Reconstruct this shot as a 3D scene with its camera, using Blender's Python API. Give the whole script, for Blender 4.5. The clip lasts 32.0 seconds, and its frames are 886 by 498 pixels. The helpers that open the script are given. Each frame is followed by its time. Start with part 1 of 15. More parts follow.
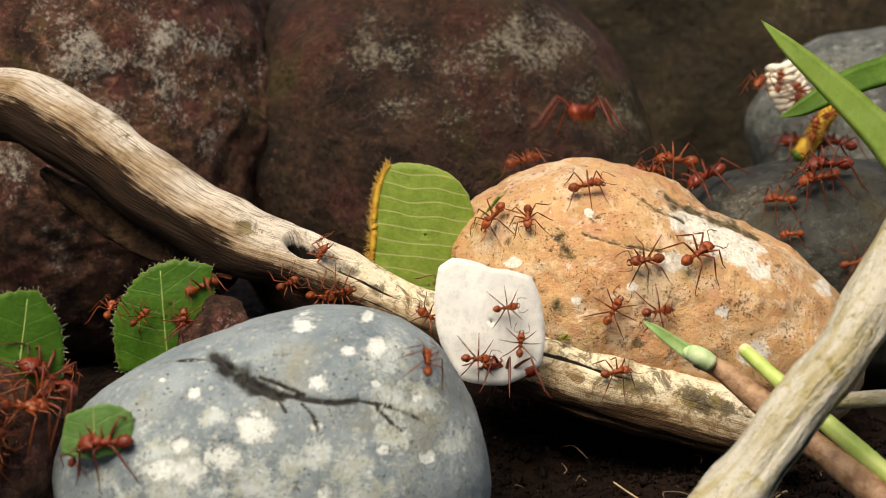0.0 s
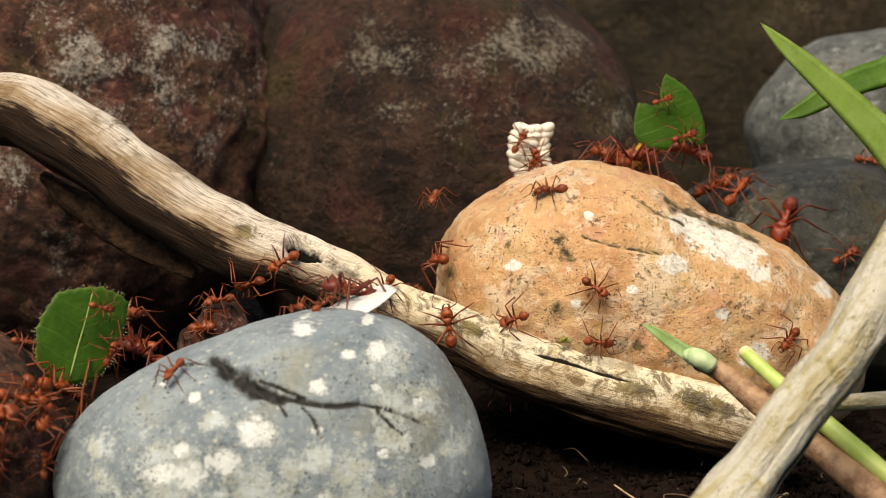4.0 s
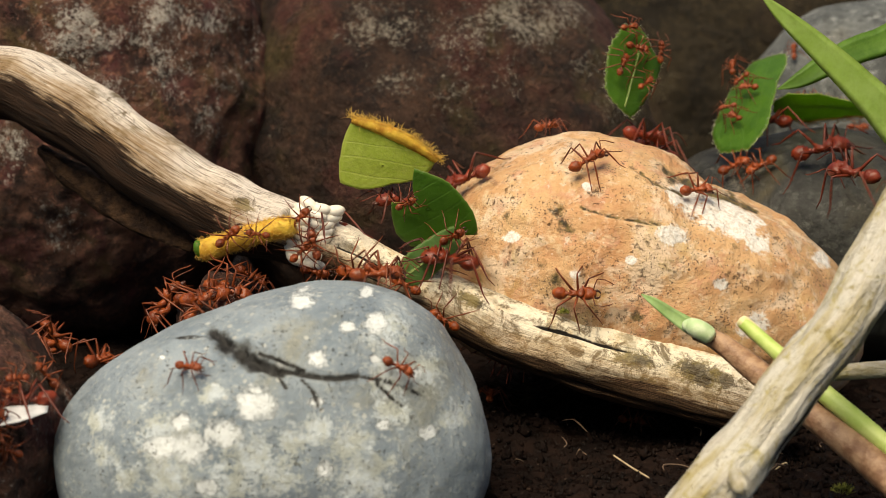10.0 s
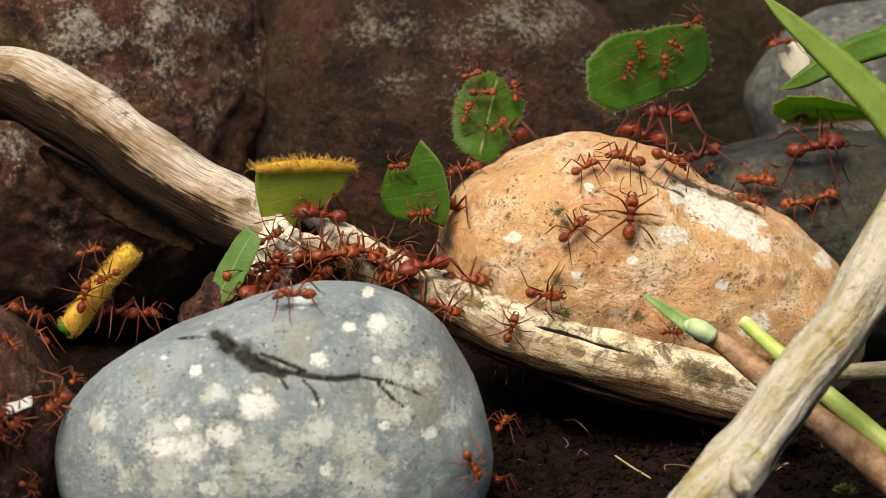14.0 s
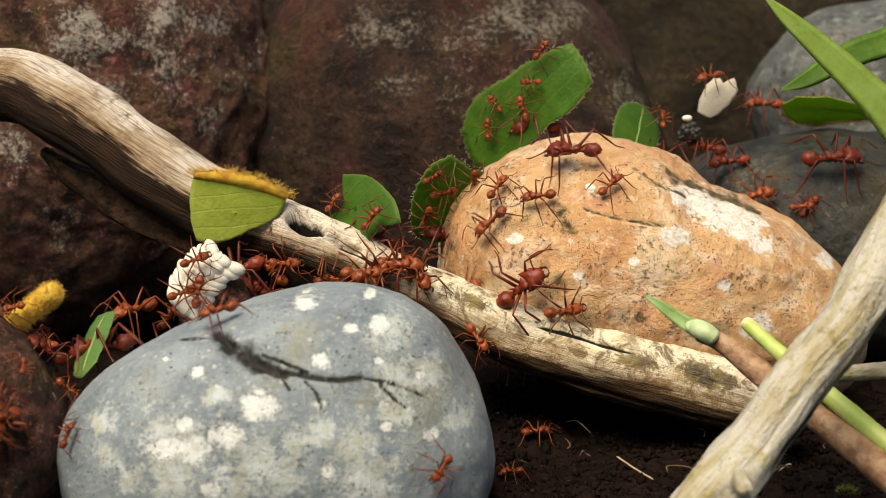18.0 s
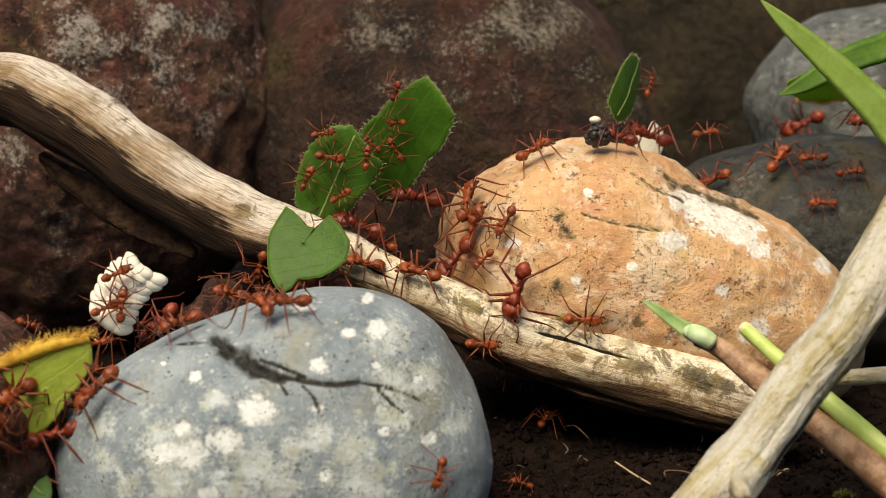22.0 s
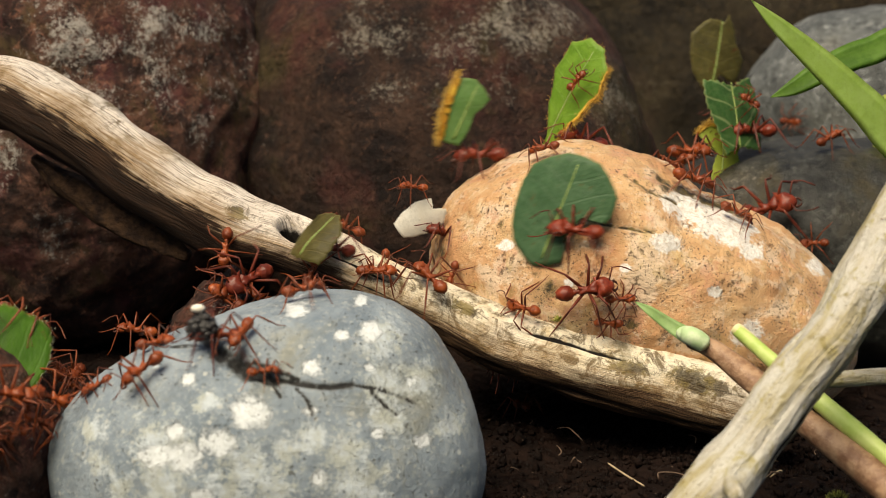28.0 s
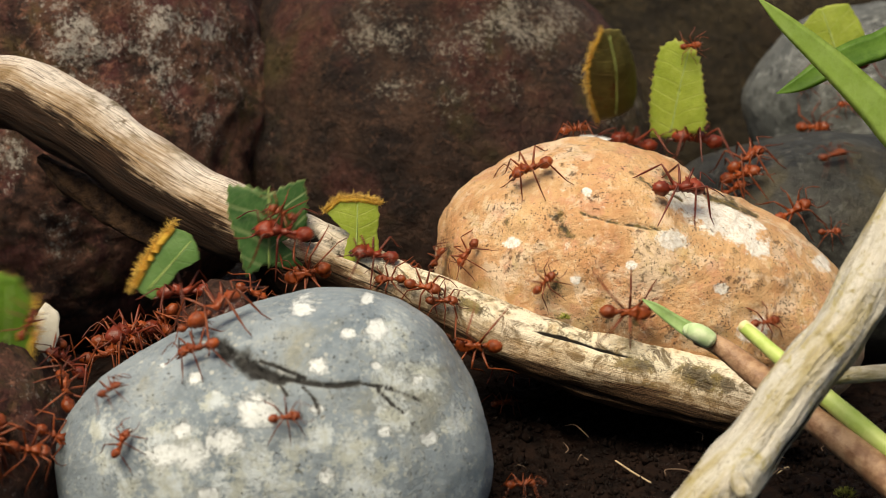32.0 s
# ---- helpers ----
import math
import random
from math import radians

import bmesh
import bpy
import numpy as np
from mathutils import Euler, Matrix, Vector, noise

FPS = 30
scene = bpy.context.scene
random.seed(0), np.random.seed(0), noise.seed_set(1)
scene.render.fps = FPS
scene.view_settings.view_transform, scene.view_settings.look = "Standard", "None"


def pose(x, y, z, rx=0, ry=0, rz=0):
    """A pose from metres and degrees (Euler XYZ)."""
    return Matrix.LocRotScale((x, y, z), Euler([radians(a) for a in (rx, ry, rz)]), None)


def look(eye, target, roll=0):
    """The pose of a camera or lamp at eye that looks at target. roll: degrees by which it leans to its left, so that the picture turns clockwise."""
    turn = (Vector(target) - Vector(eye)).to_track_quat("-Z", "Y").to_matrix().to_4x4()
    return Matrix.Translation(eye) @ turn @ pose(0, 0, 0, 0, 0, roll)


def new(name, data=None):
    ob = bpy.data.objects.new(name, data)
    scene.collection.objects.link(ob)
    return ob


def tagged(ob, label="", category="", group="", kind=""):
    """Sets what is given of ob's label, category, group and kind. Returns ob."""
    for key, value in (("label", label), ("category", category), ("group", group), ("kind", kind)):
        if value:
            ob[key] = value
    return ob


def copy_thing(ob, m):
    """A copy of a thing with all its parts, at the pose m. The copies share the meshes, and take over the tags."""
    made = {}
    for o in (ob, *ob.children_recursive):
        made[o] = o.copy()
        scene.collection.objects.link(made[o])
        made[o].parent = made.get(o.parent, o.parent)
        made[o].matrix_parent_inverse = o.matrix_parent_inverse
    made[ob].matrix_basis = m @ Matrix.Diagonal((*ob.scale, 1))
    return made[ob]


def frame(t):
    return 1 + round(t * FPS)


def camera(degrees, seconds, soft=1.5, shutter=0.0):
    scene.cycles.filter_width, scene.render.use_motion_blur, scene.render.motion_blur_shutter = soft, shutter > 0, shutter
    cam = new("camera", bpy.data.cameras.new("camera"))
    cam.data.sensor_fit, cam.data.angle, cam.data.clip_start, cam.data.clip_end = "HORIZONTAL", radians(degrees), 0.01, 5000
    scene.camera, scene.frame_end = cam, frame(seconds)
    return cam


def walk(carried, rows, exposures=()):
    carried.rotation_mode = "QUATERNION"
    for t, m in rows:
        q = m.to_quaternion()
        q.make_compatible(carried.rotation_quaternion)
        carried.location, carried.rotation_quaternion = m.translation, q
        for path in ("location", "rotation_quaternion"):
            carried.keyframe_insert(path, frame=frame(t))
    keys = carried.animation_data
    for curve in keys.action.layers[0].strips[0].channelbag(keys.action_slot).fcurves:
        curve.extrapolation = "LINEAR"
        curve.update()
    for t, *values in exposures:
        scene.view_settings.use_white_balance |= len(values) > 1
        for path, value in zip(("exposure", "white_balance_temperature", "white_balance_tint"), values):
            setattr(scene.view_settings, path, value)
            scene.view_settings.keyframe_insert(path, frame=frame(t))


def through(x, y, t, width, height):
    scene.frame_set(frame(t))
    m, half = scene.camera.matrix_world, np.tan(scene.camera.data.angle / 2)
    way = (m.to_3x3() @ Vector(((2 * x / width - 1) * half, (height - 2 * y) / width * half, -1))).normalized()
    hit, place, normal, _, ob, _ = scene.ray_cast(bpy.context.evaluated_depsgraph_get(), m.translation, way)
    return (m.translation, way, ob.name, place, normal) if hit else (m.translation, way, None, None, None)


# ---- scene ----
cam = camera(30, 32.0, soft=0.6, shutter=0.5)
# One tripod pose that is nudged: tilt, roll and pan in degrees.
PATH = [
    (0, pose(0, -0.2167, 0.0722, 80.845, -0.443, 0.090)),
    (0.5, pose(0, -0.2167, 0.0722, 80.870, -0.447, 0.106)),
    (1, pose(0, -0.2167, 0.0722, 80.900, -0.451, 0.077)),
    (1.5, pose(0, -0.2167, 0.0722, 80.865, -0.374, 0.055)),
    (2, pose(0, -0.2167, 0.0722, 80.862, -0.399, -0.012)),
    (2.5, pose(0, -0.2167, 0.0722, 80.884, -0.361, -0.028)),
    (3, pose(0, -0.2167, 0.0722, 80.941, -0.354, -0.080)),
    (3.5, pose(0, -0.2167, 0.0722, 80.952, -0.309, 0.006)),
    (5.5, pose(0, -0.2167, 0.0722, 80.985, -0.206, 0.087)),
    (6, pose(0, -0.2167, 0.0722, 80.927, -0.205, 0.044)),
    (6.5, pose(0, -0.2167, 0.0722, 80.887, -0.169, 0.030)),
    (7, pose(0, -0.2167, 0.0722, 80.881, -0.162, -0.025)),
    (7.5, pose(0, -0.2167, 0.0722, 80.790, -0.111, -0.023)),
    (8, pose(0, -0.2167, 0.0722, 80.596, -0.078, 0.032)),
    (8.5, pose(0, -0.2167, 0.0722, 80.452, -0.068, -0.012)),
    (9, pose(0, -0.2167, 0.0722, 80.226, -0.054, -0.092)),
    (9.5, pose(0, -0.2167, 0.0722, 80.137, -0.049, -0.108)),
    (10, pose(0, -0.2167, 0.0722, 79.980, 0.013, -0.038)),
    (10.5, pose(0, -0.2167, 0.0722, 79.973, 0.046, -0.043)),
    (11, pose(0, -0.2167, 0.0722, 79.980, 0.018, -0.029)),
    (11.5, pose(0, -0.2167, 0.0722, 79.977, 0.023, -0.029)),
    (12, pose(0, -0.2167, 0.0722, 79.976, 0.028, -0.001)),
    (12.5, pose(0, -0.2167, 0.0722, 79.966, 0.028, -0.004)),
    (13, pose(0, -0.2167, 0.0722, 80.000, 0.000, 0.000)),
    (13.5, pose(0, -0.2167, 0.0722, 80.009, 0.024, -0.007)),
    (14, pose(0, -0.2167, 0.0722, 79.990, 0.025, 0.011)),
    (14.5, pose(0, -0.2167, 0.0722, 79.996, 0.030, 0.025)),
    (16.5, pose(0, -0.2167, 0.0722, 80.021, 0.087, 0.093)),
    (17, pose(0, -0.2167, 0.0722, 80.032, 0.097, 0.066)),
    (17.5, pose(0, -0.2167, 0.0722, 80.032, 0.094, 0.081)),
    (18, pose(0, -0.2167, 0.0722, 80.032, 0.103, 0.060)),
    (18.5, pose(0, -0.2167, 0.0722, 80.085, 0.052, 0.028)),
    (19, pose(0, -0.2167, 0.0722, 80.111, 0.078, 0.012)),
    (19.5, pose(0, -0.2167, 0.0722, 80.115, 0.055, 0.012)),
    (20, pose(0, -0.2167, 0.0722, 80.141, 0.076, 0.005)),
    (20.5, pose(0, -0.2167, 0.0722, 80.157, 0.057, -0.010)),
    (21, pose(0, -0.2167, 0.0722, 80.175, 0.082, -0.019)),
    (21.5, pose(0, -0.2167, 0.0722, 80.190, 0.067, -0.016)),
    (22, pose(0, -0.2167, 0.0722, 80.193, 0.052, -0.007)),
    (22.5, pose(0, -0.2167, 0.0722, 80.189, 0.096, -0.021)),
    (23, pose(0, -0.2167, 0.0722, 80.204, 0.088, 0.002)),
    (23.5, pose(0, -0.2167, 0.0722, 80.164, 0.126, -0.049)),
    (24, pose(0, -0.2167, 0.0722, 80.100, 0.065, -0.111)),
    (24.5, pose(0, -0.2167, 0.0722, 80.156, 0.073, -0.168)),
    (25, pose(0, -0.2167, 0.0722, 80.130, 0.110, -0.110)),
    (25.5, pose(0, -0.2167, 0.0722, 80.125, 0.171, -0.107)),
    (27.5, pose(0, -0.2167, 0.0722, 80.276, 0.147, -0.277)),
    (28, pose(0, -0.2167, 0.0722, 80.269, 0.112, -0.259)),
    (28.5, pose(0, -0.2167, 0.0722, 80.247, 0.163, -0.299)),
    (29, pose(0, -0.2167, 0.0722, 80.181, 0.198, -0.249)),
    (29.5, pose(0, -0.2167, 0.0722, 80.164, 0.283, -0.156)),
    (30, pose(0, -0.2167, 0.0722, 80.152, 0.290, -0.187)),
    (30.5, pose(0, -0.2167, 0.0722, 80.123, 0.327, -0.151)),
    (31, pose(0, -0.2167, 0.0722, 80.168, 0.275, -0.078)),
    (31.5, pose(0, -0.2167, 0.0722, 80.163, 0.322, 0.020)),
    (32, pose(0, -0.2167, 0.0722, 80.195, 0.376, -0.092)),
]
cam.data.dof.use_dof = True
cam.data.dof.focus_distance = 0.236
cam.data.dof.aperture_fstop = 38
walk(cam, PATH)

# ---- light: a bright overcast sky with a soft sun high to the left ----
world = bpy.data.worlds.new("sky")
scene.world = world
world.use_nodes = True
sky = world.node_tree.nodes.new("ShaderNodeTexSky")
sky.sky_type = "NISHITA"
sky.sun_disc = False
sky.sun_elevation, sky.sun_rotation = radians(62), radians(-25)
world.node_tree.links.new(sky.outputs[0], world.node_tree.nodes["Background"].inputs[0])
world.node_tree.nodes["Background"].inputs[1].default_value = 0.06
sun = new("sun", bpy.data.lights.new("sun", "SUN"))
sun.data.energy, sun.data.angle, sun.data.color = 5.0, radians(42), (1.0, 0.90, 0.72)
sun.matrix_world = look((-0.28, -0.50, 1.0), (0, 0.1, 0))
scene.view_settings.exposure = 0.15
scene.view_settings.use_white_balance = True
scene.view_settings.white_balance_temperature = 7100

MM = 0.001


# ---- materials ----
class Mat:
    """A small builder for node materials; sizes are in millimetres."""

    def __init__(self, name):
        self.m = bpy.data.materials.new(name)
        self.m.use_nodes = True
        self.t = self.m.node_tree
        self.n = self.t.nodes
        self.b = self.n["Principled BSDF"]
        self.co = self.n.new("ShaderNodeTexCoord").outputs["Object"]

    def put(self, socket, value):
        if isinstance(value, (int, float)):
            socket.default_value = value
        elif isinstance(value, tuple):
            socket.default_value = (*value, 1.0) if len(value) == 3 and socket.type == "RGBA" else value
        else:
            self.t.links.new(value, socket)

    def noise(self, mm, detail=4.0, rough=0.55, warp=0.0, vec=None):
        n = self.n.new("ShaderNodeTexNoise")
        self.put(n.inputs["Vector"], vec or self.co)
        self.put(n.inputs["Scale"], 1000.0 / mm)
        self.put(n.inputs["Detail"], detail)
        self.put(n.inputs["Roughness"], rough)
        self.put(n.inputs["Distortion"], warp)
        return n.outputs["Fac"]

    def cells(self, mm, feature="F1", vec=None, jitter=1.0):
        n = self.n.new("ShaderNodeTexVoronoi")
        n.feature = feature
        self.put(n.inputs["Vector"], vec or self.co)
        self.put(n.inputs["Scale"], 1000.0 / mm)
        self.put(n.inputs["Randomness"], jitter)
        return n.outputs["Distance"]

    def attr(self, name):
        n = self.n.new("ShaderNodeAttribute")
        n.attribute_name = name
        return n.outputs["Fac"]

    def rand(self):
        return self.n.new("ShaderNodeObjectInfo").outputs["Random"]

    def step(self, v, lo, hi):
        n = self.n.new("ShaderNodeMapRange")
        n.interpolation_type = "SMOOTHSTEP"
        for k, x in zip(("Value", "From Min", "From Max"), (v, lo, hi)):
            self.put(n.inputs[k], x)
        return n.outputs["Result"]

    def calc(self, op, a, b=0.0):
        n = self.n.new("ShaderNodeMath")
        n.operation = op
        self.put(n.inputs[0], a)
        self.put(n.inputs[1], b)
        return n.outputs[0]

    def mix(self, f, a, b, blend="MIX"):
        n = self.n.new("ShaderNodeMix")
        n.data_type, n.blend_type = "RGBA", blend
        self.put(n.inputs[0], f)
        self.put(n.inputs[6], a)
        self.put(n.inputs[7], b)
        return n.outputs[2]

    def vec(self, x, y, z=0.0):
        n = self.n.new("ShaderNodeCombineXYZ")
        for i, v in enumerate((x, y, z)):
            self.put(n.inputs[i], v)
        return n.outputs[0]

    def stretch(self, sx, sy, sz):
        n = self.n.new("ShaderNodeMapping")
        self.put(n.inputs["Vector"], self.co)
        n.inputs["Scale"].default_value = (sx, sy, sz)
        return n.outputs[0]

    def bump(self, height, mm, strength=1.0, normal=None):
        n = self.n.new("ShaderNodeBump")
        self.put(n.inputs["Height"], height)
        n.inputs["Distance"].default_value = mm * MM
        n.inputs["Strength"].default_value = strength
        if normal:
            self.put(n.inputs["Normal"], normal)
        return n.outputs[0]

    def done(self, color, rough=0.6, normal=None, spec=0.5, sub=0.0, sheen=0.0):
        self.put(self.b.inputs["Base Color"], color)
        self.put(self.b.inputs["Roughness"], rough)
        self.put(self.b.inputs["Specular IOR Level"], spec)
        if normal:
            self.put(self.b.inputs["Normal"], normal)
        if sheen:
            self.put(self.b.inputs["Sheen Weight"], sheen)
        return self.m

    def leafy(self, color, through, rough=0.45, normal=None, share=0.42):
        """Thin plant tissue: part of the light goes through."""
        self.done(color, rough, normal, 0.25)
        tr = self.n.new("ShaderNodeBsdfTranslucent")
        self.put(tr.inputs["Color"], through)
        mx = self.n.new("ShaderNodeMixShader")
        mx.inputs[0].default_value = share
        self.t.links.new(self.b.outputs[0], mx.inputs[1])
        self.t.links.new(tr.outputs[0], mx.inputs[2])
        self.t.links.new(mx.outputs[0], self.n["Material Output"].inputs["Surface"])
        return self.m


def grey_stone_look():
    k = Mat("blue_grey_river_stone")
    c = k.mix(k.step(k.noise(9, 6, 0.65), 0.3, 0.72), (0.165, 0.212, 0.260), (0.325, 0.385, 0.440))
    c = k.mix(k.calc("MULTIPLY", k.step(k.noise(0.9, 5, 0.8), 0.5, 0.66), 0.8), c, (0.42, 0.45, 0.45))
    c = k.mix(k.calc("MULTIPLY", k.step(k.noise(3.2, 6, 0.75), 0.5, 0.68), 0.35), c, (0.14, 0.165, 0.19))
    c = k.mix(k.calc("MULTIPLY", k.step(k.noise(13, 5, 0.65, 0.6), 0.52, 0.70), 0.5), c, (0.27, 0.245, 0.14))
    speck = k.calc("ADD", k.cells(2.1), k.calc("MULTIPLY", k.noise(1.2, 3), 0.35))
    c = k.mix(k.calc("MULTIPLY", k.step(speck, 0.36, 0.26), 0.6), c, (0.60, 0.61, 0.57))
    hazy = k.calc("ADD", k.attr("haze"), k.calc("MULTIPLY", k.calc("SUBTRACT", k.noise(1.6, 7, 0.82), 0.5), 4.0))
    c = k.mix(k.calc("MULTIPLY", k.step(hazy, 0.15, 0.75), 0.75), c, k.mix(k.step(k.noise(2.4, 4, 0.7), 0.4, 0.62), (0.66, 0.73, 0.77), (0.54, 0.57, 0.51)))
    edge = k.calc("ADD", k.attr("lichen"), k.calc("MULTIPLY", k.calc("SUBTRACT", k.noise(2.2, 7, 0.8), 0.5), 3.2))
    crust = k.step(edge, 0.0, 0.5)
    c = k.mix(k.calc("MULTIPLY", crust, 0.93), c, k.mix(k.step(k.noise(0.7, 5, 0.75), 0.3, 0.6), (0.58, 0.62, 0.62), (0.84, 0.89, 0.92)))
    pits = k.step(k.calc("ADD", k.noise(0.5, 3, 0.7), k.calc("MULTIPLY", k.noise(5, 3), 0.3)), 0.775, 0.84)
    c = k.mix(k.calc("MULTIPLY", pits, 0.7), c, (0.05, 0.052, 0.05))
    soft = k.step(k.calc("ADD", k.attr("grime_shade"), k.calc("MULTIPLY", k.calc("SUBTRACT", k.noise(1.4, 6, 0.8), 0.5), 1.6)), 0.0, 0.6)
    c = k.mix(k.calc("MULTIPLY", soft, 0.75), c, (0.07, 0.07, 0.062))
    dirt_shade = k.step(k.calc("ADD", k.attr("grime_shade"), k.calc("MULTIPLY", k.calc("SUBTRACT", k.noise(0.7, 6, 0.75), 0.5), 1.3)), 0.34, 0.8)
    c = k.mix(k.calc("MULTIPLY", dirt_shade, 0.96), c, (0.014, 0.013, 0.012))
    h = k.calc("ADD", k.noise(0.45, 5, 0.75), k.calc("MULTIPLY", crust, 0.5))
    h = k.calc("SUBTRACT", h, k.calc("MULTIPLY", pits, 0.6))
    return k.done(c, k.mix(crust, (0.50, 0.50, 0.50), (0.85, 0.85, 0.85)), k.bump(h, 0.24, 1.0), 0.4)


def orange_stone_look():
    k = Mat("orange_sandstone")
    c = k.mix(k.step(k.noise(11, 6, 0.65, 0.4), 0.3, 0.7), (0.55, 0.265, 0.115), (0.70, 0.45, 0.23))
    c = k.mix(k.step(k.noise(2.6, 6, 0.75), 0.50, 0.68), c, (0.75, 0.55, 0.34))
    c = k.mix(k.calc("MULTIPLY", k.step(k.noise(8, 6, 0.7, 0.3), 0.49, 0.60), 0.8), c, (0.80, 0.62, 0.45))
    c = k.mix(k.calc("MULTIPLY", k.step(k.noise(5, 6, 0.7), 0.53, 0.63), 0.65), c, (0.60, 0.29, 0.17))
    c = k.mix(k.calc("MULTIPLY", k.step(k.noise(7, 5, 0.65, 0.8), 0.54, 0.70), 0.5), c, (0.48, 0.33, 0.10))
    c = k.mix(k.calc("MULTIPLY", k.step(k.noise(3.4, 6, 0.8, 0.3), 0.60, 0.68), 0.6), c, (0.86, 0.78, 0.66))
    c = k.mix(k.calc("MULTIPLY", k.step(k.noise(1.6, 7, 0.82), 0.61, 0.67), 0.8), c, (0.20, 0.09, 0.035))
    c = k.mix(k.calc("MULTIPLY", k.step(k.noise(1.15, 6, 0.8, 0.3), 0.64, 0.69), 0.8), c, (0.90, 0.83, 0.72))
    grit = k.calc("ADD", k.noise(0.34, 3, 0.6), k.calc("MULTIPLY", k.calc("SUBTRACT", k.noise(4.5, 4, 0.7), 0.5), 0.45))
    c = k.mix(k.calc("MULTIPLY", k.step(grit, 0.61, 0.70), 0.9), c, (0.085, 0.048, 0.026))
    edge = k.calc("ADD", k.attr("lichen"), k.calc("MULTIPLY", k.calc("SUBTRACT", k.noise(2.2, 7, 0.78), 0.5), 2.3))
    crust = k.step(edge, 0.02, 0.34)
    c = k.mix(k.calc("MULTIPLY", crust, 0.94), c, k.mix(k.step(k.noise(0.7, 5, 0.75), 0.3, 0.6), (0.66, 0.58, 0.50), (0.92, 0.90, 0.87)))
    dirt_shade = k.step(k.calc("ADD", k.attr("grime_shade"), k.calc("MULTIPLY", k.calc("SUBTRACT", k.noise(1.4, 7, 0.8), 0.5), 2.6)), 0.35, 1.0)
    c = k.mix(dirt_shade, c, k.mix(k.step(k.noise(1.1, 3), 0.4, 0.6), (0.050, 0.038, 0.020), (0.17, 0.12, 0.035)))
    pits = k.step(k.calc("ADD", k.noise(0.8, 4, 0.75), k.calc("MULTIPLY", k.noise(4, 3), 0.5)), 0.86, 0.96)
    c = k.mix(k.calc("MULTIPLY", pits, 0.7), c, (0.13, 0.065, 0.03))
    h = k.calc("ADD", k.calc("ADD", k.noise(0.55, 6, 0.75), k.calc("MULTIPLY", k.noise(2.2, 5, 0.7), 0.8)), k.calc("MULTIPLY", pits, -0.7))
    return k.done(c, k.mix(crust, (0.48, 0.48, 0.48), (0.8, 0.8, 0.8)), k.bump(h, 0.34, 1.0), 0.5)


def rock_look(name, dark, mid, tint, moss, fleck, amount, mm=10.0, rough=0.75, relief=0.9):
    k = Mat(name)
    c = k.mix(k.step(k.noise(mm, 6, 0.65, 0.3), 0.35, 0.68), dark, mid)
    c = k.mix(k.calc("MULTIPLY", k.step(k.noise(mm * 1.7, 4, 0.6), 0.50, 0.66), 0.75), c, tint)
    c = k.mix(k.calc("MULTIPLY", k.step(k.noise(mm * 2.3, 5, 0.65, 0.5), 0.52, 0.68), 0.8), c, moss)
    c = k.mix(k.step(k.noise(1.5, 6, 0.8), 0.48, 0.66), c, k.mix(0.72, c, (0.0, 0.0, 0.0)))
    c = k.mix(k.calc("MULTIPLY", k.step(k.noise(2.0, 6, 0.85, 0.6), 0.52, 0.64), 0.55), c, tuple(min(0.4, v * 2.6) for v in mid))
    c = k.mix(k.calc("MULTIPLY", k.step(k.noise(3.1, 6, 0.85, 0.4), 0.55, 0.64), 0.7), c, tuple(v * 0.5 for v in dark))
    pale = k.calc("ADD", k.noise(0.9, 6, 0.85), k.calc("MULTIPLY", k.calc("SUBTRACT", k.noise(mm * 1.3, 3), 0.5), 0.6))
    pale = k.calc("ADD", pale, k.calc("MULTIPLY", k.attr("lichen"), 0.12))
    c = k.mix(k.calc("MULTIPLY", k.step(pale, amount, amount + 0.14), 0.85), c, fleck)
    h = k.calc("ADD", k.noise(2.2, 7, 0.72), k.noise(6, 3))
    return k.done(c, rough, k.bump(h, relief, 1.0), 0.3)


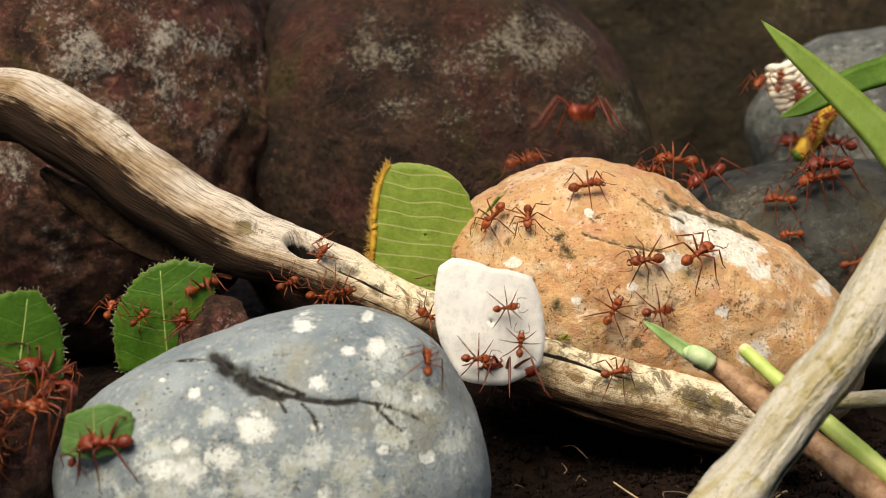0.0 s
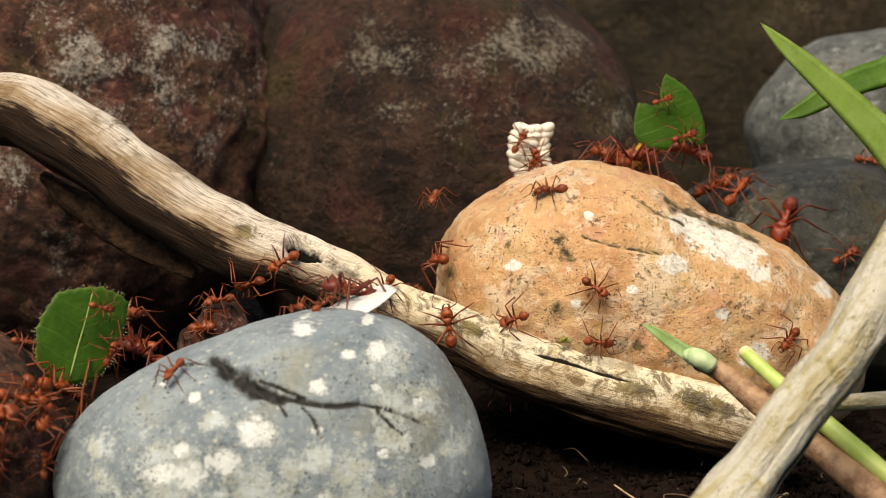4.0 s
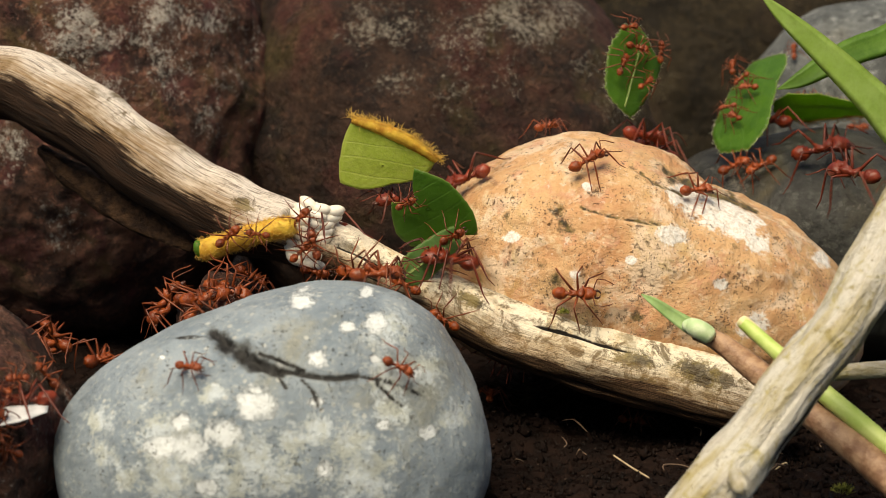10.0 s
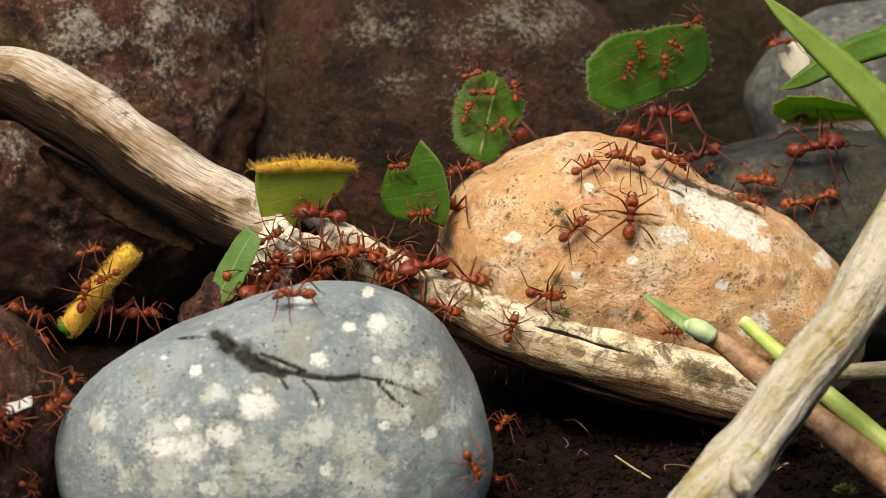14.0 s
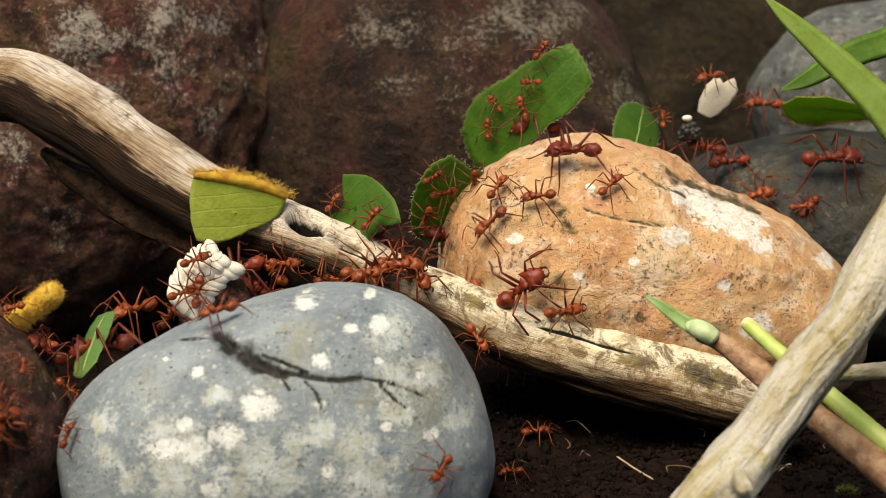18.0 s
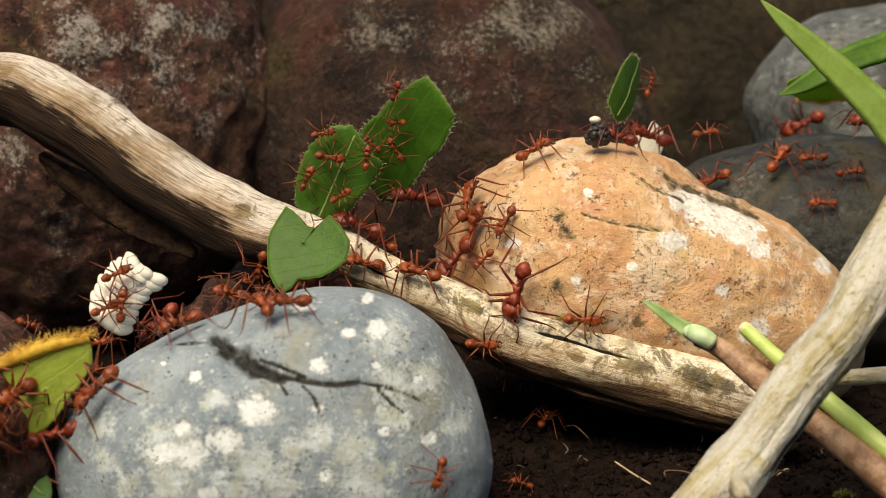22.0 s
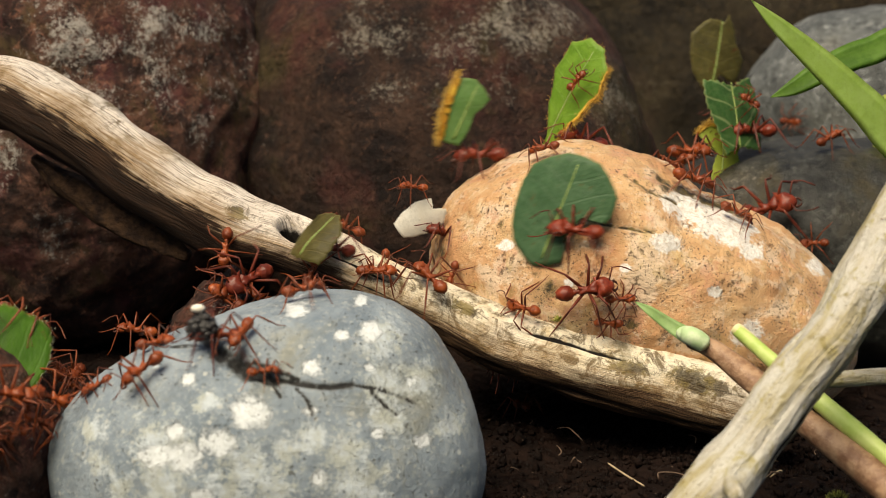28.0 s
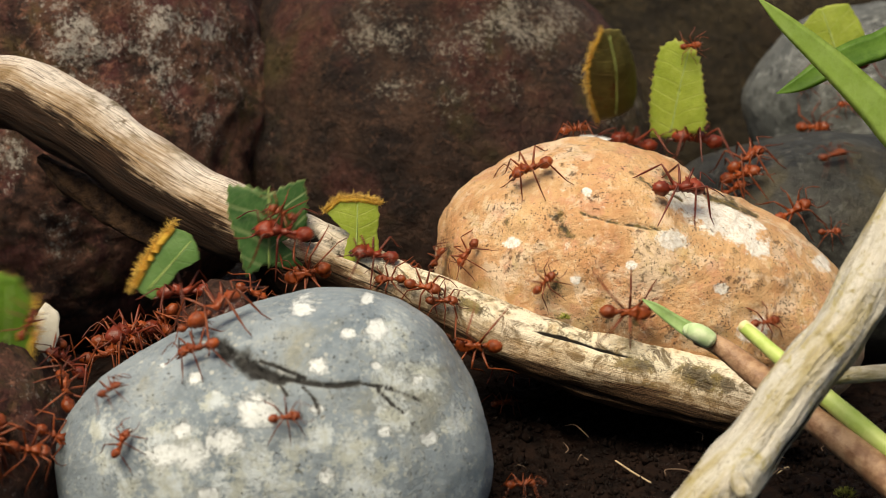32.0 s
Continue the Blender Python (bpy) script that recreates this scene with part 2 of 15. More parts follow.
def wood_look(name, pale, brown, dark, moss, grain=0.3, patch=9.0, streak=0.8):
    k = Mat(name)
    a, r = k.attr("along"), k.attr("around")
    fib = k.noise(1000, 5, 0.65, 0.25, k.vec(k.calc("MULTIPLY", a, 0.07), k.calc("DIVIDE", r, grain * 3)))
    fine = k.noise(1000, 3, 0.6, 0.0, k.vec(k.calc("MULTIPLY", a, 0.2), k.calc("DIVIDE", r, grain)))
    c = k.mix(k.step(fib, 0.34, 0.58), brown, pale)
    # Upper side paler: bleached wood with its lit top put into the colour.
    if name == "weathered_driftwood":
        bleach_lit = k.step(k.calc("ADD", k.attr("bark_shade"), k.calc("MULTIPLY", fib, 0.6)), 0.12, -0.3)
        c = k.mix(k.calc("MULTIPLY", bleach_lit, 0.75), c, (0.94, 0.87, 0.81))
    c = k.mix(k.calc("MULTIPLY", k.step(k.noise(1000, 6, 0.75, 0.4, k.vec(k.calc("MULTIPLY", a, 0.5), k.calc("DIVIDE", r, grain * 2.2))), 0.54, 0.66), streak * 0.75), c, k.mix(0.35, brown, dark))
    far = k.step(a, 66.0, 84.0) if name == "weathered_driftwood" else 0.0
    c = k.mix(k.calc("MULTIPLY", k.step(fine, 0.50, 0.64), k.calc("SUBTRACT", streak, k.calc("MULTIPLY", far, streak * 0.85))), c, dark)
    c = k.mix(k.calc("MULTIPLY", far, 0.72), c, k.mix(k.step(k.noise(3.0, 5, 0.7), 0.32, 0.52), (0.62, 0.46, 0.21), (0.93, 0.84, 0.63)))
    c = k.mix(k.calc("MULTIPLY", k.step(k.noise(patch, 6, 0.7, 0.6), 0.52, 0.66), 0.75), c, moss)
    c = k.mix(k.calc("MULTIPLY", k.step(k.noise(patch * 1.6, 5, 0.6), 0.45, 0.7), 0.4), c, k.mix(0.6, pale, (0.66, 0.58, 0.52)))
    rot = k.calc("ADD", k.noise(3.6, 7, 0.76, 0.9), k.calc("MULTIPLY", far, 0.06))
    c = k.mix(k.calc("MULTIPLY", k.step(rot, 0.55, 0.67), 0.85), c, k.mix(k.noise(1.3, 4), dark, moss))
    c = k.mix(k.calc("MULTIPLY", k.step(k.noise(0.6, 4, 0.75), 0.60, 0.68), 0.7), c, dark)
    mould = k.calc("ADD", k.attr("rot"), k.calc("MULTIPLY", k.calc("SUBTRACT", k.noise(1.1, 7, 0.85), 0.5), 3.2))
    c = k.mix(k.calc("MULTIPLY", k.step(mould, 0.25, 0.6), 0.85), c, k.mix(k.step(k.noise(2.6, 5, 0.7), 0.42, 0.6), (0.055, 0.038, 0.016), (0.22, 0.165, 0.05)))
    torn = k.noise(1000, 6, 0.75, 0.3, k.vec(k.calc("MULTIPLY", a, 0.16), k.calc("DIVIDE", r, grain * 2.0)))
    # Bark remains below, darkened further: the log's underside shade is put into them.
    under_dark = k.calc("ADD", k.attr("bark_shade"), k.calc("MULTIPLY", k.calc("SUBTRACT", torn, 0.5), 1.3))
    under_dark = k.calc("ADD", under_dark, k.calc("MULTIPLY", k.calc("SUBTRACT", k.noise(2.2, 6, 0.7), 0.5), 0.5))
    c = k.mix(k.calc("MULTIPLY", k.step(under_dark, -0.75, 0.15), 0.75), c, k.mix(0.6, brown, (0.16, 0.075, 0.02)))
    c = k.mix(k.step(under_dark, -0.02, 0.26), c, k.mix(k.step(fine, 0.4, 0.7), k.mix(far, (0.040, 0.018, 0.008), (0.11, 0.06, 0.03)), (0.007, 0.004, 0.003)))
    # Grime, and the darkness inside holes and splits put into the colour.
    dirt_shade = k.step(k.calc("ADD", k.attr("grime_shade"), k.calc("MULTIPLY", k.calc("SUBTRACT", k.noise(1.5, 5, 0.7), 0.5), 0.9)), 0.3, 0.7)
    c = k.mix(dirt_shade, c, (0.010, 0.007, 0.005))
    h = k.calc("ADD", k.calc("MULTIPLY", k.calc("ADD", fib, k.calc("MULTIPLY", fine, 0.7)), k.calc("SUBTRACT", 1.0, k.calc("MULTIPLY", far, 0.55))), k.calc("MULTIPLY", k.noise(0.7, 5, 0.7), 0.7))
    return k.done(c, 0.78, k.bump(h, 0.65, 1.0), 0.25)


def soil_look():
    k = Mat("dark_humus_soil")
    c = k.mix(k.step(k.noise(3, 6, 0.7), 0.35, 0.7), (0.004, 0.002, 0.0016), (0.017, 0.0085, 0.006))
    c = k.mix(k.step(k.noise(1.2, 3, 0.7), 0.66, 0.76), c, (0.12, 0.08, 0.06))
    return k.done(c, k.mix(k.step(k.noise(1.5), 0.4, 0.6), (0.35, 0.35, 0.35), (1.0, 1.0, 1.0)), k.bump(k.noise(1.4, 6, 0.7), 0.8), 0.12)


def plain_look(name, a, b, mm=1.0, rough=0.5, bump=0.05, spec=0.5, vary=0.0):
    k = Mat(name)
    c = k.mix(k.step(k.noise(mm, 4, 0.6), 0.3, 0.7), a, b)
    if vary:
        c = k.mix(k.calc("MULTIPLY", k.rand(), vary), c, tuple(x * 0.45 for x in a))
    return k.done(c, rough, k.bump(k.noise(mm * 0.4, 4), bump), spec)


def leaf_look(name, deep, light, glow, vein, rough=0.42, patch=None, rib=0.26):
    """Leaf tissue with veins: side veins where 'ribs' passes a half, the midrib where 'mid' is near zero."""
    k = Mat(name)
    c = k.mix(k.step(k.noise(3.4, 6, 0.7), 0.34, 0.66), deep, light)
    net = k.step(k.cells(0.9, "DISTANCE_TO_EDGE"), 0.07, 0.0)
    c = k.mix(k.calc("MULTIPLY", net, 0.25), c, vein)
    c = k.mix(k.calc("MULTIPLY", k.step(k.noise(1.3, 7, 0.8), 0.45, 0.7), 0.55), c, tuple(v * 0.55 for v in deep))
    line = k.calc("ABSOLUTE", k.calc("SUBTRACT", k.calc("FRACT", k.attr("ribs")), 0.5))
    ribs = k.calc("MAXIMUM", k.step(line, 0.075, 0.03), k.step(k.calc("ABSOLUTE", k.attr("mid")), 0.32, 0.16))
    c = k.mix(k.calc("MULTIPLY", ribs, rib), c, vein)
    if rib < 0.2:
        return k.leafy(c, glow, rough, k.bump(k.noise(0.6, 3), 0.05, 0.6), 0.42 if rib else 0.25)
    c = k.mix(k.calc("MULTIPLY", k.step(k.attr("rim"), 0.965, 0.995), 0.6), c, k.mix(0.5, vein, (0.50, 0.46, 0.16)))
    c = k.mix(k.calc("MULTIPLY", k.step(k.noise(0.8, 5, 0.8), 0.60, 0.70), 0.45), c, k.mix(0.6, deep, (0.03, 0.03, 0.01)))
    c = k.mix(k.calc("MULTIPLY", k.rand(), 0.35), c, k.mix(0.5, deep, (0.05, 0.06, 0.02)))
    if patch:
        c = k.mix(k.step(k.noise(1.7, 4, 0.6), 0.62, 0.70), c, patch)
    h = k.calc("ADD", k.noise(0.5, 3), k.calc("MULTIPLY", ribs, -0.3))
    return k.leafy(c, glow, rough, k.bump(h, 0.12, 0.8))


M_GREY = grey_stone_look()
M_ORANGE = orange_stone_look()
M_BOULDER = rock_look("dark_lichened_boulder", (0.020, 0.008, 0.007), (0.155, 0.070, 0.046), (0.13, 0.034, 0.034), (0.10, 0.066, 0.02), (0.55, 0.51, 0.46), 0.59, 6, 0.7, 2.4)
M_BROWN = rock_look("brown_boulder", (0.010, 0.0045, 0.0035), (0.058, 0.029, 0.018), (0.070, 0.020, 0.016), (0.050, 0.038, 0.011), (0.28, 0.25, 0.21), 0.57, 10, 0.75, 1.8)
M_OLIVE = rock_look("olive_brown_rock", (0.012, 0.008, 0.004), (0.034, 0.024, 0.011), (0.042, 0.025, 0.015), (0.034, 0.028, 0.008), (0.18, 0.15, 0.1), 0.64, 16, 0.75, 1.4)
M_SLATE = rock_look("dark_slate_grey_stone", (0.016, 0.017, 0.016), (0.044, 0.045, 0.041), (0.050, 0.042, 0.026), (0.072, 0.056, 0.022), (0.20, 0.18, 0.15), 0.59, 10, 0.38, 0.45)
M_PALE = rock_look("pale_grey_cobble", (0.068, 0.074, 0.075), (0.145, 0.155, 0.154), (0.10, 0.098, 0.085), (0.09, 0.09, 0.075), (0.46, 0.46, 0.44), 0.60, 12, 0.5, 0.45)
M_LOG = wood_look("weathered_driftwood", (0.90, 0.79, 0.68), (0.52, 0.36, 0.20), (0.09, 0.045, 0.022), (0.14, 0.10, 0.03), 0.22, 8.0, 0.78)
M_TWIG = wood_look("pale_barkless_twig", (0.60, 0.58, 0.52), (0.42, 0.36, 0.20), (0.16, 0.12, 0.055), (0.38, 0.32, 0.10), 0.75, 2.8, 0.25)
M_SOIL = soil_look()
M_GRASS = leaf_look("fresh_grass_blade", (0.34, 0.50, 0.10), (0.44, 0.61, 0.17), (0.50, 0.70, 0.12), (0.42, 0.58, 0.20), rib=0.08)
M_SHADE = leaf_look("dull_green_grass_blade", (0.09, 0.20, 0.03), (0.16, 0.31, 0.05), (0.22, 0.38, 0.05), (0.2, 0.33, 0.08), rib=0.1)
M_ROOT = plain_look("dark_brown_root_bark", (0.018, 0.009, 0.006), (0.075, 0.040, 0.020), 1.6, 0.8, 0.5, 0.2)
M_SHOOT = plain_look("pale_green_shoot", (0.42, 0.58, 0.30), (0.60, 0.70, 0.46), 1.6, 0.5)
M_STALK = plain_look("green_grass_stalk", (0.36, 0.50, 0.10), (0.52, 0.62, 0.20), 3.0, 0.5)
M_TIP = leaf_look("blue_green_shoot_tip", (0.34, 0.54, 0.20), (0.46, 0.64, 0.30), (0.46, 0.62, 0.22), (0.42, 0.58, 0.28), rib=0.08)
M_SHEATHTIP = plain_look("yellow_green_cut_sheath", (0.62, 0.58, 0.26), (0.74, 0.68, 0.40), 2.0, 0.5)
M_SHEATH = plain_look("brown_pink_grass_sheath", (0.20, 0.10, 0.055), (0.40, 0.25, 0.15), 1.8, 0.55, 0.2)
M_LITTER = plain_look("brown_rootlet", (0.05, 0.028, 0.016), (0.13, 0.08, 0.05), 1.0, 0.7)
M_STRAW = plain_look("dry_straw", (0.30, 0.22, 0.13), (0.48, 0.38, 0.24), 2.0, 0.7)

# ---- mesh helpers ----
def part(name, bm, material, parent=None, label="", smooth=True):
    """Links a bmesh as one mesh object, under a thing where a parent is given."""
    me = bpy.data.meshes.new(name)
    bm.to_mesh(me)
    bm.free()
    if smooth:
        me.polygons.foreach_set("use_smooth", [True] * len(me.polygons))
    me.materials.append(material)
    ob = new(name, me)
    ob.parent = parent
    return tagged(ob, label)


def sheet(name, pts, faces, material, fields=None, parent=None):
    """A mesh object from computed arrays (metres), with float fields on its points."""
    me = bpy.data.meshes.new(name)
    me.from_pydata(pts.tolist() if hasattr(pts, "tolist") else pts, [], faces)
    me.polygons.foreach_set("use_smooth", [True] * len(me.polygons))
    for key, values in (fields or {}).items():
        me.attributes.new(key, "FLOAT", "POINT").data.foreach_set("value", np.asarray(values, dtype=np.float32))
    me.materials.append(material)
    ob = new(name, me)
    ob.parent = parent
    return ob


def ring_faces(rows, around, closed=True):
    out = []
    for i in range(rows - 1):
        for j in range(around if closed else around - 1):
            k = (j + 1) % around
            out.append((i * around + j, i * around + k, (i + 1) * around + k, (i + 1) * around + j))
    return out


def seg_dist(x, z, line):
    """Distance from points to a polyline in a stone's face plane, in mm."""
    best = np.full(x.shape, 1e9)
    for (ax, az, _), (bx, bz, _) in zip(line, line[1:]):
        ux, uz = bx - ax, bz - az
        f = np.clip(((x - ax) * ux + (z - az) * uz) / (ux * ux + uz * uz + 1e-9), 0, 1)
        best = np.minimum(best, np.hypot(x - ax - f * ux, z - az - f * uz))
    return best


def stone(name, centre, radii, front, back, material, label, nt=200, nf=110, lumps=((9, 0.5), (2.2, 0.12)), seed=0.0,
          spots=(), cracks=(), stains=(), boxy=0.9, haze=()):
    """A water-worn stone: an outline of sixteen radii swept into a closed body, with lumps (size, height), cracks and crusts (mm)."""
    spec = np.fft.rfft(radii)
    full = np.zeros(nt // 2 + 1, complex)
    full[: len(spec)] = spec
    r = np.fft.irfft(full, nt) * nt / len(radii)
    th = np.arange(nt) * 2 * math.pi / nt
    ph = np.linspace(-math.pi / 2, math.pi / 2, nf)
    cp, sp = np.cos(ph).clip(0) ** boxy, np.sin(ph)
    x = (cp[:, None] * (r * np.cos(th))[None, :])
    z = (cp[:, None] * (r * np.sin(th))[None, :])
    y = np.where(sp < 0, front, back)[:, None] * np.sign(sp)[:, None] * (np.abs(sp) ** boxy)[:, None] * np.ones((1, nt))
    p = np.stack([x, y, z], -1).reshape(-1, 3)
    n = np.stack([x / np.mean(radii) ** 2, y / front ** 2, z / np.mean(radii) ** 2], -1).reshape(-1, 3)
    n /= np.linalg.norm(n, axis=1, keepdims=True) + 1e-12
    off = Vector((seed * 31.7, seed * 17.3, -seed * 11.1))
    h = np.zeros(len(p))
    for size, high in lumps:
        h += high * np.array([noise.fractal(Vector(v) / size + off, 0.9, 2.0, 3) for v in p.tolist()])
    face = p[:, 1] < front * 0.2
    grime_shade = np.zeros(len(p))
    for line, width, deep in cracks:
        wob = np.array([noise.fractal(Vector((v[0] * 0.45, v[2] * 0.45, seed + 5)), 0.8, 2.0, 3) for v in p.tolist()])
        d = np.abs(seg_dist(p[:, 0], p[:, 2], line) + wob * 0.35)
        g = np.where(face, np.exp(-(d / (width * (1 + 0.7 * wob))) ** 2), 0) * np.clip(0.95 + 0.7 * wob, 0.45, 1)
        h -= deep * g
        # The groove's own mask darkens it too.
        grime_shade = np.maximum(grime_shade, g * 1.15)
    for a, b, s in stains:
        grime_shade = np.maximum(grime_shade, np.where(face, 1 - np.hypot(p[:, 0] - a, p[:, 2] - b) / (2 * s), 0))
    crust = np.full(len(p), -1.0 if spots else 0.0)
    for a, b, s in spots:
        crust = np.maximum(crust, np.where(face, 1 - np.hypot(p[:, 0] - a, (p[:, 2] - b) * 1.25) / (1.25 * s), -1))
    pale = np.full(len(p), -1.0)
    for a, b, s in haze:
        pale = np.maximum(pale, np.where(face, 1 - np.hypot(p[:, 0] - a, p[:, 2] - b) / (1.5 * s), -1))
    p = (p + n * h[:, None]) * MM
    ob = sheet(name, p, ring_faces(nf, nt), material, {"lichen": crust, "grime_shade": grime_shade, "haze": pale})
    ob.matrix_basis = pose(*(v * MM for v in centre), -10)
    return tagged(ob, label, "stone")


def spline(ctrl, n):
    """Rows (any width) resampled along a smooth curve through them."""
    c = np.array(ctrl, float)
    c = np.vstack([2 * c[0] - c[1], c, 2 * c[-1] - c[-2]])
    out = []
    for u in np.linspace(0, len(c) - 3 - 1e-6, n):
        i = int(u)
        f = u - i
        a, b, d, e = c[i:i + 4]
        out.append(0.5 * (2 * b + (d - a) * f + (2 * a - 5 * b + 4 * d - e) * f * f + (3 * b - a - 3 * d + e) * f ** 3))
    return np.array(out)


def branch(name, ctrl, material, label="", n=300, m=44, fibre=0.25, lump=0.5, seed=0.0, holes=(), splits=(), parent=None, squash=1.0, cat="stick", bark_shade=-9.0, patches=()):
    """A worn stick along rows (x, y, z, radius) in mm; holes (share along, degrees round, length, width, depth); splits (from, to, degrees, width, depth)."""
    c = spline(ctrl, n)
    path, rad = c[:, :3], c[:, 3]
    step = np.linalg.norm(np.diff(path, axis=0), axis=1)
    s = np.concatenate([[0], np.cumsum(step)])
    tan = np.gradient(path, axis=0)
    tan /= np.linalg.norm(tan, axis=1, keepdims=True)
    side = np.cross(tan, (0, 0, 1.0))
    side /= np.linalg.norm(side, axis=1, keepdims=True)
    up = np.cross(side, tan)
    ang = np.arange(m) * 2 * math.pi / m
    out, along, around, grime_shade, under_dark, rot = [], [], [], [], [], []
    for i in range(n):
        end = min(1.0, math.sqrt(max(0.0, min(s[i], s[-1] - s[i]) / (rad[i] * 0.5))))
        for a in ang:
            q = Vector((s[i] * 0.06, a * 3.0, seed))
            h = fibre * noise.fractal(Vector((s[i] * 0.07, math.cos(a) * 6, math.sin(a) * 6 + seed)), 0.8, 2.2, 4)
            h += lump * noise.fractal(Vector((s[i] * 0.11, math.cos(a) * 0.9 + seed, math.sin(a) * 0.9)), 1.0, 2.0, 2)
            g = 0.0
            for at, deg, ln, wd, deep in holes:
                da = (math.degrees(a) - deg + 180) % 360 - 180
                e = ((s[i] - at * s[-1]) / ln) ** 2 + (radians(da) * rad[i] / wd) ** 2
                w = math.exp(-e ** 4)
                h -= deep * w
                h += deep * 0.015 * math.exp(-(e - 1.9) ** 2)
                # Holes and splits: their inner shade is painted dark along with grime.
                g = max(g, (1.3 if deep > 2 else 0.46) * w)
            for f0, f1, deg, wd, deep in splits:
                u = s[i] / s[-1]
                if f0 < u < f1:
                    wig = 6 * noise.noise(Vector((s[i] * 0.12, deg, seed)))
                    da = (math.degrees(a) - deg - wig + 180) % 360 - 180
                    w = math.exp(-(radians(da) * rad[i] / wd) ** 2) * min(1, (u - f0) * 20, (f1 - u) * 20)
                    h -= deep * w
                    g = max(g, 1.3 * w)
            k = (rad[i] + h) * end
            out.append(path[i] + side[i] * math.cos(a) * k * squash + up[i] * math.sin(a) * k)
            along.append(s[i])
            around.append((a if a < math.pi else 2 * math.pi - a) * rad[i])
            grime_shade.append(g)
            rot.append(max([math.exp(-((s[i] / s[-1] - f) * s[-1] / ln) ** 2 - (radians((math.degrees(a) - deg + 180) % 360 - 180) * rad[i] / wd) ** 2) for f, deg, ln, wd in patches], default=0.0))
            # Grows towards the lower side; drives the bark and shade colour.
            under_dark.append(-math.sin(a) + bark_shade + 0.1 - 0.46 * min(1.0, max(0.0, (s[i] / s[-1] - 0.33) * 7)) + 0.35 * noise.noise(Vector((s[i] * 0.15, a, seed))))
    faces = ring_faces(n, m) + [tuple(range(m - 1, -1, -1)), tuple(range((n - 1) * m, n * m))]
    ob = sheet(name, np.array(out) * MM, faces, material, {"along": along, "around": around, "grime_shade": grime_shade, "bark_shade": under_dark, "rot": rot}, parent)
    return ob if parent else tagged(ob, label, cat)


def blade(name, ctrl, material, parent, fold=0.35, n=46, label=""):
    """A grass blade along rows (x, y, z, half width): a folded strip with thickness and a raised midrib."""
    c = spline(ctrl, n)
    path, wide = c[:, :3], np.maximum(c[:, 3], 0.05)
    tan = np.gradient(path, axis=0)
    tan /= np.linalg.norm(tan, axis=1, keepdims=True)
    view = np.array((0.0, -1.0, 0.35))
    side = np.cross(tan, view)
    side /= np.linalg.norm(side, axis=1, keepdims=True)
    face = np.cross(side, tan)
    prof = [(-1, 0, 0), (-0.55, 1, 0), (-0.2, 1.35, 0), (0.2, 1.35, 0), (0.55, 1, 0), (1, 0, 0), (0.5, 1, -1), (0, 2, -1.5), (-0.5, 1, -1)]
    out, rib, mids = [], [], []
    for i in range(n):
        for u, f, t in prof:
            out.append(path[i] + side[i] * u * wide[i] - face[i] * (fold * f * 0.5 * wide[i] - t * 0.12))
            rib.append(u * 1.4)
            mids.append(u * 1.5)
    m = len(prof)
    faces = ring_faces(n, m) + [tuple(range(m)), tuple(range(n * m - 1, n * m - m - 1, -1))]
    return tagged(sheet(name, np.array(out) * MM, faces, material, {"ribs": rib, "mid": mids}, parent), label)


# ---- the ground: one sheet of dark soil out to the horizon ----
def ground_sheet():
    a = np.linspace(-1, 1, 221)
    ax = np.sign(a) * (0.16 * np.abs(a) + 60 * np.abs(a) ** 14)
    pts = []
    for y in ax:
        for x in ax:
            near = max(0.0, 1 - math.hypot(x, y) / 0.4)
            h = 1.5 + near * (2.6 * noise.fractal(Vector((x * 60, y * 60, 3.0)), 0.9, 2.0, 4) + 0.7 * noise.noise(Vector((x * 600, y * 600, 1.0))))
            pts.append((x, y + 0.05, h * MM))
    return tagged(sheet("ground", pts, ring_faces(221, 221, False), M_SOIL), "dark crumbly humus soil between the stones", "soil", kind="structure")


ground_sheet()


def crumbs():
    """Loose crumbs of soil and rotted bits, too many to count."""
    rng = random.Random(4)
    pts, faces = [], []
    for _ in range(6500):
        x, y = rng.uniform(-75, 75), rng.gauss(5, 22)
        r = rng.uniform(0.15, 0.6) * (2.0 if rng.random() < 0.07 else 1)
        z = 1.5 + 2.6 * noise.fractal(Vector((x * 0.06, (y - 50) * 0.06, 3.0)), 0.9, 2.0, 4) + r * 0.3
        b = len(pts)
        q = Euler((rng.uniform(0, 6), rng.uniform(0, 6), rng.uniform(0, 6)))
        for v in ((1, 0, 0), (-1, 0, 0), (0, 1, 0), (0, -1, 0), (0, 0, 1), (0, 0, -1)):
            w = Vector((v[0] * 1.5, v[1], v[2] * 0.8)) * r * rng.uniform(0.7, 1.2)
            w.rotate(q)
            pts.append(((x + w.x) * MM, (y + w.y) * MM, (z + w.z) * MM))
        for f in ((0, 2, 4), (2, 1, 4), (1, 3, 4), (3, 0, 4), (2, 0, 5), (1, 2, 5), (3, 1, 5), (0, 3, 5)):
            faces.append(tuple(b + i for i in f))
    ob = sheet("soil_crumbs", pts, faces, M_SOIL)
    tagged(ob, "loose dark crumbs of soil and rotted litter", "soil", kind="stuff")


crumbs()

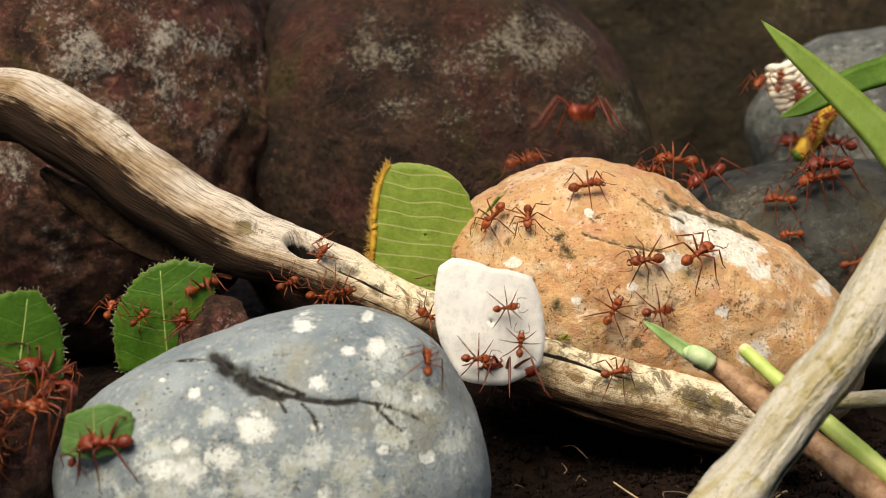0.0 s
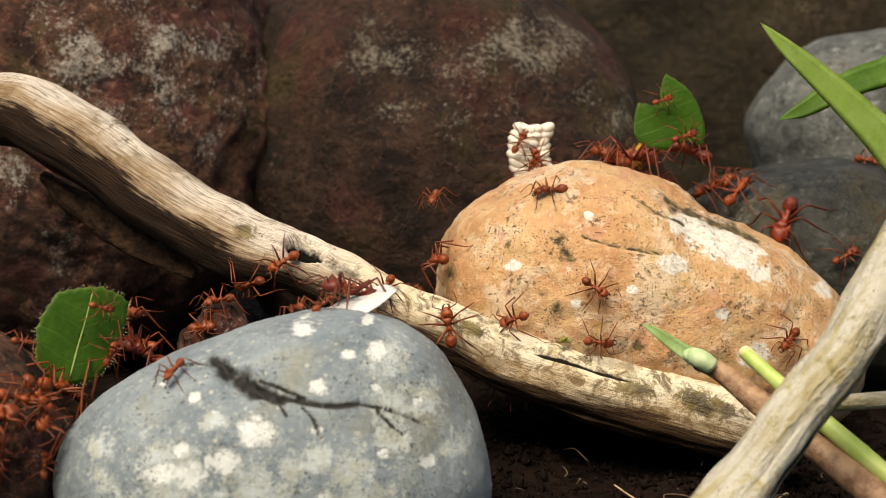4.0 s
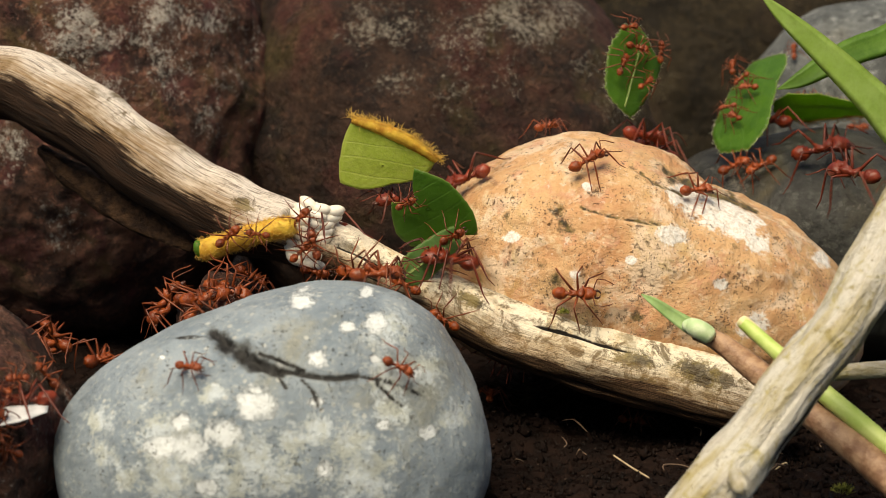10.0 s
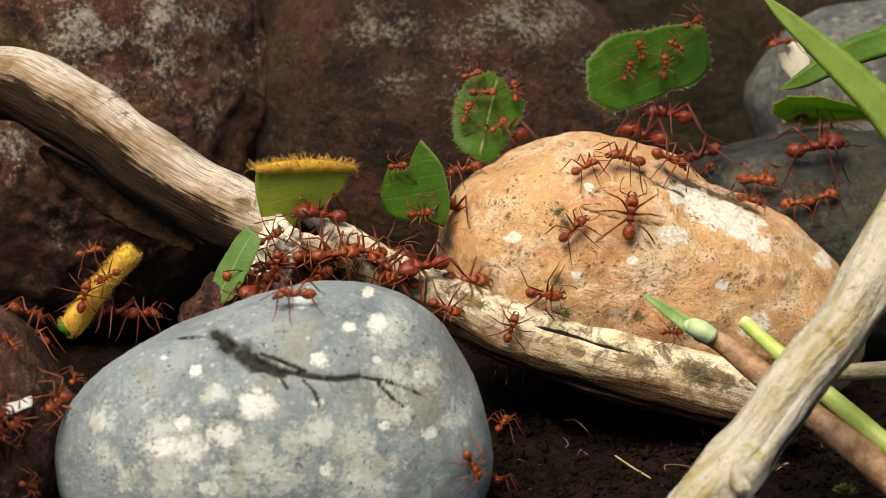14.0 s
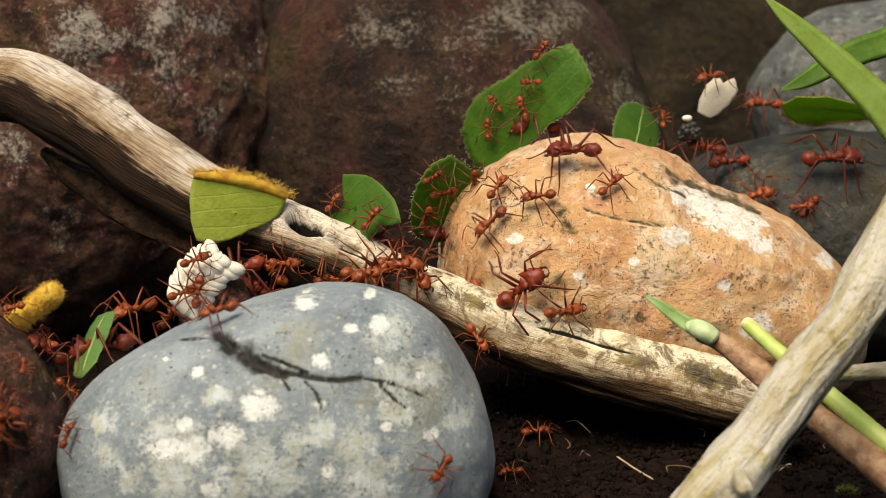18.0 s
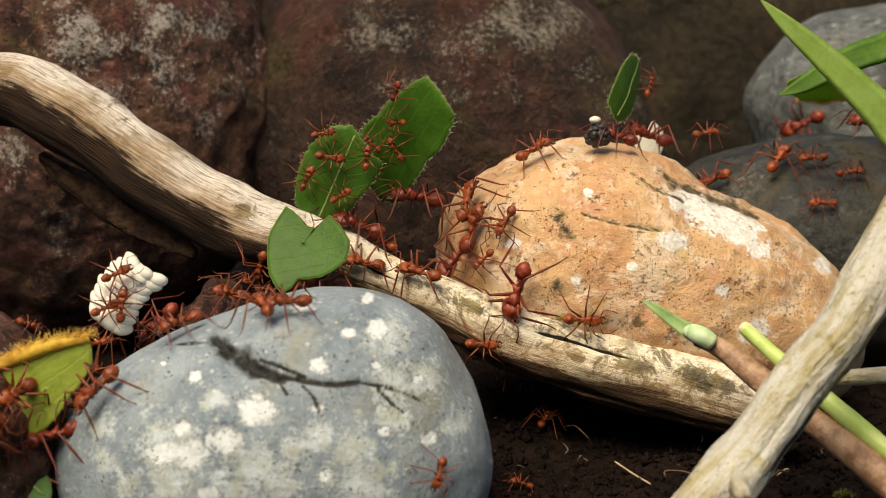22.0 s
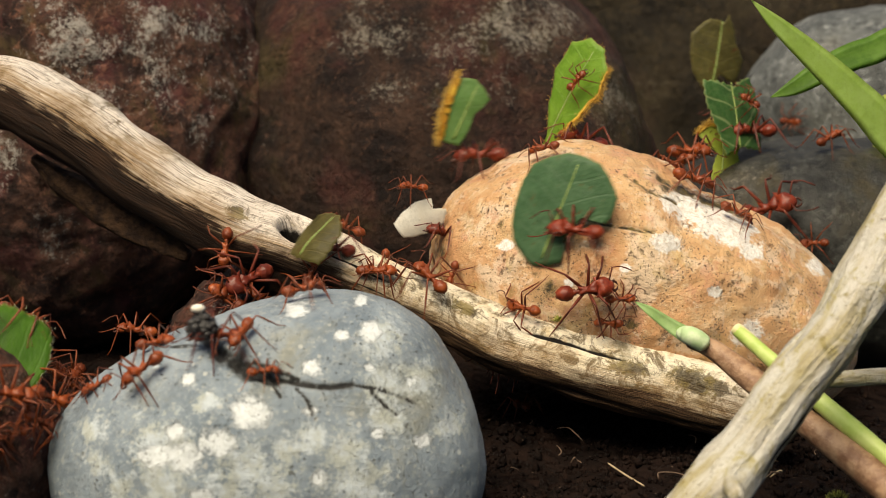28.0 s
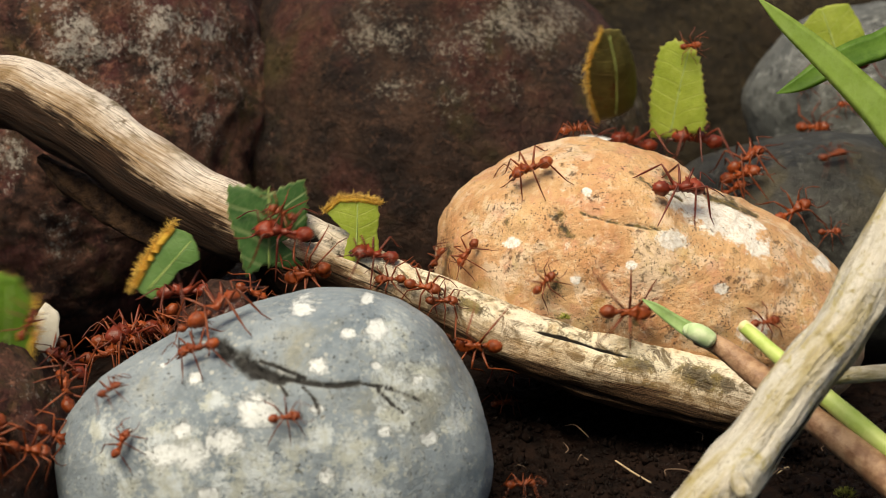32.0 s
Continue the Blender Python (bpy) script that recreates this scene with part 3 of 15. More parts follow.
# ---- stones ----
GREY = stone(
    "river_stone", (-21.5, -10.0, 12.1), [27.6, 25.9, 24.2, 20.8, 17.9, 17.1, 18.9, 22.9, 27.5, 28.9, 27.8, 24.1, 22.7, 24.1, 27.1, 28.5], 21, 20, M_GREY,
    "smooth blue-grey river stone with white lichen spots and a dark crack", 420, 230, ((14, 0.5), (3, 0.12)), 1.0,
    spots=[(4.2, 17.2, 1.5), (12.1, 18, 0.8), (13.3, 14.4, 1.5), (10.1, 13.8, 0.9), (6.8, 10.3, 1.2), (-0.6, 5.1, 2.3), (-4.2, 1.7, 2.1), (-9.3, 2.9, 1.3), (-11.3, -0.1, 2.2), (-8.2, -0.1, 2.2),
           (7.7, -2.6, 1.2), (-5.9, -4.8, 1.2), (6.7, 5.3, 0.9), (19.9, 1.1, 1.1), (-8, 8.8, 0.9), (-12.5, 10.1, 0.4), (13.4, 10.1, 0.55), (14.6, 2.4, 0.8), (18.5, 8.4, 0.9), (2.6, 9.5, 1)],
    haze=[(-20, 2.4, 1.7), (-18.9, -1.1, 1.5), (-15.9, -3.9, 1.8), (15.5, 8.3, 2.4), (19.6, 8.4, 2.1), (11, 0.2, 2.7), (12.3, -3.5, 3.7), (-0.8, -1.6, 3.2), (2.4, -3.2, 2.9), (3.8, 0.7, 1.7),
          (7, 2, 1.7), (14.8, 13.5, 2.3), (23, 2.8, 1.8), (-10.9, 0.3, 4), (15.6, 4, 2), (-2.8, -4.2, 2.9), (-10.9, -3.7, 3.3), (-5.7, 6.2, 1.6)],
    cracks=[([(-6.4, 13, 0.1), (-4.6, 12.1, 0.1)], 0.65, 0.7), ([(-5, 12.2, 0.1), (-2.4, 10.8, 0.1)], 1.1, 0.9), ([(-2.8, 11.0, 0.1), (-0.2, 9.6, 0.1)], 1.0, 0.8),
            ([(-0.6, 9.8, 0.1), (2.6, 8.7, 0.1)], 0.6, 0.5), ([(2.4, 8.9, 0.1), (4.8, 8.6, 0.1)], 0.3, 0.4), ([(-0.1, 9.3, 0.1), (2.3, 8.1, 0.1), (3.2, 6.9, 0.1)], 0.18, 0.25),
            ([(-0.2, 10.9, 0.1), (2.2, 10.1, 0.1), (5.3, 8.9, 0.1)], 0.22, 0.2),
            ([(4.6, 8.6, 0.1), (6.3, 8.3, 0.1), (8.9, 8, 0.1), (11.6, 8.2, 0.1)], 0.36, 0.4), ([(11.6, 8.2, 0.1), (14.9, 7.6, 0.1), (17.5, 6.5, 0.1), (19.7, 5.3, 0.1)], 0.19, 0.25),
            ([(5, 7.9, 0.1), (6.3, 6.6, 0.1), (7.3, 4.5, 0.1)], 0.2, 0.2), ([(13.9, 7.4, 0.1), (15.6, 5.6, 0.1), (17, 4.5, 0.1)], 0.18, 0.2),
            ([(-6, 12.7, 0.1), (-8.6, 12.5, 0.1), (-12.3, 12.1, 0.1), (-11.6, 9.2, 0.1)], 0.1, 0.1)])
ORANGE = stone(
    "sandstone", (29.2, 40.4, 21.5), [34.4, 26.1, 20.5, 20.2, 22.7, 25.3, 28.4, 31.3, 30.4, 26.5, 19.9, 18.4, 19.3, 21.3, 27.8, 37.6], 27, 26, M_ORANGE,
    "rounded orange sandstone with pale lichen patches and dark pits", 360, 190, ((13, 0.9), (4, 0.35), (1.2, 0.10)), 2.0,
    spots=[(7.5, 12.9, 3), (10.9, 10.8, 3.7), (14.5, 8.7, 3.3), (16.2, 6.2, 2), (3.7, 7, 1.9), (5.2, 13.2, 1.8), (-8.2, 14.2, 0.7), (-10.1, 1.6, 0.8), (-2.3, 3.6, 0.7), (15.9, -6, 2.1), (10.8, 0.1, 1.1), (-19.2, 7, 1.2), (27.8, 3.7, 1.7)],
    cracks=[([(-9.1, 11.1, 0.1), (-5.2, 9.8, 0.1), (-1.2, 9.2, 0.1), (2.1, 8.6, 0.1)], 0.3, 0.5), ([(-12.8, 10.7, 0.1), (-11.6, 8.6, 0.1), (-10.9, 7.8, 0.1)], 0.7, 0.5),
            ([(4.2, 17.2, 0.1), (11.3, 13.5, 0.1), (18.7, 11, 0.1)], 0.9, 0.5), ([(-1.3, 17, 0.1), (2.7, 14.4, 0.1), (6.2, 13.3, 0.1)], 0.3, 0.3)],
    stains=[(-12.7, 11.1, 1.1), (-11.6, 8.2, 1), (-12.9, 0.5, 1.3), (-19.8, 9.9, 0.8), (-14.9, 2.9, 0.7), (-1.3, -4.3, 1), (-5.7, -4.3, 0.7), (12.9, 5.4, 0.7), (-28.2, 5.8, 1.2), (4.7, 15.4, 1.2), (14.6, 13.2, 1)])
stone("slate_stone", (67.3, 79.0, 21.7), [33.8, 30.8, 25.6, 21.3, 20.1, 20.4, 23.8, 27.9, 29.7, 28.7, 25.6, 23.6, 23.1, 25.6, 29.7, 32.8], 30, 26, M_SLATE,
      "smooth dark slate-grey stone with an ochre tinge", 220, 120, ((16, 0.8), (3, 0.1)), 3.0)
stone("cobble", (91.5, 128.4, 42.6), [28.3, 27.7, 25.4, 22.4, 21.0, 21.8, 23.8, 26.2, 27.7, 28.3, 31.8, 38.9, 47.2, 38.9, 31.8, 28.3], 24, 22, M_PALE,
      "pale grey rounded cobble behind the slate-grey stone", 180, 100, ((16, 0.8), (3, 0.1)), 4.0)
stone("boulder", (-72.0, 104.2, 38.1), [40.9, 42.9, 48.4, 57.2, 57.2, 61.6, 68.2, 74.8, 77.0, 70.4, 57.2, 47.3, 41.3, 39.6, 39.1, 39.6], 42, 40, M_BOULDER,
      "large rough dark boulder with pale lichen flecks", 320, 180, ((26, 2.4), (9, 1.0), (2.5, 0.35)), 5.0,
      spots=[(10.8, 16.6, 14.5), (31, 18.6, 9.1), (24.4, 6.5, 10.8), (8.3, 5.8, 7.7), (35.5, 11.9, 6.2), (26.9, 12.7, 9.9), (-2.1, -4.8, 4.6), (19.7, 18.1, 12.7), (38.5, 23.1, 4.4), (8, -16, 5)])
stone("boulder", (1.8, 119.4, 31.8), [43.0, 40.7, 41.4, 43.0, 45.1, 48.5, 52.0, 50.8, 48.5, 46.2, 43.9, 42.7, 43.9, 42.7, 40.4, 41.6], 42, 40, M_BROWN,
      "large smooth brown boulder behind the driftwood", 240, 130, ((26, 2.0), (9, 0.6), (2.5, 0.2)), 6.0,
      # Pale spots near the top: real patches plus sky brightness put into colour.
      spots=[(-8.4, 23.7, 8.2), (-1.2, 19.3, 7.2), (-16.7, 21.7, 6.2), (16.5, 21.1, 9.4), (8.1, 24, 7.2), (24, 16.2, 6.3), (-10.4, 11, 5.1), (30.8, 11.4, 5.3)])
stone("boulder", (73.3, 245.1, 42.0), [141.5, 125.8, 97.5, 81.8, 75.5, 81.8, 97.5, 125.8, 149.4, 125.8, 97.5, 75.5, 69.2, 75.5, 94.3, 125.8], 60, 50, M_OLIVE,
      "broad olive-brown rock behind the other stones", 200, 110, ((40, 4.0), (9, 0.8), (3, 0.25)), 7.0)
stone("boulder", (-63.0, -8.2, 10.8), [14.8, 14.5, 15.4, 16.4, 17.1, 17.7, 19.2, 20.7, 21.4, 21.4, 20.7, 19.2, 18.5, 17.7, 17.0, 15.9], 20, 20, M_BOULDER,
      "low rough dark stone beside the blue-grey stone", 200, 110, ((12, 1.2), (4, 0.5), (1.6, 0.2)), 8.0)
stone("pebble", (-31.9, 16.0, 21.3), [5.0, 4.9, 5.0, 5.7, 5.9, 5.4, 5.0, 5.4, 5.9, 6.3, 7.2, 7.8, 8.1, 7.8, 7.0, 5.9], 6, 6, M_BOULDER,
      "small dark angular pebble under the driftwood", 90, 50, ((4, 0.9), (1.5, 0.3)), 9.0, boxy=0.7)

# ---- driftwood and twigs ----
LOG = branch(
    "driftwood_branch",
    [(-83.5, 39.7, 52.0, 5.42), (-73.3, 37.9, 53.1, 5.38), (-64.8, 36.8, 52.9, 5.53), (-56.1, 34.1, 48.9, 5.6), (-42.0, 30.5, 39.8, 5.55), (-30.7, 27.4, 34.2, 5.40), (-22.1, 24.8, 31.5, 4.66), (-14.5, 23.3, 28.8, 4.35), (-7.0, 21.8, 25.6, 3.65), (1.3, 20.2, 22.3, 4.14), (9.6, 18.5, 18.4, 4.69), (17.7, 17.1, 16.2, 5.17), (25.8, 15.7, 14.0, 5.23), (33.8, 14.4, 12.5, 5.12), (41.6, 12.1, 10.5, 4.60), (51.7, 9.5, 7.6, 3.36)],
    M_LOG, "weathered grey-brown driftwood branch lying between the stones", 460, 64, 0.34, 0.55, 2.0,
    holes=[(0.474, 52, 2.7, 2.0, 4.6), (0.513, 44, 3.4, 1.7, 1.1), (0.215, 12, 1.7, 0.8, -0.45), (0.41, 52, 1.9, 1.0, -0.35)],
    splits=[(0.655, 0.94, -46, 0.24, 1.4), (0.695, 0.84, 40, 0.17, 0.7), (0.49, 0.60, 28, 0.2, 0.7), (0.51, 0.62, -4, 0.14, 0.5)], bark_shade=0.33,
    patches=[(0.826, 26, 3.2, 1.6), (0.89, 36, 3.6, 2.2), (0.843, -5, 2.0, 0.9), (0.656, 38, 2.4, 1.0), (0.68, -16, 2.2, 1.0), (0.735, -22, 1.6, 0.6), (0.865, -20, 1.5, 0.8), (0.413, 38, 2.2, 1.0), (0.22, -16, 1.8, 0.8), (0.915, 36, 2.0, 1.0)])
TWIG = branch(
    "twig", [(64.2, -12.1, 51.9, 3.50), (59.1, -16.4, 45.0, 3.45), (52.4, -21.1, 35.7, 3.54), (48.2, -24.1, 30.1, 3.23), (43.7, -27.0, 25.3, 3.33), (37.3, -30.3, 18.0, 3.43), (31.2, -33.5, 11.3, 3.53), (25.7, -35.6, 5.1, 3.25), (23.8, -36.0, 2.8, 2.86)],
    M_TWIG, "pale barkless dead twig leaning across the grass stem", 260, 44, 0.34, 0.5, 5.0,
    holes=[(0.80, 250, 1.0, 0.7, -0.9), (0.27, 150, 1.2, 0.8, -0.8)], splits=[(0.1, 0.6, 250, 0.2, 0.3), (0.4, 0.9, 215, 0.2, 0.3)])
branch("stub", [(33.7, -32.1, 13.2, 0.98), (33.4, -37.1, 14.0, 1.09), (33.1, -41.1, 14.5, 1.00), (33.1, -42.6, 14.6, 0.74)], M_TWIG, n=26, m=18, fibre=0.1, lump=0.15, seed=14.0, parent=TWIG)
branch("twig", [(47.0, -6.8, 18.5, 1.11), (50.9, -8.7, 19.3, 1.10), (57.0, -10.6, 20.1, 1.01), (64.3, -12.5, 21.0, 0.93)], M_TWIG, "thin dry straw-coloured twig behind the leaning twig", 60, 14, 0.15, 0.2, 6.0)
branch("root", [(-63.0, 40.1, 42.9, 0.71), (-58.3, 38.5, 39.8, 1.58), (-52.8, 36.7, 36.3, 2.10), (-47.3, 34.9, 32.9, 2.09), (-41.9, 33.2, 30.3, 1.56), (-37.4, 31.9, 28.5, 0.69)], M_ROOT, "dark brown rotting root under the driftwood", 120, 28, 0.5, 0.9, 11.0, cat="root")
branch("straw", [(23.5, 2.9, 4.6, 0.12), (26.0, 0.6, 3.4, 0.14), (28.3, -0.6, 2.3, 0.12)], M_STRAW, "short dry straw on the soil", 24, 8, 0.02, 0.05, 7.0, cat="straw")


def litter():
    """Rootlets and dry scraps on the dark soil beside the stone."""
    rng = random.Random(15)
    for _ in range(16):
        x, y = rng.uniform(8, 62), rng.uniform(-6, 16)
        a, ln = rng.uniform(0, 6.3), rng.uniform(2, 7)
        z = 3.2 + rng.uniform(0, 1.2)
        rows = [(x + math.cos(a) * ln * f + rng.gauss(0, 0.4), y + math.sin(a) * ln * f + rng.gauss(0, 0.4), z + 0.9 * math.sin(f * 3) + rng.gauss(0, 0.15), rng.uniform(0.06, 0.15)) for f in (0, 0.35, 0.7, 1)]
        branch("rootlet", rows, M_STRAW if rng.random() < 0.3 else M_LITTER, "thin dry rootlet lying on dark soil", 14, 5, 0.0, 0.0, 3.0, cat="rootlet")


litter()

# ---- grass ----
def grass_tuft():
    g = tagged(new("grass_tuft"), "fresh green grass blades hanging over the slate-grey stone", "grass")
    g.location = Vector((82.0, 38.2, 9.2)) * MM
    base = g.location
    up = blade("blade", [(47.9, 36.2, 66.9, 0.09), (52.0, 36.6, 63.2, 1.29), (57.6, 37.8, 58.6, 2.08), (64.1, 38.8, 52.9, 2.70), (69.9, 39.8, 47.1, 3.16), (77.8, 40.9, 35.9, 2.67), (82.0, 38.5, 10.9, 1.61)], M_GRASS, g, 0.14)
    low = blade("blade", [(53.2, 45.7, 51.5, 0.09), (57.0, 46.0, 53.1, 1.34), (62.3, 46.5, 56.1, 2.06), (68.9, 47.9, 58.5, 2.34), (77.2, 49.1, 59.3, 2.17), (84.5, 45.5, 38.9, 1.62), (83.1, 40.5, 10.5, 1.26)], M_SHADE, g, 0.2)
    for o in (up, low):
        o.matrix_parent_inverse = Matrix.Translation(-base)
    return g


grass_tuft()


def grass_shoot():
    g = tagged(new("grass_shoot"), "cut grass shoot with a pale green tip and a brown-pink sheath", "grass")
    g.location = Vector((58.5, -25.2, 6.2)) * MM
    bits = [branch("stem", [(33.5, -0.0, 22.5, 0.83), (36.7, -1.2, 21.7, 1.28), (40.7, -4.7, 19.0, 1.64), (46.3, -10.5, 15.1, 1.75), (52.1, -17.3, 11.2, 1.98), (58.5, -25.2, 6.2, 2.05)], M_SHEATH, n=80, m=20, fibre=0.1, lump=0.15, seed=8.0, parent=g),
            blade("tip", [(27.0, 2.8, 27.2, 0.08), (28.7, 1.7, 26.3, 0.61), (31.3, 1.3, 24.5, 0.91), (34.0, 0.0, 23.0, 1.14), (36.1, -1.1, 22.4, 0.91)], M_TIP, g, 0.5, 24),
            branch("node", [(32.0, -0.9, 23.5, 0.53), (33.1, -0.9, 23.6, 1.06), (34.0, -1.9, 23.5, 1.28), (35.2, -2.0, 22.8, 1.28), (36.2, -2.1, 22.1, 1.05)], M_SHOOT, n=24, m=16, fibre=0.05, lump=0.1, seed=9.0, parent=g, label=""),
            branch("leaf", [(39.5, -2.7, 24.8, 0.82), (41.6, -5.0, 23.2, 0.96), (45.1, -8.5, 20.3, 1.10), (50.0, -13.3, 16.4, 1.22), (54.6, -18.0, 12.9, 1.20), (59.1, -22.7, 9.3, 0.97)], M_STALK, n=60, m=16, fibre=0.06, lump=0.1, seed=12.0, parent=g),
            branch("collar", [(39.3, -2.7, 25.0, 0.82), (40.2, -3.3, 24.3, 0.97), (41.4, -4.2, 23.3, 1.01), (42.1, -5.1, 22.8, 0.99)], M_SHEATHTIP, n=20, m=14, fibre=0.04, lump=0.06, seed=10.0, parent=g)]
    for o in bits:
        o.matrix_parent_inverse = Matrix.Translation(-g.location)
    return g


grass_shoot()

# ---- leafcutter ants ----
def ant_look(name, deep, light, rough):
    """Dull, finely wrinkled shell, darker in places and a little translucent at the rims."""
    k = Mat(name)
    c = k.mix(k.step(k.noise(0.9, 5, 0.7), 0.3, 0.68), deep, light)
    c = k.mix(k.calc("MULTIPLY", k.step(k.noise(2.6, 3), 0.5, 0.66), 0.6), c, tuple(v * 0.35 for v in deep))
    c = k.mix(k.calc("MULTIPLY", k.rand(), 0.55), c, tuple(v * 0.5 for v in deep))
    return k.done(c, rough, k.bump(k.noise(0.22, 4, 0.7), 0.05), 0.45)


M_ANT = {True: ant_look("deep_red_ant_shell", (0.145, 0.016, 0.006), (0.27, 0.040, 0.012), 0.42), False: ant_look("orange_red_ant_shell", (0.19, 0.030, 0.006), (0.35, 0.075, 0.013), 0.42)}
M_LIMB = {True: ant_look("brown_red_ant_limb", (0.10, 0.014, 0.006), (0.20, 0.034, 0.012), 0.45), False: ant_look("amber_ant_limb", (0.14, 0.026, 0.007), (0.27, 0.062, 0.014), 0.45)}
M_JAW = plain_look("dark_ant_jaw", (0.035, 0.012, 0.008), (0.09, 0.025, 0.012), 0.3, 0.35, 0.02)


def blob(bm, centre, size, seg=10, rings=7, turn=0.0, spin=0.0):
    m = Matrix.LocRotScale(Vector(centre), Euler((0, turn, spin)), Vector(size))
    bmesh.ops.create_uvsphere(bm, u_segments=seg, v_segments=rings, radius=1.0, matrix=m)


def tube(bm, pts, radii, sides=5):
    """A tapered tube through points, closed at both ends."""
    rings = []
    for i, p in enumerate(pts):
        a, b = Vector(pts[max(0, i - 1)]), Vector(pts[min(len(pts) - 1, i + 1)])
        q = (b - a).to_track_quat("Z", "Y")
        rings.append([bm.verts.new(Vector(p) + q @ Vector((math.cos(k * 2 * math.pi / sides) * radii[i], math.sin(k * 2 * math.pi / sides) * radii[i], 0))) for k in range(sides)])
    for r, s in zip(rings, rings[1:]):
        for k in range(sides):
            bm.faces.new((r[k], r[(k + 1) % sides], s[(k + 1) % sides], s[k]))
    bm.faces.new(rings[0][::-1])
    bm.faces.new(rings[-1])


LEGS = [(1.0, 1, (3.9, 4.2)), (0.3, 1, (0.5, 5.8)), (-0.4, 1, (-4.6, 5.2)), (1.0, -1, (3.9, 4.2)), (0.3, -1, (0.5, 5.8)), (-0.4, -1, (-4.6, 5.2))]


def build_ant(big):
    """One worker eight millimetres long, its head towards +x and its feet at z = 0; millimetres are scaled here."""
    ant = new("leafcutter_ant")
    shell, limb, hs = M_ANT[big], M_LIMB[big], 1.24 if big else 1.0

    def add(name, bm, mat, parent=ant, at=(0, 0, 0)):
        bm.transform(Matrix.Scale(MM, 4) @ Matrix.Translation(-Vector(at)))
        ob = part(name, bm, mat, parent)
        ob.location = Vector(at) * MM
        return ob

    def spikes(bm, tips):
        """Draws the nearest corners of a body out into short spines."""
        free = list(bm.verts)
        for spot, tip in tips:
            v = min(free, key=lambda w: (w.co - Vector(spot)).length)
            free.remove(v)
            v.co = Vector(tip)

    rng = random.Random(7)
    bm = bmesh.new()
    blob(bm, (-2.55, 0, 2.2), (1.1, 0.88, 0.86), 22, 15, 0.2)
    for v in bm.verts:
        w = v.co - Vector((-2.55, 0, 2.2))
        v.co += w * (0.05 * math.sin(w.x * 9) * math.cos(w.y * 9 + w.z * 7) + (0.06 if w.x > 0 else 0.0) + (0.13 if rng.random() < 0.14 else 0.0))
    add("gaster", bm, shell)
    bm = bmesh.new()
    tube(bm, [(-0.5, 0, 2.25), (-0.75, 0, 2.25), (-0.95, 0, 2.42), (-1.12, 0, 2.2), (-1.38, 0, 2.34), (-1.7, 0, 2.22)], [0.16, 0.26, 0.36, 0.22, 0.46, 0.26], 9)
    add("petiole", bm, shell)
    bm = bmesh.new()
    tube(bm, [(1.5, 0, 2.55), (1.3, 0, 2.62), (1.0, 0, 2.68), (0.65, 0, 2.66), (0.35, 0, 2.5), (0.1, 0, 2.44), (-0.2, 0, 2.46), (-0.5, 0, 2.36), (-0.7, 0, 2.22)],
         [0.2, 0.46, 0.66, 0.64, 0.46, 0.42, 0.52, 0.46, 0.2], 14)
    spikes(bm, [t for k in (1, -1) for t in (((1.0, 0.38 * k, 3.2), (1.18, 0.75 * k, 3.75)), ((1.0, 0.6 * k, 2.7), (1.3, 1.1 * k, 2.8)), ((0.35, 0.3 * k, 2.9), (0.42, 0.42 * k, 3.3)), ((-0.5, 0.25 * k, 2.75), (-1.05, 0.52 * k, 3.2)))])
    add("thorax", bm, shell)
    bm = bmesh.new()
    bmesh.ops.create_uvsphere(bm, u_segments=16, v_segments=11, radius=1.0)
    for v in bm.verts:
        x, y, z = v.co
        lobe = max(0.0, -x) * (abs(y) ** 0.6 - 0.55)
        v.co = Vector((2.25 + (0.98 * x - 0.6 * lobe) * hs, y * (1.0 - 0.24 * x) * hs, 2.72 + (0.7 * z - 0.14 * x) * hs))
    spikes(bm, [t for k in (1, -1) for t in (((1.4, 0.75 * hs * k, 3.0), (0.95, 1.0 * hs * k, 3.5)), ((2.1, 0.4 * hs * k, 2.72 + 0.6 * hs), (2.1, 0.5 * hs * k, 2.98 + 0.66 * hs)))])
    head = add("head", bm, shell, ant, (1.45, 0, 2.6))
    for side in (1, -1):
        bm = bmesh.new()
        x = 2.25 + 0.72 * hs
        tube(bm, [(x, 0.46 * side, 2.36), (x + 0.3, 0.58 * side, 2.22), (x + 0.6, 0.4 * side, 2.12), (x + 0.75, 0.08 * side, 2.08)], [0.24, 0.2, 0.14, 0.04], 6)
        add("mandible", bm, M_JAW, head, (1.45, 0, 2.6)).location = Vector((0, 0, 0))
    for side in (1, -1):
        bm = bmesh.new()
        tube(bm, [(2.75, 0.3 * side, 2.95), (3.1, 1.2 * side, 3.6), (3.4, 1.95 * side, 3.75), (3.6, 2.0 * side, 3.7), (4.5, 2.0 * side, 3.3), (5.3, 1.7 * side, 2.8), (5.8, 1.4 * side, 2.6)],
             [0.08, 0.085, 0.1, 0.08, 0.07, 0.09, 0.06], 5)
        add("antenna", bm, limb, head, (1.45, 0, 2.6)).location = Vector((0, 0, 0))
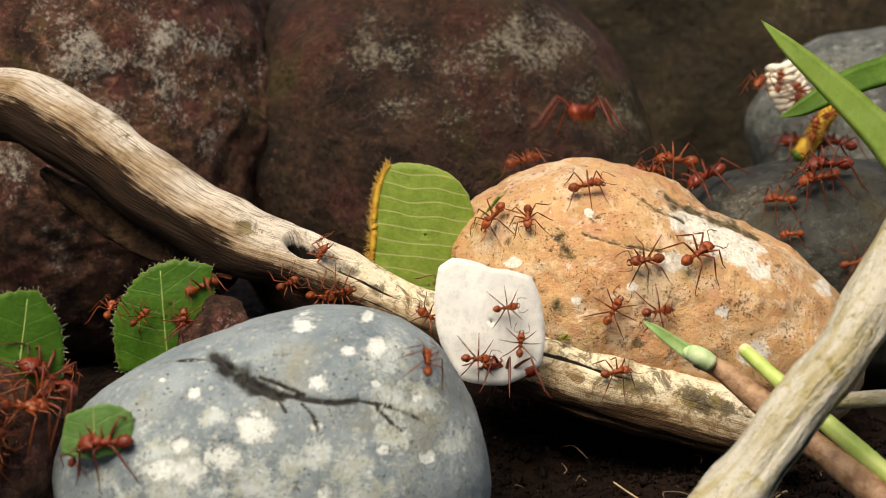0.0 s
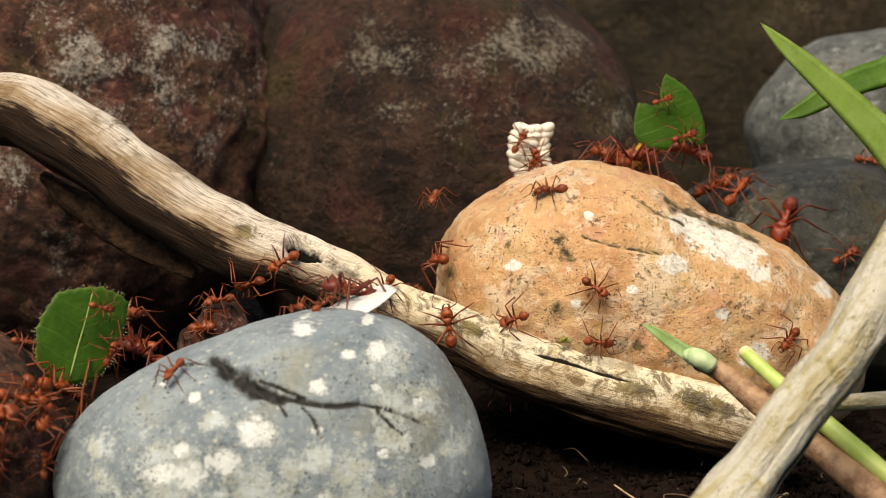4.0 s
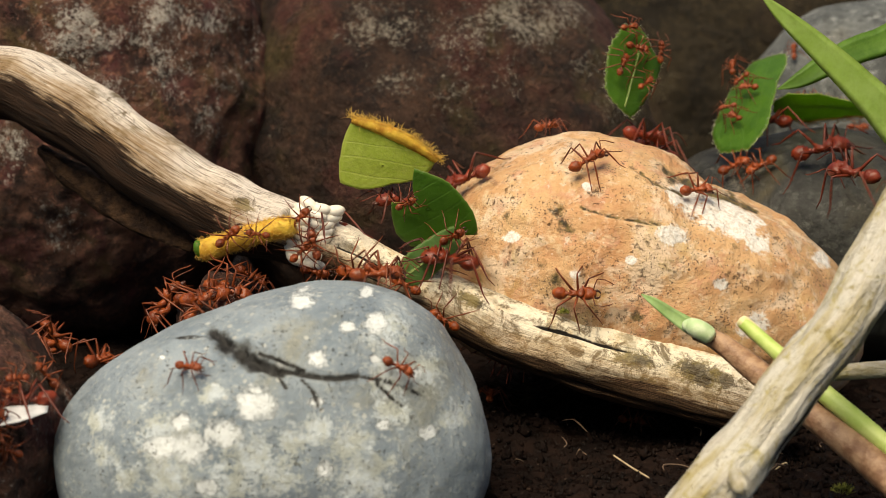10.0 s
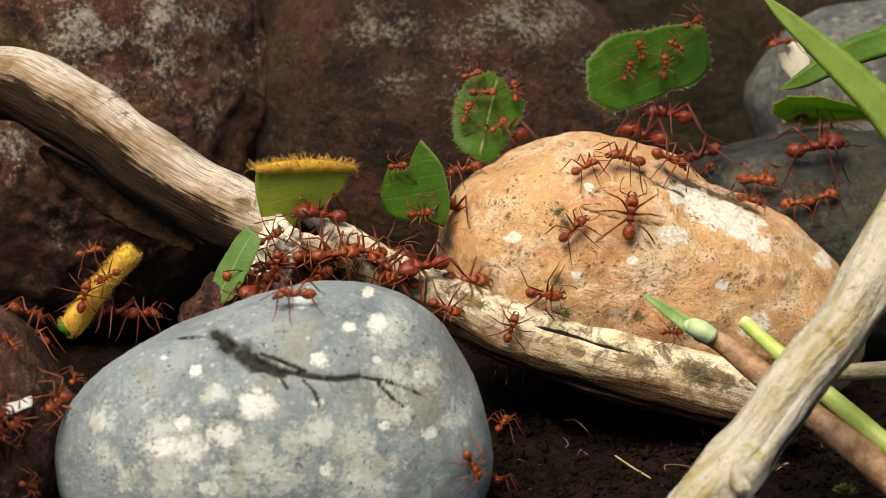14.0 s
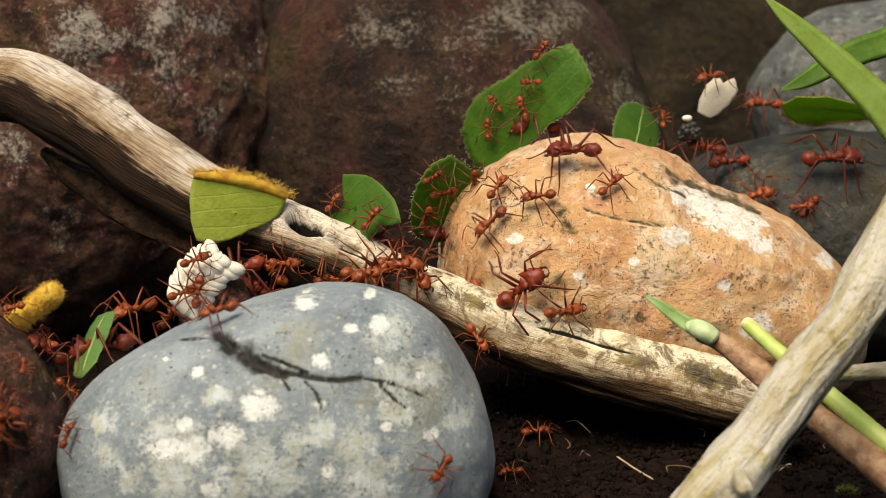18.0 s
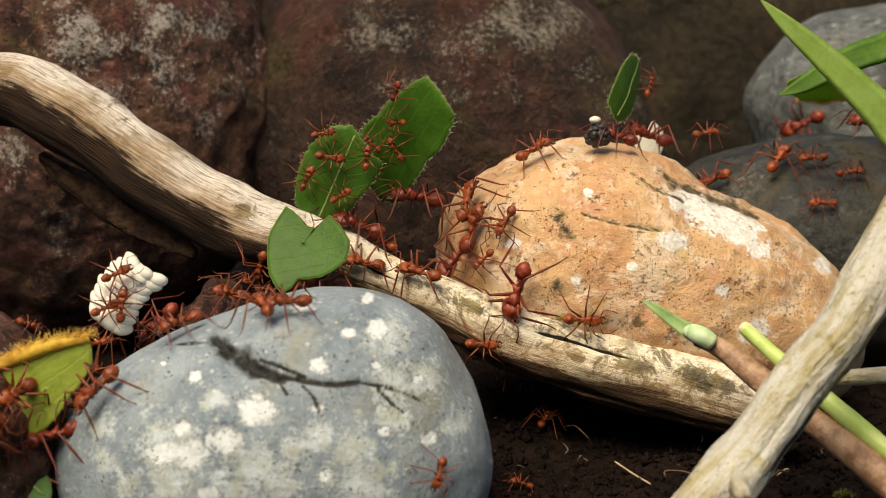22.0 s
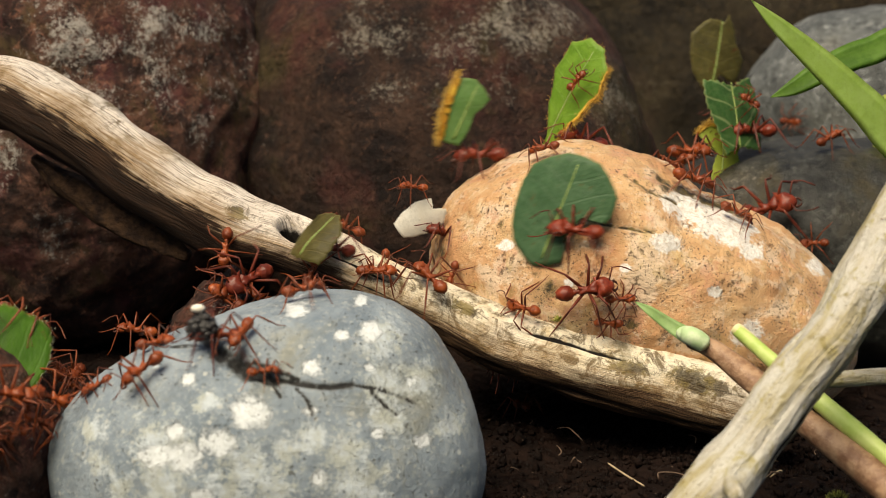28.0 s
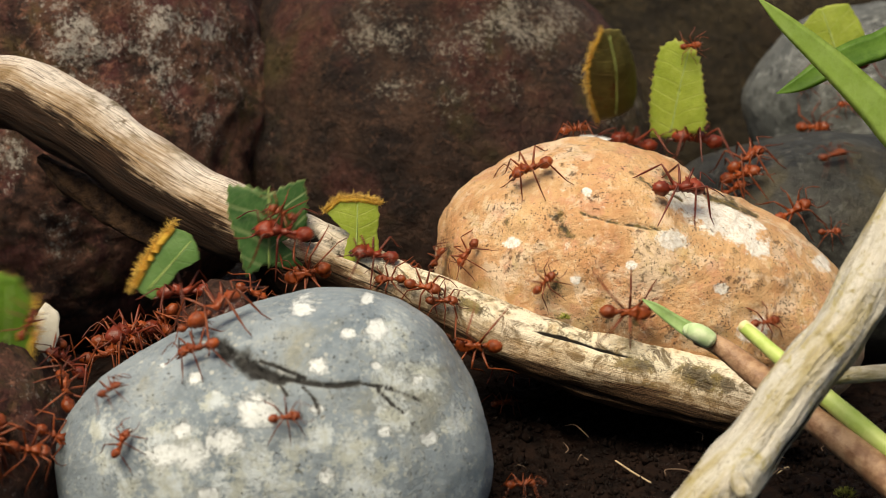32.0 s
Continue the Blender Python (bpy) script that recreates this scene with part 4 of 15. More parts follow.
    for hip, side, (fx, fy) in LEGS:
        a = Vector((hip, 0.35 * side, 2.2))
        foot = Vector((fx, fy * side, 0.05))
        knee = a.lerp(foot, 0.42) + Vector((0, 0, 2.9))
        ankle = a.lerp(foot, 0.82) + Vector((0, 0, 0.35))
        bm = bmesh.new()
        tube(bm, [a, a.lerp(knee, 0.3) + Vector((0, 0, 0.1)), a.lerp(knee, 0.7) + Vector((0, 0, 0.1)), knee, knee.lerp(ankle, 0.25), knee.lerp(ankle, 0.6), ankle, foot],
             [0.2, 0.2, 0.17, 0.115, 0.14, 0.15, 0.085, 0.055], 6)
        add("leg", bm, limb, ant, a)
    return ant


PROTOTYPES = {}


def worker(size, label="rust-red leafcutter ant walking the trail", big=False):
    """A worker, size 1 for eight millimetres; later ones share the first one's meshes."""
    if big not in PROTOTYPES:
        PROTOTYPES[big] = ob = build_ant(big)
    else:
        ob = copy_thing(PROTOTYPES[big], Matrix.Identity(4))
    ob.scale = (size, size, size)
    return tagged(ob, label, "ant", "leafcutter ants on the trail")


# ---- what they carry ----
M_LEAF = leaf_look("dark_green_leaf", (0.055, 0.150, 0.014), (0.095, 0.225, 0.022), (0.18, 0.42, 0.018), (0.14, 0.28, 0.05))
M_LIME = leaf_look("yellow_green_leaf", (0.34, 0.44, 0.055), (0.46, 0.55, 0.09), (0.50, 0.60, 0.05), (0.58, 0.60, 0.20), rib=0.2)
M_RIBBED = leaf_look("ribbed_yellow_green_leaf", (0.22, 0.34, 0.045), (0.34, 0.46, 0.08), (0.40, 0.54, 0.05), (0.62, 0.64, 0.28), rib=0.7)
M_FOLD = leaf_look("cream_petal", (0.72, 0.68, 0.58), (0.86, 0.83, 0.75), (0.8, 0.77, 0.66), (0.8, 0.76, 0.66), 0.55, rib=0.0)
M_SPOON = leaf_look("bright_green_leaf", (0.17, 0.34, 0.03), (0.26, 0.46, 0.055), (0.32, 0.55, 0.04), (0.34, 0.52, 0.12))
M_DUSKY = leaf_look("blue_green_leaf", (0.07, 0.165, 0.075), (0.125, 0.245, 0.12), (0.14, 0.29, 0.10), (0.21, 0.33, 0.19), patch=(0.14, 0.12, 0.05), rib=0.2)
M_UNDER = leaf_look("pale_leaf_underside", (0.14, 0.30, 0.08), (0.22, 0.40, 0.13), (0.25, 0.45, 0.08), (0.30, 0.46, 0.20))
M_CURL = leaf_look("browning_leaf", (0.07, 0.06, 0.02), (0.17, 0.15, 0.045), (0.22, 0.17, 0.04), (0.26, 0.2, 0.07), patch=(0.11, 0.035, 0.015))
M_FUZZ = plain_look("golden_fuzzy_leaf_rib", (0.46, 0.20, 0.02), (0.70, 0.48, 0.06), 2.2, 0.65, 0.15, 0.3)
M_HAIR = plain_look("golden_leaf_hair", (0.62, 0.36, 0.06), (0.70, 0.48, 0.12), 1.0, 0.6, 0.01, 0.3)
M_PETAL = leaf_look("white_petal", (0.86, 0.87, 0.90), (0.94, 0.94, 0.95), (0.93, 0.93, 0.94), (0.84, 0.84, 0.87), 0.55, rib=0.0)
M_WHITE = plain_look("cream_white_brood", (0.74, 0.68, 0.56), (0.86, 0.82, 0.74), 1.5, 0.5, 0.08)
M_DOWN = plain_look("pale_leaf_hair", (0.46, 0.50, 0.32), (0.62, 0.64, 0.46), 1.0, 0.6, 0.01, 0.3)
M_BLACK = plain_look("black_litter", (0.012, 0.011, 0.012), (0.04, 0.038, 0.036), 0.7, 0.5, 0.1)


M_RIB = plain_look("pale_green_midrib", (0.20, 0.30, 0.07), (0.34, 0.42, 0.14), 1.0, 0.5, 0.02, 0.3)
M_VEINED = leaf_look("dark_veined_leaf", (0.045, 0.125, 0.035), (0.085, 0.20, 0.06), (0.13, 0.30, 0.06), (0.32, 0.42, 0.18), rib=0.75)


def hairs(bm, spots, rng, size=1.0):
    """Short curled hairs that start at spots (place, outward way), in mm."""
    for p, w in spots:
        w = (w + Vector((rng.gauss(0, 0.35), rng.gauss(0, 0.5), rng.gauss(0, 0.35)))).normalized()
        c = Vector((rng.gauss(0, 1), rng.gauss(0, 1), rng.gauss(0, 1))).normalized() * 0.55 * size
        ln = rng.uniform(0.5, 1.0) * size
        tube(bm, [p, p + w * ln * 0.5 + c * 0.25, p + w * ln * 0.8 + c], [0.038, 0.03, 0.016], 3)


def leaf_piece(label, outline, material, bend=0.03, teeth=0.0, veins=2.0, slant=0.35, fringe=None, fuzz=0.5, seed=1, fray=0.3, name="leaf_piece", cat="leaf piece", mid=(0.0, 0.0), light_hair=0, midrib=True):
    """A cut piece of leaf about its middle, upright, its face towards -y; outline corners in mm; fringe: first and last corner of a hairy rib."""
    rng = random.Random(seed)
    thing = tagged(new(name), label, cat, "cut pieces carried by the ants")
    edge, mark = [], []
    k = len(outline)
    for i in range(k):
        a, b = Vector((outline[i][0], 0, outline[i][1])), Vector((outline[(i + 1) % k][0], 0, outline[(i + 1) % k][1]))
        mark.append(len(edge))
        m = max(3, int((b - a).length / 0.45))
        way = (b - a).normalized()
        out = Vector((-way.z, 0, way.x))
        for j in range(m):
            f = j / m
            swell = math.sin(f * math.pi) * 0.05 * (b - a).length
            t = teeth * (0.5 - (j % 3) / 2) * (0.75 + noise.noise(Vector((len(edge) * 0.23, seed, 5)))) + fray * 0.4 * noise.noise(Vector((len(edge) * 0.4, seed, 0)))
            edge.append(a.lerp(b, f) + out * (swell + t))
    c = Vector((mid[0], 0, mid[1]))
    n, rings = len(edge), 11
    pts, rib, mids, rims = [], [], [], []

    def curve(p):
        return bend * (p.x * p.x * 0.7 + p.z * p.z * 0.25) + 0.25 * noise.noise(Vector((p.x * 0.25, p.z * 0.25, seed)))

    for back in (0, 1):
        for r in range(rings):
            for e in edge:
                p = c.lerp(e, max(0.02, (r + 0.0) / (rings - 1)))
                y = curve(p) + (0.14 if back else 0)
                pts.append((p.x * MM, y * MM, p.z * MM))
                rib.append((p.z - slant * (abs(p.x) if midrib else p.x)) / veins + 0.2 + 0.28 * noise.noise(Vector((p.x * 0.22, p.z * 0.22, seed))))
                rims.append(r / (rings - 1))
                mids.append(p.x - 0.12 * p.z if midrib else 9.0)
    faces = []
    half = rings * n
    for r in range(rings - 1):
        for j in range(n):
            q = (r * n + j, r * n + (j + 1) % n, (r + 1) * n + (j + 1) % n, (r + 1) * n + j)
            faces.append(q)
            faces.append(tuple(half + i for i in q[::-1]))
    for j in range(n):
        a, b = (rings - 1) * n + j, (rings - 1) * n + (j + 1) % n
        faces.append((a, b, half + b, half + a))
    faces += [tuple(range(n)), tuple(half + i for i in range(n - 1, -1, -1))]
    sheet("blade", pts, faces, material, {"ribs": rib, "mid": mids, "rim": rims}, thing)
    if midrib and cat == "leaf piece":
        low, high = min(e.z for e in edge) * 0.84, max(e.z for e in edge) * 0.84
        line = [Vector((0.12 * z, 0, z)) for z in np.linspace(low, high, 14)]
        bm = bmesh.new()
        tube(bm, [(v + Vector((0, curve(v), 0))) * MM for v in line], [MM * (0.17 - 0.007 * i) for i in range(14)], 6)
        part("midrib", bm, M_RIB, thing, "pale raised midrib")
    if fringe:
        i0, i1 = mark[fringe[0]], mark[fringe[1]] if fringe[1] < k else n - 1
        line = [edge[i] + Vector((0, curve(edge[i]), 0)) for i in range(i0, i1 + 1)]
        bm = bmesh.new()
        tube(bm, [v * MM for v in line], [fuzz * MM * (0.55 + 0.45 * math.sin(math.pi * (i + 1) / (len(line) + 1))) for i in range(len(line))], 7)
        part("rib", bm, M_FUZZ, thing, "golden fuzzy rib along the cut edge")
        bm = bmesh.new()
        spots = []
        for _ in range(650):
            v = rng.choice(line) + Vector((rng.gauss(0, 0.2), 0, rng.gauss(0, 0.2)))
            w = Vector((v.x - c.x, 0, v.z - c.z)).normalized() + Vector((0, rng.choice((-1, 0.6)), 0))
            spots.append((v + w.normalized() * fuzz * 0.6, w.normalized()))
        hairs(bm, spots, rng, 0.75 + 0.5 * fuzz)
        bm.transform(Matrix.Scale(MM, 4))
        tagged(part("hairs", bm, M_HAIR, thing, "curled golden hairs"), kind="stuff")
    if light_hair:
        bm = bmesh.new()
        hairs(bm, [(e + Vector((0, curve(e), 0)), (e - c).normalized()) for e in rng.sample(edge, min(2 * light_hair, n))], rng, 0.6)
        bm.transform(Matrix.Scale(MM, 4))
        tagged(part("edge_hairs", bm, M_HAIR if material is M_LIME or material is M_SPOON else M_DOWN, thing, "fine pale hairs along the edge"), kind="stuff")
    return thing


def fuzzy_stem():
    """A thick golden hairy leaf rib, lying along x."""
    rng = random.Random(11)
    thing = tagged(new("leaf_rib"), "thick golden hairy piece of leaf rib", "leaf piece", "cut pieces carried by the ants")
    bm = bmesh.new()
    pts = [(x, 0.25 * math.sin(x * 0.4), 0.5 * math.sin(x * 0.25 + 0.5)) for x in np.linspace(-7.2, 7.2, 26)]
    rad = [1.55 + 0.22 * noise.noise(Vector((i * 0.35, 2, 0))) for i in range(26)]
    rad[0] = rad[-1] = 1.0
    tube(bm, [Vector(p) * MM for p in pts], [r * MM for r in rad], 14)
    part("rib", bm, M_FUZZ, thing)
    bm = bmesh.new()
    spots = []
    for _ in range(2200):
        i = rng.randrange(26)
        a = rng.uniform(0, 2 * math.pi)
        w = Vector((0, math.cos(a), math.sin(a)))
        spots.append((Vector(pts[i]) + w * rad[i] * 0.95 + Vector((rng.uniform(-0.3, 0.3), 0, 0)), w))
    hairs(bm, spots, rng, 0.55)
    bm.transform(Matrix.Scale(MM, 4))
    tagged(part("hairs", bm, M_HAIR, thing, "curled golden hairs"), kind="stuff")
    bm = bmesh.new()
    blob(bm, (-7.0 * MM, -0.5 * MM, -0.1 * MM), (0.8 * MM, 1.2 * MM, 1.3 * MM), 10, 6)
    part("leaf_scrap", bm, M_LEAF, thing, "green scrap of leaf left on the rib")
    return thing


def white_clump(rows, label, seed=3, long=2.0, fat=0.72, width=3.0):
    """Cream-white grains set in two rows along a curved core."""
    rng = random.Random(seed)
    thing = tagged(new("white_clump"), label, "brood", "cut pieces carried by the ants")
    bm = bmesh.new()
    blob(bm, (0, 0.5 * MM, 0), (1.6 * MM, 1.3 * MM, rows * 0.62 * MM), 12, 10)
    part("core", bm, M_WHITE, thing)
    for i in range(rows):
        z = (i - (rows - 1) / 2) * 1.15
        for side in (-1, 0, 1):
            bm = bmesh.new()
            blob(bm, (0, 0, 0), (long * MM * rng.uniform(0.85, 1.1), fat * MM * 1.1, fat * MM), 10, 8)
            for v in bm.verts:
                v.co.z += 30 * v.co.x * v.co.x
            g = part("grain", bm, M_WHITE, thing)
            g.matrix_basis = pose(side * width * 0.55 * MM + 0.06 * z * z * MM, (-0.9 + 0.5 * abs(side) + rng.uniform(-0.2, 0.2)) * MM, (z + 0.3 * abs(side)) * MM, rng.uniform(-12, 12), -side * 28 + rng.uniform(-10, 10), side * 22)
    return thing


def black_clump():
    rng = random.Random(5)
    thing = tagged(new("litter_clump"), "black crumbly scrap of litter with a white speck", "litter", "cut pieces carried by the ants")
    bm = bmesh.new()
    for _ in range(46):
        w = Vector((rng.gauss(0, 1), rng.gauss(0, 1), rng.gauss(0, 1))).normalized()
        r = rng.uniform(0.35, 0.7) * MM
        blob(bm, w * 1.6 * MM, (r, r, r * 0.8), 6, 5)
    blob(bm, (0, 0, 0), (1.75 * MM, 1.65 * MM, 1.65 * MM), 10, 8)
    part("crumb", bm, M_BLACK, thing)
    bm = bmesh.new()
    blob(bm, (-0.4 * MM, -0.6 * MM, 2.3 * MM), (0.9 * MM, 0.6 * MM, 0.55 * MM), 8, 6)
    part("speck", bm, M_WHITE, thing, "small white speck")
    return thing



def moss_tuft(at, size, count, seed, label):
    """A small cushion of moss: many short pointed leaflets round a low mound."""
    rng = random.Random(seed)
    pts, faces = [], []
    for _ in range(count):
        a, h = rng.uniform(0, 2 * math.pi), rng.uniform(0.05, 1.0)
        root = Vector((math.cos(a) * (1 - h * h), math.sin(a) * (1 - h * h), h * 0.6)) * size * rng.uniform(0.5, 1.0)
        way = (root + Vector((rng.gauss(0, 0.4), rng.gauss(0, 0.4), 0.6)) * size).normalized()
        side = way.cross(Vector((rng.gauss(0, 1), rng.gauss(0, 1), rng.gauss(0, 1)))).normalized() * 0.09
        b = len(pts)
        for v in (root - side, root + side, root + way * rng.uniform(0.4, 0.8), root - way * 0.2 + side.cross(way) * 0.4):
            pts.append(tuple((Vector(at) + v) * MM))
        faces += [(b, b + 1, b + 2), (b + 1, b + 3, b + 2), (b + 3, b, b + 2), (b, b + 3, b + 1)]
    tagged(sheet("moss_tuft", pts, faces, M_MOSS), label, "moss", kind="stuff")


M_MOSS = plain_look("yellow_green_moss", (0.16, 0.19, 0.02), (0.36, 0.36, 0.06), 1.2, 0.7)
moss_tuft((-33.0, -28.7, 9.5), 1.0, 90, 6, "yellow-green moss tuft on the blue-grey stone")
moss_tuft((52.7, -8.5, 3.0), 1.6, 120, 8, "yellow-green moss tuft on the dark soil")
moss_tuft((17.4, 14.1, 22.1), 0.9, 70, 9, "olive moss tuft between the sandstone and the driftwood")

# ---- motions ----
def at(t, x, y, z, rx, ry, rz):
    """A row for walk(): seconds, millimetres and degrees."""
    return t, pose(x * MM, y * MM, z * MM, rx, ry, rz)


def motions():
    todo = []

    def march(ant, rows):
        todo.append((ant, rows))

    def ride(ant, rows, x, y, z, turn):
        """Keeps a tiny ant on the face of a piece that goes by rows."""
        c, s = math.cos(radians(turn)), math.sin(radians(turn))
        on = Matrix(((c, -s, 0, x * MM), (0, 0, -1, y * MM), (s, c, 0, z * MM), (0, 0, 0, 1)))
        todo.append((ant, [(t, m @ on) for t, m in rows]))

    def stepping(ant, rows):
        """Swings an ant's legs in two sets of three while it goes."""
        beats = [(0.0, 0)]
        for (t, a), (u, b) in zip(rows, rows[1:]):
            far = (a.translation - b.translation).length / (ant.scale[0] * MM)
            n = min(14, int(far / 1.6), int((u - t) / 0.14))
            for i in range(n):
                beats.append((t + (u - t) * (i + 1) / (n + 1), 1 if len(beats) % 2 else -1))
        beats.append((32.0, 0))
        for k, leg in enumerate(o for o in ant.children if o.name.startswith("leg")):
            hip = leg.location.copy()
            sign = 1 if k in (0, 2, 4) else -1
            walk(leg, [(t, pose(*hip, 9 * w * sign * (1 if k < 3 else -1), 0, 17 * w * sign)) for t, w in beats])

    rows = [at(0, -2.8, 30.5, 34.6, -9, 0, 0), at(0.5, -11, 26.1, 39.3, -9, 0, 0), at(1, -26.9, 19.2, 40.1, -8, 5, 24), at(1.5, -49.1, 0, 34.1, -11, -5, 21), at(2, -55.4, -13.8, 23.4, -10, -4, 11), at(2.5, -67.8, -17.4, 18.6, -9, 0, 0), at(32, -67.8, -17.4, 18.6, -9, 0, 0)]
    walk(leaf_piece("large yellow-green leaf piece with raised ribs and a golden hairy edge", [(-7.5, -10), (-7.7, 0), (-6.8, 8), (-5.5, 10.5), (-1, 10.7), (4, 9), (6.5, 6), (7.7, 0), (7.2, -5), (5, -9.5), (0, -10.7), (-5, -10.3)], M_RIBBED, 0.012, 0.1, 2.1, -0.12, (0, 3), 0.55, 21, midrib=False), rows)
    march(worker(1.14, "rust-red leafcutter ant carrying a cut piece", True), [at(0, 0.7, 30.8, 23.4, 5, -16, -166), at(0.5, -8.6, 25.8, 27.8, -14, 2, -171), at(1, -24.1, 21.1, 29.3, 13, -10, -164), at(1.5, -47.3, -0.3, 20.6, 0, -4, -166), at(2, -53.7, -14.1, 2.4, -18, -5, -170), at(2.5, -66.3, -17.7, 1.4, -3, 4, -167), at(32, -66.3, -17.7, 1.4, -3, 4, -167)])
    rows = [at(0, -39.8, 14.6, 24.5, -9, -12, 2), at(0.5, -43.3, 9.3, 23.8, -13, -4, 31), at(1, -44.9, 7.9, 23.6, -10, 3, 45), at(1.5, -41.3, 11.1, 26.9, -12, -3, 31), at(2, -46.2, 6.8, 27.7, -9, -10, 2), at(2.5, -50.6, 0.7, 33.3, -9, -10, 2), at(3, -58.3, -12.5, 32.5, -9, -10, 2), at(3.5, -66.6, -15.6, 16.5, -9, 0, 0), at(32, -66.6, -15.6, 16.5, -9, 0, 0)]
    walk(leaf_piece("dark green toothed leaf piece with a pale midrib", [(-8, -6), (-7, 2), (-2, 7), (3, 8), (8, 6), (7, 0), (8, -5), (3, -8), (-3, -7)], M_LEAF, 0.02, 0.45, 2.6, 0.5, None, 0, 22, light_hair=50), rows)
    ride(worker(0.53, "tiny leafcutter ant riding on a carried piece"), rows, -3, -0.3, 1, 30)
    ride(worker(0.62, "tiny leafcutter ant riding on a carried piece"), rows, 3, -0.3, -1, 80)
    march(worker(1.10, "rust-red leafcutter ant carrying a cut piece", True), [at(0, -37.7, 14.6, 20.3, -21, -46, -155), at(0.5, -39.4, 5.3, 13, -17, -8, -169), at(1, -40.4, 4.7, 13, -16, -10, -168), at(1.5, -37.2, 11.8, 18.7, 2, -15, -166), at(2, -44.3, 6.8, 16.3, 0, -4, -166), at(2.5, -48.8, 0.7, 21.9, 0, -4, -166), at(3, -56.7, -12.5, 25.9, -21, -25, -163), at(3.5, -65.1, -15.5, 20, 0, -4, -166), at(32, -65.1, -15.5, 20, 0, -4, -166)])
    rows = [at(0, -53, -13.5, 26.1, -9, 3, 20), at(0.5, -56.1, -10.8, 26.7, -9, 3, 20), at(1, -65.3, -16.6, 16.1, -9, 0, 0), at(32, -65.3, -16.6, 16.1, -9, 0, 0)]
    walk(leaf_piece("dark green rounded leaf piece", [(-5, -7), (-6, 0), (-3, 7), (2, 7.5), (5, 3), (5, -4), (2, -8)], M_LEAF, 0.03, 0.3, 2.4, 0.4, None, 0, 23, light_hair=40), rows)
    march(worker(1.17, "rust-red leafcutter ant carrying a cut piece", True), [at(0, -51.3, -13.4, 20.6, -24, -31, -160), at(0.5, -51.5, -9.2, 19.1, -6, 8, -169), at(1, -63.8, -16.5, 14.5, 0, -4, -166), at(32, -63.8, -16.5, 14.5, 0, -4, -166)])
    rows = [at(0, -41.2, -26.7, 19.3, -9, -10, 2), at(1, -50.6, -27.7, 12.8, -9, 0, 0), at(1.5, -58.3, -28.3, 9, -9, 0, 0), at(32, -58.3, -28.3, 9, -9, 0, 0)]
    walk(leaf_piece("small pale green folded leaf piece", [(-4.5, -2), (-3, 2.5), (2, 3), (4.5, 1.5), (4, -2.5), (0, -3.2)], M_UNDER, 0.06, 0.1, 2.0, 0.4, None, 0, 24), rows)
    march(worker(0.95, "rust-red leafcutter ant carrying a cut piece", True), [at(0, -39.5, -25.9, 16.3, -37, 9, 173), at(1, -49.1, -26.9, 0.9, 9, -3, -163), at(1.5, -56.8, -27.5, -0.3, -5, -16, -166), at(32, -56.8, -27.5, -0.3, -5, -16, -166)])
    rows = [at(0, 6.7, 7.8, 25.9, -9, 0, 0), at(0.5, 8.7, 8.2, 28.3, -30, -4, 11), at(1, 5.3, 8.1, 27.8, -66, -21, -7), at(1.5, 9.6, 9.5, 30.4, -41, -8, 32), at(2, 5.1, 8, 27.8, -58, -14, -14), at(2.5, -0.8, 4.9, 26.7, -61, -10, -24), at(3, -3.1, 1.2, 28.2, -80, 0, -43), at(3.5, -9.1, -1.5, 30.8, -73, -10, -60), at(5.5, -20.4, -11.8, 29.9, -64, -14, -60), at(6, -24.9, -15.7, 32, -80, -7, -61), at(6.5, -34.3, -14.8, 29.9, -59, -13, -55), at(7, -43.7, -14.9, 29.4, -57, -2, -56), at(7.5, -46.9, -16.5, 26.1, -46, -19, -50), at(8, -50.1, -19.3, 22.1, -61, -11, -45), at(8.5, -52.2, -19.4, 21.4, -66, -13, -60), at(9, -52.5, -19.8, 18.6, -92, -6, -99), at(10, -56.2, -20, 18.4, -90, -1, -61), at(11, -54.3, -19.9, 19.2, -90, -1, -61), at(12, -56.5, -19.8, 19.7, -87, -3, -61), at(13, -57.9, -19.9, 19.1, -87, -3, -61), at(14, -58.3, -20, 18.7, -87, -3, -61), at(17, -63.7, -20, 14.4, -90, -3, -61), at(18, -62, -20.2, 17.8, -70, -14, 3), at(20, -67.7, -20.3, 14.4, -70, -14, 2), at(32, -67.7, -20.3, 14.4, -70, -14, 2)]
    walk(leaf_piece("white flower petal with a curled rim", [(-7.6, -1), (-7.4, 7.4), (-5.4, 8.8), (0, 7.4), (5.6, 6.2), (7.4, 0), (7, -6), (2, -8.9), (-4, -8.2), (-6, -5)], M_PETAL, 0.03, 0, 6.0, 0.2, None, 0, 25, 0.2, "petal", "petal"), rows)
    ride(worker(0.51, "tiny leafcutter ant riding on a carried piece"), rows, 2, -0.3, 2, 10)
    ride(worker(0.59, "tiny leafcutter ant riding on a carried piece"), rows, -2, -0.3, -5, 0)
    ride(worker(0.51, "tiny leafcutter ant riding on a carried piece"), rows, 4, -0.3, -3, 85)
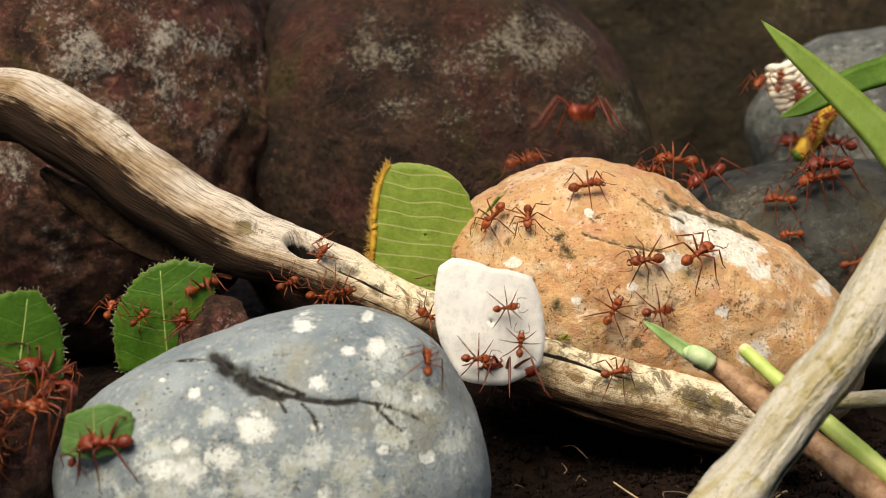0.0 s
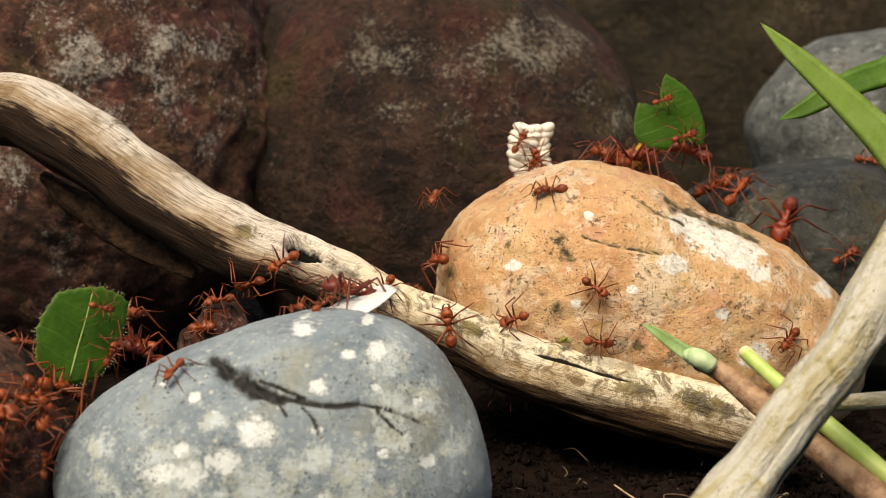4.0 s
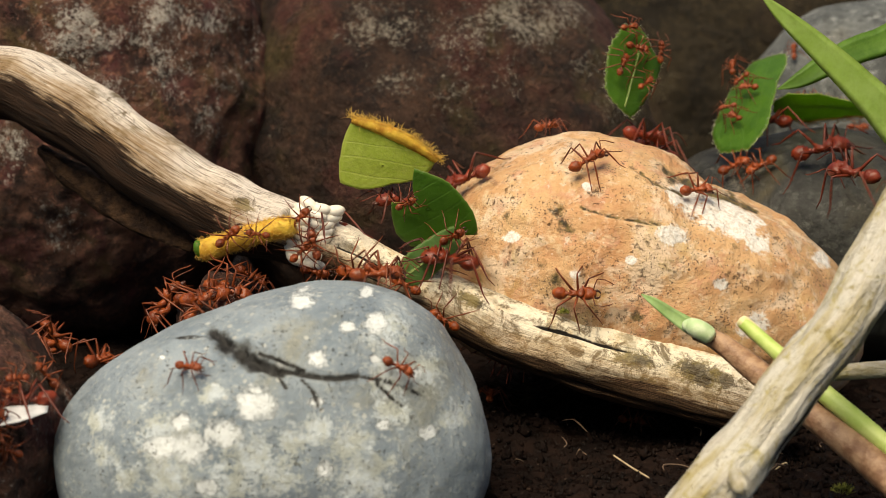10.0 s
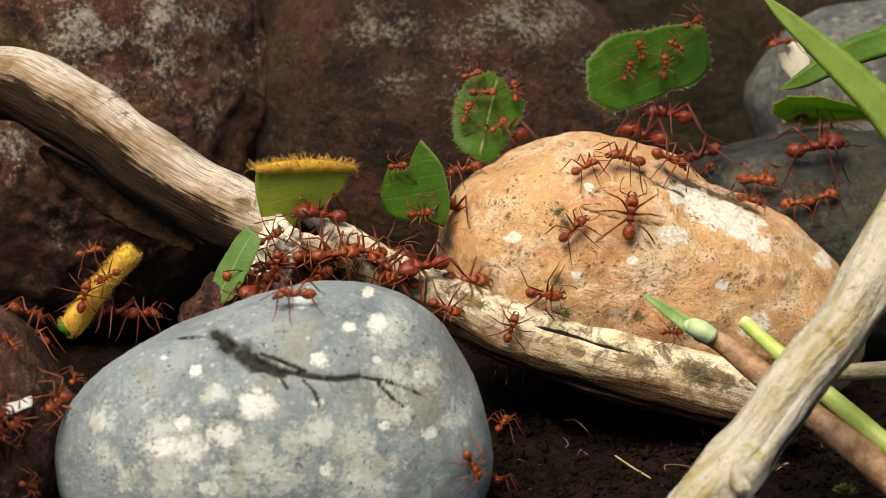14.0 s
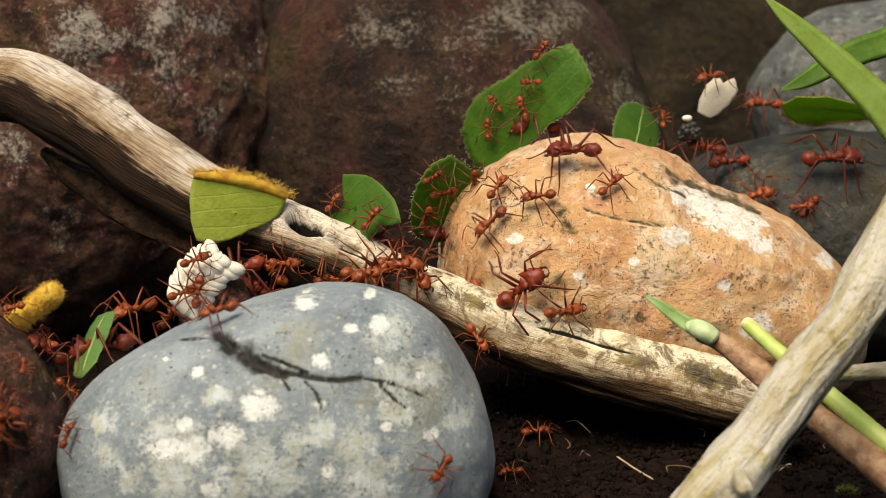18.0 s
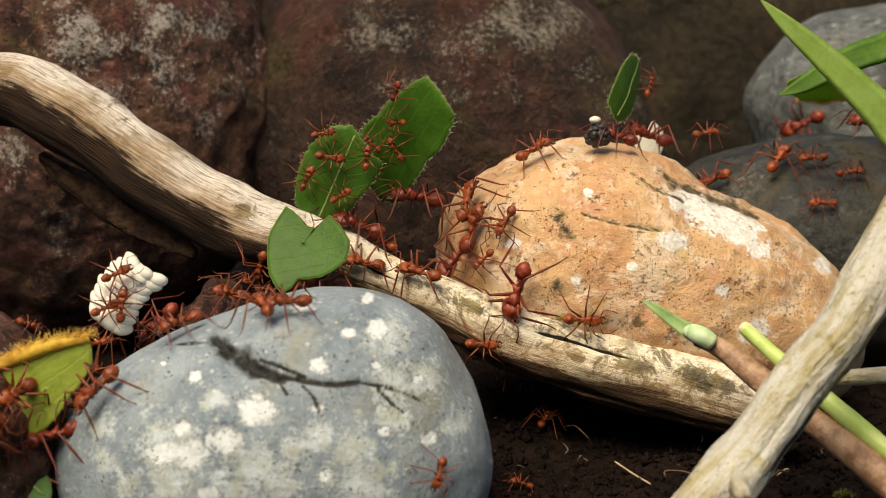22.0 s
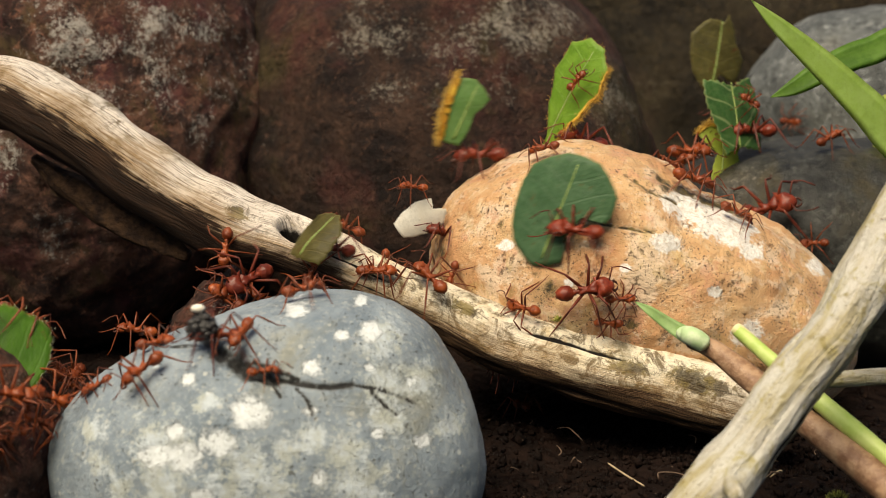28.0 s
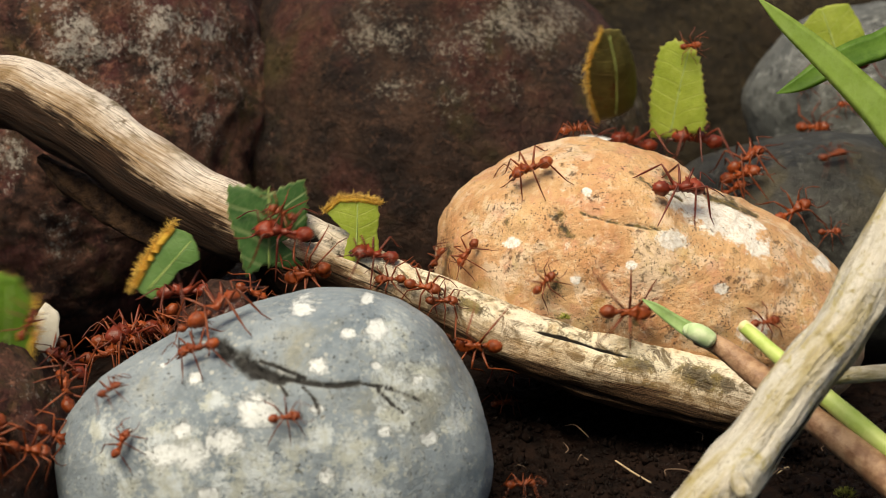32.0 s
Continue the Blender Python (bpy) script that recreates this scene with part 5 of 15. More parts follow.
    march(worker(1.16, "rust-red leafcutter ant carrying a cut piece", True), [at(0, 9, 8.1, 16.6, 0, -4, -174), at(0.5, 11, 8.6, 19.4, 0, -4, -174), at(1, 7.6, 8.7, 20.4, 0, -4, -174), at(1.5, 11.9, 10, 21.7, 0, -4, -174), at(2, 7.3, 8.6, 20.2, 0, -4, -174), at(2.5, -1.7, 2.5, 20.2, -10, 7, -171), at(3, -1, 2.2, 18.3, 26, -35, -174), at(3.5, -7, -0.5, 28.2, 11, -19, -166), at(5.5, -18.6, -10.8, 30.7, 4, -1, -165), at(6, -23.4, -14.7, 29.6, 6, 5, -164), at(6.5, -32.6, -13.9, 26.7, 2, 6, -165), at(7, -42, -14.1, 22.1, 3, 9, -164), at(7.5, -45.3, -15.7, 18.7, 0, 17, -166), at(8, -48.5, -18.5, 15.7, -10, 21, -173), at(8.5, -50.6, -18.4, 17.1, -8, -35, -164), at(9, -48.5, -21.4, 17.6, 14, 2, -160), at(10, -51.1, -20.2, 15.7, 10, 6, -161), at(11, -52.8, -18.9, 20.9, -13, -22, -165), at(12, -52.9, -21.2, 18.3, 15, 2, -160), at(13, -53.1, -21.6, 17.9, 15, 2, -160), at(14, -56.7, -19.1, 13.5, 0, -4, -166), at(17, -62.2, -19.1, 13.8, 0, -4, -166), at(18, -60.5, -19.4, 11.6, 0, -4, -166), at(20, -66.2, -19.5, 11, 0, -4, -166), at(32, -66.2, -19.5, 11, 0, -4, -166)])
    rows = [at(0, 8.2, 32.5, 34.4, 17, 20, 61), at(0.5, 0.2, 27.3, 33.9, 17, 20, 61), at(1, -1, 21.7, 30.7, 9, 15, 62), at(1.5, -4.9, 20.2, 33.5, 2, 17, 39), at(2, -17.4, 16.5, 35.9, -9, 14, -2), at(2.5, -29.3, 18.8, 34.6, -4, 17, 18), at(3, -35.2, 15.3, 30.2, 4, 21, 34), at(3.5, -43.8, 9.3, 27.4, -1, 17, 29), at(5.5, -52.2, -15.9, 23.8, -7, 6, 40), at(6, -54.5, -15.9, 23.3, -6, 7, 50), at(6.5, -63.6, -16.2, 14.4, -9, 0, 0), at(32, -63.6, -16.2, 14.4, -9, 0, 0)]
    walk(leaf_piece("dark green smooth leaf piece", [(-5, -6), (-6, 0), (-4, 5), (2, 6.5), (6, 5), (5.5, -1), (3, -6), (-1, -7)], M_LEAF, 0.02, 0.3, 2.4, 0.4, None, 0, 26, light_hair=40), rows)
    ride(worker(0.51, "tiny leafcutter ant riding on a carried piece"), rows, 2, -0.3, 4, 0)
    ride(worker(0.52, "tiny leafcutter ant riding on a carried piece"), rows, 4, -0.3, -2, 80)
    march(worker(1.16, "rust-red leafcutter ant carrying a cut piece", True), [at(0, 10.7, 32.8, 25.1, 0, -4, -174), at(0.5, 2.6, 27.7, 32.3, -16, 19, -176), at(1, 1.4, 22.1, 26.1, 15, -16, -165), at(1.5, -2.6, 20.5, 27.7, -5, -10, -167), at(2, -15, 19.2, 27.9, 16, -6, -162), at(2.5, -27.2, 19.1, 20.2, 22, -27, -169), at(3, -33.1, 15.6, 27.6, 23, 3, -156), at(3.5, -37.8, 12, 20.3, 0, -17, -166), at(5.5, -50.5, -15.5, 19, -17, -34, -161), at(6, -50.2, -15.9, 16.8, 7, 8, -163), at(6.5, -62.1, -15.9, 12.1, 0, -4, -166), at(32, -62.1, -15.9, 12.1, 0, -4, -166)])
    rows = [at(0, 66.6, 74.9, 47.9, -14, -50, 11), at(0.5, 61, 73.6, 44.1, -12, -40, 8), at(1, 55.9, 72.4, 43.5, -11, -32, 6), at(2, 51.4, 66.8, 44.6, -10, -22, 4), at(3, 41.9, 56.8, 44.5, -9, -14, 2), at(3.5, 41.2, 56.9, 45.9, -9, -8, 1), at(4.5, 17.1, 67.5, 38.1, -18, -59, 15), at(5.5, -4.7, 30.4, 34.4, -19, -61, 17), at(6, -8, 28.7, 36.6, 54, -102, -52), at(7, -0.5, 30.7, 36.5, -62, -30, 68), at(8, -2.8, 27.5, 35.3, -19, -24, 3), at(9, -23.7, 20.3, 34.4, -9, -35, 10), at(9.5, -23.6, 20, 33.6, -10, -20, 3), at(10, -28.2, 18.7, 32.2, -5, -11, 0), at(11, -31.7, 17.8, 31.6, -7, -21, 9), at(12, -35, 15.8, 31.7, -12, -23, 10), at(13, -41.6, 11.5, 29.7, -19, -41, 14), at(14, -47, 5.4, 27.3, -16, -44, 22), at(16.5, -52.7, -3.4, 24.5, -13, -39, 8), at(17, -52.6, -4.3, 25.8, -31, -24, -23), at(18, -55.3, -6.5, 25.9, -20, -35, -20), at(19, -54.4, -7.2, 26.8, -12, -32, 6), at(20, -59.2, -13.5, 29.5, -11, -29, 6), at(21, -66.1, -16.1, 10.6, -10, -20, 4), at(32, -66.1, -16.1, 10.6, -10, -20, 4)]
    walk(fuzzy_stem(), rows)
    ride(worker(0.65, "tiny leafcutter ant riding on a carried piece"), rows, -2, -1.7, 1, 30)
    ride(worker(0.52, "tiny leafcutter ant riding on a carried piece"), rows, 2, -1.7, 0.5, 160)
    march(worker(0.93, "rust-red leafcutter ant carrying a cut piece", True), [at(0, 69.8, 75.9, 42.3, 0, -6, -174), at(0.5, 64.1, 74.5, 41.9, 0, 0, -174), at(1, 59, 73.4, 41, -1, -1, -175), at(2, 54.4, 67.8, 39.8, -3, 3, -176), at(3, 44.8, 57.7, 39.1, 0, -4, -174), at(3.5, 44.1, 57.8, 40.4, 0, -4, -174), at(4.5, 20.6, 63.7, 33.6, -17, -5, -179), at(5.5, 0.6, 31.8, 30.3, -2, -18, -166), at(6, -5.7, 29.6, 31.1, 0, -4, -166), at(7, 1.9, 31.7, 34.1, 5, 22, -163), at(8, 1.2, 28.9, 31.2, 2, -18, -166), at(9, -21.5, 21.2, 32, -13, -28, -164), at(9.5, -21.5, 21, 32.4, -19, -32, -161), at(10, -25.8, 21.3, 29.9, 10, -8, -164), at(11, -29.6, 18.8, 24.1, -12, -38, -162), at(12, -33, 16.7, 27.1, 12, 0, -162), at(13, -37.3, 13.8, 23.3, 5, -17, -166), at(14, -45.2, 6.3, 21.8, 0, -4, -166), at(16.5, -50.9, -2.5, 16.9, 14, -42, -172), at(17, -50.9, -3.4, 19.2, -3, -37, -165), at(18, -53.6, -5.6, 20.2, -26, -32, -159), at(19, -52.7, -6.3, 21, -14, -30, -163), at(20, -57.7, -12.6, 26.6, -13, -16, -167), at(21, -64.6, -15.2, 29.1, -8, 10, -170), at(32, -64.6, -15.2, 29.1, -8, 10, -170)])
    rows = [at(0, 60.4, 75, 54, -10, -20, 3), at(0.5, 39.3, 57, 51.4, -9, 0, 0), at(1, 30.1, 62.3, 43.8, -10, 29, -5), at(1.5, 29.7, 75.1, 35.2, -9, 0, 0), at(3, 22.5, 77, 34.6, -9, 0, 0), at(3.5, 18.8, 66.5, 44.8, -9, 0, 0), at(5.5, -2.2, 38.1, 44.3, -10, -20, 3), at(6, -4.8, 34.8, 42.6, -10, -30, 5), at(7, -1.6, 36.7, 40.9, -9, -10, 2), at(8, -5.4, 33, 37.9, -10, 25, -4), at(9, -10.8, 25.9, 40.2, -63, 35, -80), at(10, -19.6, 21.4, 32.3, -10, 15, -3), at(11, -21.6, 20.8, 31.1, -31, 12, -49), at(12, -20.1, 21, 31.5, -12, 30, -6), at(13, -25.1, 19.1, 29.9, -11, 20, -4), at(14, -24.7, 20.5, 29.6, -12, 30, -6), at(16.5, -32.4, 13, 30, -11, 25, -5), at(17, -35.2, 9, 27.9, -41, 31, -56), at(18, -33.8, 5, 29.1, -18, 38, -11), at(19, -33.5, 4, 28.8, -11, 20, -4), at(20, -36, 3, 30.8, -38, 28, -45), at(21, -38, 2, 31.1, -35, 27, -33), at(22, -43.4, 1, 28.6, -17, 35, -5), at(23, -46.8, 0, 27.4, -24, 31, -18), at(24, -54.6, -6.9, 26.7, -46, 17, -49), at(24.5, -59.2, -14.5, 25.8, -13, 39, -8), at(25, -67.3, -17, 12.7, -13, 39, -8), at(32, -67.3, -17, 12.7, -13, 39, -8)]
    walk(white_clump(8, "ridged cream-white clump of ant brood", 3, 1.8, 0.92, 3.7), rows)
    ride(worker(0.61, "tiny leafcutter ant riding on a carried piece"), rows, -1.5, -1.7, 2, 60)
    ride(worker(0.67, "tiny leafcutter ant riding on a carried piece"), rows, 1.5, -1.7, -1, 120)
    ride(worker(0.60, "tiny leafcutter ant riding on a carried piece"), rows, 0, -1.7, -2.5, 60)
    march(worker(1.15, "rust-red leafcutter ant carrying a cut piece", True), [at(0, 63.6, 75.7, 41.8, 4, 0, -173), at(0.5, 42.2, 57.6, 43.9, 0, -4, -174), at(1, 33, 63, 31.9, 30, -24, -177), at(1.5, 32.7, 75.7, 27.6, 0, -4, -174), at(3, 25.5, 77.6, 27, 0, -4, -174), at(3.5, 21.6, 67.1, 37.2, 0, -4, -174), at(5.5, 0.3, 38.7, 33.8, 17, 16, -155), at(6, 1.1, 36.1, 34.8, 0, -17, -166), at(7, 0.9, 37.3, 34.3, 10, 18, -160), at(8, 0.3, 34.3, 31.5, 0, -18, -166), at(9, -10.9, 24.5, 30.9, -6, 5, -169), at(10, -17.4, 21.9, 30.4, 15, -2, -161), at(11, -19.4, 21.3, 30.2, 9, -12, -165), at(12, -17.9, 21.6, 30.5, 10, -5, -163), at(13, -21.7, 22.2, 26.7, 11, -10, -164), at(14, -22.5, 21, 28.7, 28, -20, -167), at(16.5, -30.8, 17.2, 27.1, 8, -2, -163), at(17, -34.1, 15.8, 12.7, 6, -10, -165), at(18, -33.2, 15.3, 13.7, 4, -15, -166), at(19, -33.6, 19.4, 25.7, 14, 2, -160), at(20, -35.8, 14.6, 25.1, 15, 19, -156), at(21, -37.9, 13.5, 24.1, -17, 18, -177), at(22, -43, 9.3, 19.5, 0, -4, -166), at(23, -46.1, 5.8, 18.7, 0, -4, -166), at(24, -52.9, -6.3, 20, -12, -36, -162), at(24.5, -55.5, -13.8, 24.7, 3, 4, -165), at(25, -65.8, -16.4, 15.9, 0, -4, -166), at(32, -65.8, -16.4, 15.9, 0, -4, -166)])
    rows = [at(0, 22, 79.9, 26.8, -18, 0, 61), at(5, 21.7, 76.6, 32, -18, 0, 61), at(5.5, 16.8, 65.5, 38.4, -17, 3, 71), at(6, 7.4, 18.5, 35.7, -4, 36, 57), at(7, 4.9, 20.3, 34.5, -54, 57, 8), at(7.5, 8.2, 16, 32.7, -32, -6, 51), at(8, 11.3, 11.6, 30.6, -32, 33, 54), at(9, 10.4, 6.4, 24.4, -46, 6, 86), at(9.5, 7.5, 10.5, 24.5, -35, -1, 59), at(10, -1.7, 17.3, 29.5, 7, 49, 25), at(11, -11.5, 17, 32.8, -54, 36, -21), at(12, -24.1, 14, 33.7, -37, 14, -17), at(13, -21.4, 14.1, 33.9, -58, 20, -19), at(14, -29.3, 11.4, 29.6, -23, 12, -34), at(17, -40.2, 2.2, 24.3, -66, -18, -5), at(18, -46, -6.2, 23.1, -54, -27, -22), at(19, -52.1, -18.1, 18.3, -22, -50, 16), at(20, -53.5, -19.7, 14.4, -44, -28, 56), at(21, -53.4, -20.2, 11.4, -49, -31, 59), at(23, -53, -20.5, 9.5, -54, -33, 63), at(24, -62.7, -20.9, 7, -54, -33, 63), at(32, -62.7, -20.9, 7, -54, -33, 63)]
    walk(leaf_piece("light green angular leaf piece showing its underside", [(-2.6, -4.5), (-2.4, 1), (-1, 5.6), (2.2, 4.8), (2.4, 0), (1.6, -4.5), (-0.6, -6)], M_UNDER, 0.03, 0.1, 2.0, 0.5, None, 0, 27), rows)
    march(worker(1.24, "rust-red leafcutter ant carrying a cut piece", True), [at(0, 25.1, 80.5, 19.1, 0, -4, -174), at(5, 24.7, 77.3, 24.3, 0, -4, -174), at(5.5, 19.9, 63.9, 32.4, -17, -6, -179), at(6, 9.7, 19.2, 27.2, -48, 5, -202), at(7, 7.3, 20.9, 28.6, -50, -2, -197), at(7.5, 11.2, 18.5, 27.1, -18, -4, 177), at(8, 15.1, 16, 25.3, 13, -13, -173), at(9, 12.6, 7, 16.8, 0, -4, -174), at(9.5, 10.2, 13.8, 19.3, 13, -9, -172), at(10, 0.6, 17.9, 26.5, -20, -6, -171), at(11, -9.6, 18.9, 27, 16, -9, -163), at(12, -22, 14.6, 26.2, 0, -4, -166), at(13, -19.3, 14.6, 26.3, 0, -4, -166), at(14, -27.2, 11.9, 22.2, -39, -32, -155), at(15.5, -33, 7.3, 20.2, -1, -16, -160), at(17, -38.3, 2.7, 18.6, 34, -1, -154), at(18, -44.3, -5.6, 19.2, 19, 11, -156), at(19, -50.5, -17.5, 16.8, -12, -30, -163), at(20, -51.9, -19.2, 2, 26, 16, -149), at(21, -51.9, -19.6, 2.2, 26, 19, -148), at(23, -51.5, -20, 4, 35, 10, -145), at(24, -61.2, -20.4, 1.9, -1, 2, -166), at(32, -61.2, -20.4, 1.9, -1, 2, -166)])
    rows = [at(0, 89.9, 65.4, 13.5, -9, 0, 0), at(2, 76.2, 69.6, 49.1, -9, 0, 0), at(3, 51.9, 68.6, 54.2, -9, 0, 0), at(3.5, 40.5, 57.6, 52.7, -9, 0, 0), at(5.5, 35.1, 58.9, 47.4, -4, 8, 65), at(6, 46, 62.5, 41.1, 14, -2, 69), at(7, 31.7, 52.6, 48.9, 23, -29, 4), at(7.5, 36.9, 55, 50, -9, 1, 10), at(8, 30.7, 52.9, 52.2, -3, -15, 20), at(8.5, 15.6, 46.5, 45.2, -12, 39, -8), at(9, 11.8, 27.4, 40.7, -63, 36, -100), at(9.5, 1.8, 26.4, 34.2, -18, 11, -16), at(10, -2, 18.6, 36.5, 18, -10, -12), at(11, -0.6, 20.9, 37.9, 6, 6, -19), at(12, -1.5, 24.2, 39.1, 2, 16, -21), at(13, -3.7, 29.7, 38.3, -34, 2, -20), at(14, -4.3, 29.4, 38.9, -7, 9, -30), at(16.5, -11.5, 25.2, 35.8, -14, -12, 18), at(17, -13.2, 25.1, 36.6, -41, -36, -5), at(18, -13.2, 24.8, 35.9, -27, -32, -21), at(18.5, -12.3, 20.4, 34.2, 0, 19, 32), at(19, -12.1, 15.9, 33.2, 41, 29, 79), at(20, -16.9, 10.7, 33.5, -62, 93, -30), at(21, -18.5, 9.7, 32.2, -108, 129, -105), at(21.33, -18.9, 10.1, 32, 50, 54, 103), at(21.67, -18.7, 10.5, 32.2, 42, 11, 136), at(22, -19.5, 10.8, 33.6, 39, 28, -169), at(23, -22.6, 11.8, 33.2, 20, 19, 189), at(23.5, -28.2, 13.2, 34.1, 10, -20, 176), at(24, -43.2, 6.7, 25.9, 13, -66, 178), at(24.5, -47.7, 3.9, 26.6, 10, -20, 176), at(25, -51.1, -0.4, 26.9, 4, 22, 173), at(25.5, -52.8, -4.3, 28, 10, 0, 180), at(27.5, -64.6, -16.2, 13.5, 10, 0, 180), at(32, -64.6, -16.2, 13.5, 10, 0, 180)]
    walk(leaf_piece("glossy green leaf piece with a bitten notch", [(-5.8, -3.5), (-5.2, 1.6), (-2.6, 1.0), (-1.6, 2.2), (-0.6, 6.4), (3.8, 3.4), (6.2, -2), (6.0, -5.6), (3, -4.6), (0, -6), (-4, -5.8)], M_LEAF, 0.025, 0.06, 2.4, 0.4, None, 0, 28, midrib=False), rows)
    ride(worker(0.51, "tiny leafcutter ant riding on a carried piece"), rows, -2.5, -0.3, 2, 20)
    ride(worker(0.65, "tiny leafcutter ant riding on a carried piece"), rows, 3, -0.3, -4, 20)
    march(worker(1.14, "rust-red leafcutter ant carrying a cut piece", True), [at(0, 93.2, 65.9, 34.3, -14, -26, -172), at(2, 79.4, 70.1, 41.4, -5, -4, -176), at(3, 54.9, 69.1, 40, 1, 3, -174), at(3.5, 43.4, 58.1, 44.4, 0, -4, -174), at(5.5, 38, 59.4, 31.6, 18, -26, -177), at(6, 48.9, 63, 32.7, 0, -4, -174), at(7, 34.5, 53.1, 38.5, 2, -15, -174), at(7.5, 39.8, 55.5, 41.6, 0, -4, -174), at(8, 33.5, 53.4, 38.8, 15, -23, -175), at(8.5, 18.2, 46.9, 44.1, 0, 1, -174), at(9, 13.9, 27.8, 31.6, 0, -4, -174), at(9.5, 4.2, 26.8, 17.8, 13, -34, -178), at(10, 0.3, 19, 26.8, -7, -11, -167), at(11, 1.7, 21.3, 26.5, 13, -19, -166), at(12, 3.3, 26, 31.7, 4, -17, -166), at(13, 1.2, 30.7, 31.8, 1, -17, -166), at(14, 1.2, 30.7, 32.1, 1, -17, -166), at(16.5, -9.2, 25.6, 28.4, 9, -22, -167), at(17, -10.9, 25.5, 29, 16, -24, -168), at(18, -11, 25.2, 29.6, 38, -25, -171), at(19, -9.7, 18.6, 26.5, 16, -9, -163), at(20, -15, 7.4, 24.3, -16, -1, -171), at(21, -15.7, 7.2, 23.6, -15, -4, -170), at(22, -17.4, 11.3, 25.1, 0, -4, -166), at(23, -20.5, 12.2, 24.8, 0, -4, -166), at(23.5, -26.2, 13.6, 19.7, -31, -41, -153), at(24, -41.3, 7.1, 17.5, 0, -4, -166), at(24.5, -45.9, 4.3, 18.2, 0, -4, -166), at(25, -49.3, 0, 12.1, -2, -36, -165), at(25.5, -51.1, -3.9, 17.9, -7, -34, -164), at(27.5, -63.1, -15.8, 18.4, 0, -4, -166), at(32, -63.1, -15.8, 18.4, 0, -4, -166)])
    rows = [at(0, 93.7, 65.9, 13.5, -9, 0, 0), at(6, 90.1, 65.9, 13.5, -9, 0, 0), at(7, 76.1, 70.6, 55.1, -9, 0, 0), at(7.5, 63.5, 75.7, 54.9, -9, 10, -2), at(8, 42.1, 72, 40.1, -9, 0, 0), at(8.5, 35.3, 54.8, 53.9, -11, 25, -4), at(9, -1.6, 32.7, 47.1, -8, -1, -8), at(9.5, -8.2, 26.5, 38.5, -10, -20, 3), at(10, -8.8, 27.6, 41.6, -5, 27, 7), at(11, -15.3, 24.7, 42.3, -20, -1, 28), at(12, -16.8, 24.6, 44.1, -15, 3, 26), at(13, -16.5, 24.4, 40.3, 1, 12, 43), at(14, -20.6, 22.3, 37.5, 13, 2, 19), at(16.5, -25, 20.8, 39.2, -10, 3, 15), at(17, -24.5, 20.3, 34.5, -4, 4, 6), at(18, -30.2, 19, 36, -14, 16, 16), at(19, -38.9, 13.5, 30, -9, -4, 19), at(20, -41.7, -11.4, 26.6, -58, -10, 14), at(21, -49.6, -18.6, 21.3, -41, -9, -3), at(22, -48.9, -19.6, 20.6, -10, -18, 3), at(23, -48.9, -19.9, 18.1, -39, -20, -10), at(24, -56.9, -20.3, 16.2, -10, -10, 2), at(25, -68, -20.6, 13.5, -10, 0, 0), at(32, -68, -20.6, 13.5, -10, 0, 0)]
    walk(leaf_piece("yellow-green leaf piece hanging from a golden hairy rib", [(-7, 4.2), (7, 4.4), (6.4, 1.3), (2.5, -1.8), (-1.5, -4.6), (-4.6, -5), (-6.4, -1)], M_LIME, 0.02, 0.05, 2.4, 0.3, (0, 1), 1.0, 29, midrib=False), rows)
    march(worker(1.11, "rust-red leafcutter ant carrying a cut piece", True), [at(0, 97, 66.4, 45.5, 0, -4, -174), at(6, 93.3, 66.4, 45.5, 0, -4, -174), at(7, 79.3, 71.1, 41.6, -7, -5, -176), at(7.5, 66.6, 76.1, 42.2, 1, 1, -174), at(8, 45.1, 72.4, 36.1, -8, 13, -179), at(8.5, 38.1, 55.3, 45.5, 0, -4, -174), at(9, 0.8, 33.1, 32.8, 20, 20, -152), at(9.5, -7.9, 24.7, 28.8, -15, 2, -172), at(10, -6.4, 28, 33.3, 0, -4, -166), at(11, -13, 25.1, 31.7, -13, -11, -168), at(12, -14.6, 25, 32.5, -12, -10, -168), at(13, -14.2, 24.8, 31.2, -13, -11, -168), at(14, -18.4, 22.7, 32.8, -23, -4, -172), at(16.5, -22.9, 21.2, 33.5, -24, -4, -173), at(17, -22.4, 20.7, 32.4, -34, -18, -166), at(18, -28.1, 19.4, 21.7, 4, -25, -166), at(19, -36.9, 13.9, 23.6, -4, 13, -168), at(20, -39.9, -10.8, 22, 12, 10, -160), at(21, -48, -18.2, 15.5, -16, 21, -177), at(22, -47.3, -19.2, 12.6, -19, 21, -179), at(23, -47.3, -19.5, 11.4, -28, 18, -185), at(24, -55.3, -19.9, 1.5, -12, -1, -170), at(25, -66.6, -20.2, 1, -2, 2, -167), at(32, -66.6, -20.2, 1, -2, 2, -167)])
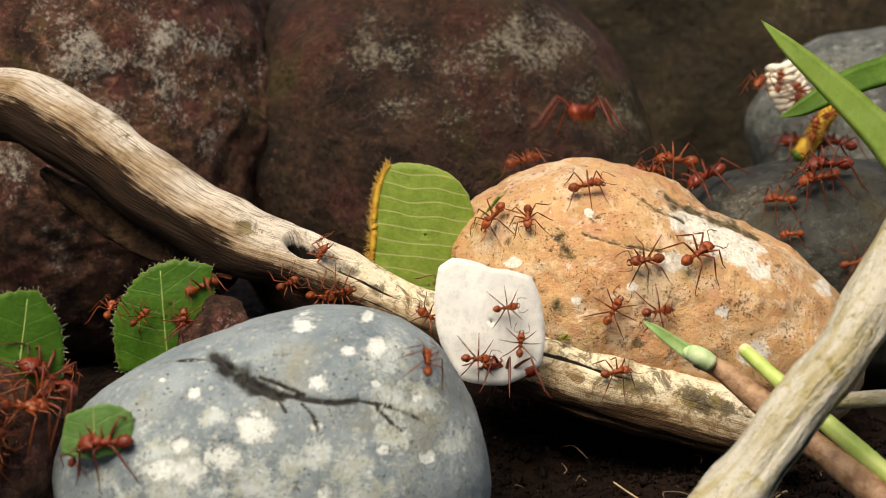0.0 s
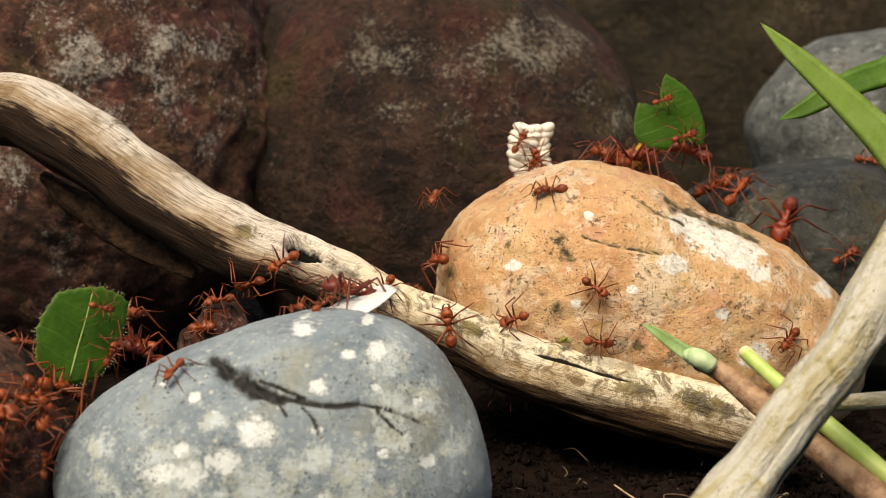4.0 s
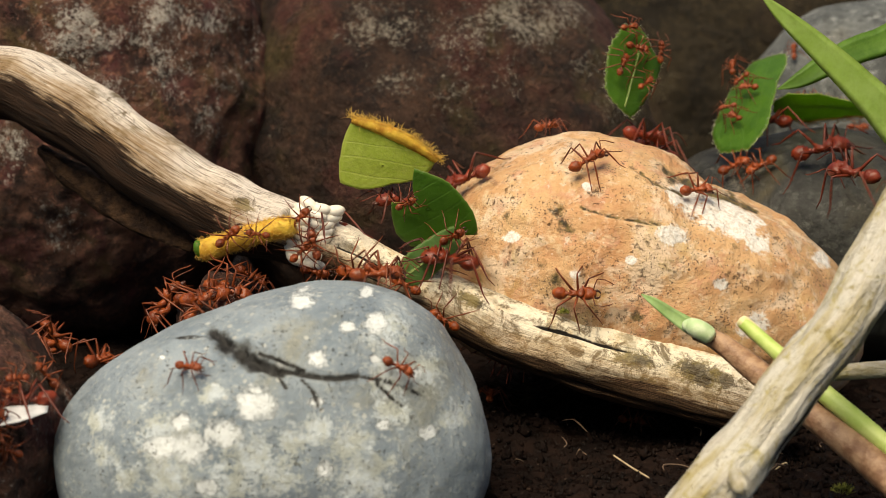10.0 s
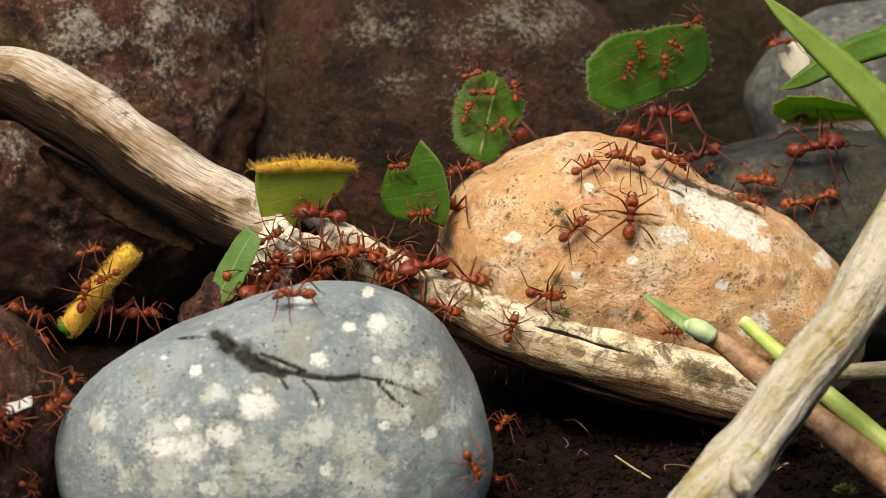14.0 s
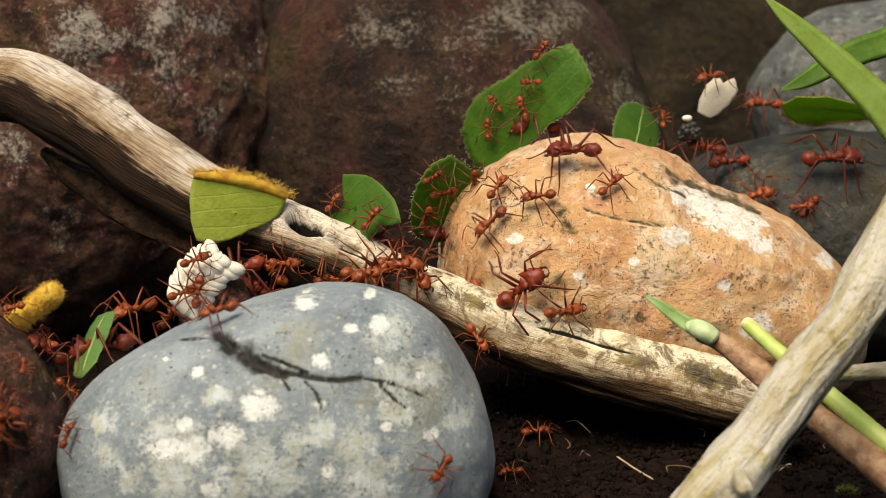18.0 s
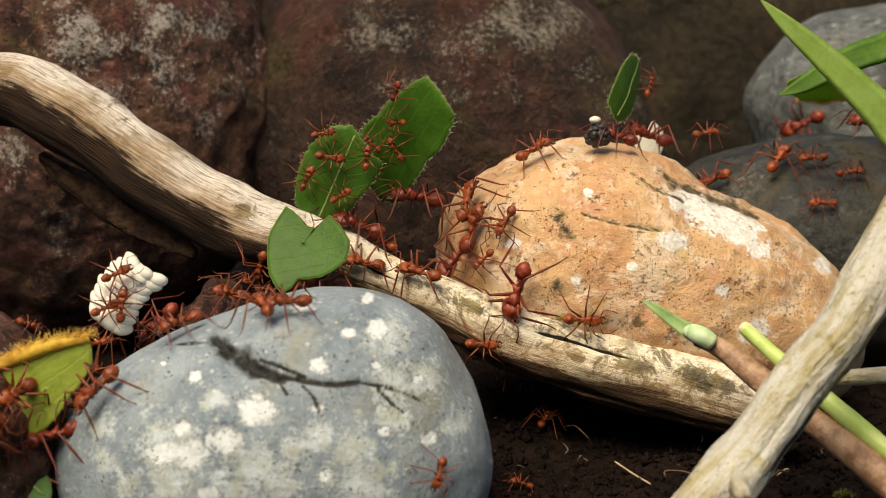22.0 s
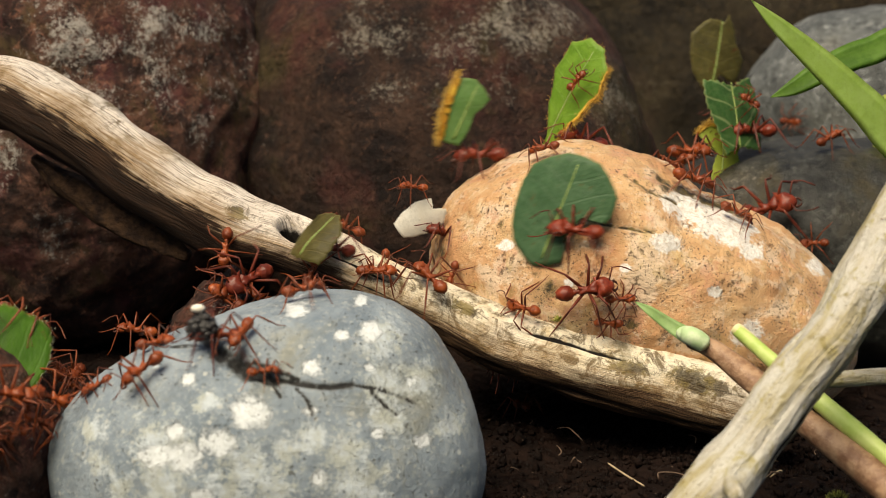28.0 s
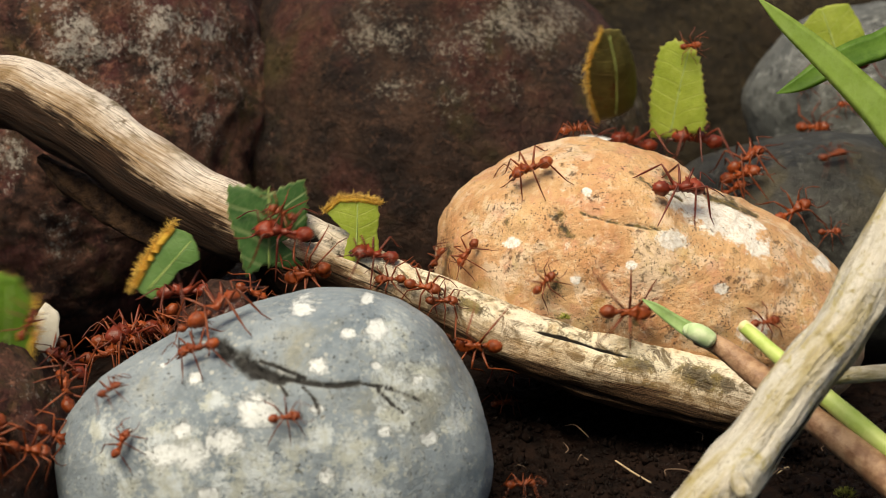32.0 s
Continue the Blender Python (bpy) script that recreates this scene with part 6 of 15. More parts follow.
    rows = [at(0, 97.6, 66, 15.9, -9, 0, 0), at(7.5, 92.3, 65.7, 15.9, -9, 0, 0), at(8.5, 69.2, 74.5, 52.6, -10, 0, 0), at(9, 39.3, 78.5, 42.4, -29, 33, 54), at(9.5, 37.7, 55.7, 51.4, -9, 5, 30), at(10, 31.4, 53.6, 54, -19, 24, 30), at(11, 23.8, 50.4, 52.7, -22, 23, 26), at(12, 18.6, 48.8, 52.7, -20, 7, 11), at(13, 15.4, 47.4, 49.5, -12, 14, 14), at(14, 7.2, 45.3, 47.4, -31, 11, 8), at(14.5, -0.8, 33.8, 40.7, -9, 7, 9), at(16.5, -2.2, 31.6, 37.6, -9, 10, 9), at(17, -2.4, 31.3, 35.5, -9, 5, 23), at(18, 0.2, 35.1, 35.4, 25, -5, 24), at(19, -2.9, 35.1, 37.4, 38, 18, 9), at(20, -7.1, 33.5, 40.2, 16, 19, -4), at(21, -8.4, 31.5, 39.7, -4, 26, -6), at(22, -15.7, 24.6, 41.1, 0, 17, -2), at(23, -23.1, 21.4, 38.4, 35, 73, 23), at(23.5, -26.8, 23.5, 34.1, 118, 89, 90), at(24, -30.9, 18.2, 26.9, 50, 34, 38), at(24.5, -31.1, 19.6, 28.9, -22, 106, -38), at(25, -34.7, 19.8, 26, 25, 36, 5), at(25.5, -40.3, 15.6, 30.3, -10, -20, 3), at(27.5, -51, -0.2, 37.6, -10, 0, 0), at(28, -63.2, -15.1, 15.9, -10, 0, 0), at(32, -63.2, -15.1, 15.9, -10, 0, 0)]
    walk(leaf_piece("green hairy leaf piece crowded with tiny riding ants", [(-5, -5), (-5.5, 2), (-3, 7), (0, 8), (3.5, 5), (6, 4), (4, -2), (1, -8), (-3, -7)], M_LEAF, 0.02, 0.28, 2.2, 0.45, None, 0, 30, light_hair=60), rows)
    ride(worker(0.52, "tiny leafcutter ant riding on a carried piece"), rows, -3.5, -0.3, 6, 30)
    ride(worker(0.56, "tiny leafcutter ant riding on a carried piece"), rows, 3.5, -0.3, 4.5, 100)
    ride(worker(0.65, "tiny leafcutter ant riding on a carried piece"), rows, -1.5, -0.3, 3, 10)
    ride(worker(0.53, "tiny leafcutter ant riding on a carried piece"), rows, 1.5, -0.3, -2, 50)
    ride(worker(0.60, "tiny leafcutter ant riding on a carried piece"), rows, -4, -0.3, -1, 80)
    march(worker(1.19, "rust-red leafcutter ant carrying a cut piece", True), [at(0, 100.9, 66.1, 44.2, 0, -4, -174), at(7.5, 95.5, 65.9, 42.3, 0, -4, -174), at(8.5, 72.3, 74.6, 42, -3, -7, -175), at(9, 42.5, 78.5, 31.7, 0, -4, -174), at(9.5, 40.6, 55.7, 40.7, 0, -4, -174), at(10, 34.2, 53.6, 37.9, 13, -14, -173), at(11, 26.5, 50.4, 42.8, 10, -14, -173), at(12, 21.3, 48.8, 43.9, 3, -4, -173), at(13, 18.1, 47.4, 44.4, 2, 0, -174), at(14, 9.7, 45.3, 41.5, 17, 6, -166), at(14.5, 1.6, 33.8, 34.6, 10, 22, -159), at(16.5, 0.2, 31.6, 26.6, -13, 22, -175), at(17, 0, 31.3, 29.2, -4, 23, -169), at(18, -0.5, 35.4, 26.7, -5, -17, -166), at(19, 0.4, 35.3, 28.7, 0, -17, -166), at(20, -4.8, 33.5, 29.5, 0, -4, -166), at(21, -6, 31.6, 29, 0, -4, -166), at(22, -13.4, 24.6, 31.4, -15, -13, -168), at(23, -21, 21.4, 31.5, -3, -25, -166), at(23.5, -23.8, 23.5, 27.3, 4, -13, -166), at(24, -29.7, 18.2, 14.4, 5, 5, -164), at(24.5, -28.4, 19.6, 22.5, 4, -25, -166), at(25, -32.6, 19.8, 19.5, 12, 15, -159), at(25.5, -38.2, 15.6, 21.5, -5, -16, -166), at(27.5, -49.3, -0.2, 26.9, 0, -4, -166), at(28, -61.7, -15, 28.7, -6, -14, -167), at(32, -61.7, -15, 28.7, -6, -14, -167)])
    rows = [at(0, 101.4, 66.1, 15.6, -9, 0, 0), at(7, 92.3, 65.9, 15.6, -9, 0, 0), at(8, 72.4, 72.4, 52.7, -14, -3, 44), at(9, 51.9, 68.7, 53.8, -78, -35, 35), at(9.5, 51.9, 68, 48.5, -49, -41, 55), at(10, 53.5, 69.1, 48.2, -108, -40, 55), at(11, 53, 69.7, 49.1, -33, -23, 55), at(12, 48.3, 64.4, 48.5, -13, -8, 44), at(13, 45, 60.6, 51.1, -11, -4, 26), at(14, 34.3, 54.8, 54.4, -9, -5, 27), at(14.5, 27, 51.9, 54.2, -11, -20, 4), at(16.5, 20.2, 49.4, 53.1, -14, -44, 10), at(17, 14.2, 47.2, 48.6, -23, -42, -19), at(18, 12.3, 46.8, 48.2, -8, -31, -23), at(19, 8.3, 44.6, 44.3, -38, -21, 30), at(20, 5.2, 43, 43.9, -10, -13, 45), at(21, 0.2, 38, 45, 12, -33, -31), at(22, -6.4, 29.4, 45, 18, -31, -52), at(23, -8.3, 27.8, 42.2, -3, -30, -28), at(23.5, -10.6, 28.4, 46, -10, -20, 4), at(24, -32, 19.7, 41.3, -11, -50, -8), at(24.5, -28.5, 21.6, 47.1, -7, -28, 19), at(25, -37.1, 13.1, 29.1, 2, -3, 76), at(25.5, -36.3, 12.4, 29.3, -17, -15, 24), at(27.5, -50.8, -8.5, 30.9, -10, -10, 1), at(28, -55.8, -16.5, 19.5, -49, -41, 55), at(28.5, -58.6, -17.7, 12.6, -49, -41, 55), at(29, -68.6, -18, 11, -10, 0, 0), at(32, -68.6, -18, 11, -10, 0, 0)]
    walk(leaf_piece("large green leaf piece with a finely haired edge", [(-12, -3.5), (-11.5, 2.5), (-7, 5.8), (0, 6), (7, 6.3), (12, 5.6), (12.3, -1.2), (8, -3.6), (3, -4), (-3, -5.4), (-8, -6.2)], M_LEAF, 0.012, 0.25, 2.5, 0.25, None, 0, 31, light_hair=80, midrib=False), rows)
    ride(worker(0.57, "tiny leafcutter ant riding on a carried piece"), rows, 8, -0.3, 6.5, 20)
    ride(worker(0.60, "tiny leafcutter ant riding on a carried piece"), rows, 1, -0.3, 0, 80)
    ride(worker(0.51, "tiny leafcutter ant riding on a carried piece"), rows, -3, -0.3, 3, 100)
    ride(worker(0.51, "tiny leafcutter ant riding on a carried piece"), rows, 4, -0.3, 3, 150)
    ride(worker(0.54, "tiny leafcutter ant riding on a carried piece"), rows, -6, -0.3, 0, 60)
    march(worker(1.19, "rust-red leafcutter ant carrying a cut piece", True), [at(0, 104.7, 66.3, 45.4, 0, -4, -174), at(7, 95.5, 66.1, 44, 0, -4, -174), at(8, 75.6, 72.5, 41.9, -3, -4, -175), at(9, 55, 68.8, 41, -2, 3, -175), at(9.5, 54.9, 68.1, 39.9, -4, 3, -176), at(10, 56.6, 69.1, 41.3, 1, 3, -174), at(11, 56.1, 69.7, 40.4, 1, 3, -174), at(12, 51.2, 64.5, 37.6, -8, 7, -178), at(13, 47.4, 60.6, 32.9, -26, 10, -189), at(14, 36.6, 54.9, 43.8, 0, -4, -174), at(14.5, 29.7, 52, 40.7, 2, -8, -174), at(16.5, 22.9, 49.5, 43.6, 12, -6, -171), at(17, 16.8, 47.2, 43.5, 18, -2, -168), at(18, 14.9, 46.9, 42.7, 12, 5, -169), at(19, 10.8, 44.6, 39.8, 19, 4, -166), at(20, 7.8, 43.1, 39.8, 1, 9, -174), at(21, 2.7, 38.1, 36.2, 0, 11, -175), at(22, -4.1, 29.4, 34.6, 0, -4, -166), at(23, -6, 27.9, 31.7, 0, -4, -166), at(23.5, -8.3, 28.5, 35.6, 0, -4, -166), at(24, -30, 19.7, 25.3, 27, -20, -167), at(24.5, -26.6, 21.6, 34.4, -26, -5, -173), at(25, -35.1, 13.1, 14.5, 0, -7, -166), at(25.5, -34.3, 12.4, 25.3, 5, 15, -163), at(27.5, -49.2, -8.4, 14.8, -3, -35, -165), at(28, -54.2, -16.4, 2.2, -13, -8, -169), at(28.5, -57, -17.6, 2.3, -16, -2, -171), at(29, -67.2, -17.9, 1.1, -3, 4, -167), at(32, -67.2, -17.9, 1.1, -3, 4, -167)])
    rows = [at(0, 102.3, 66.6, 11.6, -9, 0, 0), at(10, 94.2, 66.1, 11.6, -10, 0, 0), at(11, 79.6, 69, 51.5, -10, 0, 0), at(12, 69.1, 74.5, 50.5, -10, 0, 0), at(13, 68.2, 75.2, 52.1, -11, -20, 4), at(14, 62.4, 75.8, 53.8, -12, -29, 6), at(14.5, 58.6, 74.9, 52.7, -11, -20, 4), at(16.5, 51.9, 69.8, 50.6, -10, 0, 0), at(17, 51.1, 67.2, 48.5, 1, 5, -7), at(18, 45.9, 62.4, 49.1, -3, 33, -8), at(19, 42, 58.1, 47.4, -9, 27, -16), at(20, 39.9, 56.6, 45.3, -10, 34, -9), at(21, 35.2, 53.2, 44.9, -10, 20, -4), at(22, 35, 62.2, 41.7, -10, 0, 0), at(23, 35.2, 64, 40.6, -10, 0, 0), at(24, 35.5, 62, 40.9, -10, 0, 0), at(24.5, 30.2, 51, 45.2, -10, 20, -4), at(25, 34, 52.7, 48.1, -9, 40, -11), at(25.5, 36, 54.9, 52.2, -13, 39, -8), at(27.5, 5.4, 26, 32, -13, 39, -8), at(28, -2.4, 29.5, 34.5, -12, 60, -10), at(28.5, -6.6, 21, 38.4, -13, 39, -8), at(29, -18, 8.7, 31.4, -6, 27, -2), at(29.5, -21.6, 8.6, 31, -10, -10, 2), at(30, -27.6, 8.4, 29.4, 23, 32, -3), at(30.5, -41.3, 5.1, 28, -10, 0, 0), at(31, -51.4, 3.8, 21, -10, 0, 0), at(31.5, -53.4, 0.3, 24.6, -10, 0, 0), at(32, -53.2, -3.7, 24.3, -10, 0, 0)]
    walk(leaf_piece("folded cream-white petal piece", [(-1.4, -3.8), (-2.6, 0.5), (-1.9, 3.0), (-0.4, 2.4), (0.6, 4.2), (2.2, 3.0), (2.4, 0.5), (1.2, -3.6)], M_FOLD, 0.16, 0, 2.4, 0.2, None, 0, 45, 0.4, "petal", "petal", midrib=False), rows)
    march(worker(0.96, "rust-red leafcutter ant carrying a cut piece", True), [at(0, 105.6, 67.4, 52.3, 0, -4, -174), at(10, 97.4, 66.8, 46.2, 0, -4, -174), at(11, 82.8, 69.8, 40.9, -8, -9, -176), at(12, 72.2, 75.2, 42, -1, -8, -175), at(13, 71.4, 76, 42.1, 0, -7, -174), at(14, 65.6, 76.5, 42, 2, 0, -173), at(14.5, 61.7, 75.6, 41.4, 4, 3, -173), at(16.5, 54.9, 70.5, 40, 2, 3, -173), at(17, 54, 68, 39.5, -5, 6, -176), at(18, 48.8, 63.2, 35.9, -15, 12, -183), at(19, 44.9, 58.9, 40.9, 0, -4, -174), at(20, 42.7, 57.3, 38.8, 0, -4, -174), at(21, 38, 53.9, 36, 6, -28, -175), at(22, 37.9, 62.9, 28, 36, -18, -173), at(23, 38.1, 64.8, 34.1, 0, -4, -174), at(24, 38.4, 62.7, 28, 29, -22, -176), at(24.5, 33, 51.8, 40.1, 19, -14, -172), at(25, 36.8, 53.5, 38.1, 13, -22, -175), at(25.5, 38.8, 55.7, 45.7, 0, -4, -174), at(27.5, 4.9, 23.6, 27.9, 10, -14, -173), at(28, 0.8, 30.3, 29.8, -1, -18, -166), at(28.5, -4.3, 21.8, 28.1, -12, -10, -168), at(29, -15.9, 9.5, 17.9, 49, -21, -169), at(29.5, -19.5, 9.3, 17.8, 50, -17, -163), at(30, -25.6, 9.1, 15.5, 45, -13, -160), at(30.5, -39.4, 5.8, 21.5, 0, -4, -166), at(31, -52.1, 3.4, 14.7, -5, 8, -168), at(31.5, -51.6, 1, 15.6, 15, -32, -170), at(32, -51.5, -3, 18.4, -3, -36, -165)])
    rows = [at(0, 107.2, 63.7, 10.1, -9, 0, 0), at(15, 97.6, 63.5, 10.1, -10, 0, 0), at(17, 50.1, 73.7, 37.4, -10, 0, 0), at(18, 40.5, 56.7, 43.7, -10, 0, 0), at(19, 35.5, 53.8, 45.3, -10, 0, 0), at(20, 32.8, 52.6, 46.8, -10, 0, 0), at(21, 27.7, 34.9, 48.3, -10, 0, 0), at(22, 23, 28.6, 46.9, -10, 0, 0), at(23, 20, 22.2, 45.5, -10, 0, 0), at(23.5, 10.3, 20.4, 34.8, -10, 0, 0), at(24, 3, 19.4, 29.2, -10, 0, 0), at(24.5, 1.3, 22.6, 30.1, -10, 0, 0), at(25, -3.1, 20, 32.4, -10, 0, 0), at(25.5, -6.5, 17.8, 31.5, -10, 0, 0), at(27.5, -22.6, -2.5, 30.8, -10, 0, 0), at(28, -28.2, -22, 29.3, -10, 0, 0), at(28.5, -43.5, -7.3, 25.7, -10, 0, 0), at(29, -52.4, -16.8, 17.9, -10, 0, 0), at(30, -65.4, -17.4, 10.1, -10, 0, 0), at(32, -65.4, -17.4, 10.1, -10, 0, 0)]
    walk(black_clump(), rows)
    march(worker(0.94, "rust-red leafcutter ant carrying a cut piece", True), [at(0, 110.5, 64.8, 36.6, 0, -4, -174), at(15, 100.9, 64.4, 32.5, 0, -4, -174), at(17, 53.2, 74.7, 39.6, -1, 5, -175), at(18, 43.4, 57.7, 38.7, 0, -4, -174), at(19, 38.3, 54.8, 34.4, 15, -25, -176), at(20, 35.5, 53.6, 38, 8, -15, -174), at(21, 30.3, 35.9, 44, 1, -11, -174), at(22, 25.5, 29.6, 44.4, -6, -8, -176), at(23, 22.4, 23.3, 41.6, -18, -2, -180), at(23.5, 12.7, 21.4, 36.2, -33, -3, 175), at(24, 5.3, 20.4, 25, 5, -16, -174), at(24.5, 3.7, 23.6, 23.6, 35, -24, -170), at(25, -0.8, 21, 27.2, -7, -10, -167), at(25.5, -4.3, 18.8, 26.9, -26, -1, -175), at(27.5, -20.7, -1.5, 28.8, 15, -1, -161), at(28, -26.5, -21, 26.3, -23, 2, -175), at(28.5, -41.8, -6.4, 20.8, 15, 11, -158), at(29, -50.8, -15.9, 19.5, -13, -35, -162), at(30, -63.9, -16.4, 10.1, 0, -4, -166), at(32, -63.9, -16.4, 10.1, 0, -4, -166)])
    rows = [at(0, 107.2, 64.3, 10.1, -9, 0, 0), at(6, 93.9, 64.5, 10.1, -9, 0, 0), at(7, 72.8, 70.9, 44.3, -9, 0, 0), at(8, 46.8, 62.3, 46, -9, 0, 0), at(8.5, 38.5, 66.4, 42.9, -10, 0, 0), at(9, 35, 80.8, 32.5, -10, 0, 0), at(32, 34.7, 80.6, 31.1, -10, 0, 0)]
    walk(black_clump(), rows)
    march(worker(0.97, "rust-red leafcutter ant carrying a cut piece", True), [at(0, 110.5, 65.4, 40.4, 0, -4, -174), at(6, 97.1, 65.5, 40.3, 0, -4, -174), at(7, 75.9, 71.9, 41.6, -5, -3, -176), at(8, 49.7, 63.3, 36.9, -13, 11, 178), at(8.5, 41.5, 67.4, 37.9, 0, -4, -174), at(9, 38, 81.8, 24.5, 34, 16, -151), at(32, 38.7, 81.5, 27.5, -4, -17, -174)])
    rows = [at(0, 88.2, 62.5, 14.4, -9, 0, 0), at(12, 88.3, 61.7, 14.4, -10, 0, 0), at(15, 52.7, 80.8, 31.3, -9, 5, 30), at(17, 33.1, 58.3, 43, -20, 62, 43), at(18, 32.4, 58.4, 44.2, -52, 32, 15), at(19, 30.6, 56.7, 46.4, -41, 41, 21), at(20, 29.1, 58.7, 47.4, -31, 42, 38), at(21, 29.7, 59.1, 50.2, -27, 55, 41), at(22, 30.3, 52.2, 52, -3, 47, 63), at(23, 26.1, 51.4, 53.5, -4, 32, 72), at(23.5, 25, 50.9, 53.6, 1, 10, 78), at(24, 18, 47.9, 50.2, 2, 9, 71), at(24.5, -0.3, 33.3, 41.5, 2, 18, 39), at(25, -4.9, 28.4, 37.3, 4, 16, 38), at(25.5, -11, 25.9, 40.7, -3, 22, 18), at(27.5, -50.7, -1.3, 27.9, -6, 9, 29), at(28, -54.8, -11, 18.8, -7, 6, 39), at(28.5, -63.9, -17.9, 14.4, -7, 6, 39), at(32, -63.9, -17.9, 14.4, -7, 6, 39)]
    walk(leaf_piece("slim oval leaf piece held upright", [(-4.5, -7), (-4.5, 0), (-2.5, 5.5), (1.5, 8), (4.3, 6), (4.3, 0), (2, -5), (-1, -7.5)], M_LEAF, 0.03, 0.2, 2.2, 0.4, None, 0, 32, light_hair=40), rows)
    ride(worker(0.58, "tiny leafcutter ant riding on a carried piece"), rows, 3.5, -0.3, 4, 100)
    march(worker(1.14, "rust-red leafcutter ant carrying a cut piece", True), [at(0, 94.5, 60.1, 25.4, 14, 4, -168), at(12, 94.4, 59.9, 19.2, 11, 5, -169), at(15, 55.8, 81, 21.9, 0, -4, -174), at(17, 35.9, 58.5, 34.9, 26, -27, -178), at(18, 35.2, 58.6, 36.8, 21, -16, -173), at(19, 33.4, 57, 38.6, 11, -9, -172), at(20, 31.9, 58.9, 39.2, 21, -13, -172), at(21, 32.5, 59.4, 38.6, 29, -15, -172), at(22, 33.1, 52.5, 41.7, 10, -12, -173), at(23, 28.8, 51.7, 40.8, 6, -20, -174), at(23.5, 27.7, 51.2, 41.9, 10, -17, -174), at(24, 20.7, 48.2, 44.6, 10, 0, -171), at(24.5, 2.1, 33.6, 35.6, 10, 18, -160), at(25, 0.8, 29.4, 29.1, 1, -18, -166), at(25.5, -10.6, 24.5, 30.6, -8, 5, -169), at(27.5, -49, -1, 12.1, -6, -33, -164), at(28, -53.1, -10.8, 3.2, -6, -14, -166), at(28.5, -62.4, -17.6, 2.1, -11, 2, -170), at(32, -62.4, -17.6, 2.1, -11, 2, -170)])
    rows = [at(0, 107.2, 65.3, 19.5, -93, -81, 93), at(7, 98, 65.4, 19.5, -91, -81, 91), at(7.75, 90.4, 66.4, 34.3, -85, -24, 90), at(8.5, 82.7, 67.4, 49.2, -81, 33, 94), at(9.5, 72.7, 71.9, 47.7, -81, 34, 94), at(10, 69.7, 73.4, 46.2, -80, 34, 94), at(11, 71.4, 72.5, 46.8, -80, 34, 94), at(12, 71.3, 72.4, 46.3, -80, 34, 94), at(13, 71.3, 72.2, 45.4, -81, 34, 94), at(14, 69.5, 73.4, 45.8, -80, 34, 94), at(17, 69.6, 73, 44.9, -80, 34, 94), at(18, 70.5, 72.7, 45.9, -80, 34, 94), at(19, 72, 71.9, 46.4, -80, 34, 94), at(20, 72.9, 71.9, 49.5, -80, 34, 94), at(21, 73.9, 71.6, 51.2, -80, 34, 94), at(22, 71.7, 72.8, 50.7, -80, 34, 94), at(23, 68.2, 75, 51.1, -76, 44, 98), at(23.25, 62.1, 74.7, 53.5, -46, 19, 84), at(23.5, 56.1, 74.5, 55.9, -13, 4, 60), at(24, 37.8, 56.5, 55.1, -16, 39, 8), at(24.5, 30.1, 52.6, 54.6, -3, 22, 18), at(25, 23, 73.3, 36, -4, 14, 29), at(25.5, 19.6, 48.6, 51.4, -2, 11, 49), at(27.5, 16.8, 48.4, 55.8, -7, 16, 7), at(28, 20.5, 49.1, 49.8, -11, 17, -44), at(28.5, 13.4, 46.5, 49.2, -11, 30, -6), at(29, 3.8, 44.6, 41, -16, 54, -18), at(29.5, -3.5, 30.9, 46.2, -12, 35, -7), at(30, -8.8, 27.7, 42, -20, 29, -17), at(30.5, -14.8, 24.6, 41.2, -13, 42, -9), at(31, -24.1, 21.6, 40, 18, 34, 6), at(31.5, -36.6, 14.7, 29.5, -13, 40, -8), at(32, -55.6, -12.2, 22.4, -6, 8, 50)]
    walk(leaf_piece("spoon-shaped green leaf piece with an orange hairy rim", [(-2.2, -12), (1.6, -12.4), (1.0, -6), (3.4, -0.5), (5.2, 4), (5.0, 8), (2.8, 11), (-0.4, 11.8), (-3.6, 10), (-4.7, 5), (-3.0, -1), (-1.2, -5.5)], M_SPOON, 0.03, 0.1, 2.4, 0.5, (2, 5), 0.3, 33, mid=(0, 3), light_hair=50), rows)
    ride(worker(0.64, "tiny leafcutter ant riding on a carried piece"), rows, 2, -0.3, 5, 60)
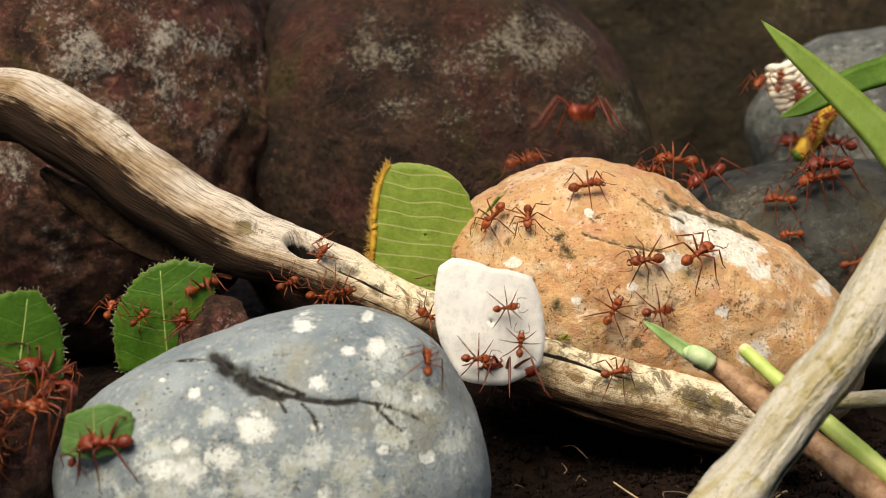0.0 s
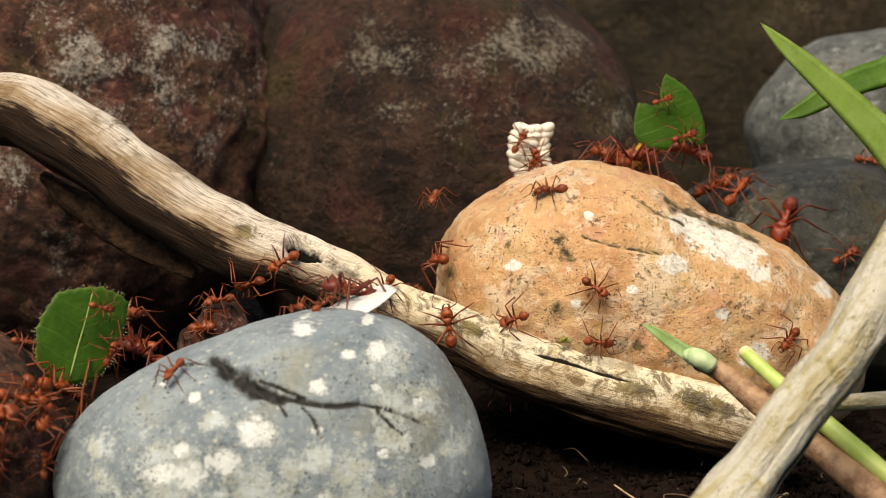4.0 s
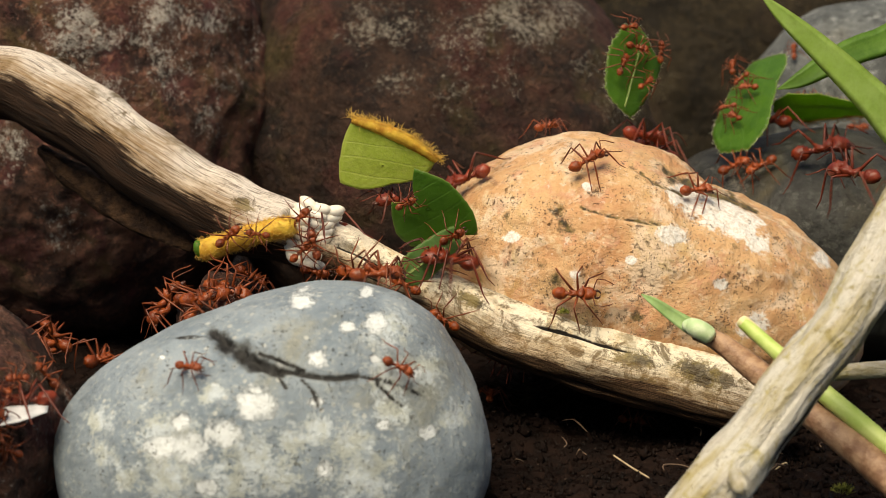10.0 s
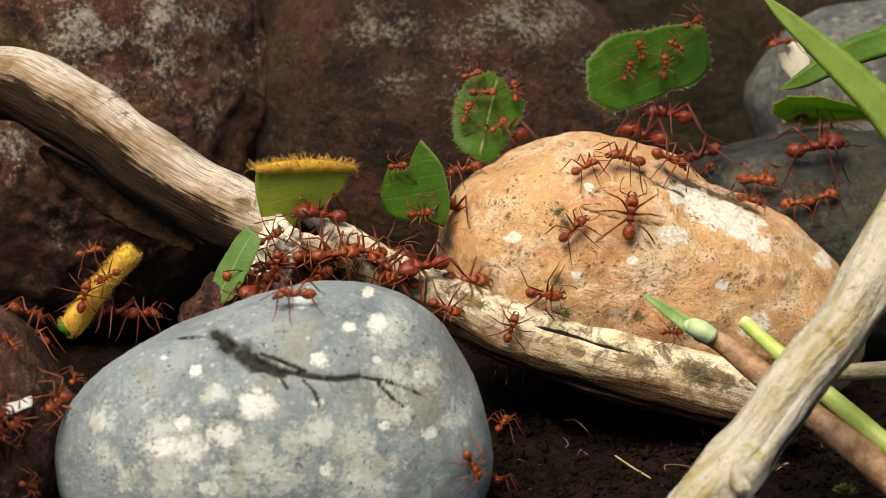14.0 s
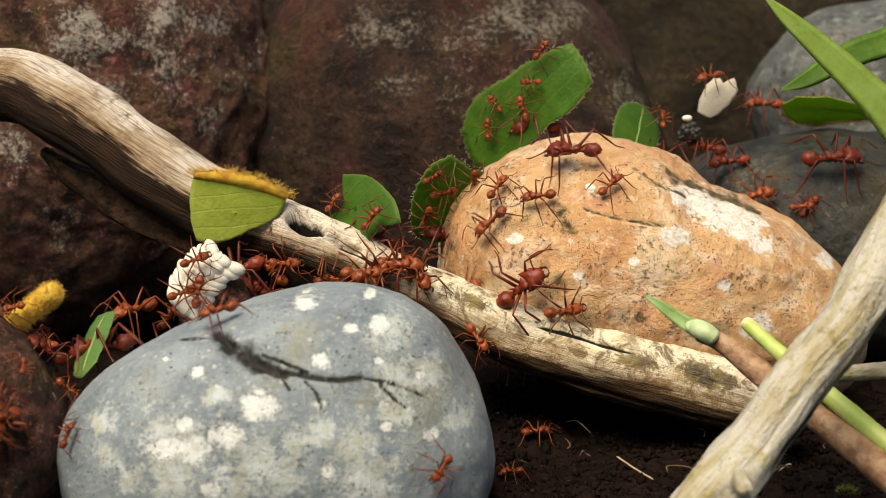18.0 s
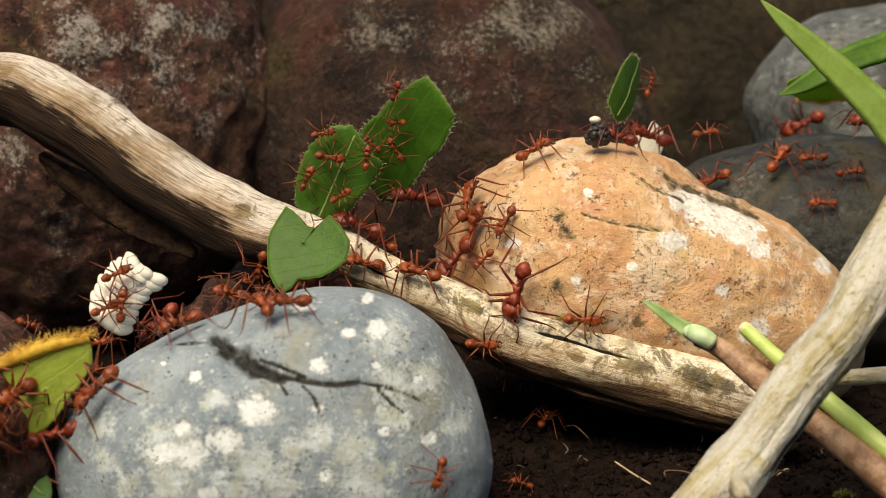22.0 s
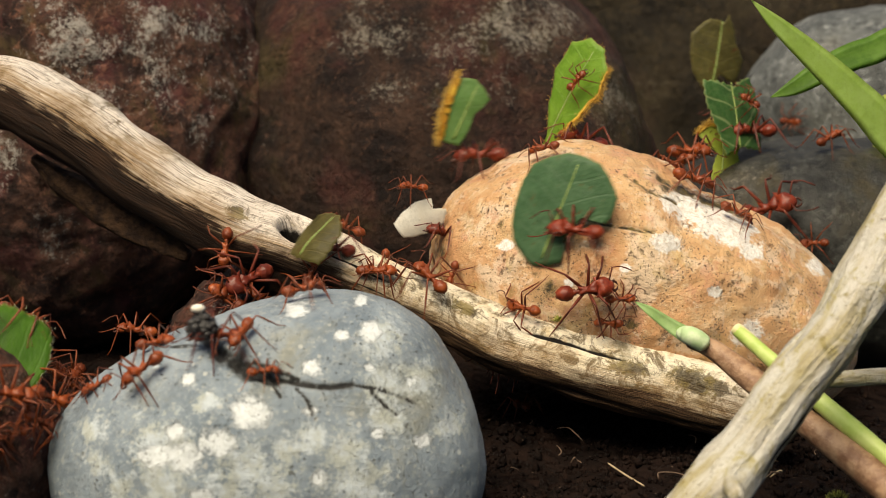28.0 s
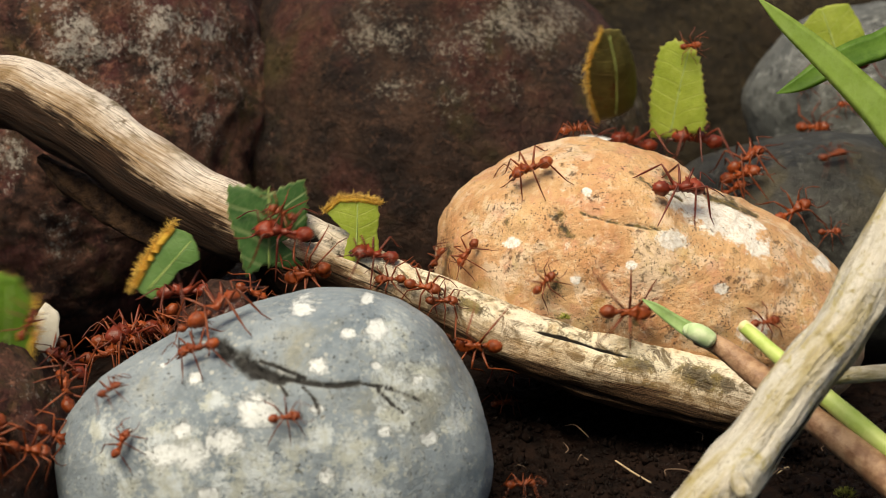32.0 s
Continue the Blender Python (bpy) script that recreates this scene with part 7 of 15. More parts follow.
    march(worker(1.20, "rust-red leafcutter ant carrying a cut piece", True), [at(0, 110.5, 64.8, 36.8, 0, -4, -174), at(7, 101.3, 64.9, 37.4, 0, -4, -174), at(8.5, 85.9, 66.8, 39.3, -10, -13, -175), at(9.5, 75.9, 71.3, 33.4, 0, -4, -174), at(10, 72.9, 72.7, 31.9, 0, -4, -174), at(11, 74.5, 71.8, 32.4, 0, -4, -174), at(12, 74.4, 71.7, 31.9, 0, -4, -174), at(13, 74.4, 71.6, 31.1, 0, -4, -174), at(14, 72.6, 72.7, 31.4, 0, -4, -174), at(17, 72.7, 72.4, 30.6, 0, -4, -174), at(18, 73.6, 72, 31.6, 0, -4, -174), at(19, 75.2, 71.3, 32.1, 0, -4, -174), at(20, 76.1, 71.3, 41.6, -4, -4, -175), at(21, 77, 71, 41.6, -5, -3, -176), at(22, 74.8, 72.2, 41.7, -4, -4, -175), at(23, 71.3, 74.4, 42.1, -2, -8, -175), at(23.5, 59.1, 73.9, 41, 3, -1, -173), at(24, 40.6, 55.9, 40.9, 0, -4, -174), at(24.5, 32.9, 52, 40.1, 10, -11, -173), at(25, 25.9, 72.7, 21.6, 0, -4, -174), at(25.5, 22.2, 47.9, 44, 11, -3, -171), at(27.5, 19.4, 47.8, 43.9, 6, -7, -173), at(28, 23.2, 48.5, 41.7, 13, -11, -172), at(28.5, 15.9, 45.9, 34.9, 0, -4, -174), at(29, 6.3, 43.9, 26.7, 0, -4, -174), at(29.5, 1.2, 30.9, 33, 1, -17, -166), at(30, -8.6, 24.5, 26.9, -6, 5, -169), at(30.5, -12.6, 24, 31.7, 20, -25, -168), at(31, -22, 21, 31.1, -5, -18, -166), at(31.5, -34.6, 14.1, 13.9, 4, -23, -166), at(32, -54, -12.8, 3.2, -14, -4, -170)])
    rows = [at(0, 111.9, 65.7, 15.6, -9, 0, 0), at(22, 97.9, 65.3, 15.6, -10, 0, 0), at(24, 85.3, 66.6, 15.6, -10, 0, 0), at(24.5, 77.6, 69.5, 50.3, -9, 3, 20), at(25, 69.6, 74.3, 50.7, -9, 5, 30), at(25.5, 63.4, 74.2, 45.3, -8, 5, 30), at(27.5, 40.9, 56.5, 48.5, -8, 5, 29), at(28, 17.6, 16.8, 37.5, -12, 11, -24), at(28.5, 8.3, 16.4, 35.2, -5, 13, 23), at(29, 1.8, 19, 38, -47, 50, 2), at(29.5, -9.3, 17.5, 35.5, 1, 32, 17), at(30, -24.9, 13.9, 37, 8, 39, -3), at(30.5, -35.1, 10.1, 33.6, -11, 30, -6), at(31, -46.3, -5.8, 30, -29, 12, -4), at(31.5, -50.9, -16.4, 22.1, -10, -10, 2), at(32, -62.7, -17.7, 19.8, -10, 0, 0)]
    walk(leaf_piece("round blue-green leaf piece with a bite and a pale spot", [(-7, 0), (-6, 5.5), (-1, 8.5), (4, 8), (7.5, 4), (7, 0), (3.5, 0.5), (1.5, -3), (2, -7), (-2, -8.5), (-6, -5.5)], M_DUSKY, 0.02, 0.05, 3.2, 0.5, None, 0, 34), rows)
    march(worker(1.13, "rust-red leafcutter ant carrying a cut piece", True), [at(0, 115.3, 65.8, 43.5, 0, -4, -174), at(22, 101.1, 65.4, 38.4, 0, -4, -174), at(24, 88.5, 66.7, 37.9, -8, -18, -175), at(24.5, 80.8, 69.5, 41.2, -8, -6, -176), at(25, 72.7, 74.3, 41.9, -3, -7, -175), at(25.5, 66.5, 74.3, 42.3, 5, 0, -172), at(27.5, 43.7, 56.6, 30.4, 18, -22, -175), at(28, 20, 16.8, 33.1, -42, -1, -191), at(28.5, 10.6, 16.4, 23, -18, -8, -178), at(29, 4, 19.1, 24.9, 2, -14, -166), at(29.5, -6.9, 18.7, 26.5, 14, -8, -163), at(30, -22.9, 14, 26.6, 0, -4, -166), at(30.5, -33.1, 10.1, 23.5, -41, -1, 178), at(31, -44.6, -5.7, 18.5, 18, 11, -156), at(31.5, -49.3, -16.3, 14.4, -16, -34, -161), at(32, -61.2, -17.6, 2.4, -11, 2, -170)])
    rows = [at(0, 112, 64.6, 13.3, -9, 0, 0), at(22, 99.8, 64.3, 13.3, -10, 0, 0), at(24, 85.3, 65.6, 13.3, -10, 0, 0), at(24.5, 73.4, 71, 44.3, -10, 0, 0), at(24.67, 68.7, 68.4, 45.4, -6, 8, 49), at(24.83, 64.1, 65.8, 46.6, 2, 10, 100), at(25, 58.7, 63.2, 47.6, -21, 8, 139), at(25.25, 51.8, 60.6, 44.8, 3, 10, 105), at(25.5, 44.2, 58, 41.9, -5, 9, 60), at(27.5, 29.8, 51.2, 48.2, -10, 8, -2), at(28, 4.7, 41.9, 49.7, -5, 18, -1), at(28.5, -3.6, 30.4, 46.8, -10, 0, 0), at(29, -2.7, 31.3, 44.8, 21, 5, -3), at(29.5, -9.7, 31.3, 38.9, -10, 15, -3), at(30, -14.7, 29.7, 40.3, -37, 43, -76), at(30.5, -18.4, 26.7, 36, -10, 10, -2), at(31, -22.8, 20.2, 32.6, -10, 0, 0), at(31.5, -28, 18.3, 29.2, -10, 0, 0), at(32, -38.5, 13.6, 30.4, -17, 34, -3)]
    walk(leaf_piece("narrow leaf strip with a thick golden fringe", [(-2.4, -5.5), (-2.6, 4.6), (0, 5.2), (3, 3), (1.4, 0), (0.6, -5.5)], M_UNDER, 0.04, 0.1, 2.0, 0.4, (0, 1), 0.75, 35), rows)
    march(worker(1.18, "rust-red leafcutter ant carrying a cut piece", True), [at(0, 115.3, 65.1, 39.2, 0, -4, -174), at(22, 103, 64.7, 35, 0, -4, -174), at(24, 88.5, 66.1, 37.8, -10, -19, -174), at(24.5, 76.5, 71.4, 41.6, -4, -2, -175), at(25, 61.7, 63.6, 40.5, -5, 1, -176), at(25.5, 47, 58.4, 30.1, -33, 9, 167), at(27.5, 32.6, 51.6, 40.4, 16, -16, -173), at(28, 7.2, 42.4, 39.9, -1, 7, -175), at(28.5, -1.3, 30.9, 38.7, 0, -4, -166), at(29, 1.9, 33, 35.7, 4, -15, -166), at(29.5, -7.3, 31.7, 30.7, 0, -4, -166), at(30, -12.4, 30.1, 32.2, 0, -4, -166), at(30.5, -16.2, 27.2, 31.5, 43, -27, -173), at(31, -20.6, 20.6, 31.5, -21, -19, -166), at(31.5, -27.6, 18.5, 21.8, 3, 8, -165), at(32, -36.5, 14.1, 23.6, -4, 5, -168)])
    rows = [at(0, 111.9, 65.2, 12.2, -9, 0, 0), at(24, 103.2, 64.7, 12.2, -10, 0, 0), at(26, 80.2, 68.6, 50.2, -10, 0, 0), at(27.5, 60.6, 74.7, 53.4, -10, 0, 0), at(28, 49.4, 66, 40.3, -17, 1, 15), at(28.5, 51.5, 66, 44.6, -12, -3, 9), at(29, 40.5, 49.9, 44.2, 19, -7, 6), at(29.5, 29.5, 50, 42.1, 5, 0, 5), at(30, 21.3, 16.7, 37.5, -59, -1, -21), at(30.5, 11, 11.8, 32.4, -10, 0, 0), at(31, 5.2, 20.3, 32.4, 21, 22, -15), at(31.5, -7, 22.4, 34.7, -10, 15, -3), at(32, -12.4, 20.4, 33.6, -10, -4, 6)]
    walk(leaf_piece("small torn yellow-green leaf piece", [(-2.5, -5), (-1, 0), (-4, 3.5), (-2, 5), (3.5, 4), (3, 0), (2.5, -5)], M_LIME, 0.05, 0.15, 1.8, 0.4, (2, 4), 0.35, 36), rows)
    march(worker(0.97, "rust-red leafcutter ant carrying a cut piece", True), [at(0, 115.3, 65.9, 44.1, 0, -4, -174), at(24, 106.4, 65.3, 39.4, 0, -4, -174), at(26, 83.3, 69.2, 40.7, -9, -10, -176), at(27.5, 63.6, 75.3, 41.8, 3, -1, -173), at(28, 52.4, 67, 33.8, 0, -4, -174), at(28.5, 54.2, 67, 38.1, 5, -10, -175), at(29, 43.2, 50.5, 38.8, 10, -14, -173), at(29.5, 31.6, 50.6, 40.3, 18, -6, -170), at(30, 23.7, 17.3, 36.1, -46, -9, -186), at(30.5, 15.2, 16, 26.6, 13, -13, -173), at(31, 7.5, 21, 27.9, -48, 3, -200), at(31.25, 1.8, 22, 29, -4, -5, -180), at(31.5, -4.7, 23, 27.9, 38, -24, -170), at(31.75, -7.1, 22, 28.8, 3, -15, -169), at(32, -10.2, 21, 28.6, -31, -7, -173)])
    rows = [at(0, 112, 64.3, 14.4, -9, 0, 0), at(24, 103.2, 63.7, 14.4, -10, 0, 0), at(26.5, 76.8, 68.6, 42.6, -10, 0, 0), at(27.5, 60.5, 72.9, 43.1, -10, 0, 0), at(28, 51.4, 65.5, 46.8, -19, -2, 35), at(28.5, 54.3, 68.3, 41.2, -9, 3, 19), at(29, 51.5, 65.6, 40.8, -2, 7, -3), at(29.5, 47.7, 62.7, 47.2, -9, 4, 20), at(30, 29.4, 51.1, 47.2, -4, -9, -2), at(30.5, -0.2, 33.5, 39.4, -9, 4, 20), at(31, -2.5, 32, 39, -7, -5, -1), at(31.5, -15, 25.1, 43.3, -6, 13, 19), at(32, -25.1, 20.1, 34.5, -10, -5, 10)]
    walk(leaf_piece("dark veined leaf piece with ragged edges", [(-5.5, 3), (-5, 7), (1, 5), (6, 6.5), (5.5, 0), (4, -6.5), (-1, -5), (-4, -6.5), (-4.5, -2)], M_VEINED, 0.02, 0.45, 3.4, 0.6, None, 0, 37), rows)
    ride(worker(0.66, "tiny leafcutter ant riding on a carried piece"), rows, 2, -0.3, 2, 150)
    march(worker(1.20, "rust-red leafcutter ant carrying a cut piece", True), [at(0, 115.4, 64.6, 36.2, 0, -4, -174), at(24, 106.4, 63.9, 31.5, 0, -4, -174), at(26.5, 80, 68.9, 41.1, -9, -6, -176), at(27.5, 63.6, 73.2, 41.8, 0, 0, -174), at(28, 54.4, 65.8, 41.3, -2, 5, -175), at(28.5, 57.3, 68.5, 31.9, 0, -4, -174), at(29, 54.5, 65.8, 31.6, 0, -4, -174), at(29.5, 50.6, 62.9, 37.3, -14, 8, 179), at(30, 32.1, 51.4, 40.8, 14, -12, -172), at(30.5, 2.2, 33.8, 35.8, 10, 18, -160), at(31, -0.2, 32.3, 32.6, 4, 21, -163), at(31.5, -12.8, 25.3, 31.6, 20, -23, -168), at(32, -23, 20.4, 32.1, -43, -4, -180)])
    rows = [at(0, 112, 63.7, 16.1, -9, 0, 0), at(25, 103.1, 63, 16.1, -10, 0, 0), at(27.5, 84.3, 65.6, 41.4, -10, 0, 0), at(28, 80.7, 67, 42.2, -10, 0, 0), at(29, 73.7, 70.7, 43.3, -10, 0, 0), at(29.5, 67.5, 59.3, 37.3, -10, -10, 2), at(30, 59, 58.1, 42.1, -8, -7, -7), at(30.5, 38.3, 44.1, 43.2, -11, -29, 5), at(31, 45.2, 50.1, 41.9, -54, 14, 4), at(31.5, 45.7, 61.7, 47.9, -10, 0, 0), at(32, 39.3, 56.7, 51.1, -8, 2, -32)]
    walk(leaf_piece("tall yellow-green leaf strip with a toothed edge", [(-4.5, -8), (-4.5, 7), (-2, 8.5), (2, 7), (4, 1), (5, -6)], M_LIME, 0.02, 0.5, 2.4, 0.4, None, 0, 38, light_hair=30), rows)
    ride(worker(0.55, "tiny leafcutter ant riding on a carried piece"), rows, 2, -0.3, 7.5, 10)
    march(worker(1.24, "rust-red leafcutter ant carrying a cut piece", True), [at(0, 115.4, 63.7, 30.7, 0, -4, -174), at(25, 106.4, 63, 26.1, 0, -4, -174), at(27.5, 87.5, 65.6, 38.2, -9, -17, -175), at(28, 83.9, 67, 31.2, 0, -4, -174), at(29, 76.8, 70.7, 32.3, 0, -4, -174), at(29.5, 70.5, 59.2, 26.3, 0, -4, -174), at(30, 61.9, 58.1, 37.9, -23, -1, -182), at(30.5, 41, 44.1, 36.7, 10, -26, -176), at(31, 48, 50.1, 31.6, 14, -21, -175), at(31.5, 48.6, 61.7, 35.1, -27, 11, 171), at(32, 42.1, 56.6, 40.2, 0, -4, -174)])
    rows = [at(0, 112, 63.2, 15.6, -9, 0, 0), at(27, 103.7, 62.4, 15.6, -10, 0, 0), at(29, 74.6, 80.5, 32, -10, 0, 0), at(30, 43.7, 82.5, 30.6, -5, 9, 59), at(30.5, 37.3, 68.3, 42.3, -2, 10, 76), at(31, 33.6, 64.7, 44.7, -1, 10, 80), at(31.5, 38.3, 56.7, 51.6, -7, 7, 40), at(32, 28.4, 51.5, 53.5, 23, -21, 14)]
    walk(leaf_piece("dark brown-edged curled leaf piece", [(-3.5, -8), (-4, 3), (0, 8.5), (3, 7), (4, 2), (3, -8)], M_CURL, 0.12, 0.25, 2.4, 0.4, (0, 2), 0.25, 39), rows)
    march(worker(1.11, "rust-red leafcutter ant carrying a cut piece", True), [at(0, 115.4, 63.3, 28.3, 0, -4, -174), at(27, 106.9, 62.4, 24.1, 0, -4, -174), at(29, 77.8, 80.5, 21.4, 0, -4, -174), at(30, 46.8, 82.5, 20, 0, -4, -174), at(30.5, 40.2, 68.4, 28, -18, 19, 174), at(31, 36.4, 64.8, 34.1, 0, -4, -174), at(31.5, 41.1, 56.7, 41.2, 0, -4, -174), at(32, 31.1, 51.6, 40.7, 17, -8, -171)])
    rows = [at(0, 111.9, 66.7, 13.1, -9, 0, 0), at(28, 103.9, 65.9, 13.1, -10, 0, 0), at(30, 83.9, 68, 53.9, -10, 0, 0), at(30.5, 75.6, 71.2, 53.5, -10, 0, 0), at(31, 55.8, 74.2, 57, -2, -5, -4), at(31.5, 33.7, 53.9, 51.6, -10, 0, 0), at(32, 28.4, 69.4, 36.6, -10, 0, 0)]
    walk(leaf_piece("white rounded flower petal piece", [(-7, 3), (-4, 6), (2, 5), (6.5, 0), (6, -5), (0, -6), (-4, -3)], M_PETAL, 0.03, 0, 6.0, 0.2, None, 0, 40, 0.2, "petal", "petal"), rows)
    ride(worker(0.58, "tiny leafcutter ant riding on a carried piece"), rows, 3, -0.3, -3, 30)
    march(worker(1.21, "rust-red leafcutter ant carrying a cut piece", True), [at(0, 115.2, 67.3, 52.8, 0, -4, -174), at(28, 107.2, 66.4, 47.9, 0, -4, -174), at(30, 87, 68.5, 39.2, -9, -16, -175), at(30.5, 78.7, 71.7, 41.7, -5, -4, -176), at(31, 58.8, 74.7, 41.2, 0, -1, -174), at(31.5, 36.4, 54.4, 36.8, 15, -25, -176), at(32, 31.3, 69.9, 28.6, 0, -4, -174)])
    rows = [at(0, 111.9, 67, 12.7, -9, 0, 0), at(29, 103.8, 66.4, 12.7, -10, 0, 0), at(31, 83.4, 68.8, 57.8, -10, 0, 0), at(32, 68.6, 76.3, 59.5, -9, -27, -8)]
    walk(leaf_piece("yellow-green leaf piece behind the grass", [(-4.5, -4), (-4.5, 3), (0, 5), (5, 3.5), (5, -4)], M_LIME, 0.03, 0.1, 2.2, 0.4, None, 0, 41), rows)
    march(worker(1.12, "rust-red leafcutter ant carrying a cut piece", True), [at(0, 115.2, 67.7, 55.1, 0, -4, -174), at(29, 107.1, 67, 50.5, 0, -4, -174), at(31, 86.5, 69.4, 50.3, 0, -4, -174), at(32, 71.7, 76.9, 52, 0, -4, -174)])
    rows = [at(0, 107.3, 63.3, 11.6, -9, 0, 0), at(21, 97.9, 63, 11.6, -10, 0, 0), at(23, 55.5, 79.4, 35.6, -10, 0, 0), at(24, 42.4, 57.3, 44, -10, 0, 0), at(24.5, 38.6, 54.8, 44, -10, 0, 0), at(25, 19.5, 27.9, 43.5, -23, 5, -68), at(25.5, 13.7, 18.8, 37.5, -10, 0, 0), at(27.5, -9.4, 17.9, 31.8, -10, 0, 0), at(28, -17.2, 16.3, 34.4, -40, 11, -48), at(28.5, -34.6, 14.9, 31.4, -10, 20, -4), at(29, -47, 4.3, 23.7, -10, 20, -4), at(29.5, -47.4, 4, 22.4, -10, 10, -2), at(30, -52, -16.7, 18.9, -10, 20, -4), at(31, -65.8, -17.2, 11.6, -10, 0, 0), at(32, -65.8, -17.2, 11.6, -10, 0, 0)]
    walk(leaf_piece("small brownish curled leaf scrap", [(-3.2, -4), (-3, 3), (1, 4.2), (3.2, 2), (3.2, -3.5)], M_CURL, 0.1, 0.2, 1.8, 0.4, None, 0, 42), rows)
    march(worker(0.96, "rust-red leafcutter ant carrying a cut piece", True), [at(0, 110.6, 64.1, 32.2, 0, -4, -174), at(21, 101.1, 63.7, 28.9, 0, -4, -174), at(23, 58.7, 80.1, 29, 0, -4, -174), at(24, 45.3, 58, 37.5, 0, -4, -174), at(24.5, 41.4, 55.5, 32.2, 17, -14, -172), at(25, 22, 28.7, 44.1, -12, 1, -179), at(25.5, 16, 19.6, 35.5, -21, -6, -180), at(27.5, -7.2, 18.6, 26.2, -32, -3, -176), at(28, -15, 19.5, 29.5, 16, -6, -162), at(28.5, -32.5, 15.6, 27.6, 22, -12, -163), at(29, -45.1, 5, 17.1, 0, -4, -166), at(29.5, -42.5, 1.8, 15.3, -14, -12, -168), at(30, -50.4, -16, 18.7, -12, -41, -161), at(31, -64.3, -16.5, 10, 0, -4, -166), at(32, -64.3, -16.5, 10, 0, -4, -166)])
    rows = [at(0, 112, 66.2, 17, -9, 0, 0), at(24, 103.2, 65.7, 17, -10, 0, 0), at(26.5, 76, 73.5, 50, -10, 8, 20), at(27.5, 62.6, 74.6, 56.2, -12, 10, 30), at(28, 49.5, 74.7, 56.8, -8, 4, 10), at(28.5, 35.9, 68.8, 51.8, 2, 6, 35), at(29, 26.9, 57.9, 47.1, 5, 12, 50), at(29.5, 24, 74, 33, 0, 8, 40), at(32, 24, 80, 27, 0, 8, 40)]
    walk(leaf_piece("torn leaf piece, half green and half red-brown", [(-4.2, -3), (-4.6, 3.5), (-1.5, 6.2), (1.2, 5.4), (2, 7), (3.4, 2), (5, -1), (3.6, -5), (0.6, -3.4), (-1.4, -7)], M_CURL, 0.05, 0.2, 2.2, 0.4, None, 0, 47), rows)
    march(worker(1.05, "rust-red leafcutter ant carrying a cut piece", True), [at(0, 115, 67, 40, 0, -4, -174), at(24, 106, 66.5, 36, 0, -4, -174), at(26.5, 79, 74.2, 41, -8, -6, -176), at(27.5, 65.6, 75.4, 43, 3, -1, -173), at(28, 52.5, 75.4, 43, 0, -4, -174), at(28.5, 38.9, 69.6, 42, 5, -10, -175), at(29, 29.6, 58.7, 39, 10, -12, -173), at(29.5, 27, 75, 27, 10, -6, -170), at(32, 27, 81, 22, 0, -4, -170)])
    march(worker(1.37, big=True), [at(0, 21.6, 45.0, 48.6, -2, 11, 72), at(0.25, 25.2, 65.1, 37.1, 2, 6, 126), at(0.5, 28.7, 82.5, 30, 0, 0, 180), at(1.5, 28.7, 82.5, 30, 0, 0, 180), at(1.67, 27.1, 71.2, 34.7, -2, 7, 127), at(1.83, 25.6, 59.8, 39.3, -8, 9, 74), at(2, 24, 48.5, 44, -14, 6, 20), at(2.5, 25.9, 49.2, 43.3, -6, 18, 16), at(3, 27.9, 50.2, 42, 3, 12, 11), at(6, 31.4, 50.3, 41.3, -15, 9, 5), at(6.5, 33.5, 52.4, 39.7, 3, 24, 21), at(7, 40, 55.7, 41.3, 19, -17, 33), at(7.5, 46.5, 61.2, 42.2, 22, -14, 21), at(8, 54.8, 69.8, 40, -2, -10, 10), at(8.25, 62.6, 91.2, 39.2, 37, -27, -19), at(8.5, 70.4, 112.6, 38.5, 81, -21, -53), at(9, 63.3, 59.8, 39.8, 23, -8, -3), at(10, 63.5, 57.2, 38.1, 31, -9, -6), at(11, 62.4, 58.7, 38.9, 30, -8, -5), at(12, 62.6, 56, 37.2, 29, 0, -15), at(13, 63.6, 55.8, 37.1, 35, -1, -1), at(14, 62.6, 58.2, 38.6, 34, -9, -6), at(17, 62.2, 55.1, 36.4, 36, -6, -4), at(18, 63.7, 55.8, 37.1, 36, 1, 0), at(18.5, 64.4, 56.4, 37.7, 23, -24, 44), at(19, 65.1, 57, 38.2, -7, -31, 100), at(20, 64.4, 60.9, 40.5, -22, -2, 154), at(20.5, 70.3, 84.2, 40.8, -46, 23, 163), at(21, 76.2, 107.6, 41.1, 106, 131, -21), at(22, 72.6, 110.1, 40.9, -88, 27, 142), at(23, 73.4, 109.4, 41.9, -85, 28, 145), at(23.51, 81.1, 90.4, 38.8, -39, 20, 169), at(24.02, 88.8, 71.3, 35.6, 0, 0, 180), at(32, 88.8, 71.3, 35.6, 0, 0, 180)])
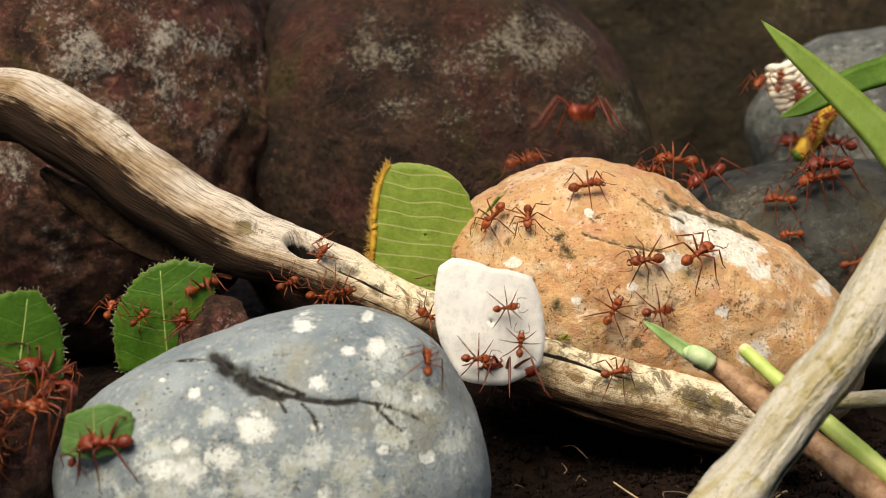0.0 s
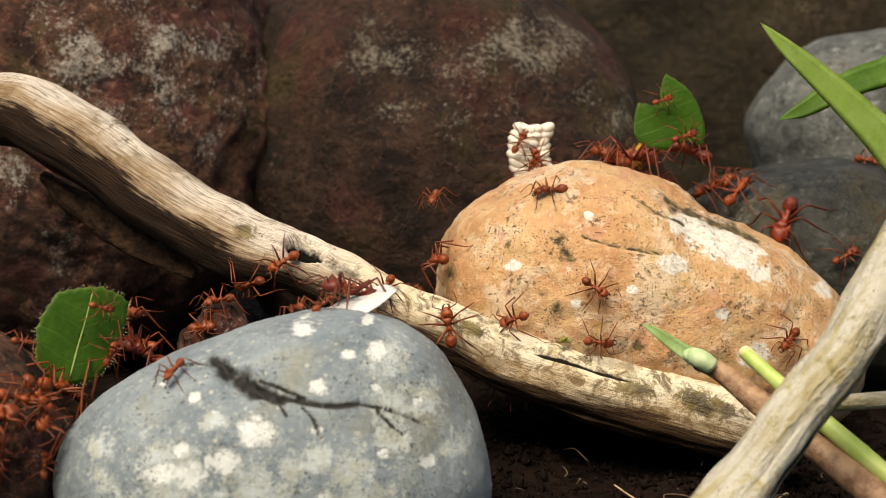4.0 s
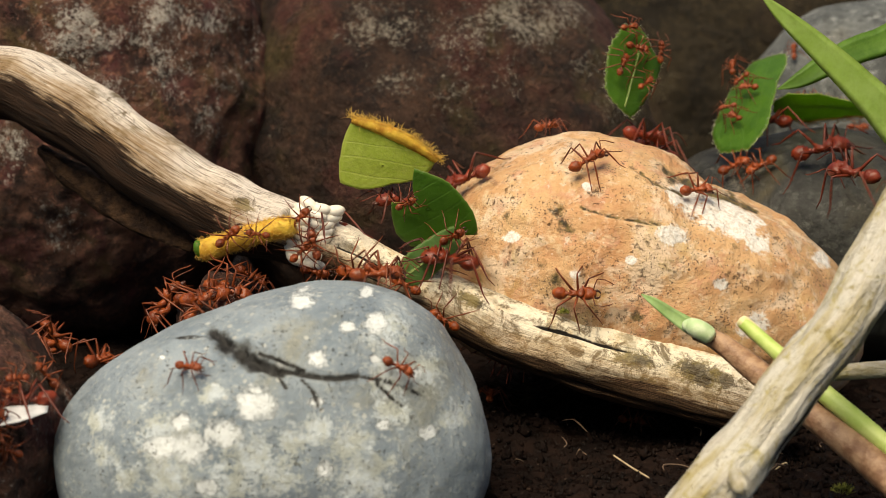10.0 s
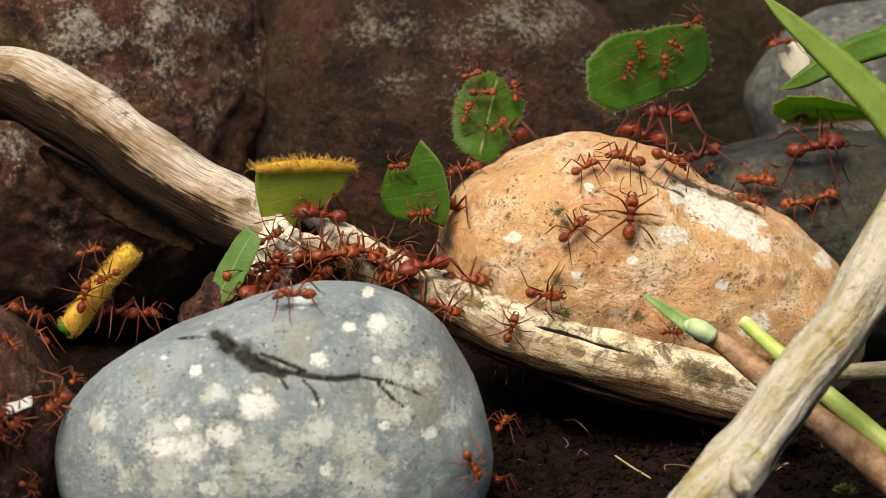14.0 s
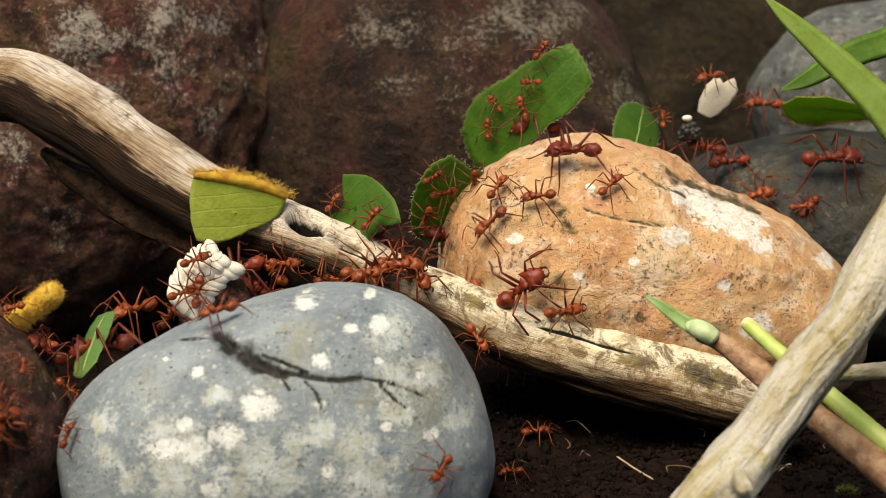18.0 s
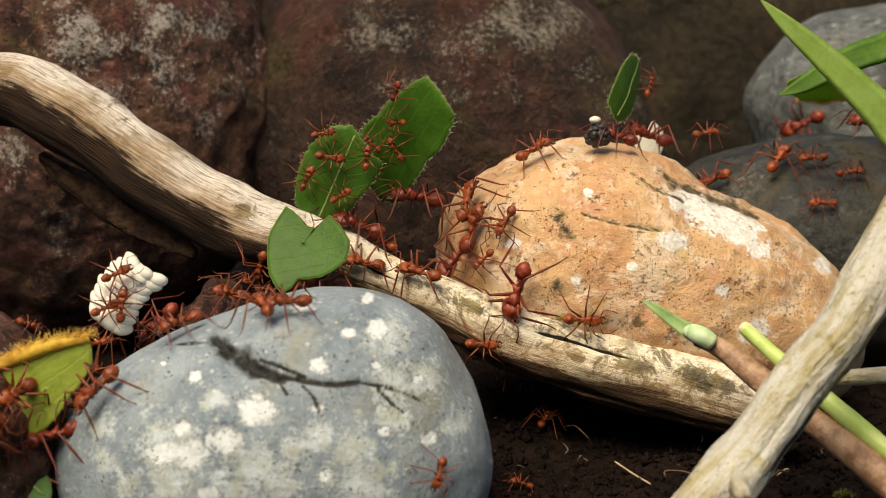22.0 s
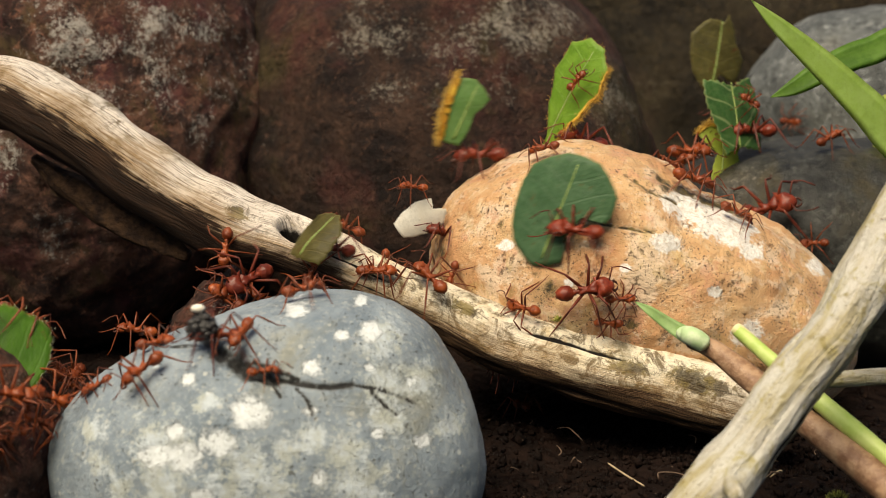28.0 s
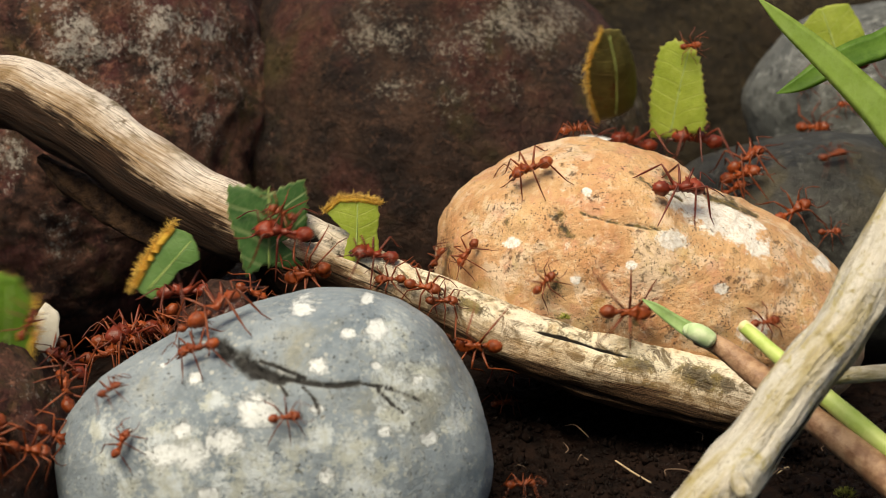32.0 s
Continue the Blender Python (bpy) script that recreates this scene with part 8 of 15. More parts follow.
    march(worker(0.84), [at(0, 13.1, 45.4, 42.4, -15, -8, 9), at(0.2, 18.6, 57.7, 38, -14, 0, 66), at(0.4, 24.1, 70.1, 33.6, -7, 4, 123), at(0.6, 29.6, 82.4, 29.2, 0, 0, 180), at(6.5, 29.6, 82.4, 29.2, 0, 0, 180), at(6.67, 26.3, 65.1, 34.2, -4, -8, 124), at(6.83, 23, 47.9, 39.3, 0, -15, 67), at(7, 19.7, 30.6, 44.3, 9, -16, 9), at(7.5, 25.3, 49.1, 43.5, -13, 10, 1), at(8, 29.1, 50.2, 41.6, -7, 8, -1), at(8.5, 33.7, 51.2, 40.2, -23, 21, -3), at(9, 37.2, 53.5, 36.6, -8, 32, 12), at(9.5, 47.4, 66.4, 36.2, 7, -34, 7), at(10, 50.3, 61.1, 36.1, 37, -22, -16), at(10.5, 55.9, 55.2, 34.4, 43, -7, -16), at(11, 61.7, 52, 32.7, 49, 8, -12), at(12, 62.5, 52, 32.7, 48, -3, -3), at(12.5, 63.1, 51.7, 32.4, 37, 35, -40), at(13, 63.7, 51.5, 32, -15, 50, -111), at(13.5, 61, 51.5, 31.7, -35, 37, -150), at(14, 58.2, 52, 31.6, -57, 9, 167), at(15.06, 91, 71.3, 35.6, 0, 0, 180), at(27.17, 91, 71.3, 35.6, 0, 0, 180), at(27.44, 83, 68.3, 37.5, -2, -6, 131), at(27.72, 75, 65.4, 39.4, 2, -11, 82), at(28, 67, 62.4, 41.4, 8, -12, 31), at(28.28, 75, 65.4, 39.4, 2, -11, 82), at(28.56, 83, 68.3, 37.5, -2, -6, 131), at(28.83, 91, 71.3, 35.6, 0, 0, 180), at(28.89, 91, 71.3, 35.6, 0, 0, 180), at(29.26, 80, 64.9, 34.3, 18, 20, -126), at(29.63, 69.1, 58.5, 32.9, 46, 16, -66), at(30, 58.1, 52.1, 31.6, 57, -9, -14), at(31, 57.6, 52.1, 31.3, 58, -24, -3), at(31.33, 68.7, 58.5, 32.7, 32, -41, 61), at(31.67, 79.8, 64.9, 34.2, 1, -28, 129), at(32, 91, 71.3, 35.6, 0, 0, 180)])
    march(worker(0.74), [at(0, 21.1, 23.9, 41.6, 26, -8, -4), at(0.5, 20, 23.5, 40.9, 27, 16, -47), at(1, 18.9, 23.1, 40.3, 9, 34, -98), at(1.5, 15.6, 26.4, 41.7, -14, 33, -130), at(2, 13.2, 32, 42.5, -9, 19, -166), at(2.59, 30.6, 82.2, 28.4, 0, 0, 180), at(6.5, 30.6, 82.2, 28.4, 0, 0, 180), at(6.67, 25.9, 63.1, 32.4, -2, -18, 126), at(6.83, 21.2, 43.9, 36.4, 14, -30, 65), at(7, 16.5, 24.8, 40.5, 33, -22, 2), at(7.17, 21.2, 43.9, 36.4, 14, -30, 65), at(7.33, 25.9, 63.1, 32.4, -2, -18, 126), at(7.5, 30.6, 82.2, 28.4, 0, 0, 180), at(29.11, 30.6, 82.2, 28.4, 0, 0, 180), at(29.56, 40.8, 70.2, 31.3, -16, -18, 123), at(30, 51.1, 58.1, 34.2, -7, -40, 59), at(31, 47.5, 61.5, 33.9, 35, -26, -18), at(32, 49.8, 58.5, 33.4, 38, -26, -19)])
    march(worker(0.73), [at(0, 7.9, 25.2, 37.3, -28, 50, -155), at(0.5, 9.8, 22.3, 34.9, 26, 46, -100), at(1, 11.8, 20, 33, 22, 52, -96), at(1.5, 12.1, 18, 29.6, -31, 77, -137), at(2, 13, 17, 25.7, 97, 117, -10), at(3, 13.1, 16.9, 24.2, -83, 5, 145), at(4.5, 9.5, 18.7, 24.9, -78, 34, 144), at(6, 6.6, 21.8, 25.2, 95, 127, -38), at(6.5, 9.5, 18.7, 24.8, 2, 80, -131), at(7, 12.8, 17.1, 24.7, 70, 52, -42), at(7.25, 13, 21.3, 18.5, 7, 42, -134), at(7.5, 13.2, 25.6, 12.3, 0, 0, 180), at(7.75, 8.6, 20.4, 16.7, -47, -11, 161), at(8, 4, 15.3, 21.1, 86, -148, -25), at(8.5, 3.7, 15.4, 20.7, -80, 4, 170), at(9, 3.4, 15.5, 20.3, -52, 34, -162), at(9.5, 2.2, 15.8, 20.6, -74, 6, 171), at(10, 0.9, 16.2, 20.9, -83, -27, 154), at(11, -1.1, 16.8, 22.2, 81, -157, -19), at(12, -3, 17.2, 25.3, -85, -19, 159), at(12.5, -3.1, 17.2, 24.9, -40, -60, 111), at(13, -3.1, 17.1, 24.5, 39, -40, 28), at(13.25, -2.3, 16.8, 23.8, 82, -31, -7), at(13.5, -1.6, 16.6, 23, 110, -6, -27), at(14, 0.6, 16.2, 22.5, 78, 18, -11), at(15.5, 2.4, 16.5, 19.6, 29, 33, -32), at(17, 4.6, 16, 18.2, 42, 37, -30), at(18, 4.5, 15.6, 17.5, 31, 44, -44), at(18.5, 4.9, 17.5, 16.4, 90, 46, -21), at(19, 5.2, 19.3, 15.3, 142, 34, -7), at(19.5, 5.9, 17.4, 16.2, 91, 36, -17), at(20, 6.5, 15.4, 17, 43, 30, -26), at(21, 6.1, 14.6, 18.7, 70, 7, -11), at(22, 6.1, 14.6, 18.5, 82, -2, -14), at(22.5, 6.1, 14.6, 18.7, 68, 45, -30), at(23, 6, 14.7, 18.9, -20, 69, -120), at(23.25, 6, 24.2, 15.2, 127, 71, -3), at(23.5, 6, 33.7, 11.4, 162, 36, -2), at(23.67, 6.2, 35.3, 10.9, 96, 33, -21), at(23.83, 6.4, 36.9, 10.3, 40, 18, -26), at(24, 6.5, 38.5, 9.8, -13, 5, -16), at(24.17, 8.8, 34.2, 10.6, -11, -1, -71), at(24.33, 11, 29.9, 11.4, -5, -3, -125), at(24.5, 13.2, 25.6, 12.3, 0, 0, 180), at(28.5, 13.2, 25.6, 12.3, 0, 0, 180), at(28.67, 10.5, 22.1, 15.6, 12, 20, -124), at(28.83, 7.8, 18.7, 18.9, 37, 21, -62), at(29, 5.1, 15.2, 22.2, 49, 1, -6), at(30, 6, 15.5, 23.1, 56, -17, 7), at(30.17, 8.4, 18.8, 19.5, 35, -35, 66), at(30.33, 10.8, 22.2, 15.9, 6, -26, 130), at(30.5, 13.2, 25.6, 12.3, 0, 0, 180), at(32, 13.2, 25.6, 12.3, 0, 0, 180)])
    march(worker(0.64), [at(0, 12.7, 22.8, 37.5, 17, 45, -90), at(0.5, 15, 19.7, 35.5, 15, 40, -97), at(1, 17.1, 18.1, 33.8, -11, 50, -101), at(1.5, 19.3, 16.8, 32.9, -25, 52, -133), at(2, 21.4, 15.7, 32, -38, 50, -149), at(2.5, 21.1, 14.9, 30.2, 15, 56, -92), at(3, 20.6, 14.7, 28.9, 69, 43, -29), at(4.5, 22, 14.7, 30.3, 73, 34, -4), at(6, 24.3, 15.1, 31, 73, 19, -4), at(6.5, 27.4, 16.3, 34, 60, 2, -6), at(7, 30.4, 18.5, 36.8, 37, -2, 16), at(7.17, 31.1, 39.8, 34.3, 27, -15, 70), at(7.33, 31.7, 61.1, 31.7, 9, -15, 127), at(7.5, 32.4, 82.4, 29.2, 0, 0, 180), at(16.21, 32.4, 82.4, 29.2, 0, 0, 180), at(16.61, 20.1, 54, 33.5, -15, -22, 125), at(17, 7.8, 25.6, 37.9, -1, -45, 59), at(18, 8.1, 25.7, 38.1, 25, -41, 35), at(18.39, 20.2, 54.1, 33.7, -5, -28, 117), at(18.77, 32.4, 82.4, 29.2, 0, 0, 180), at(24.29, 32.4, 82.4, 29.2, 0, 0, 180), at(24.53, 26.9, 70.4, 34.1, -10, -1, 121), at(24.76, 21.4, 58.4, 38.9, -15, -9, 63), at(25, 16, 46.4, 43.7, -9, -18, 3), at(25.24, 21.4, 58.4, 38.9, -15, -9, 63), at(25.47, 26.9, 70.4, 34.1, -10, -1, 121), at(25.71, 32.4, 82.4, 29.2, 0, 0, 180), at(32, 32.4, 82.4, 29.2, 0, 0, 180)])
    march(worker(0.74), [at(0, 28.6, 15.6, 32.9, -63, 8, -173), at(0.5, 25.9, 17.2, 35.6, 102, 165, 2), at(1, 23.3, 18.5, 37.1, -39, 22, -163), at(1.5, 22.3, 20.6, 39.4, -43, 11, -172), at(2, 22, 23.3, 41.5, -28, 12, 174), at(2.5, 20, 26.8, 43.1, -23, -6, -177), at(3, 18.8, 31.9, 44.5, -12, 2, 180), at(4.5, 14.5, 23.1, 38.5, -19, 16, -173), at(6, 11.5, 19.5, 32, -35, 40, -175), at(6.69, 10.9, 25.3, 10.9, 0, 0, 180), at(7.13, 18.1, 18.8, 8.1, 8, 10, -121), at(7.56, 25.2, 12.2, 5.2, 20, 8, -60), at(8, 32.4, 5.6, 2.3, 25, -3, -1), at(8.42, 25.2, 12.2, 5.2, 20, 8, -60), at(8.84, 18.1, 18.8, 8.1, 8, 10, -121), at(9.26, 10.9, 25.3, 10.9, 0, 0, 180), at(11.43, 10.9, 25.3, 10.9, 0, 0, 180), at(11.62, 12.3, 22.2, 16.1, -8, -33, 135), at(11.81, 13.6, 19.1, 21.2, 25, -58, 64), at(12, 15, 16, 26.4, 69, -39, -17), at(12.5, 16.3, 15.6, 27.7, 70, -35, -8), at(13, 17.7, 15.7, 28.8, 52, -29, 7), at(13.5, 18.6, 16.2, 31.2, 43, -38, 3), at(14, 19.2, 17, 33.2, 45, -40, 7), at(15.5, 18.2, 18.6, 35.7, -25, -44, 92), at(17, 16.7, 22.2, 38.6, -26, -19, 139), at(18, 14, 21.7, 37.2, -50, 12, 166), at(18.5, 12.6, 20.7, 35.3, -39, 39, -161), at(19, 11.8, 20.3, 33.5, -34, 57, -162), at(20, 12.2, 20.1, 33.5, -57, 38, 172), at(21, 10.1, 20.3, 32, -26, 43, -172), at(22, 10.1, 21.7, 34.3, -13, 58, -149), at(23, 10.6, 19.5, 31.1, 22, 49, -98), at(23.5, 10.2, 18.8, 28.2, 115, 118, -17), at(24, 10.1, 18.4, 24.4, -85, 28, 154), at(24.5, 7.8, 14.9, 22.2, -44, 13, -157), at(25, 6.2, 14.4, 20.7, -80, 18, 168), at(26.5, 9, 14.8, 15.7, -44, 57, -146), at(27.25, 11.3, 27, 8.4, -6, 34, -94), at(28, 13.7, 39.3, 1.1, 2, 1, -67), at(28.25, 14.2, 26.8, 7.1, 65, 33, -44), at(28.5, 14.7, 14.3, 13, 142, 23, -1), at(28.75, 15.8, 13, 14.5, 108, 7, -12), at(29, 16.8, 11.8, 16, 77, -13, -12), at(29.5, 14.4, 12.9, 17.7, 36, 32, -42), at(30, 12.3, 13.4, 18.9, -2, 55, -100), at(30.5, 8.2, 14.2, 19.1, 118, 126, 20), at(31, 3.7, 16, 18.3, -60, 22, -166), at(31.5, 10.9, 25.3, 10.9, 0, 0, 180), at(32, 10.9, 25.3, 10.9, 0, 0, 180)])
    march(worker(0.87), [at(0, 35.9, 17.7, 33, 45, -21, 36), at(0.5, 34.9, 17.6, 33.5, 32, -43, 73), at(1, 34, 17.6, 34, -2, -50, 128), at(1.5, 33.3, 16.8, 33.3, -43, -29, 179), at(2, 32.6, 16, 32.5, -55, 7, -155), at(2.64, 29.6, 82.5, 30, 0, 0, 180), at(8.5, 29.6, 82.5, 30, 0, 0, 180), at(8.67, 26.6, 64, 34.4, 5, -11, 125), at(8.83, 23.5, 45.5, 38.7, 17, -14, 68), at(9, 20.5, 26.9, 43.1, 26, -5, 12), at(10, 21.6, 23.1, 41.3, 23, -19, 19), at(11, 21.6, 23.1, 41.3, 29, -8, -4), at(12, 22.5, 22.4, 41, 31, -7, -4), at(12.5, 24.5, 21.9, 40.7, 30, 2, 1), at(13, 27.2, 22.3, 40.8, 29, 5, 3), at(13.5, 29.8, 23.8, 41, 44, 7, 7), at(14, 32.3, 26.3, 41.4, 36, 27, 18), at(15.5, 34.8, 29.7, 40.7, 31, 10, 29), at(17, 41.5, 56.6, 38.2, 19, -17, 33), at(17.21, 37.6, 65.3, 35.4, 7, -18, 83), at(17.41, 33.6, 73.9, 32.7, -1, -11, 133), at(17.62, 29.6, 82.5, 30, 0, 0, 180), at(20.38, 29.6, 82.5, 30, 0, 0, 180), at(20.59, 24.5, 70.3, 34.3, -12, -2, 125), at(20.79, 19.5, 58.1, 38.6, -17, -14, 70), at(21, 14.4, 46, 42.9, -10, -24, 12), at(22, 14.5, 31, 42.9, 19, -23, 5), at(23, 17.8, 47, 44, -2, -11, 0), at(23.5, 21.8, 29.3, 44, 11, -7, -1), at(24, 26.5, 27.6, 43.6, 25, 3, 1), at(25, 31.6, 50.5, 41.2, -16, 8, -2), at(26.5, 34, 50.7, 40.3, -26, 17, -9), at(28, 36.2, 53.2, 37.8, -18, 22, -7), at(28.17, 34, 63, 35.2, -23, 9, -66), at(28.33, 31.8, 72.7, 32.6, -14, -2, -122), at(28.5, 29.6, 82.5, 30, 0, 0, 180), at(29.15, 29.6, 82.5, 30, 0, 0, 180), at(29.44, 22.8, 69.7, 33.6, -12, 2, 125), at(29.72, 15.9, 56.8, 37.2, -21, -6, 71), at(30, 9, 44, 40.8, -19, -18, 16), at(30.5, 11.1, 44.8, 42, -16, -17, 17), at(31, 13.1, 45, 42.5, -16, -6, 16), at(31.24, 18.6, 57.5, 38.3, -14, 1, 70), at(31.48, 24.1, 70, 34.2, -7, 4, 125), at(31.72, 29.6, 82.5, 30, 0, 0, 180), at(32, 29.6, 82.5, 30, 0, 0, 180)])
    march(worker(0.65), [at(0, 30.5, 14, 26.6, 87, -11, -3), at(0.29, 30.5, 36.8, 27.5, 64, -45, 52), at(0.58, 30.5, 59.6, 28.4, 12, -38, 132), at(0.87, 30.6, 82.4, 29.2, 0, 0, 180), at(21.24, 30.6, 82.4, 29.2, 0, 0, 180), at(21.49, 35, 74.4, 33.8, 8, 10, -121), at(21.75, 39.5, 66.5, 38.3, 20, 8, -60), at(22, 44, 58.5, 42.9, 25, -3, -2), at(22.25, 39.5, 66.5, 38.3, 20, 8, -60), at(22.51, 35, 74.4, 33.8, 8, 10, -121), at(22.76, 30.6, 82.4, 29.2, 0, 0, 180), at(30.62, 30.6, 82.4, 29.2, 0, 0, 180), at(31.08, 35.7, 60.1, 26.5, 14, -30, 130), at(31.54, 40.9, 37.8, 23.8, 52, -34, 62), at(32, 46, 15.6, 21, 73, -8, 8)])
    march(worker(0.64), [at(0, 24.3, 14.1, 26.3, 66, -60, 12), at(1, 23.1, 14.7, 29.4, 28, -69, 64), at(1.5, 25.3, 14.2, 27.4, 64, -61, 8), at(2, 27.5, 13.7, 24.9, 61, -40, 8), at(2.26, 22.7, 17.6, 20.3, 23, -50, 78), at(2.52, 18, 21.5, 15.6, -3, -29, 138), at(2.79, 13.2, 25.3, 10.9, 0, 0, 180), at(4.6, 13.2, 25.3, 10.9, 0, 0, 180), at(5.07, 22.1, 20.1, 12.2, 10, -8, 121), at(5.53, 31, 14.8, 13.4, 22, -5, 62), at(6, 39.9, 9.6, 14.6, 25, 8, 4), at(6.25, 40.3, 12.2, 16.1, 56, -15, 13), at(6.5, 40.7, 14.8, 17.7, 91, -40, 9), at(7, 40.3, 14.3, 20.6, 107, -77, 0), at(7.5, 38.5, 13.8, 22, -51, -44, 160), at(8, 36.2, 13.5, 23, -70, -7, -161), at(8.54, 33.9, 47.9, 25.7, -35, -7, -172), at(9.08, 31.5, 82.2, 28.4, 0, 0, 180), at(13.5, 31.5, 82.2, 28.4, 0, 0, 180), at(13.67, 27.9, 62.4, 32.6, -1, -14, 129), at(13.83, 24.4, 42.6, 36.8, 10, -24, 75), at(14, 20.9, 22.8, 40.9, 25, -20, 19), at(15.5, 22, 21.2, 40, 25, -15, 35), at(17, 23.8, 20.4, 39.2, 31, -37, 36), at(18, 24.2, 20.2, 39.1, 30, -34, 25), at(19, 25.9, 19.1, 38.7, 5, -28, 71), at(19.25, 28.7, 50.7, 33.5, -5, -15, 128), at(19.5, 31.5, 82.2, 28.4, 0, 0, 180), at(28.5, 31.5, 82.2, 28.4, 0, 0, 180), at(28.67, 29.5, 62.1, 32.4, 3, -12, 129), at(28.83, 27.5, 41.9, 36.5, 15, -18, 76), at(29, 25.4, 21.8, 40.5, 26, -12, 23), at(29.17, 27.5, 41.9, 36.5, 15, -18, 76), at(29.33, 29.5, 62.1, 32.4, 3, -12, 129), at(29.5, 31.5, 82.2, 28.4, 0, 0, 180), at(32, 31.5, 82.2, 28.4, 0, 0, 180)])
    march(worker(0.64), [at(0, 24.4, 11.5, 17, 37, -5, 14), at(1, 23, 11, 16.5, 71, -12, -3), at(1.5, 22.7, 11, 16.4, 64, 39, -24), at(2, 22.5, 11, 16.2, -17, 69, -115), at(2.5, 22.2, 11.2, 14.2, -30, 74, -124), at(2.75, 23.4, 26.5, 7.6, -3, 37, -106), at(3, 24.6, 41.7, 1.1, 7, -1, -108), at(3.32, 19.3, 33.7, 6.7, 4, 1, -144), at(3.64, 14, 25.6, 12.3, 0, 0, 180), at(4.36, 14, 25.6, 12.3, 0, 0, 180), at(4.91, 20.5, 5.4, 13.4, 6, 24, -129), at(5.45, 27.1, -14.8, 14.6, 32, 33, -66), at(6, 33.7, -35.1, 15.7, 53, 17, -7), at(6.55, 27.1, -14.8, 14.6, 32, 33, -66), at(7.09, 20.5, 5.4, 13.4, 6, 24, -129), at(7.64, 14, 25.6, 12.3, 0, 0, 180), at(8.5, 14, 25.6, 12.3, 0, 0, 180), at(8.75, 10.2, 20.5, 14.6, -3, -28, 128), at(9, 6.4, 15.3, 16.9, 27, -44, 57), at(10, 6.3, 37.9, 10, 8, 12, 68), at(11, 6.4, 37.6, 10, 12, 15, 73), at(11.5, 6.8, 26, 14.2, 24, -20, 55), at(12, 7.2, 14.4, 18.3, 56, -46, 20), at(13, 7.6, 14.2, 17.6, 70, -51, 3), at(14, 9.8, 14.1, 20.3, 77, -71, 6), at(15.5, 8.6, 14.4, 21.1, 50, -41, 29), at(17, 8, 15.3, 22.6, 29, -11, 39), at(17.25, 11, 20.4, 17.4, 11, -15, 111), at(17.5, 14, 25.6, 12.3, 0, 0, 180), at(30.48, 14, 25.6, 12.3, 0, 0, 180), at(30.65, 12.2, 23.3, 9, 4, -9, 124), at(30.83, 10.5, 20.9, 5.7, 13, -10, 66), at(31, 8.8, 18.6, 2.3, 19, -4, 9), at(31.5, 8.4, 23.2, 3, 1, 3, 19), at(32, 9.2, 38.1, 1.7, 9, 9, 35)])
    march(worker(1.20, big=True), [at(0, 46.9, 69.9, 36.6, 9, 25, -147), at(0.5, 45.5, 67.2, 34.9, -4, 40, -160), at(1, 35, 24.1, 38.6, -38, -13, -152), at(1.5, 32.1, 25.4, 41, -3, -28, 146), at(2, 33.3, 51, 40.5, 27, 3, 134), at(2.5, 28.7, 82.4, 29.2, 0, 0, 180), at(8.3, 28.7, 82.4, 29.2, 0, 0, 180), at(8.65, 30.7, 48.3, 28.5, -11, -41, 147), at(9, 32.7, 14.3, 27.7, 50, -74, 54), at(9.35, 30.7, 48.3, 28.5, -11, -41, 147), at(9.7, 28.7, 82.4, 29.2, 0, 0, 180), at(12.5, 28.7, 82.4, 29.2, 0, 0, 180), at(12.67, 25.6, 63.3, 33.5, 1, -18, 126), at(12.83, 22.6, 44.2, 37.8, 19, -27, 65), at(13, 19.5, 25.1, 42, 36, -17, 4), at(13.17, 22.6, 44.2, 37.8, 19, -27, 65), at(13.33, 25.6, 63.3, 33.5, 1, -18, 126), at(13.5, 28.7, 82.4, 29.2, 0, 0, 180), at(18.23, 28.7, 82.4, 29.2, 0, 0, 180), at(19, 9.1, 23.8, 36.2, -53, 18, 158), at(19.5, 7.4, 24.6, 35.5, -58, 17, 155), at(20, 5.2, 26.2, 34.8, -56, 30, 143), at(21, 3.2, 30, 35.3, -40, 34, 155), at(21.69, -8.8, 30.4, 22.3, 0, 0, 180), at(28.5, -8.8, 30.4, 22.3, 0, 0, 180), at(28.67, -4.8, 28.8, 24.9, 26, 16, -133), at(28.83, -0.7, 27.1, 27.4, 56, 8, -84), at(29, 3.3, 25.5, 29.9, 71, -19, -43), at(29.17, -0.7, 27.1, 27.4, 56, 8, -84), at(29.33, -4.8, 28.8, 24.9, 26, 16, -133), at(29.5, -8.8, 30.4, 22.3, 0, 0, 180), at(32, -8.8, 30.4, 22.3, 0, 0, 180)])
